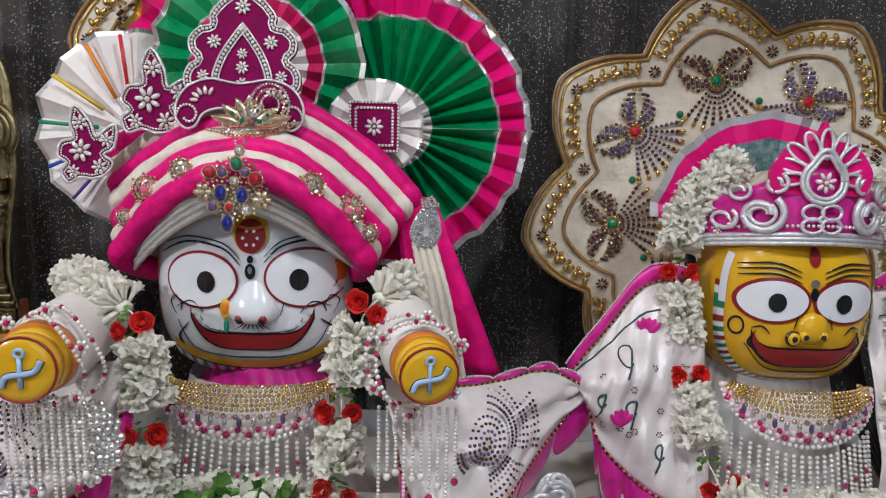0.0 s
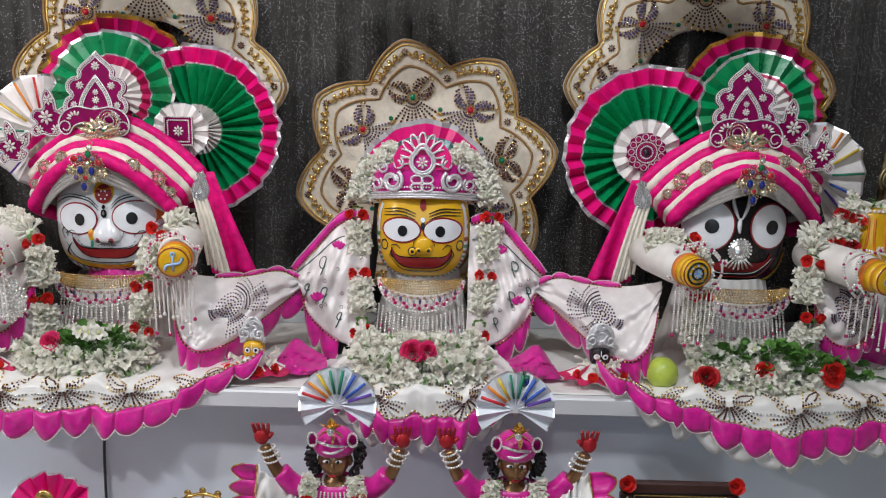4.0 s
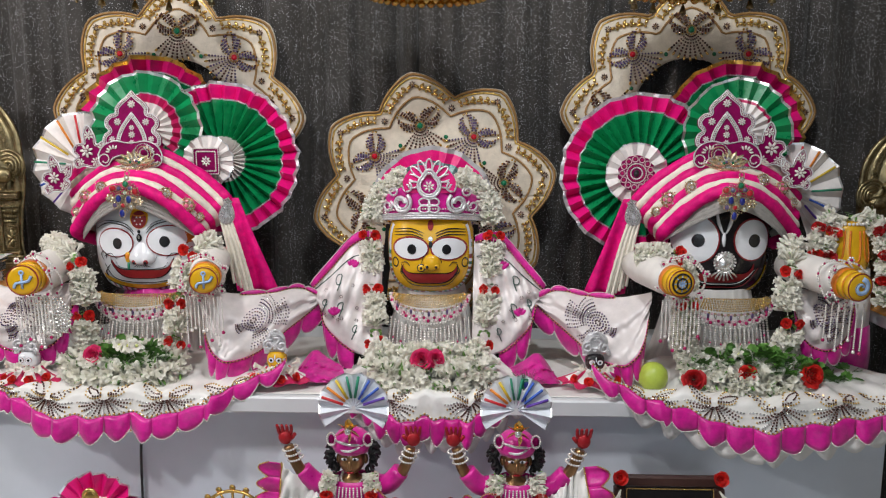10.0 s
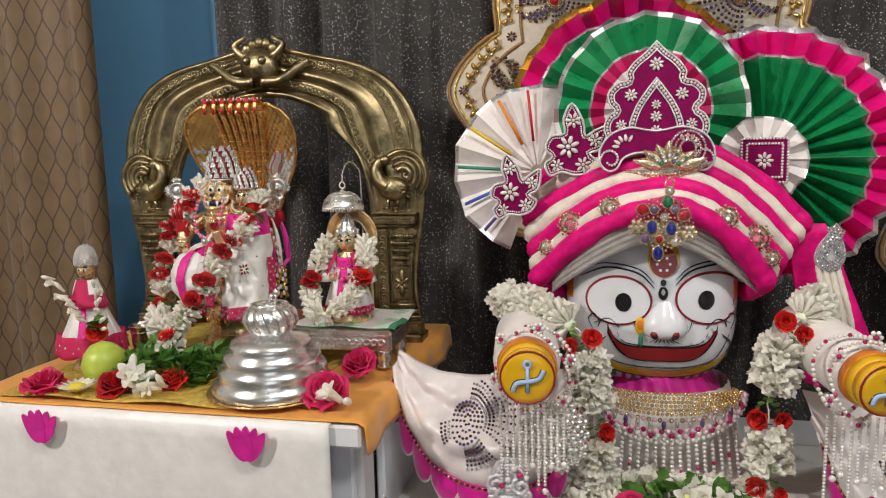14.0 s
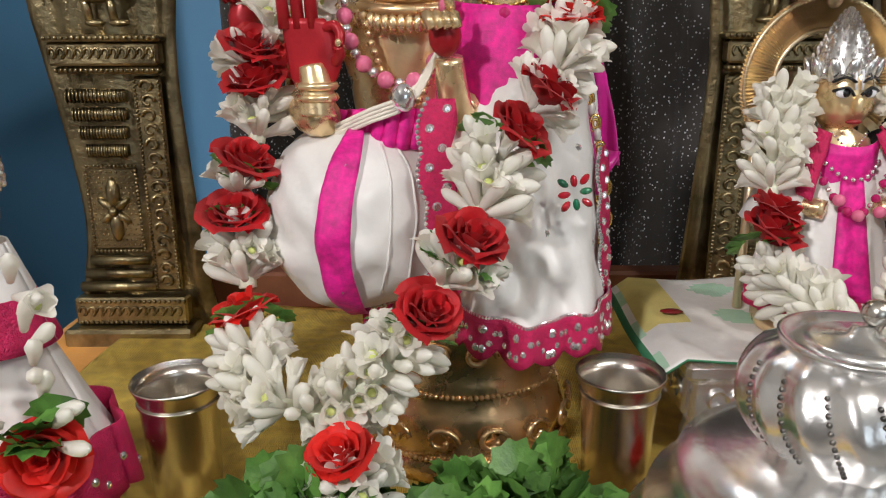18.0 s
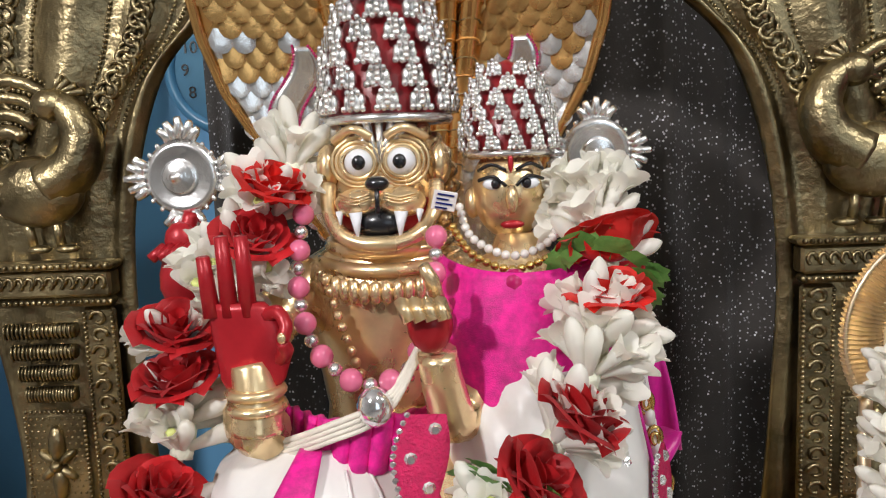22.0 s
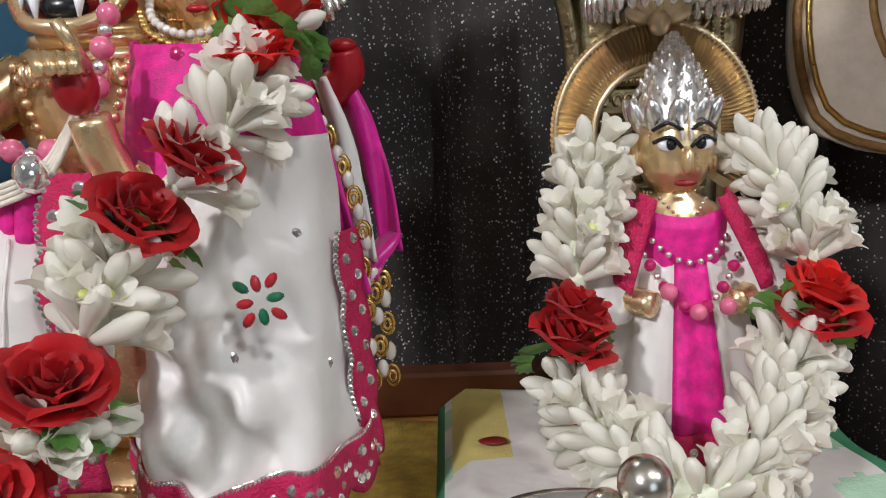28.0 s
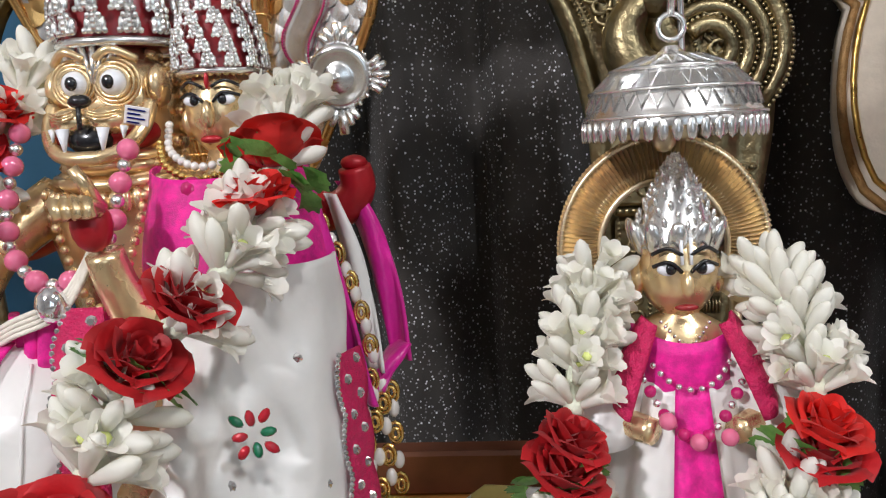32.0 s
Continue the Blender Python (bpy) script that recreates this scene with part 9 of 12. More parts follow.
def halo():
    th = thing("ribbed_halo", "ribbed gilt arch with a lotus finial behind a small figure", "halo", (-0.812, 1.105, 1.1))
    c = Vector((-0.812, 1.108, 1.248))

    def fn(u, v):
        a = math.radians(-35 + 250 * u)
        r = 0.0295 + 0.018 * v
        rib = 0.0016 * (1 if round(u * 180) % 2 else -1) * min(1, v * 3)
        return (c.x + r * math.cos(a), c.y - 0.004 * math.sin(math.pi * v) - rib, c.z + r * math.sin(a) * 1.06)

    part("ribbed_band", Geo().sheet(fn, 180, 6, 0, None, 0.003, False), RING_GILT, th)
    for r, w in ((0.029, 0.0017), (0.0335, 0.0012), (0.047, 0.0012)):
        part("ring", Geo().tube([(c.x + r * math.cos(a), c.y - 0.004, c.z + r * 1.06 * math.sin(a)) for a in [math.radians(-35 + 250 * k / 60) for k in range(61)]], w, 6), RING_GILT, th)
    for k in range(7):
        a = math.radians(90 + (k - 3) * 24)
        part("finial_petal", Geo().ball(c + Vector((0.009 * math.cos(a), -0.006, 0.0505 + 0.0075 * math.sin(a))), (0.0045, 0.003, 0.007), 0, 8, 6, rot=Matrix.Rotation(math.pi / 2 - a, 3, "Y")), RING_GILT, th)
    part("finial_heart", Geo().ball(c + Vector((0, -0.008, 0.049)), (0.0055, 0.004, 0.006), 0, 10, 6), RING_GILT, th)
    for sx in (-1, 1):
        part("post", Geo().tube([(c.x + sx * 0.034, c.y + 0.002, c.z - 0.022), (c.x + sx * 0.034, c.y + 0.002, 1.0975)], 0.003, 8), RING_GILT, th)


halo()


def small_crown():
    th = thing("crown", "pointed silver filigree crown on a small figure", "crown", (-0.811, 1.082, 1.25))
    at = Matrix.Translation((-0.811, 1.082, 1.252))
    part("cone", Geo().lathe([(0.0185, 0), (0.0175, 0.004), (0.014, 0.012), (0.0115, 0.02), (0.0075, 0.03), (0.003, 0.037), (0.0003, 0.04)], 24, 0, at), SILVER, th)
    for k in range(11):
        a = 2 * math.pi * k / 11
        part("flared_leaf", Geo().ball((0, 0, 0), (0.003, 0.0045, 0.0085), 0, 8, 6, at @ Matrix.Rotation(a, 4, "Z") @ Matrix.Translation((0.0178, 0, 0.004)) @ pose(0, 0, 0, 0, 18, 0)), SILVER, th)
    g = Geo()
    for k in range(90):
        t = (k + 0.5) / 90
        a = k * 2.4
        r = 0.0165 * (1 - t) ** 0.8 + 0.0012
        g.ball(at @ Vector((r * math.cos(a), r * math.sin(a), 0.009 + 0.029 * t)), (0.0011, 0.0011, 0.0022), 0, 6, 4)
    part("filigree", g, SILVER, th)


small_crown()


def small_robe():
    th = thing("small_robe", "white satin robe with a magenta front band and crimson lace jacket", "robe", (-0.811, 1.07, 1.12))

    def fn(u, v):
        a = math.pi * (0.95 + 1.1 * u)
        r = 0.022 + 0.018 * v
        r *= 1 + 0.04 * math.sin(u * 46) * (0.3 + v)
        return (-0.811 + r * 1.05 * math.cos(a), 1.078 + r * math.sin(a), 1.197 - 0.072 * v)

    part("skirt", Geo().sheet(fn, 66, 14, 0, None, 0.0012), WHITE_SATIN, th)

    def band(u, v):
        p = Vector(fn(0.5 + (u - 0.5) * 0.16, v * 0.97))
        return p + Vector((0, -0.0025, 0))

    part("front_band", Geo().sheet(band, 6, 12, 0, None, 0.001), MAGENTA_KNIT, th, "magenta front band")

    def hem(u, v):
        p = Vector(fn(u, 1))
        return p + Vector((0, -0.002, 0.003 - (0.012 + 0.003 * abs(math.sin(u * 16))) * v))

    part("lace_hem", Geo().sheet(hem, 60, 3, 0, None, 0.0012), LACE_RED, th, "crimson crochet lace hem")
    for k in range(22):
        part("rhinestone", Geo().ball(Vector(hem((k + 0.5) / 22, 0.5)) + Vector((0, -0.0015, 0)), (0.0024, 0.0014, 0.0024), 0, 7, 4), CRYSTAL, th)
    for sx in (-1, 1):
        def lapel(u, v, sx=sx):
            inner = 0.0125 + 0.006 * math.sin(math.pi * v * 0.6) + 0.008 * v * v
            wide = (0.0028 + 0.0055 * math.sin(math.pi * (0.15 + 0.7 * v))) * (1 + 0.14 * abs(math.sin(v * 12)))
            return (-0.811 + sx * (inner + wide * u), 1.058 - 0.014 * v - 0.002 * math.sin(math.pi * u) + 0.008 * u * u, 1.222 - 0.036 * v + 0.003 * u)
        part("lapel", Geo().sheet(lapel, 8, 16, 0, None, 0.0015), LACE_RED, th, "crimson crochet lapel")

        def sleeve(u, v, sx=sx):
            a = 2 * math.pi * u
            r = 0.011 + 0.006 * v
            return (-0.811 + sx * (0.022 + 0.018 * v) + r * math.cos(a), 1.075 - 0.012 * v + r * math.sin(a), 1.212 - 0.04 * v)
        part("sleeve", Geo().sheet(sleeve, 16, 6, 0, None, 0.001), WHITE_SATIN, th)
    def bod(u, v):
        a = math.pi * (1.1 + 0.8 * u)
        return (-0.811 + 0.0225 * math.cos(a), 1.078 + 0.023 * math.sin(a), 1.222 - 0.045 * v - 0.007 * math.sin(math.pi * u) * (1 - v))
    part("bodice", Geo().sheet(bod, 16, 6, 0, None, 0.001), MAGENTA_KNIT, th)


small_robe()
pearl_string("silver_necklace", "strings of silver and clear pink beads on a small figure", [(-0.828, 1.06, 1.208), (-0.82, 1.052, 1.2), (-0.811, 1.05, 1.197), (-0.802, 1.052, 1.2), (-0.793, 1.06, 1.208)], 0.0022, (SILVER,))
pearl_string("silver_necklace", "tight silver bead collar on a small figure", [(-0.821, 1.064, 1.222), (-0.811, 1.058, 1.213), (-0.801, 1.064, 1.222)], 0.0013, (SILVER,))
pearl_string("silver_necklace", "strings of silver and clear pink beads on a small figure", [(-0.83, 1.055, 1.2), (-0.822, 1.047, 1.186), (-0.811, 1.044, 1.178), (-0.8, 1.047, 1.186), (-0.79, 1.055, 1.2)], 0.0026, (SILVER, RUBY))
for x, z in ((-0.823, 1.187), (-0.811, 1.178), (-0.799, 1.18)):
    solo("glass_bead", Geo().ball((x, 1.042, z), 0.0036, 0, 12, 8), PINK_PEARL, "clear pink faceted glass bead", "bead", "pink glass beads")

STRUNG_R = [("w", (-0.848, 1.074, 1.238)), ("w", (-0.853, 1.064, 1.224)), ("w", (-0.857, 1.054, 1.208)), ("r", (-0.86, 1.046, 1.188)), ("r", (-0.863, 1.04, 1.177)), ("g", (-0.866, 1.034, 1.166)), ("w", (-0.866, 1.026, 1.157)), ("w", (-0.855, 1.008, 1.142)),
            ("w", (-0.838, 0.992, 1.131)), ("w", (-0.82, 0.99, 1.127)), ("w", (-0.804, 1.0, 1.137)), ("w", (-0.79, 1.016, 1.15)), ("g", (-0.778, 1.03, 1.167)), ("r", (-0.772, 1.036, 1.173)), ("r", (-0.768, 1.04, 1.182)), ("w", (-0.766, 1.044, 1.194)),
            ("w", (-0.767, 1.052, 1.212)), ("w", (-0.771, 1.06, 1.226)), ("", (-0.775, 1.074, 1.238))]
strung_garland("flower_garland", "garland of tuberoses, two red roses and leaves on a small figure", STRUNG_R, 0.0215, 21, 0.0195, around=6, lift=0.6, opens=(0.1, 0.2, 0.14, 0.35, 0.16, 0.5))


def umbrella():
    th = thing("silver_umbrella", "small embossed silver ceremonial umbrella on a thin stand", "umbrella", (-0.814, 1.075, 1.1))
    at = Matrix.Translation((-0.814, 1.072, 1.304))
    part("dome", Geo().lathe([(0.0362, -0.001), (0.0364, 0.002), (0.0345, 0.005), (0.0338, 0.0062), (0.0325, 0.0125), (0.0312, 0.0135), (0.0275, 0.0185), (0.0215, 0.0228), (0.0125, 0.0262), (0.0055, 0.0282), (0.003, 0.031)], 60, 0, at, False), SILVER, th)
    for k in range(44):
        a = 2 * math.pi * k / 44
        part("fringe_leaf", Geo().ball((0, 0, 0), (0.0008, 0.0024, 0.0046), 0, 6, 4, at @ Matrix.Rotation(a, 4, "Z") @ Matrix.Translation((0.0364, 0, -0.0022))), SILVER, th)
    for (r0, z0), (r1, z1), n in (((0.0345, 0.0062), (0.0327, 0.0124), 36), ((0.0312, 0.0142), (0.0242, 0.0212), 28), ((0.0232, 0.0222), (0.012, 0.0268), 18)):
        zig = [at @ Vector(((r1 if k % 2 else r0) * math.cos(math.pi * k / n), (r1 if k % 2 else r0) * math.sin(math.pi * k / n), z1 if k % 2 else z0)) for k in range(2 * n)]
        part("leaf_relief", Geo().tube(zig, 0.0007, 5, 0, True), SILVER, th)
    for r, zz in ((0.0332, 0.0132), (0.0248, 0.0216), (0.0366, 0.003)):
        part("rim_line", Geo().tube([at @ Vector((r * math.cos(a), r * math.sin(a), zz)) for a in [2 * math.pi * q / 48 for q in range(48)]], 0.0008, 5, 0, True), SILVER, th)
    part("ring", Geo().tube([at @ Vector((0.0052 * math.cos(a), 0, 0.0385 + 0.0052 * math.sin(a))) for a in [2 * math.pi * q / 18 for q in range(18)]], 0.0013, 6, 0, True), SILVER, th)
    part("spike", Geo().tube([at @ Vector((0, 0, 0.043)), at @ Vector((0.001, 0, 0.062))], lambda t: 0.002 - 0.0012 * t, 8), SILVER, th)
    hook = smooth_line([at @ Vector((0.001, 0, 0.06)), at @ Vector((0.004, 0.02, 0.078)), at @ Vector((0.012, 0.045, 0.07)), at @ Vector((0.016, 0.055, 0.03)), at @ Vector((0.016, 0.055, -0.2))], 6)
    part("stand", Geo().tube(hook, 0.0016, 8), SILVER, th)


umbrella()


# ---- vessels ----
def cup(x, y, label):
    th = thing("steel_cup", label, "cup", (x, y, TT), "steel cups")
    at = Matrix.Translation((x, y, TT))
    part("bowl", Geo().lathe([(0.0185, 0), (0.0195, 0.002), (0.0205, 0.03), (0.0222, 0.062), (0.0252, 0.07), (0.0258, 0.0712), (0.0252, 0.0724), (0.0215, 0.063), (0.0195, 0.03), (0.018, 0.004), (0.0005, 0.003)], 40, 0, at, True), STEEL, th)
    part("bead_line", Geo().tube([at @ Vector((0.0226 * math.cos(a), 0.0226 * math.sin(a), 0.06)) for a in [2 * math.pi * q / 40 for q in range(40)]], 0.0008, 5, 0, True), STEEL, th)


cup(-1.196, 1.015, "brushed steel tumbler with a flared rim on gold cloth")
cup(-0.944, 1.022, "brushed steel tumbler with a flared rim on gold cloth")


def lota():
    x, y = -0.882, 0.9
    th = thing("silver_water_pot", "tiered silver water pot with swirled ribs and a small lid", "pot", (x, y, TT))
    at = Matrix.Translation((x, y, TT)) @ Matrix.Diagonal((1.0, 1.0, 0.87, 1.0))
    part("copper_plate", Geo().lathe([(0.09, 0), (0.104, 0.004), (0.106, 0.007), (0.1, 0.006), (0.09, 0.003)], 48, 0, at), GOLD_BODY, th, "copper plate under the pot")
    prof = [(0.096, 0.006), (0.098, 0.014), (0.094, 0.024), (0.086, 0.032), (0.088, 0.038), (0.086, 0.05), (0.077, 0.058), (0.079, 0.063), (0.076, 0.075), (0.066, 0.082), (0.068, 0.087), (0.064, 0.098), (0.05, 0.106), (0.034, 0.11), (0.031, 0.114)]
    part("base", Geo().lathe(prof, 56, 0, at, False, flute=lambda a, z: 1 + 0.004 * math.sin(28 * a)), SILVER, th)

    def swirl(u, v):
        a = 2 * math.pi * u
        t = v
        r = (0.0305 + 0.013 * math.sin(math.pi * min(1, t * 0.98)) ** 0.8) * (1 + 0.035 * math.cos(14 * a + 5 * t))
        r = r if t < 0.9 else r * (1 - (t - 0.9) * 1.1)
        return at @ Vector((r * math.cos(a), r * math.sin(a), 0.112 + 0.05 * t))

    part("pot_body", Geo().sheet(swirl, 112, 20), SILVER, th)
    part("rim", Geo().lathe([(0.026, 0.158), (0.03, 0.163), (0.0306, 0.166), (0.028, 0.166), (0.0235, 0.16)], 40, 0, at, False), SILVER, th)
    part("lid", Geo().lathe([(0.0245, 0.163), (0.018, 0.166), (0.006, 0.168), (0.004, 0.172)], 30, 0, at), SILVER, th)
    part("knob", Geo().ball(at @ Vector((0.004, 0, 0.178)), 0.0055, 0, 12, 8), STEEL, th)
    sp = thing("water_spoon", "small steel spoon with a ball end standing in a silver pot", "spoon", (-0.872, 0.903, 1.16))
    part("handle", Geo().tube([(-0.874, 0.905, 1.155), (-0.87, 0.9, 1.178)], 0.0024, 8), STEEL, sp)
    part("ball_end", Geo().ball((-0.8695, 0.8995, 1.182), 0.0062, 0, 14, 9), STEEL, sp)
    for k in range(14):
        a0 = 2 * math.pi * (k + 0.5) / 14
        line = []
        for q in range(14):
            t = 0.12 + 0.72 * q / 13
            u = (a0 - 5 * t / 14) / (2 * math.pi)
            line.append(Vector(swirl(u, t)))
        part("bead_groove", Geo().beads(line, 0.0012, (0,), 1.3), DARK_SILVER, th)


# darker silver for the beads along the pot's grooves
DARK_SILVER = mat("dark_bead_silver", (0.18, 0.17, 0.16), 0.35, 1.0, 0.3, 60, 0.2, 200)
lota()


# ---- small flute figure at the table's left ----
def flute_figure():
    g = Geo()
    X, Y = -1.272, 0.972
    g.lathe([(0.038, 0), (0.036, 0.008), (0.022, 0.022), (0.018, 0.032), (0.03, 0.042), (0.032, 0.05)], 28, 0, Matrix.Translation((X, Y, TT)))
    g.loft([[(X + rx * math.cos(a), Y + ry * math.sin(a), z) for a in [2 * math.pi * k / 16 for k in range(16)]] for z, rx, ry in
            ((1.06, 0.024, 0.02), (1.1, 0.02, 0.017), (1.14, 0.018, 0.016), (1.165, 0.022, 0.016), (1.178, 0.016, 0.012), (1.182, 0.007, 0.007), (1.19, 0.0065, 0.0065))], 0)
    g.ball((X + 0.002, Y - 0.002, 1.2), (0.0155, 0.0165, 0.0185), 0, 16, 12)
    for sx in (-1, 1):
        g.ball((X + 0.004 + sx * 0.0055, Y - 0.0175, 1.203), (0.0046, 0.0016, 0.0022), 2, 8, 5)
        g.ball((X + 0.004 + sx * 0.0052, Y - 0.0186, 1.203), (0.002, 0.001, 0.002), 3, 8, 5)
        g.tube([(X + 0.004 + sx * 0.002, Y - 0.0175, 1.208), (X + 0.004 + sx * 0.01, Y - 0.015, 1.2085)], 0.0008, 5, 3)
    g.ball((X + 0.004, Y - 0.0195, 1.1985), (0.0025, 0.0035, 0.0055), 0, 8, 5)
    g.ball((X + 0.004, Y - 0.017, 1.1905), (0.0045, 0.002, 0.0014), 1, 8, 5)
    solo("small_deity_statue", g, [GOLD_BODY, RED_PAINT, SKIN_WHITE, BLACK_PAINT], "small brass flute-playing deity statue on a turned base", "statue")
    th = thing("small_robe", "white and magenta robe with crimson lace on a small brass figure", "robe", (X, Y, 1.06))

    def fn(u, v):
        a = 2 * math.pi * u
        r = (0.022 + 0.034 * v ** 1.1) * (1 + 0.06 * math.sin(9 * a) * v)
        return (X + r * math.cos(a), Y + r * 0.9 * math.sin(a), 1.15 - 0.085 * v)

    part("skirt", Geo().sheet(fn, 72, 12, 0, None, 0.0012), WHITE_SATIN, th)
    part("cape", Geo().sheet(lambda u, v: (X + (0.018 + 0.018 * v) * math.cos(2 * math.pi * u), Y + (0.015 + 0.014 * v) * math.sin(2 * math.pi * u) - 0.002, 1.184 - 0.05 * v), 40, 8, lambda u, v: 1 if v > 0.5 or 0.66 < u < 0.84 else 0, None, 0.0012), [WHITE_SATIN, LACE_RED], th)
    part("lace_hem", Geo().sheet(lambda u, v: tuple(Vector(fn(u, 1)) + Vector((0.1 * (fn(u, 1)[0] - X) * v, 0.1 * (fn(u, 1)[1] - Y) * v - 0.001, 0.022 - 0.034 * v - 0.006 * abs(math.sin(u * 28)) * v))), 84, 4, 0, None, 0.0012), LACE_RED, th)
    for k in range(28):
        u = k / 28
        p = Vector(fn(u, 1))
        d = Vector((p.x - X, p.y - Y, 0)).normalized()
        part("rhinestone", Geo().ball(p + d * 0.004 + Vector((0, 0, 0.004 - 0.01 * (k % 2))), (0.0027, 0.0027, 0.0027), 0, 7, 4), CRYSTAL, th)
    part("front_band", Geo().sheet(lambda u, v: tuple(Vector(fn(0.79 + 0.055 * (u - 0.5), v)) + Vector((0.001, -0.003, 0))), 5, 10, 0, None, 0.001), MAGENTA_KNIT, th, "magenta front band")
    for k in range(5):
        a = math.radians(200 + 26 * k)
        part("glass_stone", Geo().ball((X - 0.012 + 0.008 * math.cos(a), Y - 0.027, 1.155 + 0.009 * math.sin(a)), (0.0028, 0.002, 0.0042), 0, 8, 5), GEM_RED, th)
    th = thing("crown", "rounded silver crown of tiny cast figures on a small figure", "crown", (X, Y, 1.208))
    g = Geo()
    for k in range(230):
        t = (k + 0.5) / 230
        a = k * 2.4
        r = 0.0185 * math.sqrt(max(0, 1 - t ** 2.2)) + 0.001
        g.bead((X + r * math.cos(a), Y + r * math.sin(a), 1.21 + 0.036 * t), 0.0019)
    part("cast_relief", g, SILVER, th)
    part("cap", Geo().lathe([(0.0185, 0), (0.018, 0.01), (0.0135, 0.024), (0.006, 0.034), (0.0003, 0.036)], 20, 0, Matrix.Translation((X, Y, 1.208))), SILVER, th)
    # tuberose stems laid on the arms
    th = thing("tuberose_spray", "two stems of tuberose buds tucked in a small figure's arms", "flowers", (X, Y - 0.03, 1.09))
    rr = random.Random(4)
    for sx, a, b in ((-1, (X - 0.042, Y - 0.03, 1.188), (X + 0.038, Y - 0.056, 1.118)), (1, (X + 0.036, Y - 0.03, 1.175), (X + 0.056, Y - 0.05, 1.105))):
        a, b = Vector(a), Vector(b)
        for k in range(11):
            p = a.lerp(b, k / 10)
            g = Geo()
            tuberose(g, p, Vector((sx * rr.uniform(0.1, 0.9), -0.45, rr.uniform(0.1, 0.8))), 0.024, rr.choice((0.1, 0.12, 0.4)), rr.uniform(0, 6))
            part("tuberose", g, [PETAL_WHITE, PETAL_HEART], th)
    g = Geo()
    rose(g, (X + 0.05, Y - 0.05, 1.1), (0.3, -1, 0.3), 0.016, 0, 4, 5)
    part("rose", g, ROSE, th)
    g = Geo()
    leaf_sprig(g, (X + 0.045, Y - 0.05, 1.115), (0.3, -1, 0.2), 0.024, 0, 8, 3)
    part("leaf_sprig", g, LEAF, th)


flute_figure()


# ---- offerings on the table ----
def guava(c, r, label):
    th = thing("guava", label, "fruit", (c[0], c[1], c[2] - r))
    part("flesh", Geo().lathe([(0.002, -r * 0.98), (r * 0.5, -r * 0.9), (r * 0.88, -r * 0.5), (r, 0), (r * 0.9, r * 0.5), (r * 0.58, r * 0.86), (r * 0.22, r * 0.97), (0.001, r * 0.9)], 28, 0, Matrix.Translation(c) @ pose(0, 0, 0, -35, 12, 0), True, flute=lambda a, z: 1 + 0.015 * math.sin(3 * a + z * 30)), GUAVA, th)
    top = Matrix.Translation(c) @ pose(0, 0, 0, -35, 12, 0)
    part("stem_scar", Geo().ball(top @ Vector((0, 0, r * 0.92)), (r * 0.1, r * 0.1, r * 0.06), 0, 8, 5), WOOD, th)


guava((-1.19, 0.892, TT + 0.034), 0.037, "pale green guava beside a heap of leaves")


def leaf_heap(c, rx, ry, h, n, seed, label, size=0.022):
    rr = random.Random(seed)
    th = thing("leaf_heap", label, "leaves", (c[0], c[1], c[2]))
    for k in range(n):
        a, r = rr.uniform(0, 6.28), math.sqrt(rr.random())
        z = c[2] + 0.006 + h * (1 - r * r) * rr.uniform(0.3, 1)
        g = Geo()
        leaf_sprig(g, (c[0] + rx * r * math.cos(a), c[1] + ry * r * math.sin(a), z), (math.cos(a) * 0.6, math.sin(a) * 0.6 - 0.3, 0.7), size * rr.uniform(0.8, 1.2), 0, 6, rr.randrange(99999))
        part("sprig", g, LEAF, th)
    return th


leaf_heap((-1.1, 0.915, TT), 0.085, 0.045, 0.05, 70, 3, "heap of fresh green basil sprigs on gold cloth", 0.026)
leaf_heap((-1.01, 0.94, TT), 0.055, 0.035, 0.045, 36, 4, "loose green basil sprigs before a pedestal", 0.026)


def loose_rose(c, r, m, label, seed, d=(0, -0.5, 0.8)):
    g = Geo()
    rose(g, c, d, r, 0, 4, seed)
    th = thing("rose_head", label, "flower", c, "loose roses")
    n = (len(g.v) - 34) // 42
    for k in range(n):
        q = Geo()
        q.add(g.v[42 * k:42 * k + 42], [tuple(i - 42 * k for i in f) for f in g.f[30 * k:30 * k + 30]])
        part("petal", q, m, th)
    return th


def loose_lily(c, size, label, seed, n=4):
    rr = random.Random(seed)
    th = thing("white_blossom", label, "flower", c, "loose white blossoms")
    for k in range(n):
        g = Geo()
        tuberose(g, Vector(c) + Vector((rr.uniform(-1, 1) * size * 0.3, rr.uniform(-1, 1) * size * 0.3, 0.002)), (rr.uniform(-1, 1), rr.uniform(-1, 0.2), rr.uniform(0.1, 0.6)), size, rr.choice((0.7, 1.0, 0.1)), rr.uniform(0, 6))
        part("tuberose", g, [PETAL_WHITE, PETAL_HEART], th)


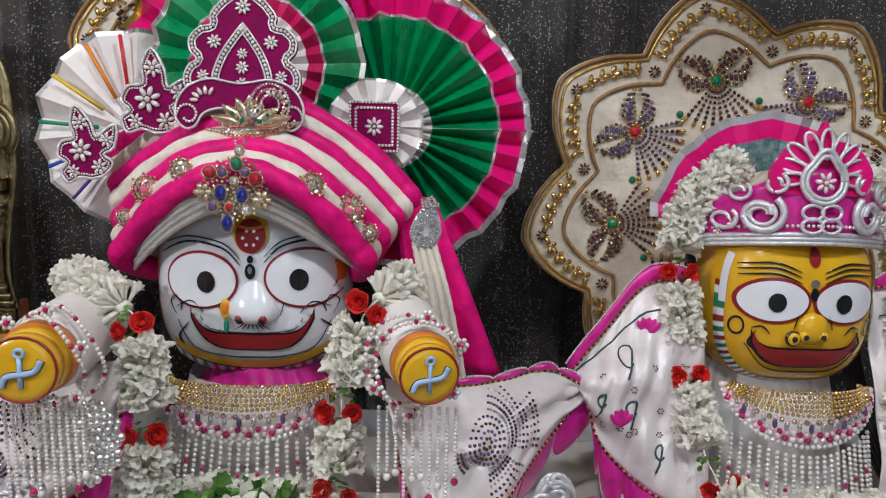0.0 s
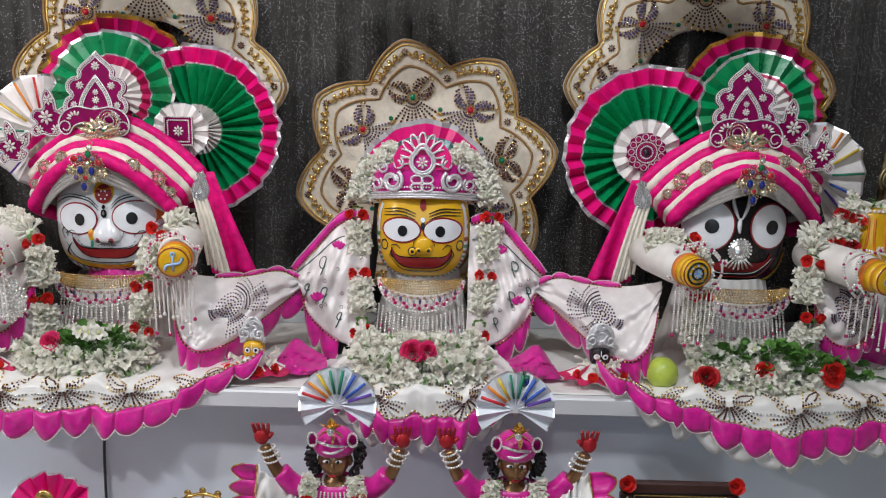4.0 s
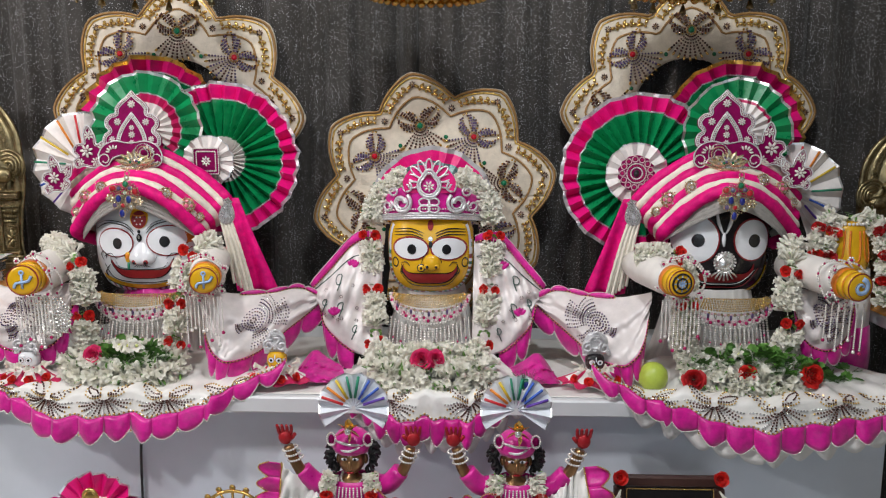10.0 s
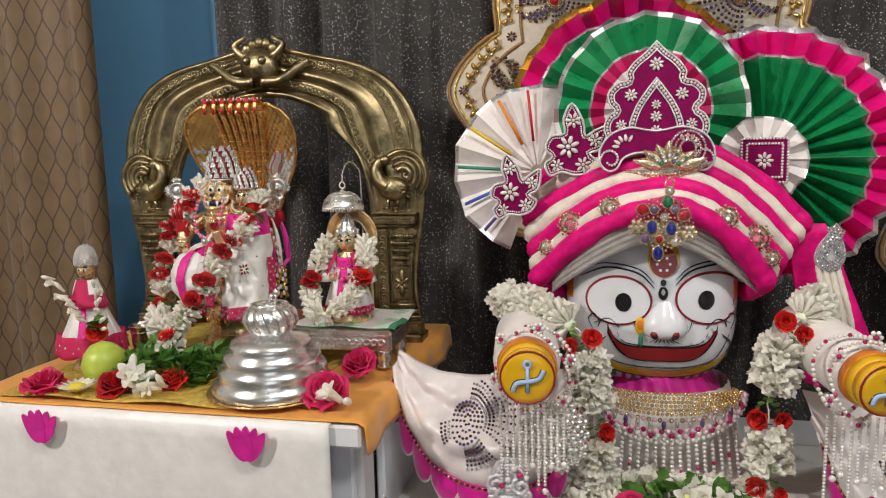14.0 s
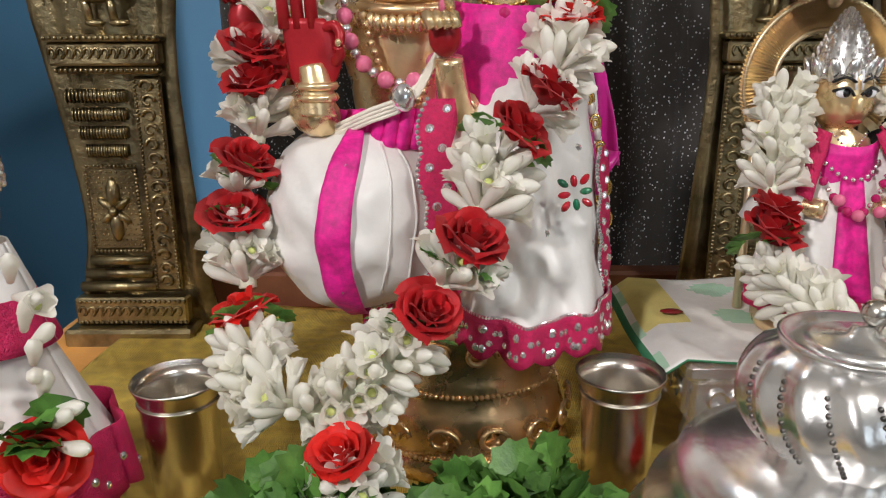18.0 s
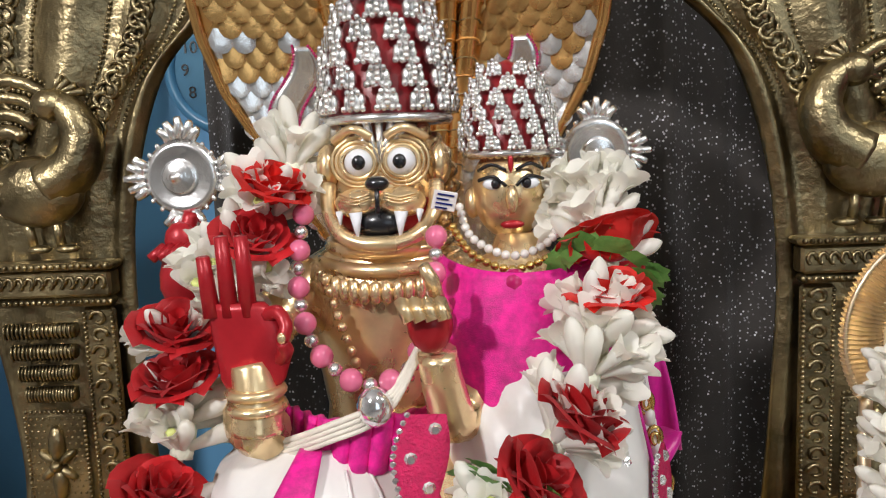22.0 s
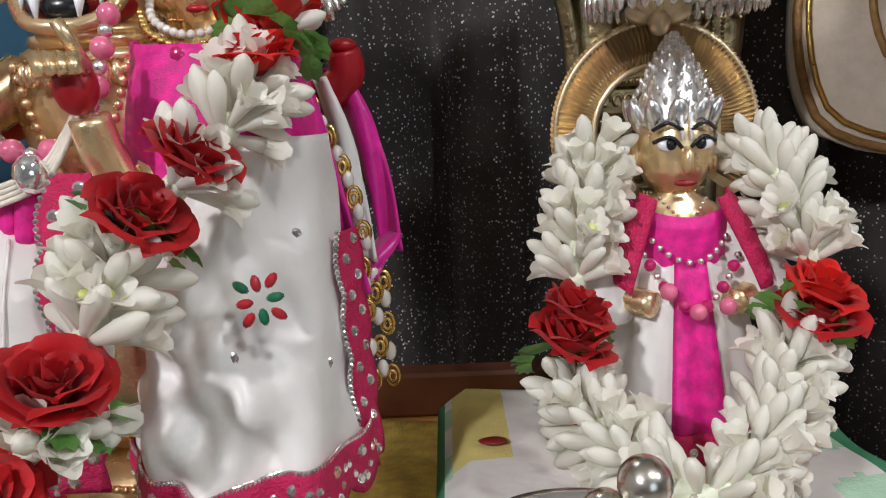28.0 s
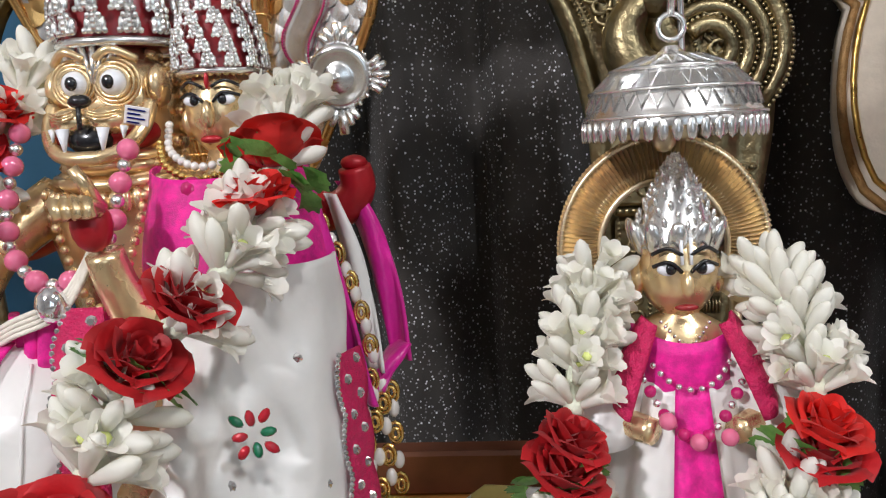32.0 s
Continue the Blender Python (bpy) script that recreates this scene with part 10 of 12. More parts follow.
loose_rose((-1.262, 0.835, TT + 0.008), 0.03, ROSE_PINK, "flattened hot pink rose on gold cloth", 1, (0, -0.1, 1))
loose_rose((-1.135, 0.845, TT + 0.012), 0.026, ROSE_DARK, "dark red rose lying beside white petals", 2)
loose_rose((-1.05, 0.88, TT + 0.014), 0.02, ROSE, "red rose among green sprigs", 3)
loose_rose((-0.765, 0.985, TT + 0.022), 0.026, ROSE_PINK, "hot pink rose leaning on a silver seat", 4)
loose_rose((-0.775, 0.86, TT + 0.014), 0.03, ROSE_PINK, "hot pink rose at a table's edge", 5)
loose_rose((-0.915, 0.992, TT + 0.012), 0.014, ROSE, "small red rosebud beside a steel tumbler", 6)
loose_lily((-1.11, 0.865, TT + 0.015), 0.045, "white tuberose blossoms lying on gold cloth", 1, 5)
loose_lily((-1.06, 0.85, TT + 0.008), 0.035, "white tuberose blossoms lying on gold cloth", 2, 4)
loose_lily((-0.735, 0.83, TT + 0.008), 0.04, "white tuberose blossoms at a table's edge", 3, 4)
g = Geo()
for k in range(16):
    a = 2 * math.pi * k / 16
    petal(g, (-1.195 + 0.008 * math.cos(a), 0.828 + 0.008 * math.sin(a), TT + 0.01), (math.cos(a), math.sin(a), 0.25), 0.026, 0.006, 0.1, 0, 3)
g.ball((-1.195, 0.828, TT + 0.012), (0.015, 0.015, 0.007), 1, 12, 6)
solo("daisy", g, [PETAL_WHITE, mat("yellow_flower_heart", (0.75, 0.6, 0.03), 0.6)], "white daisy with a yellow heart on gold cloth", "flower")

# ---- crown of the yellow-faced figure ----
def cord(points, r=0.0045, per=6):
    return Geo().tube(smooth_line(points, per), r, 6)


def embroidered_crown():
    X = 0.536
    th = thing("embroidered_crown", "pink velvet crown worked with thick silver cord", "crown", (X, 1.0, 1.235))

    def at(dx, z, off=0.0):
        y = 0.985 + 0.1 * (abs(dx) / 0.14) ** 2.2 * 0.9 + 0.05 * max(0, z - 1.25) - off
        return (X + dx, y, z)

    def band(u, v):
        dx = 0.142 * (2 * u - 1)
        z0 = 1.222 + 0.016 * (1 - (dx / 0.142) ** 2)
        top = 1.318 + 0.018 * math.cos(dx * 22) - 0.02 * (abs(dx) / 0.142) ** 3
        return at(dx, z0 + (top - z0) * v)

    part("velvet_band", Geo().sheet(band, 50, 8, 0, None, 0.006), MAGENTA, th)
    peak = [(-0.062, 1.3), (-0.07, 1.33), (-0.05, 1.362), (-0.03, 1.372), (-0.012, 1.376), (0, 1.4), (0.012, 1.376), (0.03, 1.372), (0.05, 1.362), (0.07, 1.33), (0.062, 1.3)]
    pk = [(p.x, p.z) for p in smooth_line([(a, 0, b) for a, b in peak], 4)]
    part("velvet_peak", Geo().plate([(X + a, b) for a, b in reversed(pk)], 0.99, 1.0, 0), FAN_PINK, th)
    # rim cords
    for k in range(3):
        part("rim_cord", cord([at(0.145 * t, 1.219 + 0.006 * k + 0.016 * (1 - t * t), 0.004) for t in [q / 8 - 1 for q in range(17)]], 0.0038), SILVER_THREAD, th)
    # petals of the peak
    for k in range(9):
        a = math.radians(90 + (k - 4) * 24)
        c = (0.045 * math.cos(a), 1.326 + 0.044 * math.sin(a))
        pts = []
        for q in range(13):
            b = 2 * math.pi * q / 12
            u, w = 0.02 * math.cos(b), 0.008 * math.sin(b)
            pts.append(at(c[0] + u * math.cos(a) - w * math.sin(a), c[1] + u * math.sin(a) + w * math.cos(a), 0.008))
        part("petal_cord", cord(pts, 0.0024, 3), SILVER_THREAD, th)
    for rr, r2 in ((0.03, 0.0036), (0.024, 0.003)):
        heart = [at(rr * math.cos(a), 1.32 + rr * (math.sin(a) + (0.35 if abs(a - math.pi / 2) < 0.3 else 0)), 0.01) for a in [2 * math.pi * q / 14 for q in range(15)]]
        part("heart_cord", cord(heart, r2, 4), SILVER_THREAD, th)
    g = Geo()
    bead_flower(g, at(0, 1.318, 0.011), 0.015, 0, 7)
    part("pearl_flower", g, PEARL, th)
    # lower flower and scrolls
    for k in range(4):
        a = math.radians(45 + 90 * k)
        pts = [at(0.018 * math.cos(a) + 0.014 * math.cos(b), 1.268 + 0.013 * math.sin(a) + 0.01 * math.sin(b), 0.009) for b in [2 * math.pi * q / 10 for q in range(11)]]
        part("flower_cord", cord(pts, 0.0026, 3), SILVER_THREAD, th)
    for sx in (-1, 1):
        for cx, cz, r0, w in ((0.075, 1.272, 0.033, 0.0052), (0.075, 1.272, 0.021, 0.003), (0.115, 1.262, 0.019, 0.0032), (0.1, 1.302, 0.016, 0.003), (0.06, 1.315, 0.017, 0.003)):
            pts = [at(sx * (cx + r0 * math.cos(a) * (1 - a / 14)), cz + r0 * math.sin(a) * (1 - a / 14), 0.01) for a in [q * 0.45 + 2.2 for q in range(17)]]
            part("scroll_cord", cord(pts, w, 3), SILVER_THREAD, th)
        for k in range(3):
            g = Geo()
            bead_flower(g, at(sx * (0.118 - 0.014 * k), 1.245 + 0.012 * k, 0.01), 0.009, 0, 6)
            part("pearl_flower", g, PEARL, th)
    g = Geo()
    for k in range(44):
        t = 2 * k / 43 - 1
        g.bead(at(0.143 * t, 1.243 + 0.016 * (1 - t * t), 0.006), 0.0026)
    part("pearl_line", g, PEARL, th)


embroidered_crown()

# pads behind the crown: black hair falls
for sx in (-1, 1):
    g = Geo()
    for k in range(6):
        x = 0.536 + sx * (0.112 + 0.003 * k)
        g.tube(smooth_line([(x, 1.13, 1.2), (x + sx * 0.012, 1.12, 1.08), (x + sx * (0.03 + 0.003 * k), 1.1, 0.95), (x + sx * (0.07 + 0.004 * k), 1.04 - 0.006 * k, 0.84), (x + sx * (0.1 + 0.006 * k), 0.97 - 0.01 * k, 0.822)], 5), 0.005, 6)
    solo("hair_fall", g, HAIR, "long fall of black hair beside the yellow-faced figure", "hair", "hair falls")


# ---- necklaces and bead fringes ----
def bib(xc, y, label, w=0.125, z=1.0):
    """A collar of gold beads, drops and a double row of pearls over the chest."""
    th = thing("bead_collar", label, "necklace", (xc, y, z - 0.1), "bead collars")

    def arc(r, drop, dy=0.0, n=40):
        return [(xc + r * math.sin(a), y + 0.055 * (1 - math.cos(a)) - dy, z - drop * math.cos(a) * 1.0) for a in [math.radians(-88 + 176 * k / n) for k in range(n + 1)]]

    for k in range(6):
        part("bead_strand", Geo().beads(arc(w * (0.87 + 0.014 * k), 0.006 * k - 0.004, 0.012 + 0.0015 * k), 0.0031, (0, 0, 1), 1.0 + 0.12 * (k % 2)), [GOLD, CHAMPAGNE], th)
    for r, drop, rad, ms in ((w * 0.97, 0.038, 0.0042, (PINK_SHELL, CHAMPAGNE)), (w * 1.0, 0.056, 0.0046, (PINK_SHELL, PINK_SHELL, RUBY)), (w * 1.015, 0.064, 0.0052, (PEARL, PINK_SHELL, RUBY)), (w * 1.03, 0.073, 0.004, (PEARL,))):
        part("bead_strand", Geo().beads(arc(r, drop, 0.014), rad, tuple(range(len(ms))), 1.0), list(ms), th)
    for k in range(15):
        a = math.radians(-66 + 132 * k / 14)
        p = Vector((xc + w * 0.97 * math.sin(a), y + 0.055 * (1 - math.cos(a)) - 0.017, z - 0.04 * math.cos(a)))
        part("bead_drop", Geo().ball(p + Vector((0, 0, -0.005)), (0.0038, 0.003, 0.0075), 0, 8, 6), GEM_PURPLE if k % 3 == 1 else CRYSTAL, th)
    return th


bib(-0.265, 0.985, "dense collar of gold beads and pink pearls on the white-faced figure", 0.125, 1.016)
bib(0.536, 0.97, "dense collar of gold beads and pink pearls on the yellow-faced figure", 0.105, 1.026)
bib(1.33, 0.985, "dense collar of gold beads and pink pearls on the black-faced figure", 0.125, 1.016)


def fringe(xc, y0, w, z0, z1, n, label):
    th = thing("pearl_fringe", label, "necklace", (xc, y0, z1), "pearl fringes")
    for k in range(n):
        t = 2 * k / (n - 1) - 1
        x = xc + w * t
        y = y0 + 0.05 * t * t
        g = Geo().beads([(x, y, z0 + 0.02 * t * t), (x + 0.01 * t, y - 0.02, z1 + 0.012 * math.sin(k * 2.1))], 0.0034, (0, 0, 0, 0, 0, 0, 0, 1) if k % 2 else (0,), 1.0)
        part("pearl_strand", g, [PEARL, RUBY], th)


fringe(-0.265, 0.968, 0.11, 0.948, 0.86, 19, "fringe of pearl strands under a bead collar")
fringe(0.536, 0.95, 0.105, 0.94, 0.845, 21, "long fringe of pearl strands on white cloth")
fringe(1.33, 0.968, 0.11, 0.948, 0.86, 19, "fringe of pearl strands under a bead collar")


# the yellow-faced figure and what it wears stand further back than its neighbours
for o in list(scene.collection.objects):
    if o.parent is None and o.name.split(".")[0] in ("deity_statue", "embroidered_crown", "hair_fall", "bead_collar", "pearl_fringe", "crown_fan") and abs(middle(o).x - 0.536) < 0.25:
        c = Vector((0.536, 1.0, 1.1))
        o.location = c + (o.location - c) * 1.03 + Vector((-0.003, 0.07, -0.016))
        o.scale = (1.03, 1.03, 1.03)


def bracelet(c, d, r, label, tassel):
    th = thing("pearl_bracelet", label, "bracelet", (c[0], c[1], c[2] - 0.18), "pearl bracelets")
    q = Vector(d).normalized().to_track_quat("Z", "Y").to_matrix().to_4x4()
    for off, rad in ((0.0, 1.0), (-0.03, 1.03)):
        ring = [Matrix.Translation(c) @ q @ Vector((r * rad * math.cos(a), r * rad * math.sin(a), off + 0.012 * math.sin(2 * a))) for a in [2 * math.pi * k / 40 for k in range(41)]]
        part("pearl_ring", Geo().beads(ring, 0.0032, (0, 0, 0, 0, 1), 1.0), [PEARL, RUBY], th)
    for k in range(6):
        a = math.radians(60 * k + 20)
        p = Matrix.Translation(c) @ q @ Vector((r * 1.12 * math.cos(a), r * 1.12 * math.sin(a), 0))
        g = Geo()
        for j in range(6):
            g.bead(p + Vector((0.0062 * math.cos(j * 1.05), -0.002, 0.0062 * math.sin(j * 1.05))), 0.0034, 0)
        part("pearl_flower", g.bead(p + Vector((0, -0.005, 0)), 0.0036, 1), [PEARL, RUBY], th)
    rr = random.Random(int(c[0] * 1000))
    for k in range(tassel):
        x = c[0] - 0.045 + 0.09 * k / (tassel - 1)
        top = Vector((x, c[1] - 0.005, c[2] - r * 0.95))
        L = rr.uniform(0.075, 0.125)
        g = Geo().beads([top, top + Vector((0, 0.004, -L))], 0.0026, (0,), 1.0)
        g.bead(top + Vector((0, 0.004, -L - 0.005)), 0.005, 1 if k % 3 == 0 else 0)
        part("tassel", g, [PEARL, RUBY], th)
    return th


bracelet((-0.455, 0.84, 1.092), (-0.29, -0.96, 0), 0.055, "pearl bracelets with hanging tassels on a padded arm", 11)
bracelet((-0.022, 0.845, 1.094), (0.42, -0.9, 0), 0.052, "pearl bracelets with hanging tassels on a padded arm", 10)
bracelet((1.16, 0.835, 1.097), (-0.3, -0.95, 0), 0.053, "pearl bracelets with hanging tassels on a padded arm", 10)
bracelet((1.552, 0.835, 1.091), (0.44, -0.9, 0), 0.053, "pearl bracelets with hanging tassels on a padded arm", 7)
g = Geo()
for k in range(120):
    a, r = k * 2.4, 0.006 * math.sqrt(k)
    g.bead((-0.425 + r * math.cos(a) * 0.75, 0.86 + 0.002 * (k % 3), 0.985 + r * math.sin(a) * 0.85), 0.0058)
solo("silver_brooch", g, SILVER, "large silver filigree brooch on a shawl", "brooch")


# ---- garlands of the large figures ----
def big_garland(label, knots, seed):
    return strung_garland("flower_garland", label, knots, 0.029, seed, 0.0155, "large garlands", (0, -1, 0.15), 0.42, False, True, 0.036, 9, (0.12, 0.34, 0.14, 0.5, 0.16, 0.72))


def mirrored(knots, xm):
    """Knots of a half garland and its mirror about xm, joined at the bottom."""
    far = [(c, (2 * xm - p[0], p[1], p[2])) for c, p in reversed(knots)]
    back = [(knots[len(knots) - 2 - i][0] if i < len(knots) - 1 else "", p) for i, (_, p) in enumerate(far)]
    return knots[:-1] + [("w", knots[-1][1])] + back


big_garland("long tuberose and red rose garland on the white-faced figure",
            [("w", (-0.53, 1.08, 1.14)), ("w", (-0.475, 1.01, 1.143)), ("g", (-0.4, 0.95, 1.127)), ("r", (-0.392, 0.945, 1.115)), ("g", (-0.386, 0.943, 1.1)), ("w", (-0.381, 0.94, 1.088)), ("g", (-0.371, 0.927, 0.992)), ("r", (-0.37, 0.925, 0.98)), ("g", (-0.369, 0.92, 0.965)),
             ("w", (-0.368, 0.915, 0.952)), ("w", (-0.367, 0.915, 0.885)), ("w", (-0.32, 0.87, 0.855)), ("w", (-0.25, 0.855, 0.848)), ("w", (-0.18, 0.87, 0.855)), ("r", (-0.132, 0.92, 0.893)), ("g", (-0.124, 0.9, 0.912)), ("w", (-0.123, 0.905, 0.925)),
             ("g", (-0.122, 0.92, 0.982)), ("r", (-0.122, 0.925, 0.998)), ("g", (-0.122, 0.93, 1.018)), ("w", (-0.121, 0.94, 1.032)), ("g", (-0.101, 0.95, 1.115)), ("r", (-0.095, 0.952, 1.13)), ("w", (-0.082, 0.955, 1.145)), ("", (-0.05, 1, 1.16))], 31)
big_garland("long tuberose and red rose garland on the yellow-faced figure",
            mirrored([("w", (0.45, 1.18, 1.325)), ("w", (0.385, 1.15, 1.27)), ("g", (0.361, 1.138, 1.188)), ("r", (0.36, 1.133, 1.172)), ("g", (0.36, 1.128, 1.155)), ("w", (0.363, 1.12, 1.14)), ("g", (0.37, 1.1, 1.042)), ("r", (0.371, 1.095, 1.025)), ("g", (0.373, 1.088, 1.008)),
                      ("w", (0.375, 1.08, 0.993)), ("g", (0.386, 1.03, 0.92)), ("r", (0.39, 1.0, 0.902)), ("w", (0.4, 0.965, 0.882)), ("w", (0.455, 0.915, 0.855)), ("w", (0.536, 0.895, 0.848))], 0.536), 32)
big_garland("long tuberose and red rose garland on the black-faced figure",
            [("w", (1.07, 0.965, 1.135)), ("g", (1.15, 0.95, 1.142)), ("r", (1.165, 0.948, 1.138)), ("w", (1.185, 0.945, 1.125)), ("g", (1.202, 0.93, 1.035)), ("r", (1.2, 0.925, 1.02)), ("w", (1.198, 0.92, 1.002)), ("w", (1.2, 0.92, 0.9)), ("w", (1.25, 0.87, 0.86)), ("w", (1.33, 0.855, 0.85)),
             ("w", (1.42, 0.88, 0.868)), ("w", (1.447, 0.92, 0.9)), ("g", (1.457, 0.905, 0.948)), ("r", (1.46, 0.913, 0.963)), ("g", (1.46, 0.918, 0.98)), ("w", (1.457, 0.925, 0.995)), ("g", (1.458, 0.942, 1.075)), ("r", (1.462, 0.947, 1.09)), ("g", (1.466, 0.95, 1.105)), ("w", (1.47, 0.955, 1.118)), ("", (1.485, 1, 1.158))], 33)


def wreath(c, rx, ry, label, seed, n_pad=1):
    pts = [(c[0] + rx * math.cos(a), c[1] + ry * math.sin(a), c[2] + 0.012 * (1 + math.sin(a))) for a in [2 * math.pi * k / 24 for k in range(25)]]
    return garland("flower_wreath", label, pts, 0.075, "WWWWWW", 0.036, (0, -0.75, 0.65), seed, "flower wreaths", dense=0.75, full=False)


wreath((-0.255, 0.885, 0.838), 0.13, 0.05, "wreath of white tuberoses at the white-faced figure's feet", 41)
wreath((0.54, 0.88, 0.838), 0.135, 0.045, "wreath of white tuberoses at the yellow-faced figure's feet", 42)
wreath((1.34, 0.885, 0.838), 0.125, 0.045, "wreath of white tuberoses at the black-faced figure's feet", 43)
leaf_heap((-0.235, 0.885, 0.86), 0.085, 0.045, 0.05, 34, 51, "fresh green basil heaped on a white wreath", 0.028)
leaf_heap((1.36, 0.88, 0.855), 0.15, 0.05, 0.05, 56, 52, "fresh green basil heaped on a white wreath", 0.028)
leaf_heap((1.6, 0.95, 0.803), 0.11, 0.05, 0.02, 26, 53, "loose green basil beside a magenta pot cover", 0.03)
loose_rose((-0.315, 0.845, 0.888), 0.022, ROSE_PINK, "hot pink rose on a white wreath", 61, (-0.2, -1, 0.5))
loose_rose((0.525, 0.845, 0.885), 0.025, ROSE_PINK, "large hot pink rose on a white wreath", 62, (0, -1, 0.5))
loose_rose((0.56, 0.842, 0.89), 0.02, ROSE_PINK, "hot pink rose on a white wreath", 63, (0.2, -1, 0.6))
loose_rose((1.2, 0.83, 0.848), 0.024, ROSE_DARK, "dark red rose beside a guava", 64, (-0.2, -1, 0.4))
loose_rose((1.33, 0.832, 0.862), 0.02, ROSE, "red rose on a white wreath", 65, (0, -1, 0.4))
loose_rose((1.49, 0.84, 0.86), 0.026, ROSE, "red rose on a white wreath", 66, (0.2, -1, 0.3))
for k, (x, z) in enumerate(((-0.25, 0.93), (-0.2, 0.935), (1.335, 0.915))):
    loose_lily((x, 0.86, z - 0.025), 0.04, "white lily-like blossoms laid on green basil", 70 + k, 3)
guava((1.108, 0.862, 0.844), 0.037, "pale green guava on the altar shelf")


laid_cloth("altar_cloth", -0.705, 1.735, 0.82, 1.35, 0.8015, WHITE_SATIN, "creased white satin cloth spread on the altar shelf", 0.0015, 0.0, 0.0, 23)


# ---- skirts draped over the shelf ----
def skirt_cloth(xc, w_top, w_hem, y_hem, z_hem, rise, seed, label, lining):
    """A white satin skirt spread over the shelf, with a scalloped magenta hem hanging in front."""
    th = thing("draped_skirt", label, "cloth", (xc, 0.8, 0.8), "draped skirts")
    rr = random.Random(seed)
    ph = [rr.uniform(0, 6) for _ in range(4)]

    def base(u, v):
        t = 2 * u - 1
        hang = z_hem + rise * abs(t) ** 2.2
        top = 0.5
        w = w_top + (w_hem - w_top) * min(1, v / top) ** 0.8
        x = xc + t * w
        fold = math.sin(t * 9 + ph[0]) + 0.6 * math.sin(t * 21 + ph[1]) + 0.5 * math.sin(t * 37 + ph[3])
        if v < top:
            s = v / top
            y = 1.02 + (y_hem + 0.025 - 1.02) * s + 0.1 * abs(t) ** 2 * s
            z = 0.85 - 0.034 * s ** 0.6 + 0.007 * fold * s + 0.004 * math.sin(t * 31 + 12 * s + ph[2]) * s
        else:
            s = (v - top) / (1 - top)
            y = y_hem + 0.025 - 0.02 * s + 0.1 * abs(t) ** 2 + 0.009 * fold * (0.25 + 0.75 * s)
            z = 0.814 + 0.005 * fold - (0.814 - hang) * s
            if hang > 0.79:
                z = max(z, 0.806)
        return Vector((x, y, z))

    part("satin_cloth", Geo().sheet(lambda u, v: base(u, v * 0.9), 90, 30, 0, None, 0.0025), WHITE_SATIN, th)
    n = 14
    for k in range(n):
        u0, u1 = k / n, (k + 1) / n

        def sc(u, v, u0=u0, u1=u1):
            uu = u0 + (u1 - u0) * u
            p = base(uu, 0.9 + 0.1 * v)
            drop = (0.026 + 0.022 * math.sin(math.pi * u) ** 0.8) * v
            return p + Vector((0, -0.005 - 0.009 * math.sin(math.pi * u) * math.sin(math.pi * v * 0.8) + 0.004 * math.sin(5 * u + k) * v, 0.006 - drop))

        pt = part("scallop", Geo().sheet(sc, 8, 5, 0, None, 0.002), MAGENTA, th)
        edge = [sc(q / 8, 1.0) + Vector((0, -0.002, 0)) for q in range(9)]
        part("bead_edge", Geo().beads(edge, 0.002, (0,), 1.05), PEARL, pt)
        if lining:
            def ln(u, v, u0=u0, u1=u1):
                uu = u0 + (u1 - u0) * u
                p = base(min(1, uu + 0.5 / n), 0.92 + 0.08 * v)
                return p + Vector((0, 0.003, -0.004 - (0.042 + 0.022 * math.sin(math.pi * u) ** 0.8) * v))
            part("white_scallop", Geo().sheet(ln, 8, 4, 0, None, 0.0015), WHITE_SATIN, th)
        if k % 2 == 0:
            p = edge[0]
            part("crystal_drop", Geo().beads([p, p + Vector((0, 0, -0.014))], 0.0026, (0, 1), 1.0), [PEARL, GOLD], th)
    trim = [base(q / 80, 0.9) + Vector((0, -0.005, 0.01)) for q in range(81)]
    part("silver_trim", Geo().beads(trim, 0.003, (0, 1), 0.95), [SILVER_THREAD, GOLD], th)
    # sequined motifs: two leaves over a fan, half over the shelf's edge
    count = 5 if w_hem > 0.3 else 2
    for k in range(count):
        u = 0.5 + (k - (count - 1) / 2) * (0.172 if count > 2 else 0.4)
        span = (base(min(1, u + 0.05), 0.6) - base(max(0, u - 0.05), 0.6)).length / 0.1
        g = Geo()

        def on(dx, dz):
            uu, vv = min(max(u + dx / span, 0.0), 1.0), min(max(0.56 - dz * (1.9 if dz > 0 else 5.0), 0.3), 0.89)
            return base(uu, vv) + Vector((0, -0.004, 0.003))

        for j in range(13):
            ang = math.radians(-72 + 144 * j / 12)
            for i in range(8):
                r = 0.014 + 0.0078 * i
                g.bead(on(r * math.sin(ang) * 1.05, -r * math.cos(ang) * 0.95), 0.0027, 1 if j % 3 == 0 else (2 if i == 7 else 0))
        for sd in (-1, 1):
            for i in range(9):
                t = i / 8
                w = 0.016 * math.sin(math.pi * (0.12 + 0.8 * t))
                for q in (-1, -0.35, 0.35, 1):
                    g.bead(on(sd * (0.01 + 0.05 * t), 0.02 + 0.05 * t + w * 2.2 * q), 0.0026, 2 if abs(q) == 1 else 0)
        part("sequin_fan", g, [SEQUIN_DARK, CRYSTAL, GOLD], th)
    return th



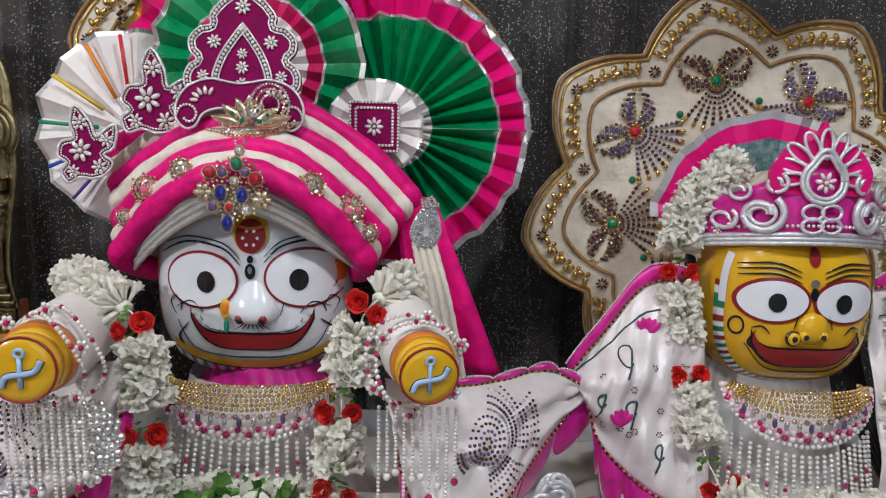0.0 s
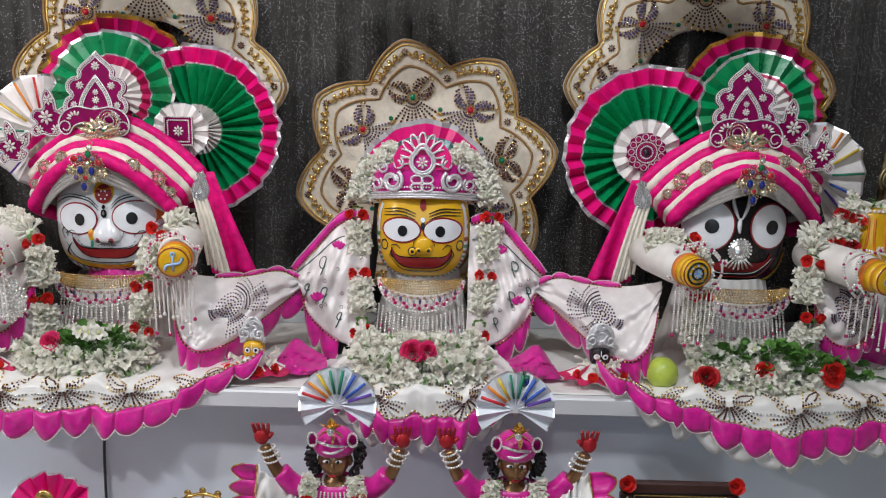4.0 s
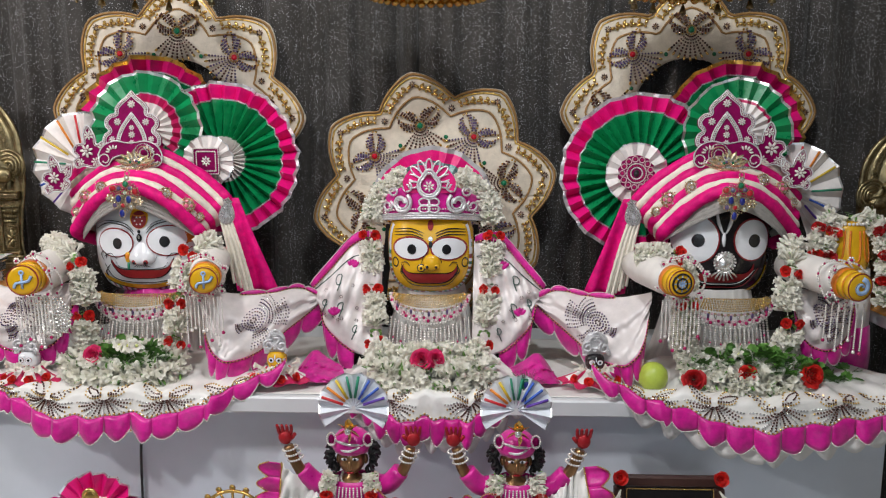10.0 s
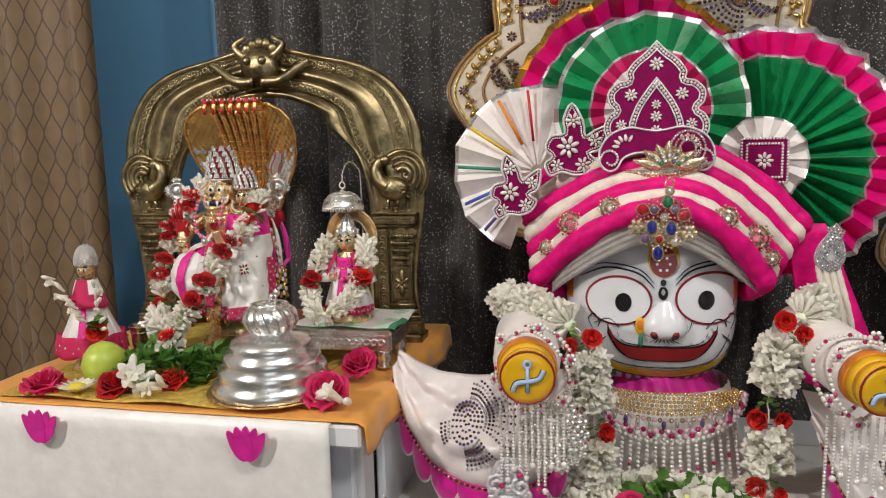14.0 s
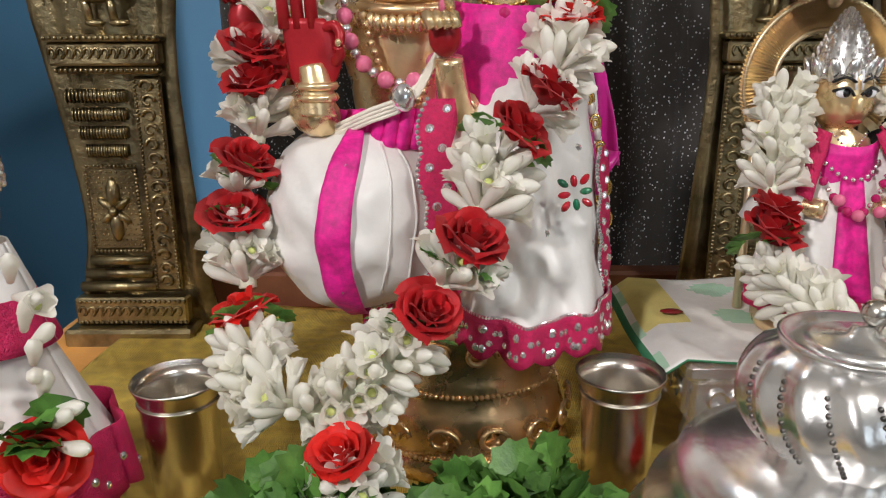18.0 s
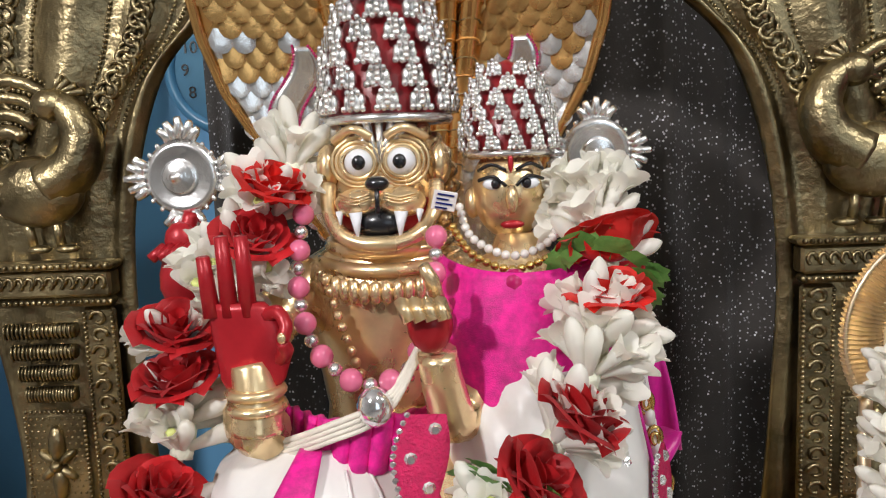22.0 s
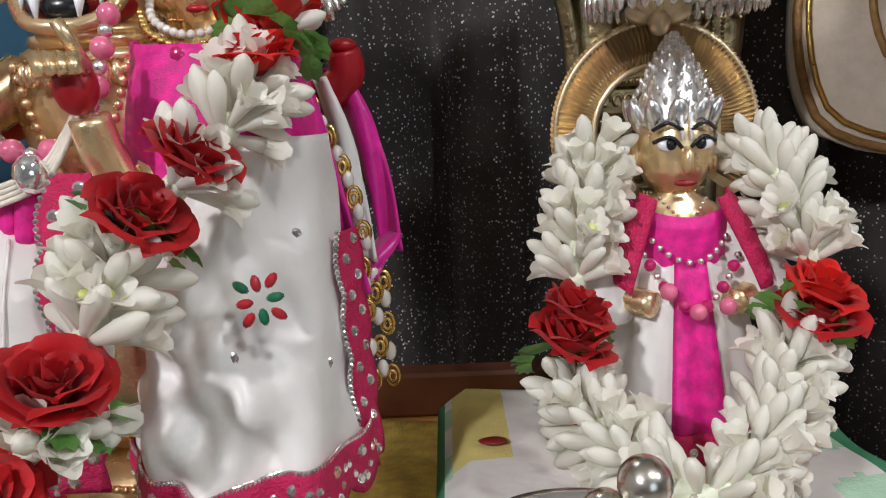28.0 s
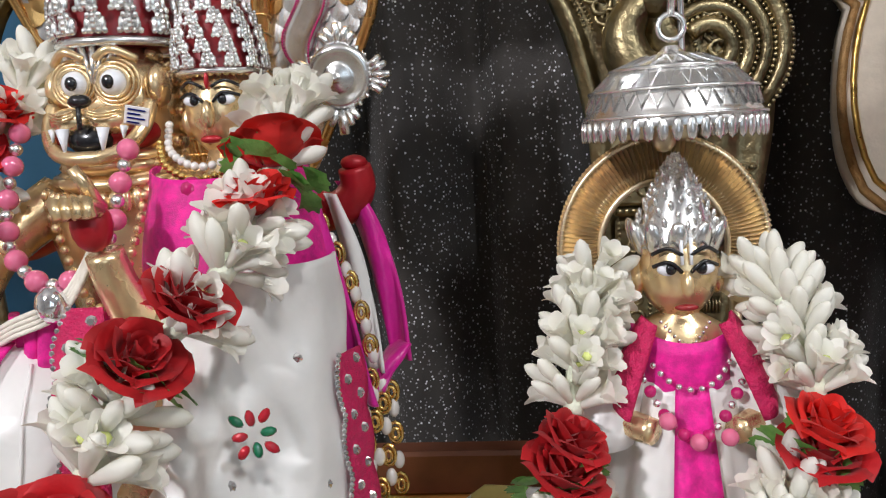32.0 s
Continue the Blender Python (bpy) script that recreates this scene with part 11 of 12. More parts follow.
skirt_cloth(-0.25, 0.22, 0.43, 0.735, 0.742, 0.15, 1, "white satin skirt with scalloped magenta hem over the shelf", False)
skirt_cloth(1.38, 0.22, 0.43, 0.735, 0.738, 0.15, 2, "white satin skirt with magenta and white scallops over the shelf", True)
skirt_cloth(0.55, 0.16, 0.25, 0.75, 0.74, 0.08, 3, "white satin skirt with a magenta hem falling between two dolls", True)


# ---- shawls between the figures ----
def shawl(name, corners, sag, label, border, seed, motif=True):
    """A satin panel between four corners (upper left, upper right, lower right, lower left) with a scalloped edge."""
    th = thing(name, label, "shawl", corners[3], "satin shawls")
    a, b, c, d = [Vector(p) for p in corners]
    rr = random.Random(seed)
    ph = rr.uniform(0, 6)

    def fn(u, v):
        top, bot = a.lerp(b, u), d.lerp(c, u)
        p = top.lerp(bot, v)
        dip = sag * 4 * u * (1 - u) * (1 - v * 0.6)
        round_ = 0.035 * math.sin(math.pi * u) * v * v
        wr = 0.007 * math.sin(u * 31 + 9 * v + ph) * math.sin(v * 5 + ph) + 0.006 * math.sin((u + v) * 24 + 3 * math.sin(u * 9))
        return p + Vector((0, 0.014 * math.sin(u * 8 + ph + 2 * v) + 0.01 * math.sin(v * 7 + u * 3) - 0.03 * math.sin(math.pi * u) * math.sin(math.pi * v) + wr, -dip - round_))

    part("satin_panel", Geo().sheet(fn, 60, 40, 0, None, 0.002), WHITE_SATIN, th)
    for edge in border:
        n = 7
        for k in range(n):
            def sc(u, v, k=k, edge=edge):
                t = (k + u) / n
                w = (0.03 + 0.024 * math.sin(math.pi * u)) * v
                if edge == "right":
                    return fn(1, t) + Vector((w, -0.006, 0.1 * w))
                if edge == "left":
                    return fn(0, t) + Vector((-w, -0.006, 0.1 * w))
                if edge == "bottom":
                    return fn(t, 1) + Vector((0, -0.006, -w))
                return fn(t, 0) + Vector((0, -0.004, w * 0.45))
            pt = part("scallop", Geo().sheet(sc, 6, 4, 0, None, 0.002), MAGENTA, th)
            part("bead_edge", Geo().beads([sc(q / 6, 1) + Vector((0, -0.002, 0)) for q in range(7)], 0.002, (0,), 1.05), GOLD, pt)
        def line(t, edge=edge):
            return fn(1, t) if edge == "right" else fn(0, t) if edge == "left" else fn(t, 1) if edge == "bottom" else fn(t, 0)
        part("bead_trim", Geo().beads([line(q / 24) + Vector((0, -0.008, 0)) for q in range(25)], 0.0025, (0,), 1.0), GOLD, th)
    if motif:
        g = Geo()
        p0 = fn(0.5, 0.45)
        for ring in range(4):
            n = 8 + 6 * ring
            for k in range(n):
                t = 2 * math.pi * k / n
                g.bead(fn(0.5 + (0.035 + 0.035 * ring) * math.cos(t), 0.45 + (0.05 + 0.05 * ring) * math.sin(t)) + Vector((0, -0.005, 0)), 0.0038, ring % 2)
        for k in range(8):
            for i in range(8):
                t = math.radians(-20 - 20 * k)
                r = 0.2 + 0.035 * i
                u, v = 0.5 + r * math.cos(t) * 0.9, 0.45 - r * math.sin(t) * 1.2
                if 0.03 < u < 0.97 and 0.03 < v < 0.97:
                    g.bead(fn(u, v) + Vector((0, -0.005, 0)), 0.0036, (k + i) % 2)
        part("sequin_wheel", g, [SEQUIN_DARK, CRYSTAL], th)
    else:
        for k in range(4):
            u, v = 0.3 + 0.4 * (k % 2), 0.18 + 0.22 * k
            pts = [fn(u + 0.16 * math.cos(t) * (1 - t / 7), v + 0.1 * math.sin(t) * (1 - t / 7)) + Vector((0, -0.004, 0)) for t in [q * 0.4 for q in range(13)]]
            part("vine", Geo().tube(pts, 0.0018, 5), GREEN_PAINT, th, "embroidered green vine")
            g = Geo()
            for j in range(3):
                petal(g, fn(u + 0.1, v - 0.04) + Vector((0, -0.005, 0)), (0.5 * (j - 1), 0, 1), 0.03, 0.008, 0.0, 0, 3)
            part("tulip", g, MAGENTA, th, "embroidered magenta tulip")
    return th


def drape(label, top, bottom, hems, motif, seed, mirror=None, cloth=None):
    """A satin swag between an upper and a lower line, with rows of magenta scallops; mirror turns it about an upright plane."""
    def turned(p):
        return Vector(p) if mirror is None else Vector((2 * mirror - p[0], p[1], p[2]))

    upper, lower = smooth_line([turned(p) for p in top], 8), smooth_line([turned(p) for p in bottom], 8)
    th = thing("satin_shawl", label, "shawl", tuple(min(lower, key=lambda p: p.z)), "satin shawls")
    ph = random.Random(seed).uniform(0, 6)

    def along(line, t):
        f = min(max(t, 0.0), 1.0) * (len(line) - 1)
        k = min(int(f), len(line) - 2)
        return line[k].lerp(line[k + 1], f - k)

    def fn(u, v):
        p = along(upper, u).lerp(along(lower, u), v)
        body = math.sin(math.pi * min(max(v, 0.0), 1.0)) ** 0.7
        fold = 0.009 * math.sin(v * 9 + 3.2 * u + ph) + 0.006 * math.sin(v * 17 - 7 * u + 2 * math.sin(4 * u + ph)) + 0.0035 * math.sin(41 * u + 13 * v + ph)
        return p + Vector((0, -0.03 * body * math.sin(math.pi * u) + fold * (0.3 + 0.7 * body), 0))

    part("satin_panel", Geo().sheet(fn, 70, 44, 0, None, 0.002), cloth or SHAWL_SATIN, th)
    for edge, u0, u1, n, width in hems:
        v1, v0 = (1.0, 0.82) if edge == "bottom" else (0.0, 0.18)
        for k in range(n):
            def sc(u, v, k=k):
                t = u0 + (u1 - u0) * (k + u) / n
                p = fn(t, v1)
                d = p - fn(t, v0)
                d.y = 0
                d = d.normalized() if d.length > 1e-6 else Vector((0, 0, -1))
                w = width * (0.52 + 0.48 * math.sin(math.pi * u) ** 0.7) * v
                return p + d * (w - 0.003) + Vector((0, -0.005 - 0.007 * math.sin(math.pi * u) * math.sin(math.pi * v), 0))
            pt = part("scallop", Geo().sheet(sc, 10, 6, 0, None, 0.002), MAGENTA, th)
            part("bead_edge", Geo().beads([sc(q / 12, 1) + Vector((0, -0.002, 0)) for q in range(13)], 0.0018, (0,), 1.15), PEARL, pt)
        trim = [fn(u0 + (u1 - u0) * q / 60, v1) + Vector((0, -0.009, 0)) for q in range(61)]
        part("bead_trim", Geo().beads(trim, 0.0024, (0, 1), 1.0), [GOLD, SEQUIN_DARK], th)
    sx = 1 if mirror is None else -1

    def spot(dx, dz, uc, vc):
        """The cloth's u and v at an offset in metres from a point of it."""
        goal = fn(uc, vc) + Vector((dx, 0, dz))
        u, v = uc, vc
        for _ in range(5):
            p = fn(u, v)
            pu, pv = (fn(u + 0.01, v) - p) * 100, (fn(u, v + 0.01) - p) * 100
            det = pu.x * pv.z - pu.z * pv.x
            if abs(det) < 1e-5:
                break
            ex, ez = goal.x - p.x, goal.z - p.z
            u, v = u + (ex * pv.z - ez * pv.x) / det, v + (ez * pu.x - ex * pu.z) / det
        return u, v

    def on(dx, dz, uc, vc):
        u, v = spot(dx, dz, uc, vc)
        return fn(min(max(u, 0.02), 0.98), min(max(v, 0.02), 0.98)) + Vector((0, -0.0045, 0))

    if motif == "wheel":
        g = Geo()
        for ring in range(4):
            n = 7 + 6 * ring
            for k in range(n):
                t = 2 * math.pi * k / n
                r = 0.0055 + 0.0062 * ring
                g.bead(on(r * math.cos(t), r * math.sin(t), 0.48, 0.38), 0.0026, ring % 2)
        for a0, n, r1 in ((62, 8, 0.062), (8, 9, 0.085), (-62, 8, 0.075), (205, 6, 0.05)):
            for k in range(n):
                a = math.radians(a0 + (k - (n - 1) / 2) * 6.5)
                for i in range(int((r1 - 0.03) / 0.0058)):
                    r = 0.03 + 0.0058 * i
                    u, v = spot(sx * r * math.cos(a), r * math.sin(a), 0.48, 0.38)
                    if 0.05 < u < 0.95 and 0.03 < v < 0.97:
                        g.bead(fn(u, v) + Vector((0, -0.0045, 0)), 0.0024, (k + i) % 2 if i % 3 else 2)
        part("sequin_wheel", g, [SEQUIN_DARK, GEM_PURPLE, CRYSTAL], th)
    elif motif == "vine":
        for uc, vc, r0 in ((0.5, 0.3, 0.02), (0.55, 0.62, 0.018), (0.3, 0.55, 0.014), (0.75, 0.8, 0.014)):
            pts = [on(sx * r0 * math.cos(t) * (1 - t / 8) - sx * 0.02 * max(0, 1.2 - t), r0 * math.sin(t) * (1 - t / 8) - 0.02 * max(0, 1.2 - t), uc, vc) for t in [q * 0.35 for q in range(17)]]
            part("vine", Geo().tube(pts, 0.0015, 5), VINE_THREAD, th, "embroidered dark green vine")
        part("vine", Geo().tube([fn(q / 20, 0.13) + Vector((0, -0.004, 0)) for q in range(1, 20)], 0.0014, 5), VINE_THREAD, th, "embroidered dark green vine")
        for uc, vc in ((0.66, 0.24), (0.45, 0.72)):
            for j in range(5):
                a = math.radians(90 + (j - 2) * 22)
                q = on(0.012 * math.cos(a), 0.013 * math.sin(a), uc, vc)
                part("tulip_petal", Geo().ball(q, (0.0125, 0.0022, 0.0055), 0, 10, 5, rot=Matrix.Rotation(-a, 3, "Y")), MAGENTA, th, "embroidered magenta tulip petal")
        g = Geo()
        for k in range(9):
            c = on(0.02 * math.sin(k * 2.3), 0.02 * math.cos(k * 1.7), 0.3 + 0.06 * k, 0.45 + 0.06 * ((k * 5) % 7))
            for j in range(6):
                g.bead(c + Vector((0.004 * math.cos(j * 1.05), 0, 0.004 * math.sin(j * 1.05))), 0.0014)
        part("sequin_fan", g, SEQUIN_DARK, th)
    return th


SHAWL_SATIN = mat("pinkish_white_satin", (0.76, 0.7, 0.69), 0.34, 0.05, 0.1, 26, 0.6, 55, sheen=0.15)
VINE_THREAD = mat("dark_green_thread", (0.02, 0.07, 0.055), 0.45, 0, 0.2, 90, 0.3, 500)
SWAG_TOP = [(-0.07, 0.96, 1.04), (0.0, 1.01, 1.016), (0.09, 1.06, 1.011), (0.165, 1.09, 1.02), (0.226, 1.095, 0.992)]
SWAG_LOW = [(-0.055, 0.93, 0.985), (-0.035, 0.89, 0.925), (-0.005, 0.868, 0.885), (0.028, 0.868, 0.87), (0.078, 0.92, 0.876), (0.125, 1.0, 0.904), (0.185, 1.075, 0.945), (0.232, 1.095, 0.986)]
WING_TOP = [(0.196, 1.1, 1.012), (0.25, 1.12, 1.07), (0.32, 1.145, 1.143), (0.395, 1.13, 1.15)]
WING_LOW = [(0.222, 1.08, 0.98), (0.238, 1.06, 0.925), (0.275, 1.045, 0.885), (0.325, 1.035, 0.85), (0.4, 1.03, 0.83)]
for xm, place in ((None, "white-faced"), (0.5255, "black-faced")):
    drape("white satin shawl with magenta scallops beside the " + place + " figure", SWAG_TOP, SWAG_LOW, (("bottom", 0.03, 0.97, 7, 0.068), ("top", 0.3, 0.97, 4, 0.016)), "wheel", 1 if xm is None else 4, xm)
    drape("white satin shawl with embroidered green vines and tulips behind a garland", WING_TOP, WING_LOW, (("top", 0.04, 0.98, 1, 0.034), ("bottom", 0.02, 0.75, 3, 0.075)), "vine", 2 if xm is None else 3, xm)
for xm in (None, 0.5255):
    drape("crumpled magenta satin end of a shawl lying on the shelf", [(0.19, 0.98, 0.83), (0.22, 1.0, 0.862), (0.26, 0.98, 0.848), (0.3, 0.97, 0.83)], [(0.17, 0.9, 0.812), (0.22, 0.88, 0.816), (0.27, 0.885, 0.812), (0.32, 0.91, 0.812)], (), "", 7, xm, MAGENTA)
drape("white satin shawl with magenta scallops beside a side table", [(-0.7, 1.02, 1.06), (-0.62, 0.99, 1.035), (-0.5, 0.97, 1.04), (-0.4, 0.96, 1.06)], [(-0.71, 1.0, 1.03), (-0.67, 0.95, 0.95), (-0.6, 0.9, 0.9), (-0.5, 0.885, 0.885), (-0.43, 0.9, 0.92), (-0.39, 0.93, 1.03)], (("bottom", 0.03, 0.97, 9, 0.05),), "wheel", 5)
drape("white satin shawl with magenta scallops beside the black-faced figure", [(1.47, 0.97, 1.06), (1.55, 0.99, 1.04), (1.64, 1.0, 1.04)], [(1.48, 0.95, 1.02), (1.5, 0.92, 0.93), (1.56, 0.92, 0.9), (1.62, 0.95, 0.93), (1.645, 0.98, 1.02)], (("bottom", 0.03, 0.97, 6, 0.045),), "wheel", 6)

# ---- low bench with dolls and framed picture before the altar ----
bench = thing("low_bench", "low white bench before the altar front", "bench", (0.5, 0.62, 0), kind="structure")
part("bench_top", Geo().box((-0.6, 0.42, 0.38), (1.6, 0.862, 0.42), 0, 0.004), TABLE_WHITE, bench)
part("bench_front", Geo().box((-0.58, 0.45, 0.0), (1.58, 0.47, 0.379), 0, 0.003), PLINTH_WHITE, bench)


DOLL_BRASS = mat("dark_polished_brass", (0.3, 0.17, 0.08), 0.28, 0.8, 0.2, 40, 0.1, 160)


def doll(x, y, label, mirror):
    """A standing figure with both arms raised; the figure is one plain mesh."""
    g = Geo()
    z0 = 0.42
    g.lathe([(0.055, 0), (0.055, 0.015), (0.045, 0.025)], 24, 0, Matrix.Translation((x, y, z0)))
    g.loft([[(x + rx * math.cos(a), y + ry * math.sin(a), z) for a in [2 * math.pi * k / 20 for k in range(20)]] for z, rx, ry in
            ((z0 + 0.02, 0.05, 0.04), (0.55, 0.045, 0.036), (0.6, 0.042, 0.034), (0.65, 0.046, 0.034), (0.668, 0.034, 0.026), (0.676, 0.014, 0.014), (0.69, 0.013, 0.013))], 0)
    g.ball((x, y - 0.004, 0.72), (0.031, 0.034, 0.038), 0, 22, 16)
    for sx in (-1, 1):
        g.ball((x + sx * 0.0125, y - 0.035, 0.728), (0.0078, 0.003, 0.0034), 2, 12, 8)
        g.ball((x + sx * 0.0115, y - 0.0372, 0.728), (0.0034, 0.0018, 0.0032), 3, 10, 6)
        g.tube(smooth_line([(x + sx * 0.003, y - 0.036, 0.739), (x + sx * 0.014, y - 0.035, 0.744), (x + sx * 0.026, y - 0.026, 0.74)], 4), 0.0013, 5, 3)
        g.tube([(x + sx * 0.0028, y - 0.0375, 0.735), (x + sx * 0.0045, y - 0.034, 0.758)], 0.0018, 5, 2)
        g.ball((x + sx * 0.031, y, 0.715), (0.006, 0.009, 0.012), 0, 8, 6)
        hx = x + sx * (0.148 if (sx < 0) != mirror else 0.142)
        g.tube(smooth_line([(x + sx * 0.04, y, 0.655), (x + sx * 0.085, y - 0.012, 0.66), (x + sx * 0.12, y - 0.018, 0.7), (hx - sx * 0.006, y - 0.02, 0.752)], 6), lambda t: 0.017 - 0.006 * t, 10, 0)
        g.ball((hx, y - 0.02, 0.772), (0.016, 0.009, 0.017), 1, 12, 8)
        for k in range(4):
            dx = (k - 1.5) * 0.0085
            g.tube(smooth_line([(hx + dx, y - 0.02, 0.782), (hx + dx * 1.2, y - 0.024, 0.796), (hx + dx * 1.25, y - 0.03, 0.804)], 3), lambda t: 0.0046 - 0.0015 * t, 7, 1)
        g.tube([(hx - sx * 0.015, y - 0.02, 0.77), (hx - sx * 0.023, y - 0.024, 0.782)], 0.0045, 7, 1)
    g.ball((x, y - 0.039, 0.714), (0.0055, 0.006, 0.012), 0, 10, 8)
    g.ball((x, y - 0.036, 0.6965), (0.009, 0.003, 0.0026), 1, 10, 6)
    solo("doll_figure", g, [DOLL_BRASS, RED_PALM, SKIN_WHITE, BLACK_PAINT], label, "doll", "dancing dolls")
    # hair, dress, turban, fan
    g = Geo()
    rh = random.Random(int(x * 1000))
    for sx in (-1, 1):
        for k in range(26):
            a = rh.uniform(-1.2, 1.0)
            c = Vector((x + sx * (0.03 + 0.024 * math.cos(a) * rh.uniform(0.7, 1.2)), y + rh.uniform(-0.008, 0.02), 0.722 + 0.034 * math.sin(a)))
            g.tube([c + Vector((sx * 0.007 * math.cos(q), -0.002 * q, 0.008 * math.sin(q))) for q in (0, 1, 2, 3, 4, 5)], 0.0035, 5)
    solo("doll_hair", g, HAIR, "black curled hair of a dancing doll", "hair", "doll hair")
    th = thing("doll_dress", "magenta doll dress with a pearl bead fringe", "dress", (x, y, 0.45), "doll dresses")

    def fn(u, v):
        a = 2 * math.pi * u
        r = 0.044 + 0.045 * v
        r *= 1 + 0.04 * math.sin(13 * a) * v
        return (x + r * math.cos(a), y + r * 0.8 * math.sin(a), 0.672 - 0.23 * v)

    part("robe", Geo().sheet(fn, 78, 12, 0, None, 0.0015), MAGENTA, th)
    for sx in (-1, 1):
        line = smooth_line([(x + sx * 0.036, y, 0.658), (x + sx * 0.08, y - 0.012, 0.66), (x + sx * 0.112, y - 0.018, 0.695)], 6)
        part("sleeve", Geo().tube(line, lambda t: 0.025 - 0.004 * t, 12), MAGENTA, th)
        for k in range(3):
            c = Vector((x + sx * (0.126 + 0.006 * k), y - 0.019, 0.722 + 0.012 * k))
            part("bangle", Geo().beads([c + Vector((0.0165 * math.cos(a), 0.0165 * math.sin(a), 0.004 * math.cos(a) * -sx)) for a in [2 * math.pi * q / 20 for q in range(21)]], 0.0028, (0,), 1.0), PEARL, th)
    for k in range(9):
        t = (k - 4) / 4
        part("pearl_strand", Geo().beads([(x + 0.032 * t, y - 0.043 + 0.008 * t * t, 0.662), (x + 0.042 * t, y - 0.055 + 0.012 * t * t, 0.58 + 0.012 * (k % 2))], 0.0024, (0,), 1.0), PEARL, th)
    part("pearl_collar", Geo().beads([(x + 0.026 * math.sin(a), y - 0.033 * math.cos(a), 0.672 - 0.008 * math.cos(a)) for a in [math.radians(-110 + 220 * q / 20) for q in range(21)]], 0.0038, (0,), 1.0), PEARL, th)
    th = thing("doll_turban", "magenta doll turban with a gilt flower and silver edging", "turban", (x, y, 0.75), "doll turbans")
    part("wrap", Geo().lathe([(0.04, 0), (0.046, 0.012), (0.043, 0.028), (0.03, 0.042), (0.012, 0.05), (0.0005, 0.052)], 32, 0, Matrix.Translation((x, y, 0.738)), True, flute=lambda a, z: 1 + 0.03 * math.sin(9 * a + 160 * z)), MAGENTA, th)
    for k in range(2):
        part("silver_cord", Geo().tube(smooth_line([(x - 0.046, y - 0.012, 0.754 + 0.012 * k), (x, y - 0.048, 0.752 + 0.016 * k), (x + 0.046, y - 0.012, 0.754 + 0.012 * (1 - k))], 8), 0.003, 6), SILVER_THREAD, th)
    for k in range(6):
        a = 2 * math.pi * k / 6 + 0.5
        sub = Geo()
        petal(sub, (0, 0, 0), (math.cos(a), -0.25, math.sin(a)), 0.03, 0.0115, 0.1, 0, 4)
        part("gilt_petal", Geo().merge(sub, Matrix.Translation((x, y - 0.05, 0.802))), GOLD, th)
    part("gilt_heart", Geo().ball((x, y - 0.056, 0.802), 0.0085, 0, 10, 6), CRYSTAL, th)
    for sx in (-1, 1):
        g = Geo()
        for k in range(18):
            a = 2 * math.pi * k / 18
            g.bead((x + sx * 0.041 + 0.01 * math.cos(a), y - 0.034, 0.775 + 0.015 * math.sin(a)), 0.0023)
        part("paisley_edge", g.ball((x + sx * 0.041, y - 0.033, 0.775), (0.007, 0.003, 0.011), 1, 8, 6), [PEARL, WINE], th)
    st = [(20 + 20 * q, STRIPES[(5, 4, 4, 3, 3, 2, 0, 1)[q]] if q < 8 else STRIPES[4], 0.3, 0.93) for q in range(8)]
    fan("white_fan", "white pleated doll fan with rainbow ribbon stripes", (x, y + 0.03, 0.825), 0.083, [("cloth", 0.06, 0.96, PALE_FAN), ("silver_edge", 0.96, 1.0, SILVER_RIBBON)], 15, -35, 215, 0.08, stripes=st)
    # doll garland
    for sx in (-1, 1):
        garland("flower_garland", "short doll garland of white blossoms and red roses", smooth_line([(x + sx * 0.044, y - 0.02, 0.69), (x + sx * 0.052, y - 0.045, 0.65), (x + sx * 0.05, y - 0.06, 0.6), (x + sx * 0.048, y - 0.065, 0.53)], 4), 0.03, "wrgwrgw", 0.018, (0, -1, 0.2), 80 + int(sx) + int(x * 10), "doll garlands", rose_r=0.014, dense=0.7, full=False)


PALE_FAN = mat("pale_blue_white_fan_cloth", (0.72, 0.76, 0.82), 0.4, 0, 0.08, 30, 0.15, 200)
doll(0.378, 0.64, "brass-faced dancing doll with raised red palms", False)
doll(0.752, 0.64, "brass-faced dancing doll with raised red palms and feather", True)
shawl("doll_shawl", [(0.43, 0.59, 0.65), (0.7, 0.59, 0.65), (0.7, 0.585, 0.5), (0.43, 0.585, 0.5)], 0.04, "white doll shawl with magenta edge and sequins", ("top",), 11)
shawl("doll_shawl", [(0.225, 0.6, 0.72), (0.32, 0.6, 0.63), (0.32, 0.6, 0.48), (0.2, 0.6, 0.46)], 0.0, "silver sequined doll shawl hung from a raised arm", ("left",), 12)
shawl("doll_shawl", [(0.81, 0.6, 0.63), (0.9, 0.6, 0.72), (0.94, 0.6, 0.46), (0.81, 0.6, 0.48)], 0.0, "silver sequined doll shawl hung from a raised arm", ("right",), 13)
# peacock feather
g = Geo()
rr = random.Random(8)
for k in range(70):
    a = rr.uniform(-0.9, 0.9)
    L = rr.uniform(0.03, 0.055)
    g.tube([(0.775, 0.672, 0.868), (0.775 + 0.6 * L * math.sin(a), 0.674, 0.868 + 0.6 * L * math.cos(a)), (0.775 + L * math.sin(a * 1.15), 0.676, 0.868 + L * math.cos(a * 1.1))], 0.0005, 3, 0)
g.ball((0.775, 0.67, 0.885), (0.013, 0.003, 0.015), 1, 12, 6).ball((0.775, 0.6685, 0.884), (0.0075, 0.003, 0.009), 2, 10, 6)
g.tube([(0.772, 0.668, 0.83), (0.775, 0.671, 0.87)], 0.0012, 5, 0)
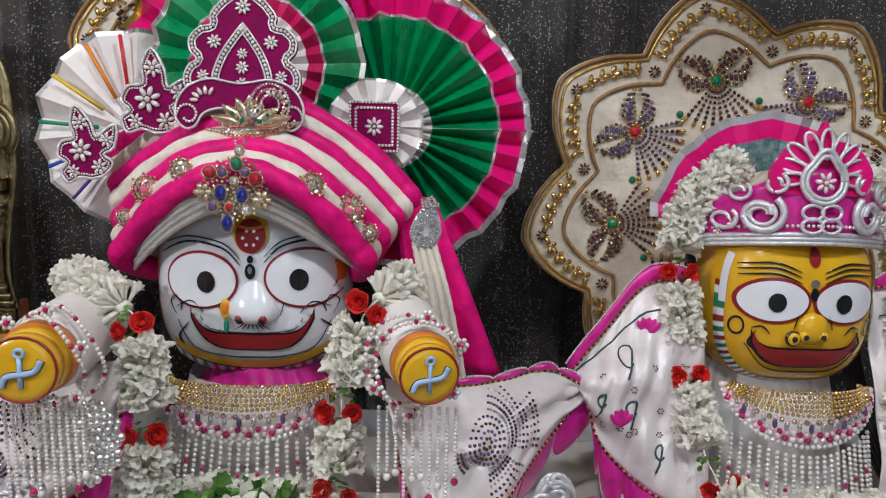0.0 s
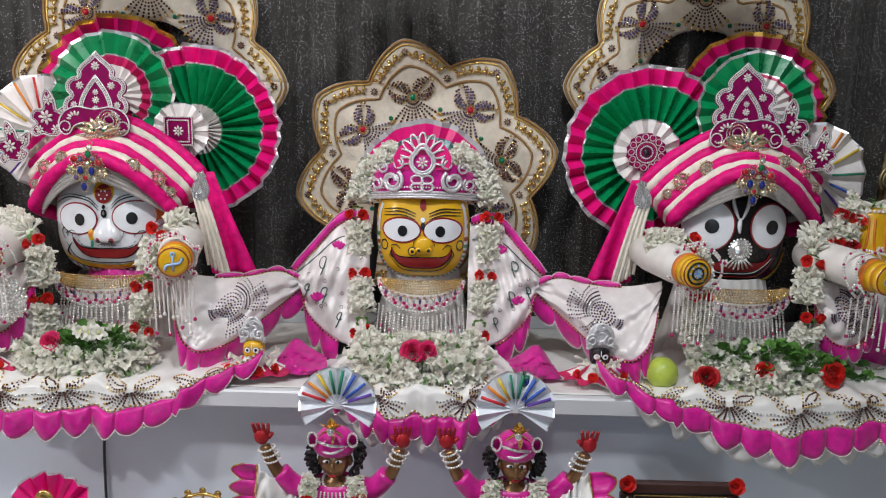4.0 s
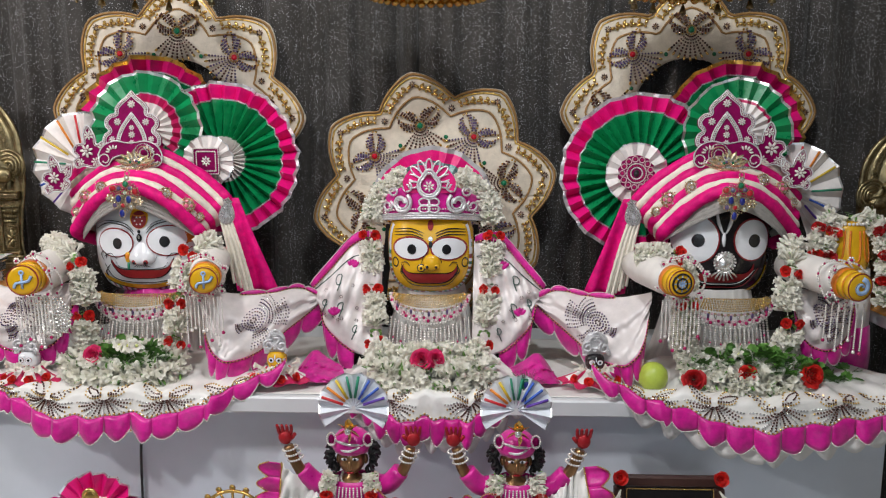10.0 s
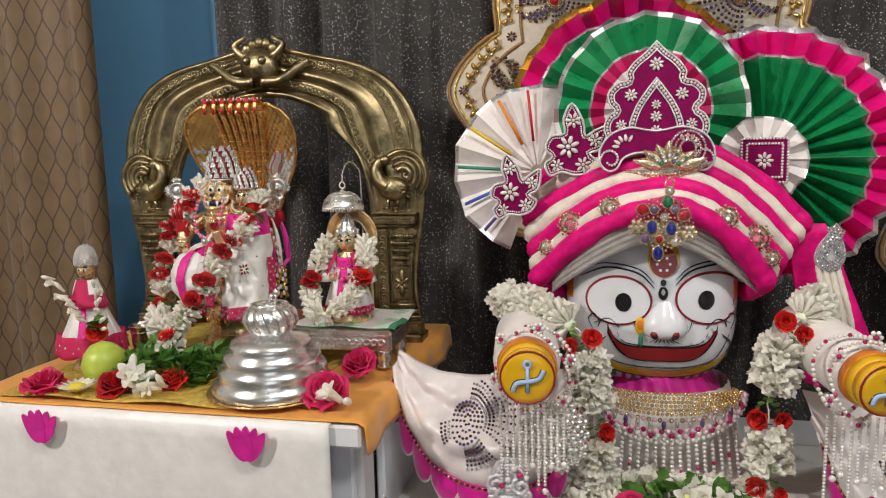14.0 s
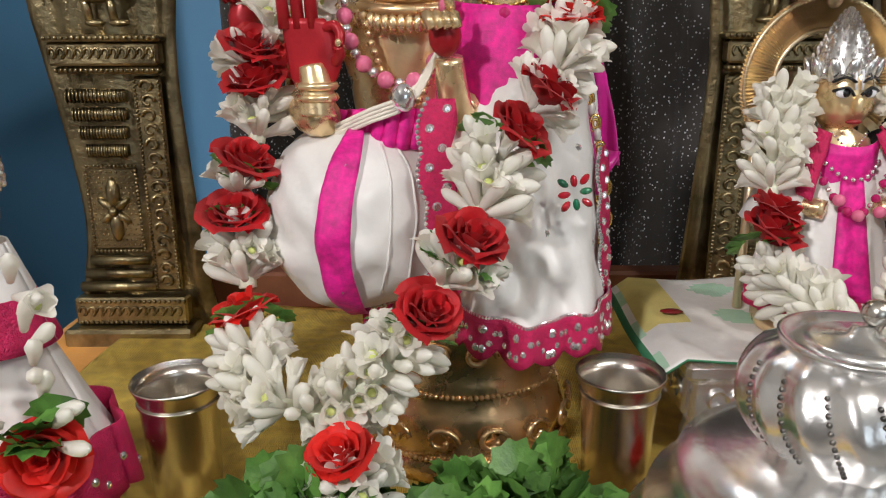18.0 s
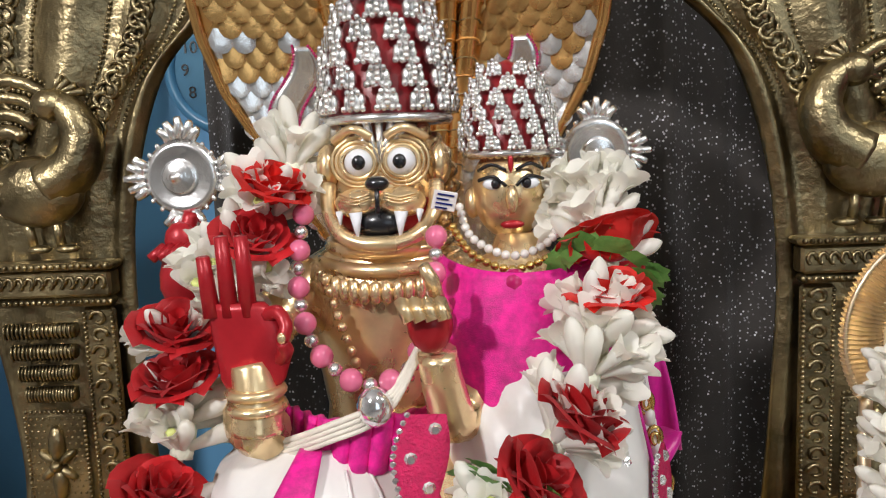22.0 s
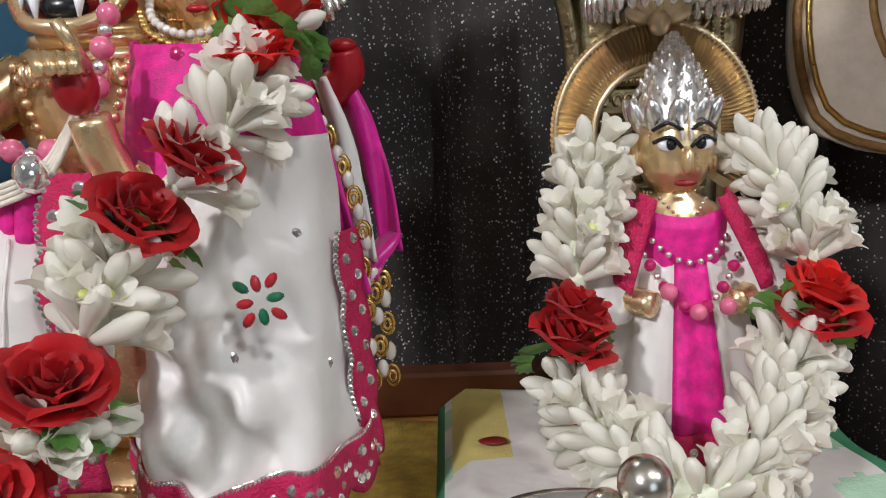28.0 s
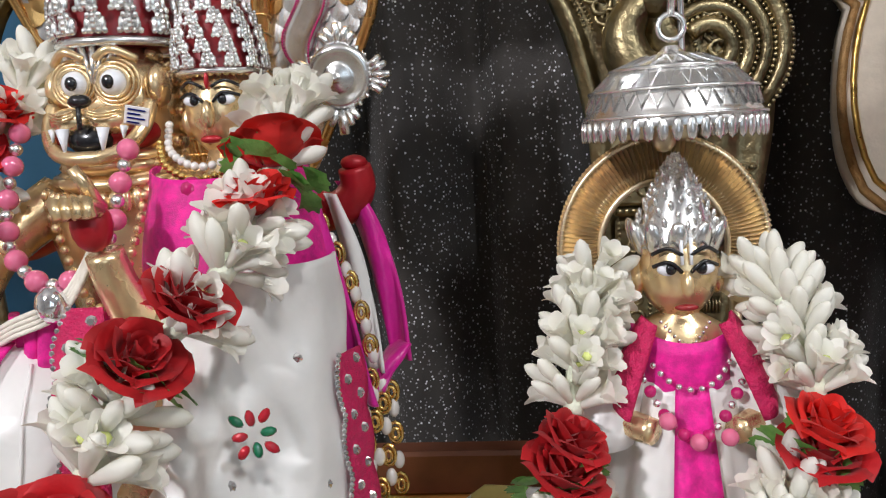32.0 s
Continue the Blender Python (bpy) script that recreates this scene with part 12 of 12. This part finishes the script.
solo("peacock_feather", g, [mat("feather_barb", (0.07, 0.06, 0.03), 0.5), GEM_GREEN, GEM_BLUE], "short peacock feather with a green eye tucked in a fan", "feather")


def framed_picture():
    th = thing("framed_picture", "dark wooden picture frame hung with white blossoms and red roses", "picture frame", (1.1, 0.66, 0.42))
    at = Matrix.Translation((1.103, 0.625, 0.42)) @ pose(0, 0, 0, -8, 0, 0)
    W, H = 0.125, 0.258
    for lo, hi in (((-W, -0.01, H - 0.024), (W, 0.012, H)), ((-W, -0.01, 0), (W, 0.012, 0.024)), ((-W, -0.01, 0.0245), (-W + 0.024, 0.012, H - 0.0245)), ((W - 0.024, -0.01, 0.0245), (W, 0.012, H - 0.0245))):
        part("frame_bar", Geo().box(lo, hi, 0, 0.004, at), DARK_WOOD, th)
    part("gilt_line", Geo().beads([at @ Vector(p) for p in ((-W + 0.027, -0.012, 0.027), (W - 0.027, -0.012, 0.027), (W - 0.027, -0.012, H - 0.027), (-W + 0.027, -0.012, H - 0.027), (-W + 0.027, -0.012, 0.027))], 0.0018, (0,), 1.0), GOLD, th)
    g = Geo().box((-W + 0.02, 0.0, 0.02), (W - 0.02, 0.004, H - 0.02), 0, 0.001, at)
    g.box((-0.03, -0.004, 0.03), (0.03, -0.001, 0.19), 1, 0.001, at).box((-0.075, -0.004, 0.03), (-0.04, -0.001, 0.16), 2, 0.001, at).box((0.04, -0.004, 0.03), (0.075, -0.001, 0.16), 2, 0.001, at)
    part("print", g, [BLACK_PAINT, BLUE_PAINT, ORANGE_PAINT], th, "dark print with plain blue and orange shapes")
    for sx in (-1, 1):
        g = Geo()
        rose(g, at @ Vector((sx * (W - 0.012), -0.012, H - 0.002)), (0, -1, 0.4), 0.017, 0, 3, 5)
        part("rose", g, ROSE, th)
        for k in range(7):
            g = Geo()
            tuberose(g, at @ Vector((sx * (W - 0.014), -0.012, H - 0.03 - 0.02 * k)), (sx * 0.4 * (-1) ** k, -0.5, -0.6), 0.028, 0.12 if k % 2 else 0.5, k)
            part("tuberose", g, [PETAL_WHITE, PETAL_HEART], th)


framed_picture()


def low_figure():
    """The top of a dressed figure: a pink pleated fan with a gilt paisley, and two grey side fans."""
    x, z = -0.222, 0.575
    fan("pleated_fan", "hot pink pleated fan with silver edge on the low bench", (x, 0.63, z), 0.1, [("pink_band", 0.1, 0.95, FAN_PINK), ("silver_edge", 0.95, 1.0, SILVER_RIBBON)], 18, 10, 170)
    for sx in (-1, 1):
        fan("pleated_fan", "small grey pleated fan with a pink edge", (x + sx * 0.085, 0.62, z - 0.03), 0.072, [("grey_band", 0.1, 0.85, PALE_FAN), ("pink_edge", 0.85, 1.0, FAN_PINK)], 16, 0 if sx > 0 else 20, 160 if sx > 0 else 180)
    g = Geo().tube([(x + 0.018 * math.cos(a) * (1 - a / 9), 0.6, z + 0.055 + 0.02 * math.sin(a) * (1 - a / 9)) for a in [q * 0.4 - 0.5 for q in range(16)]], 0.005, 6)
    g.ball((x, 0.603, z + 0.05), (0.02, 0.006, 0.024), 0, 12, 8)
    solo("gilt_paisley", g, GOLD, "gilt paisley badge before a pink fan", "ornament")
    g = Geo().lathe([(0.06, 0), (0.062, 0.05), (0.05, 0.09), (0.055, 0.12), (0.045, 0.15), (0.03, 0.165)], 24, 0, Matrix.Translation((x, 0.62, 0.42)))
    solo("small_idol", g, PINK, "pink-robed idol with plain rounded shape", "statue")
    th = thing("jewelled_turban", "jewelled turban of green and pink stones", "turban", (x, 0.62, 0.58))
    for k in range(11):
        t = (k - 5) / 5
        part("gem", Geo().ball((x + 0.06 * t, 0.575 + 0.02 * t * t, 0.592 + 0.012 * math.cos(t * 3)), (0.012, 0.008, 0.012), 0, 10, 6), (GEM_GREEN, PINK_PEARL, PEARL, GOLD)[k % 4], th)
    part("wrap", Geo().lathe([(0.066, 0), (0.07, 0.012), (0.055, 0.03), (0.02, 0.04)], 28, 0, Matrix.Translation((x, 0.62, 0.575))), WHITE_SATIN, th)


low_figure()


def brass_lattice():
    th = thing("brass_lattice_stand", "pierced brass lattice stand with a star finial", "stand", (0.1, 0.63, 0.42))
    c = Vector((0.1, 0.63, 0.56))
    for r in (0.075, 0.045, 0.02):
        part("arc", Geo().tube([c + Vector((r * math.cos(a), 0, r * math.sin(a))) for a in [math.pi * q / 20 for q in range(21)]], 0.004, 6), BRASS_BRIGHT, th)
    for k in range(9):
        a = math.pi * k / 8
        part("spoke", Geo().tube([c + Vector((0.02 * math.cos(a), 0, 0.02 * math.sin(a))), c + Vector((0.078 * math.cos(a), 0, 0.078 * math.sin(a)))], 0.003, 6), BRASS_BRIGHT, th)
        part("point", Geo().ball(c + Vector((0.083 * math.cos(a), 0, 0.083 * math.sin(a))), (0.008, 0.003, 0.008), 0, 6, 4), BRASS_BRIGHT, th)
    part("foot", Geo().box((0.02, 0.61, 0.42), (0.18, 0.65, 0.558), 0, 0.004), BRASS_BRIGHT, th)
    loose_rose((0.03, 0.6, 0.572), 0.022, ROSE, "red rose beside a pierced brass stand", 90)


brass_lattice()


# ---- hanging brass canopies ----
def canopy(x, y, z, r, bells, label):
    th = thing("hanging_canopy", label, "canopy", (x, y, z), "hanging canopies")
    at = Matrix.Translation((x, y, z))
    part("dome", Geo().lathe([(r, 0), (r * 1.0, 0.012), (r * 0.96, 0.02), (r * 0.9, 0.05), (r * 0.7, 0.1), (r * 0.35, 0.135), (0.02, 0.15), (0.012, 0.17)], 48, 0, at, False), BRASS_BRIGHT, th)
    n = 36
    for k in range(n):
        a = 2 * math.pi * k / n
        p = at @ Vector((r * math.cos(a), r * math.sin(a), 0))
        if bells and k % 3 == 0:
            part("bell", Geo().lathe([(0.011, -0.036), (0.009, -0.028), (0.005, -0.016), (0.001, -0.01)], 10, 0, Matrix.Translation(p)).tube([p, p + Vector((0, 0, -0.012))], 0.0012, 5).bead(p + Vector((0, 0, -0.04)), 0.004), BRASS, th)
        part("scallop", Geo().ball(p + Vector((0, 0, 0.0)), (0.012, 0.012, 0.011), 0, 8, 5), BRASS_BRIGHT, th)
    part("chain", Geo().tube([(x, y, z + 0.165), (x, y, 2.7)], 0.004, 6), BRASS, th)


canopy(0.53, 1.08, 1.812, 0.155, False, "hanging brass canopy with a scalloped edge over the altar")
canopy(1.245, 1.08, 1.822, 0.18, True, "hanging brass canopy hung with small bells over the altar")
canopy(-0.235, 1.08, 1.84, 0.18, True, "hanging brass canopy hung with small bells over the altar")


# ---- painted post beside the black-faced figure ----
def painted_post():
    x, y = 1.665, 1.08
    th = thing("painted_post", "orange painted wooden post wrapped in white and magenta cloth", "post", (x, y, 0.8))
    at = Matrix.Translation((x, y, 0.8))
    part("magenta_wrap", Geo().lathe([(0.075, 0), (0.078, 0.05), (0.072, 0.135)], 30, 0, at, True, flute=lambda a, z: 1 + 0.03 * math.sin(12 * a)), MAGENTA, th)
    part("white_wrap", Geo().lathe([(0.07, 0.136), (0.07, 0.2), (0.062, 0.29)], 30, 0, at, True, flute=lambda a, z: 1 + 0.02 * math.sin(10 * a)), WHITE_SATIN, th)
    part("head", Geo().lathe([(0.055, 0.29), (0.058, 0.31), (0.046, 0.4), (0.042, 0.412), (0.01, 0.418)], 30, 0, at), SKIN_YELLOW, th, "orange and yellow painted head")
    for k in range(8):
        a = 2 * math.pi * k / 8
        r0, r1 = 0.058, 0.0475
        pts = [at @ Vector(((r0 + (r1 - r0) * t) * math.cos(a + s), (r0 + (r1 - r0) * t) * math.sin(a + s), 0.31 + 0.085 * t)) for t, s in ((1, -0.25), (0.5, -0.26), (0.12, -0.2), (0.02, 0), (0.12, 0.2), (0.5, 0.26), (1, 0.25))]
        part("petal_line", Geo().tube(smooth_line(pts, 4), 0.0028, 6), ORANGE_PAINT, th)
    part("pearl_rim", Geo().beads([at @ Vector((0.044 * math.cos(a), 0.044 * math.sin(a), 0.412)) for a in [2 * math.pi * q / 30 for q in range(31)]], 0.0048, (0,), 1.0), PEARL, th)
    for sx in (-1, 1):
        garland("flower_garland", "tuberose and red rose garland on a painted post", smooth_line([(x + sx * 0.03, y, 1.235), (x + sx * 0.075, y - 0.03, 1.18), (x + sx * 0.085, y - 0.05, 1.1), (x + sx * 0.07, y - 0.075, 1.0)], 5), 0.055, "wrwrwrw", 0.03, (sx * 0.3, -1, 0.2), 95 + int(sx), "large garlands", rose_r=0.02, dense=0.8, full=False)


painted_post()

# ---- right side table ----
laid_cloth("orange_cloth", 1.755, 2.5, 0.86, 1.45, 0.968, ORANGE_CLOTH, "bright orange cloth hanging over a side table's corner", 0.0012, 0.0, 0.04, 7)
brass_arch(2.07, 1.26, 0.973, 0.86)
for k, (x, y, s) in enumerate(((1.9, 1.12, 1.0), (2.06, 1.14, 1.15))):
    g = Geo()
    z0 = 0.972
    g.lathe([(0.05 * s, 0), (0.05 * s, 0.02), (0.04 * s, 0.03), (0.045 * s, 0.09), (0.035 * s, 0.15 * s), (0.042 * s, 0.2 * s), (0.02 * s, 0.225 * s), (0.012, 0.24 * s)], 24, 0, Matrix.Translation((x, y, z0)))
    g.ball((x, y, z0 + 0.265 * s), (0.026 * s, 0.026 * s, 0.032 * s), 0, 16, 12)
    solo("small_deity_statue", g, GOLD_BODY, "small brass deity statue under flower garlands", "statue")
    tier_crown(x, y, z0 + 0.285 * s, z0 + 0.345 * s, 0.024 * s, 4, "small silver tiered crown on a garlanded figure")
    for sx in (-1, 1):
        garland("flower_garland", "tuberose and red rose garland on a small brass figure", smooth_line([(x + sx * 0.03, y - 0.02, z0 + 0.24 * s), (x + sx * 0.065, y - 0.04, z0 + 0.17 * s), (x + sx * 0.06, y - 0.06, z0 + 0.08 * s), (x, y - 0.08, z0 + 0.04 * s)], 5), 0.05, "wrwrwrw", 0.03, (sx * 0.2, -1, 0.2), 100 + k * 3 + int(sx), "large garlands", rose_r=0.019, dense=0.8, full=False)
g = Geo().lathe([(0.03, 0), (0.045, 0.01), (0.06, 0.035), (0.055, 0.06), (0.04, 0.07), (0.05, 0.08), (0.052, 0.083)], 30, 0, Matrix.Translation((1.84, 0.95, 0.972)), False)
solo("brass_bowl", g, BRASS_BRIGHT, "bright brass bowl on an orange cloth", "bowl")
loose_rose((1.79, 0.93, 0.99), 0.025, mat("yellow_rose_petal", (0.75, 0.5, 0.03), 0.5), "yellow flower head beside a brass bowl", 97)


# ---- small dressed idols on the shelf ----
def small_idol(x, y, face, crown_w, label, seed):
    z0 = 0.818
    g = Geo()
    g.lathe([(0.05, 0), (0.046, 0.02), (0.034, 0.045), (0.028, 0.06)], 20, 0, Matrix.Translation((x, y, z0)))
    f = Face(g, (x, y - 0.005, z0 + 0.078), (0.032, 0.028, 0.03))
    f.body(1)
    for sx in (-1, 1):
        f.disc(x + sx * 0.013, z0 + 0.082, 0.0105, 0.0095, 2, 0.001, 0, 3, 16)
        f.disc(x + sx * 0.013, z0 + 0.082, 0.0095, 0.0085, 3, 0.002, 0, 3, 16)
        f.disc(x + sx * 0.013, z0 + 0.082, 0.0042, 0.0045, 4, 0.003, 0, 2, 12)
    f.stroke([(x - 0.015, z0 + 0.066), (x, z0 + 0.059), (x + 0.015, z0 + 0.066)], 0.0024, 2)
    f.stroke([(x, z0 + 0.1), (x, z0 + 0.09), (x, z0 + 0.083)], 0.002, 3)
    solo("small_idol", g, [WHITE_SATIN, face, RED_PAINT, SKIN_WHITE, BLACK_PAINT], label, "statue", "small idols")
    th = thing("filigree_crown", "tall silver cord filigree crown on a small idol", "crown", (x, y, z0 + 0.1), "filigree crowns")
    for k, (dx, dz, r) in enumerate(((0, 0.145, 0.03), (-0.022, 0.13, 0.022), (0.022, 0.13, 0.022), (0, 0.175, 0.02), (-0.03, 0.115, 0.016), (0.03, 0.115, 0.016), (0, 0.12, 0.02))):
        pts = [(x + dx * crown_w + r * math.cos(a) * (1 - a / 13), y - 0.02 - 0.002 * (k % 3), z0 + dz + r * math.sin(a) * (1 - a / 13)) for a in [q * 0.45 + k for q in range(20)]]
        part("cord_scroll", Geo().tube(pts, 0.0046, 6), SILVER_THREAD, th)
    part("backing", Geo().ball((x, y - 0.012, z0 + 0.14), (0.034 * crown_w, 0.006, 0.045), 0, 14, 8), SILVER_THREAD, th)
    rr = random.Random(seed)
    th = thing("idol_dress", "red and white lace dress with blossoms round a small idol", "dress", (x, y - 0.02, z0), "idol dresses")

    def fn(u, v):
        a = math.pi * (0.95 + 1.1 * u)
        r = (0.034 + 0.07 * v) * (1 + 0.08 * math.sin(u * 40) * v)
        return (x + r * math.cos(a) * 1.15, y + r * 0.75 * math.sin(a), z0 + 0.055 - 0.047 * v ** 0.7 + 0.006 * math.sin(u * 31) * v)

    part("lace_skirt", Geo().sheet(fn, 60, 10, lambda u, v: 0 if v > 0.72 or int(u * 14) % 3 == 0 else 1, None, 0.002), [LACE_RED, WHITE_SATIN], th)
    for k in range(9):
        a = math.pi * (1.05 + 0.9 * k / 8)
        g = Geo()
        tuberose(g, (x + 0.05 * math.cos(a), y + 0.04 * math.sin(a), z0 + 0.05 + rr.uniform(-0.01, 0.015)), (math.cos(a), math.sin(a), 0.4), 0.035, rr.choice((0.12, 0.5, 0.8)), rr.uniform(0, 6), 6, False)
        part("tuberose", g, [PETAL_WHITE, PETAL_HEART], th)
    for k in range(4):
        a = math.pi * (1.2 + 0.6 * k / 3)
        g = Geo()
        rose(g, (x + 0.085 * math.cos(a), y + 0.065 * math.sin(a), z0 + 0.024), (math.cos(a), math.sin(a), 0.6), 0.016, 0, 3, rr.randrange(999))
        part("rose", g, ROSE, th)


small_idol(0.148, 0.885, SKIN_YELLOW, 1.0, "small yellow-faced wooden idol", 1)
small_idol(0.965, 0.895, SKIN_BLACK, 1.25, "small black-faced wooden idol", 2)
small_idol(-0.49, 0.86, SKIN_WHITE, 1.1, "small white-faced wooden idol", 3)

# cable behind the skirt
solo("cable", Geo().tube(smooth_line([(-0.2, 0.862, 0.74), (-0.205, 0.858, 0.69), (-0.215, 0.857, 0.62), (-0.22, 0.86, 0.44)], 6), 0.0035, 6), BLACK_PAINT, "thin black cable down the altar's front", "cable")

# the small idols are the size of a fist
for o in list(scene.collection.objects):
    if o.parent is None and o.name.split(".")[0] in ("small_idol", "filigree_crown", "idol_dress"):
        near = [c for c in ((0.148, 0.885), (0.965, 0.895), (-0.49, 0.86)) if (Vector(c) - middle(o).xy).length < 0.08]
        if near and middle(o).z > 0.75:
            c = Vector((near[0][0], near[0][1] - 0.01, 0.806))
            o.location = c + (o.location - c) * 0.76
            o.scale = (0.76, 0.76, 0.76)
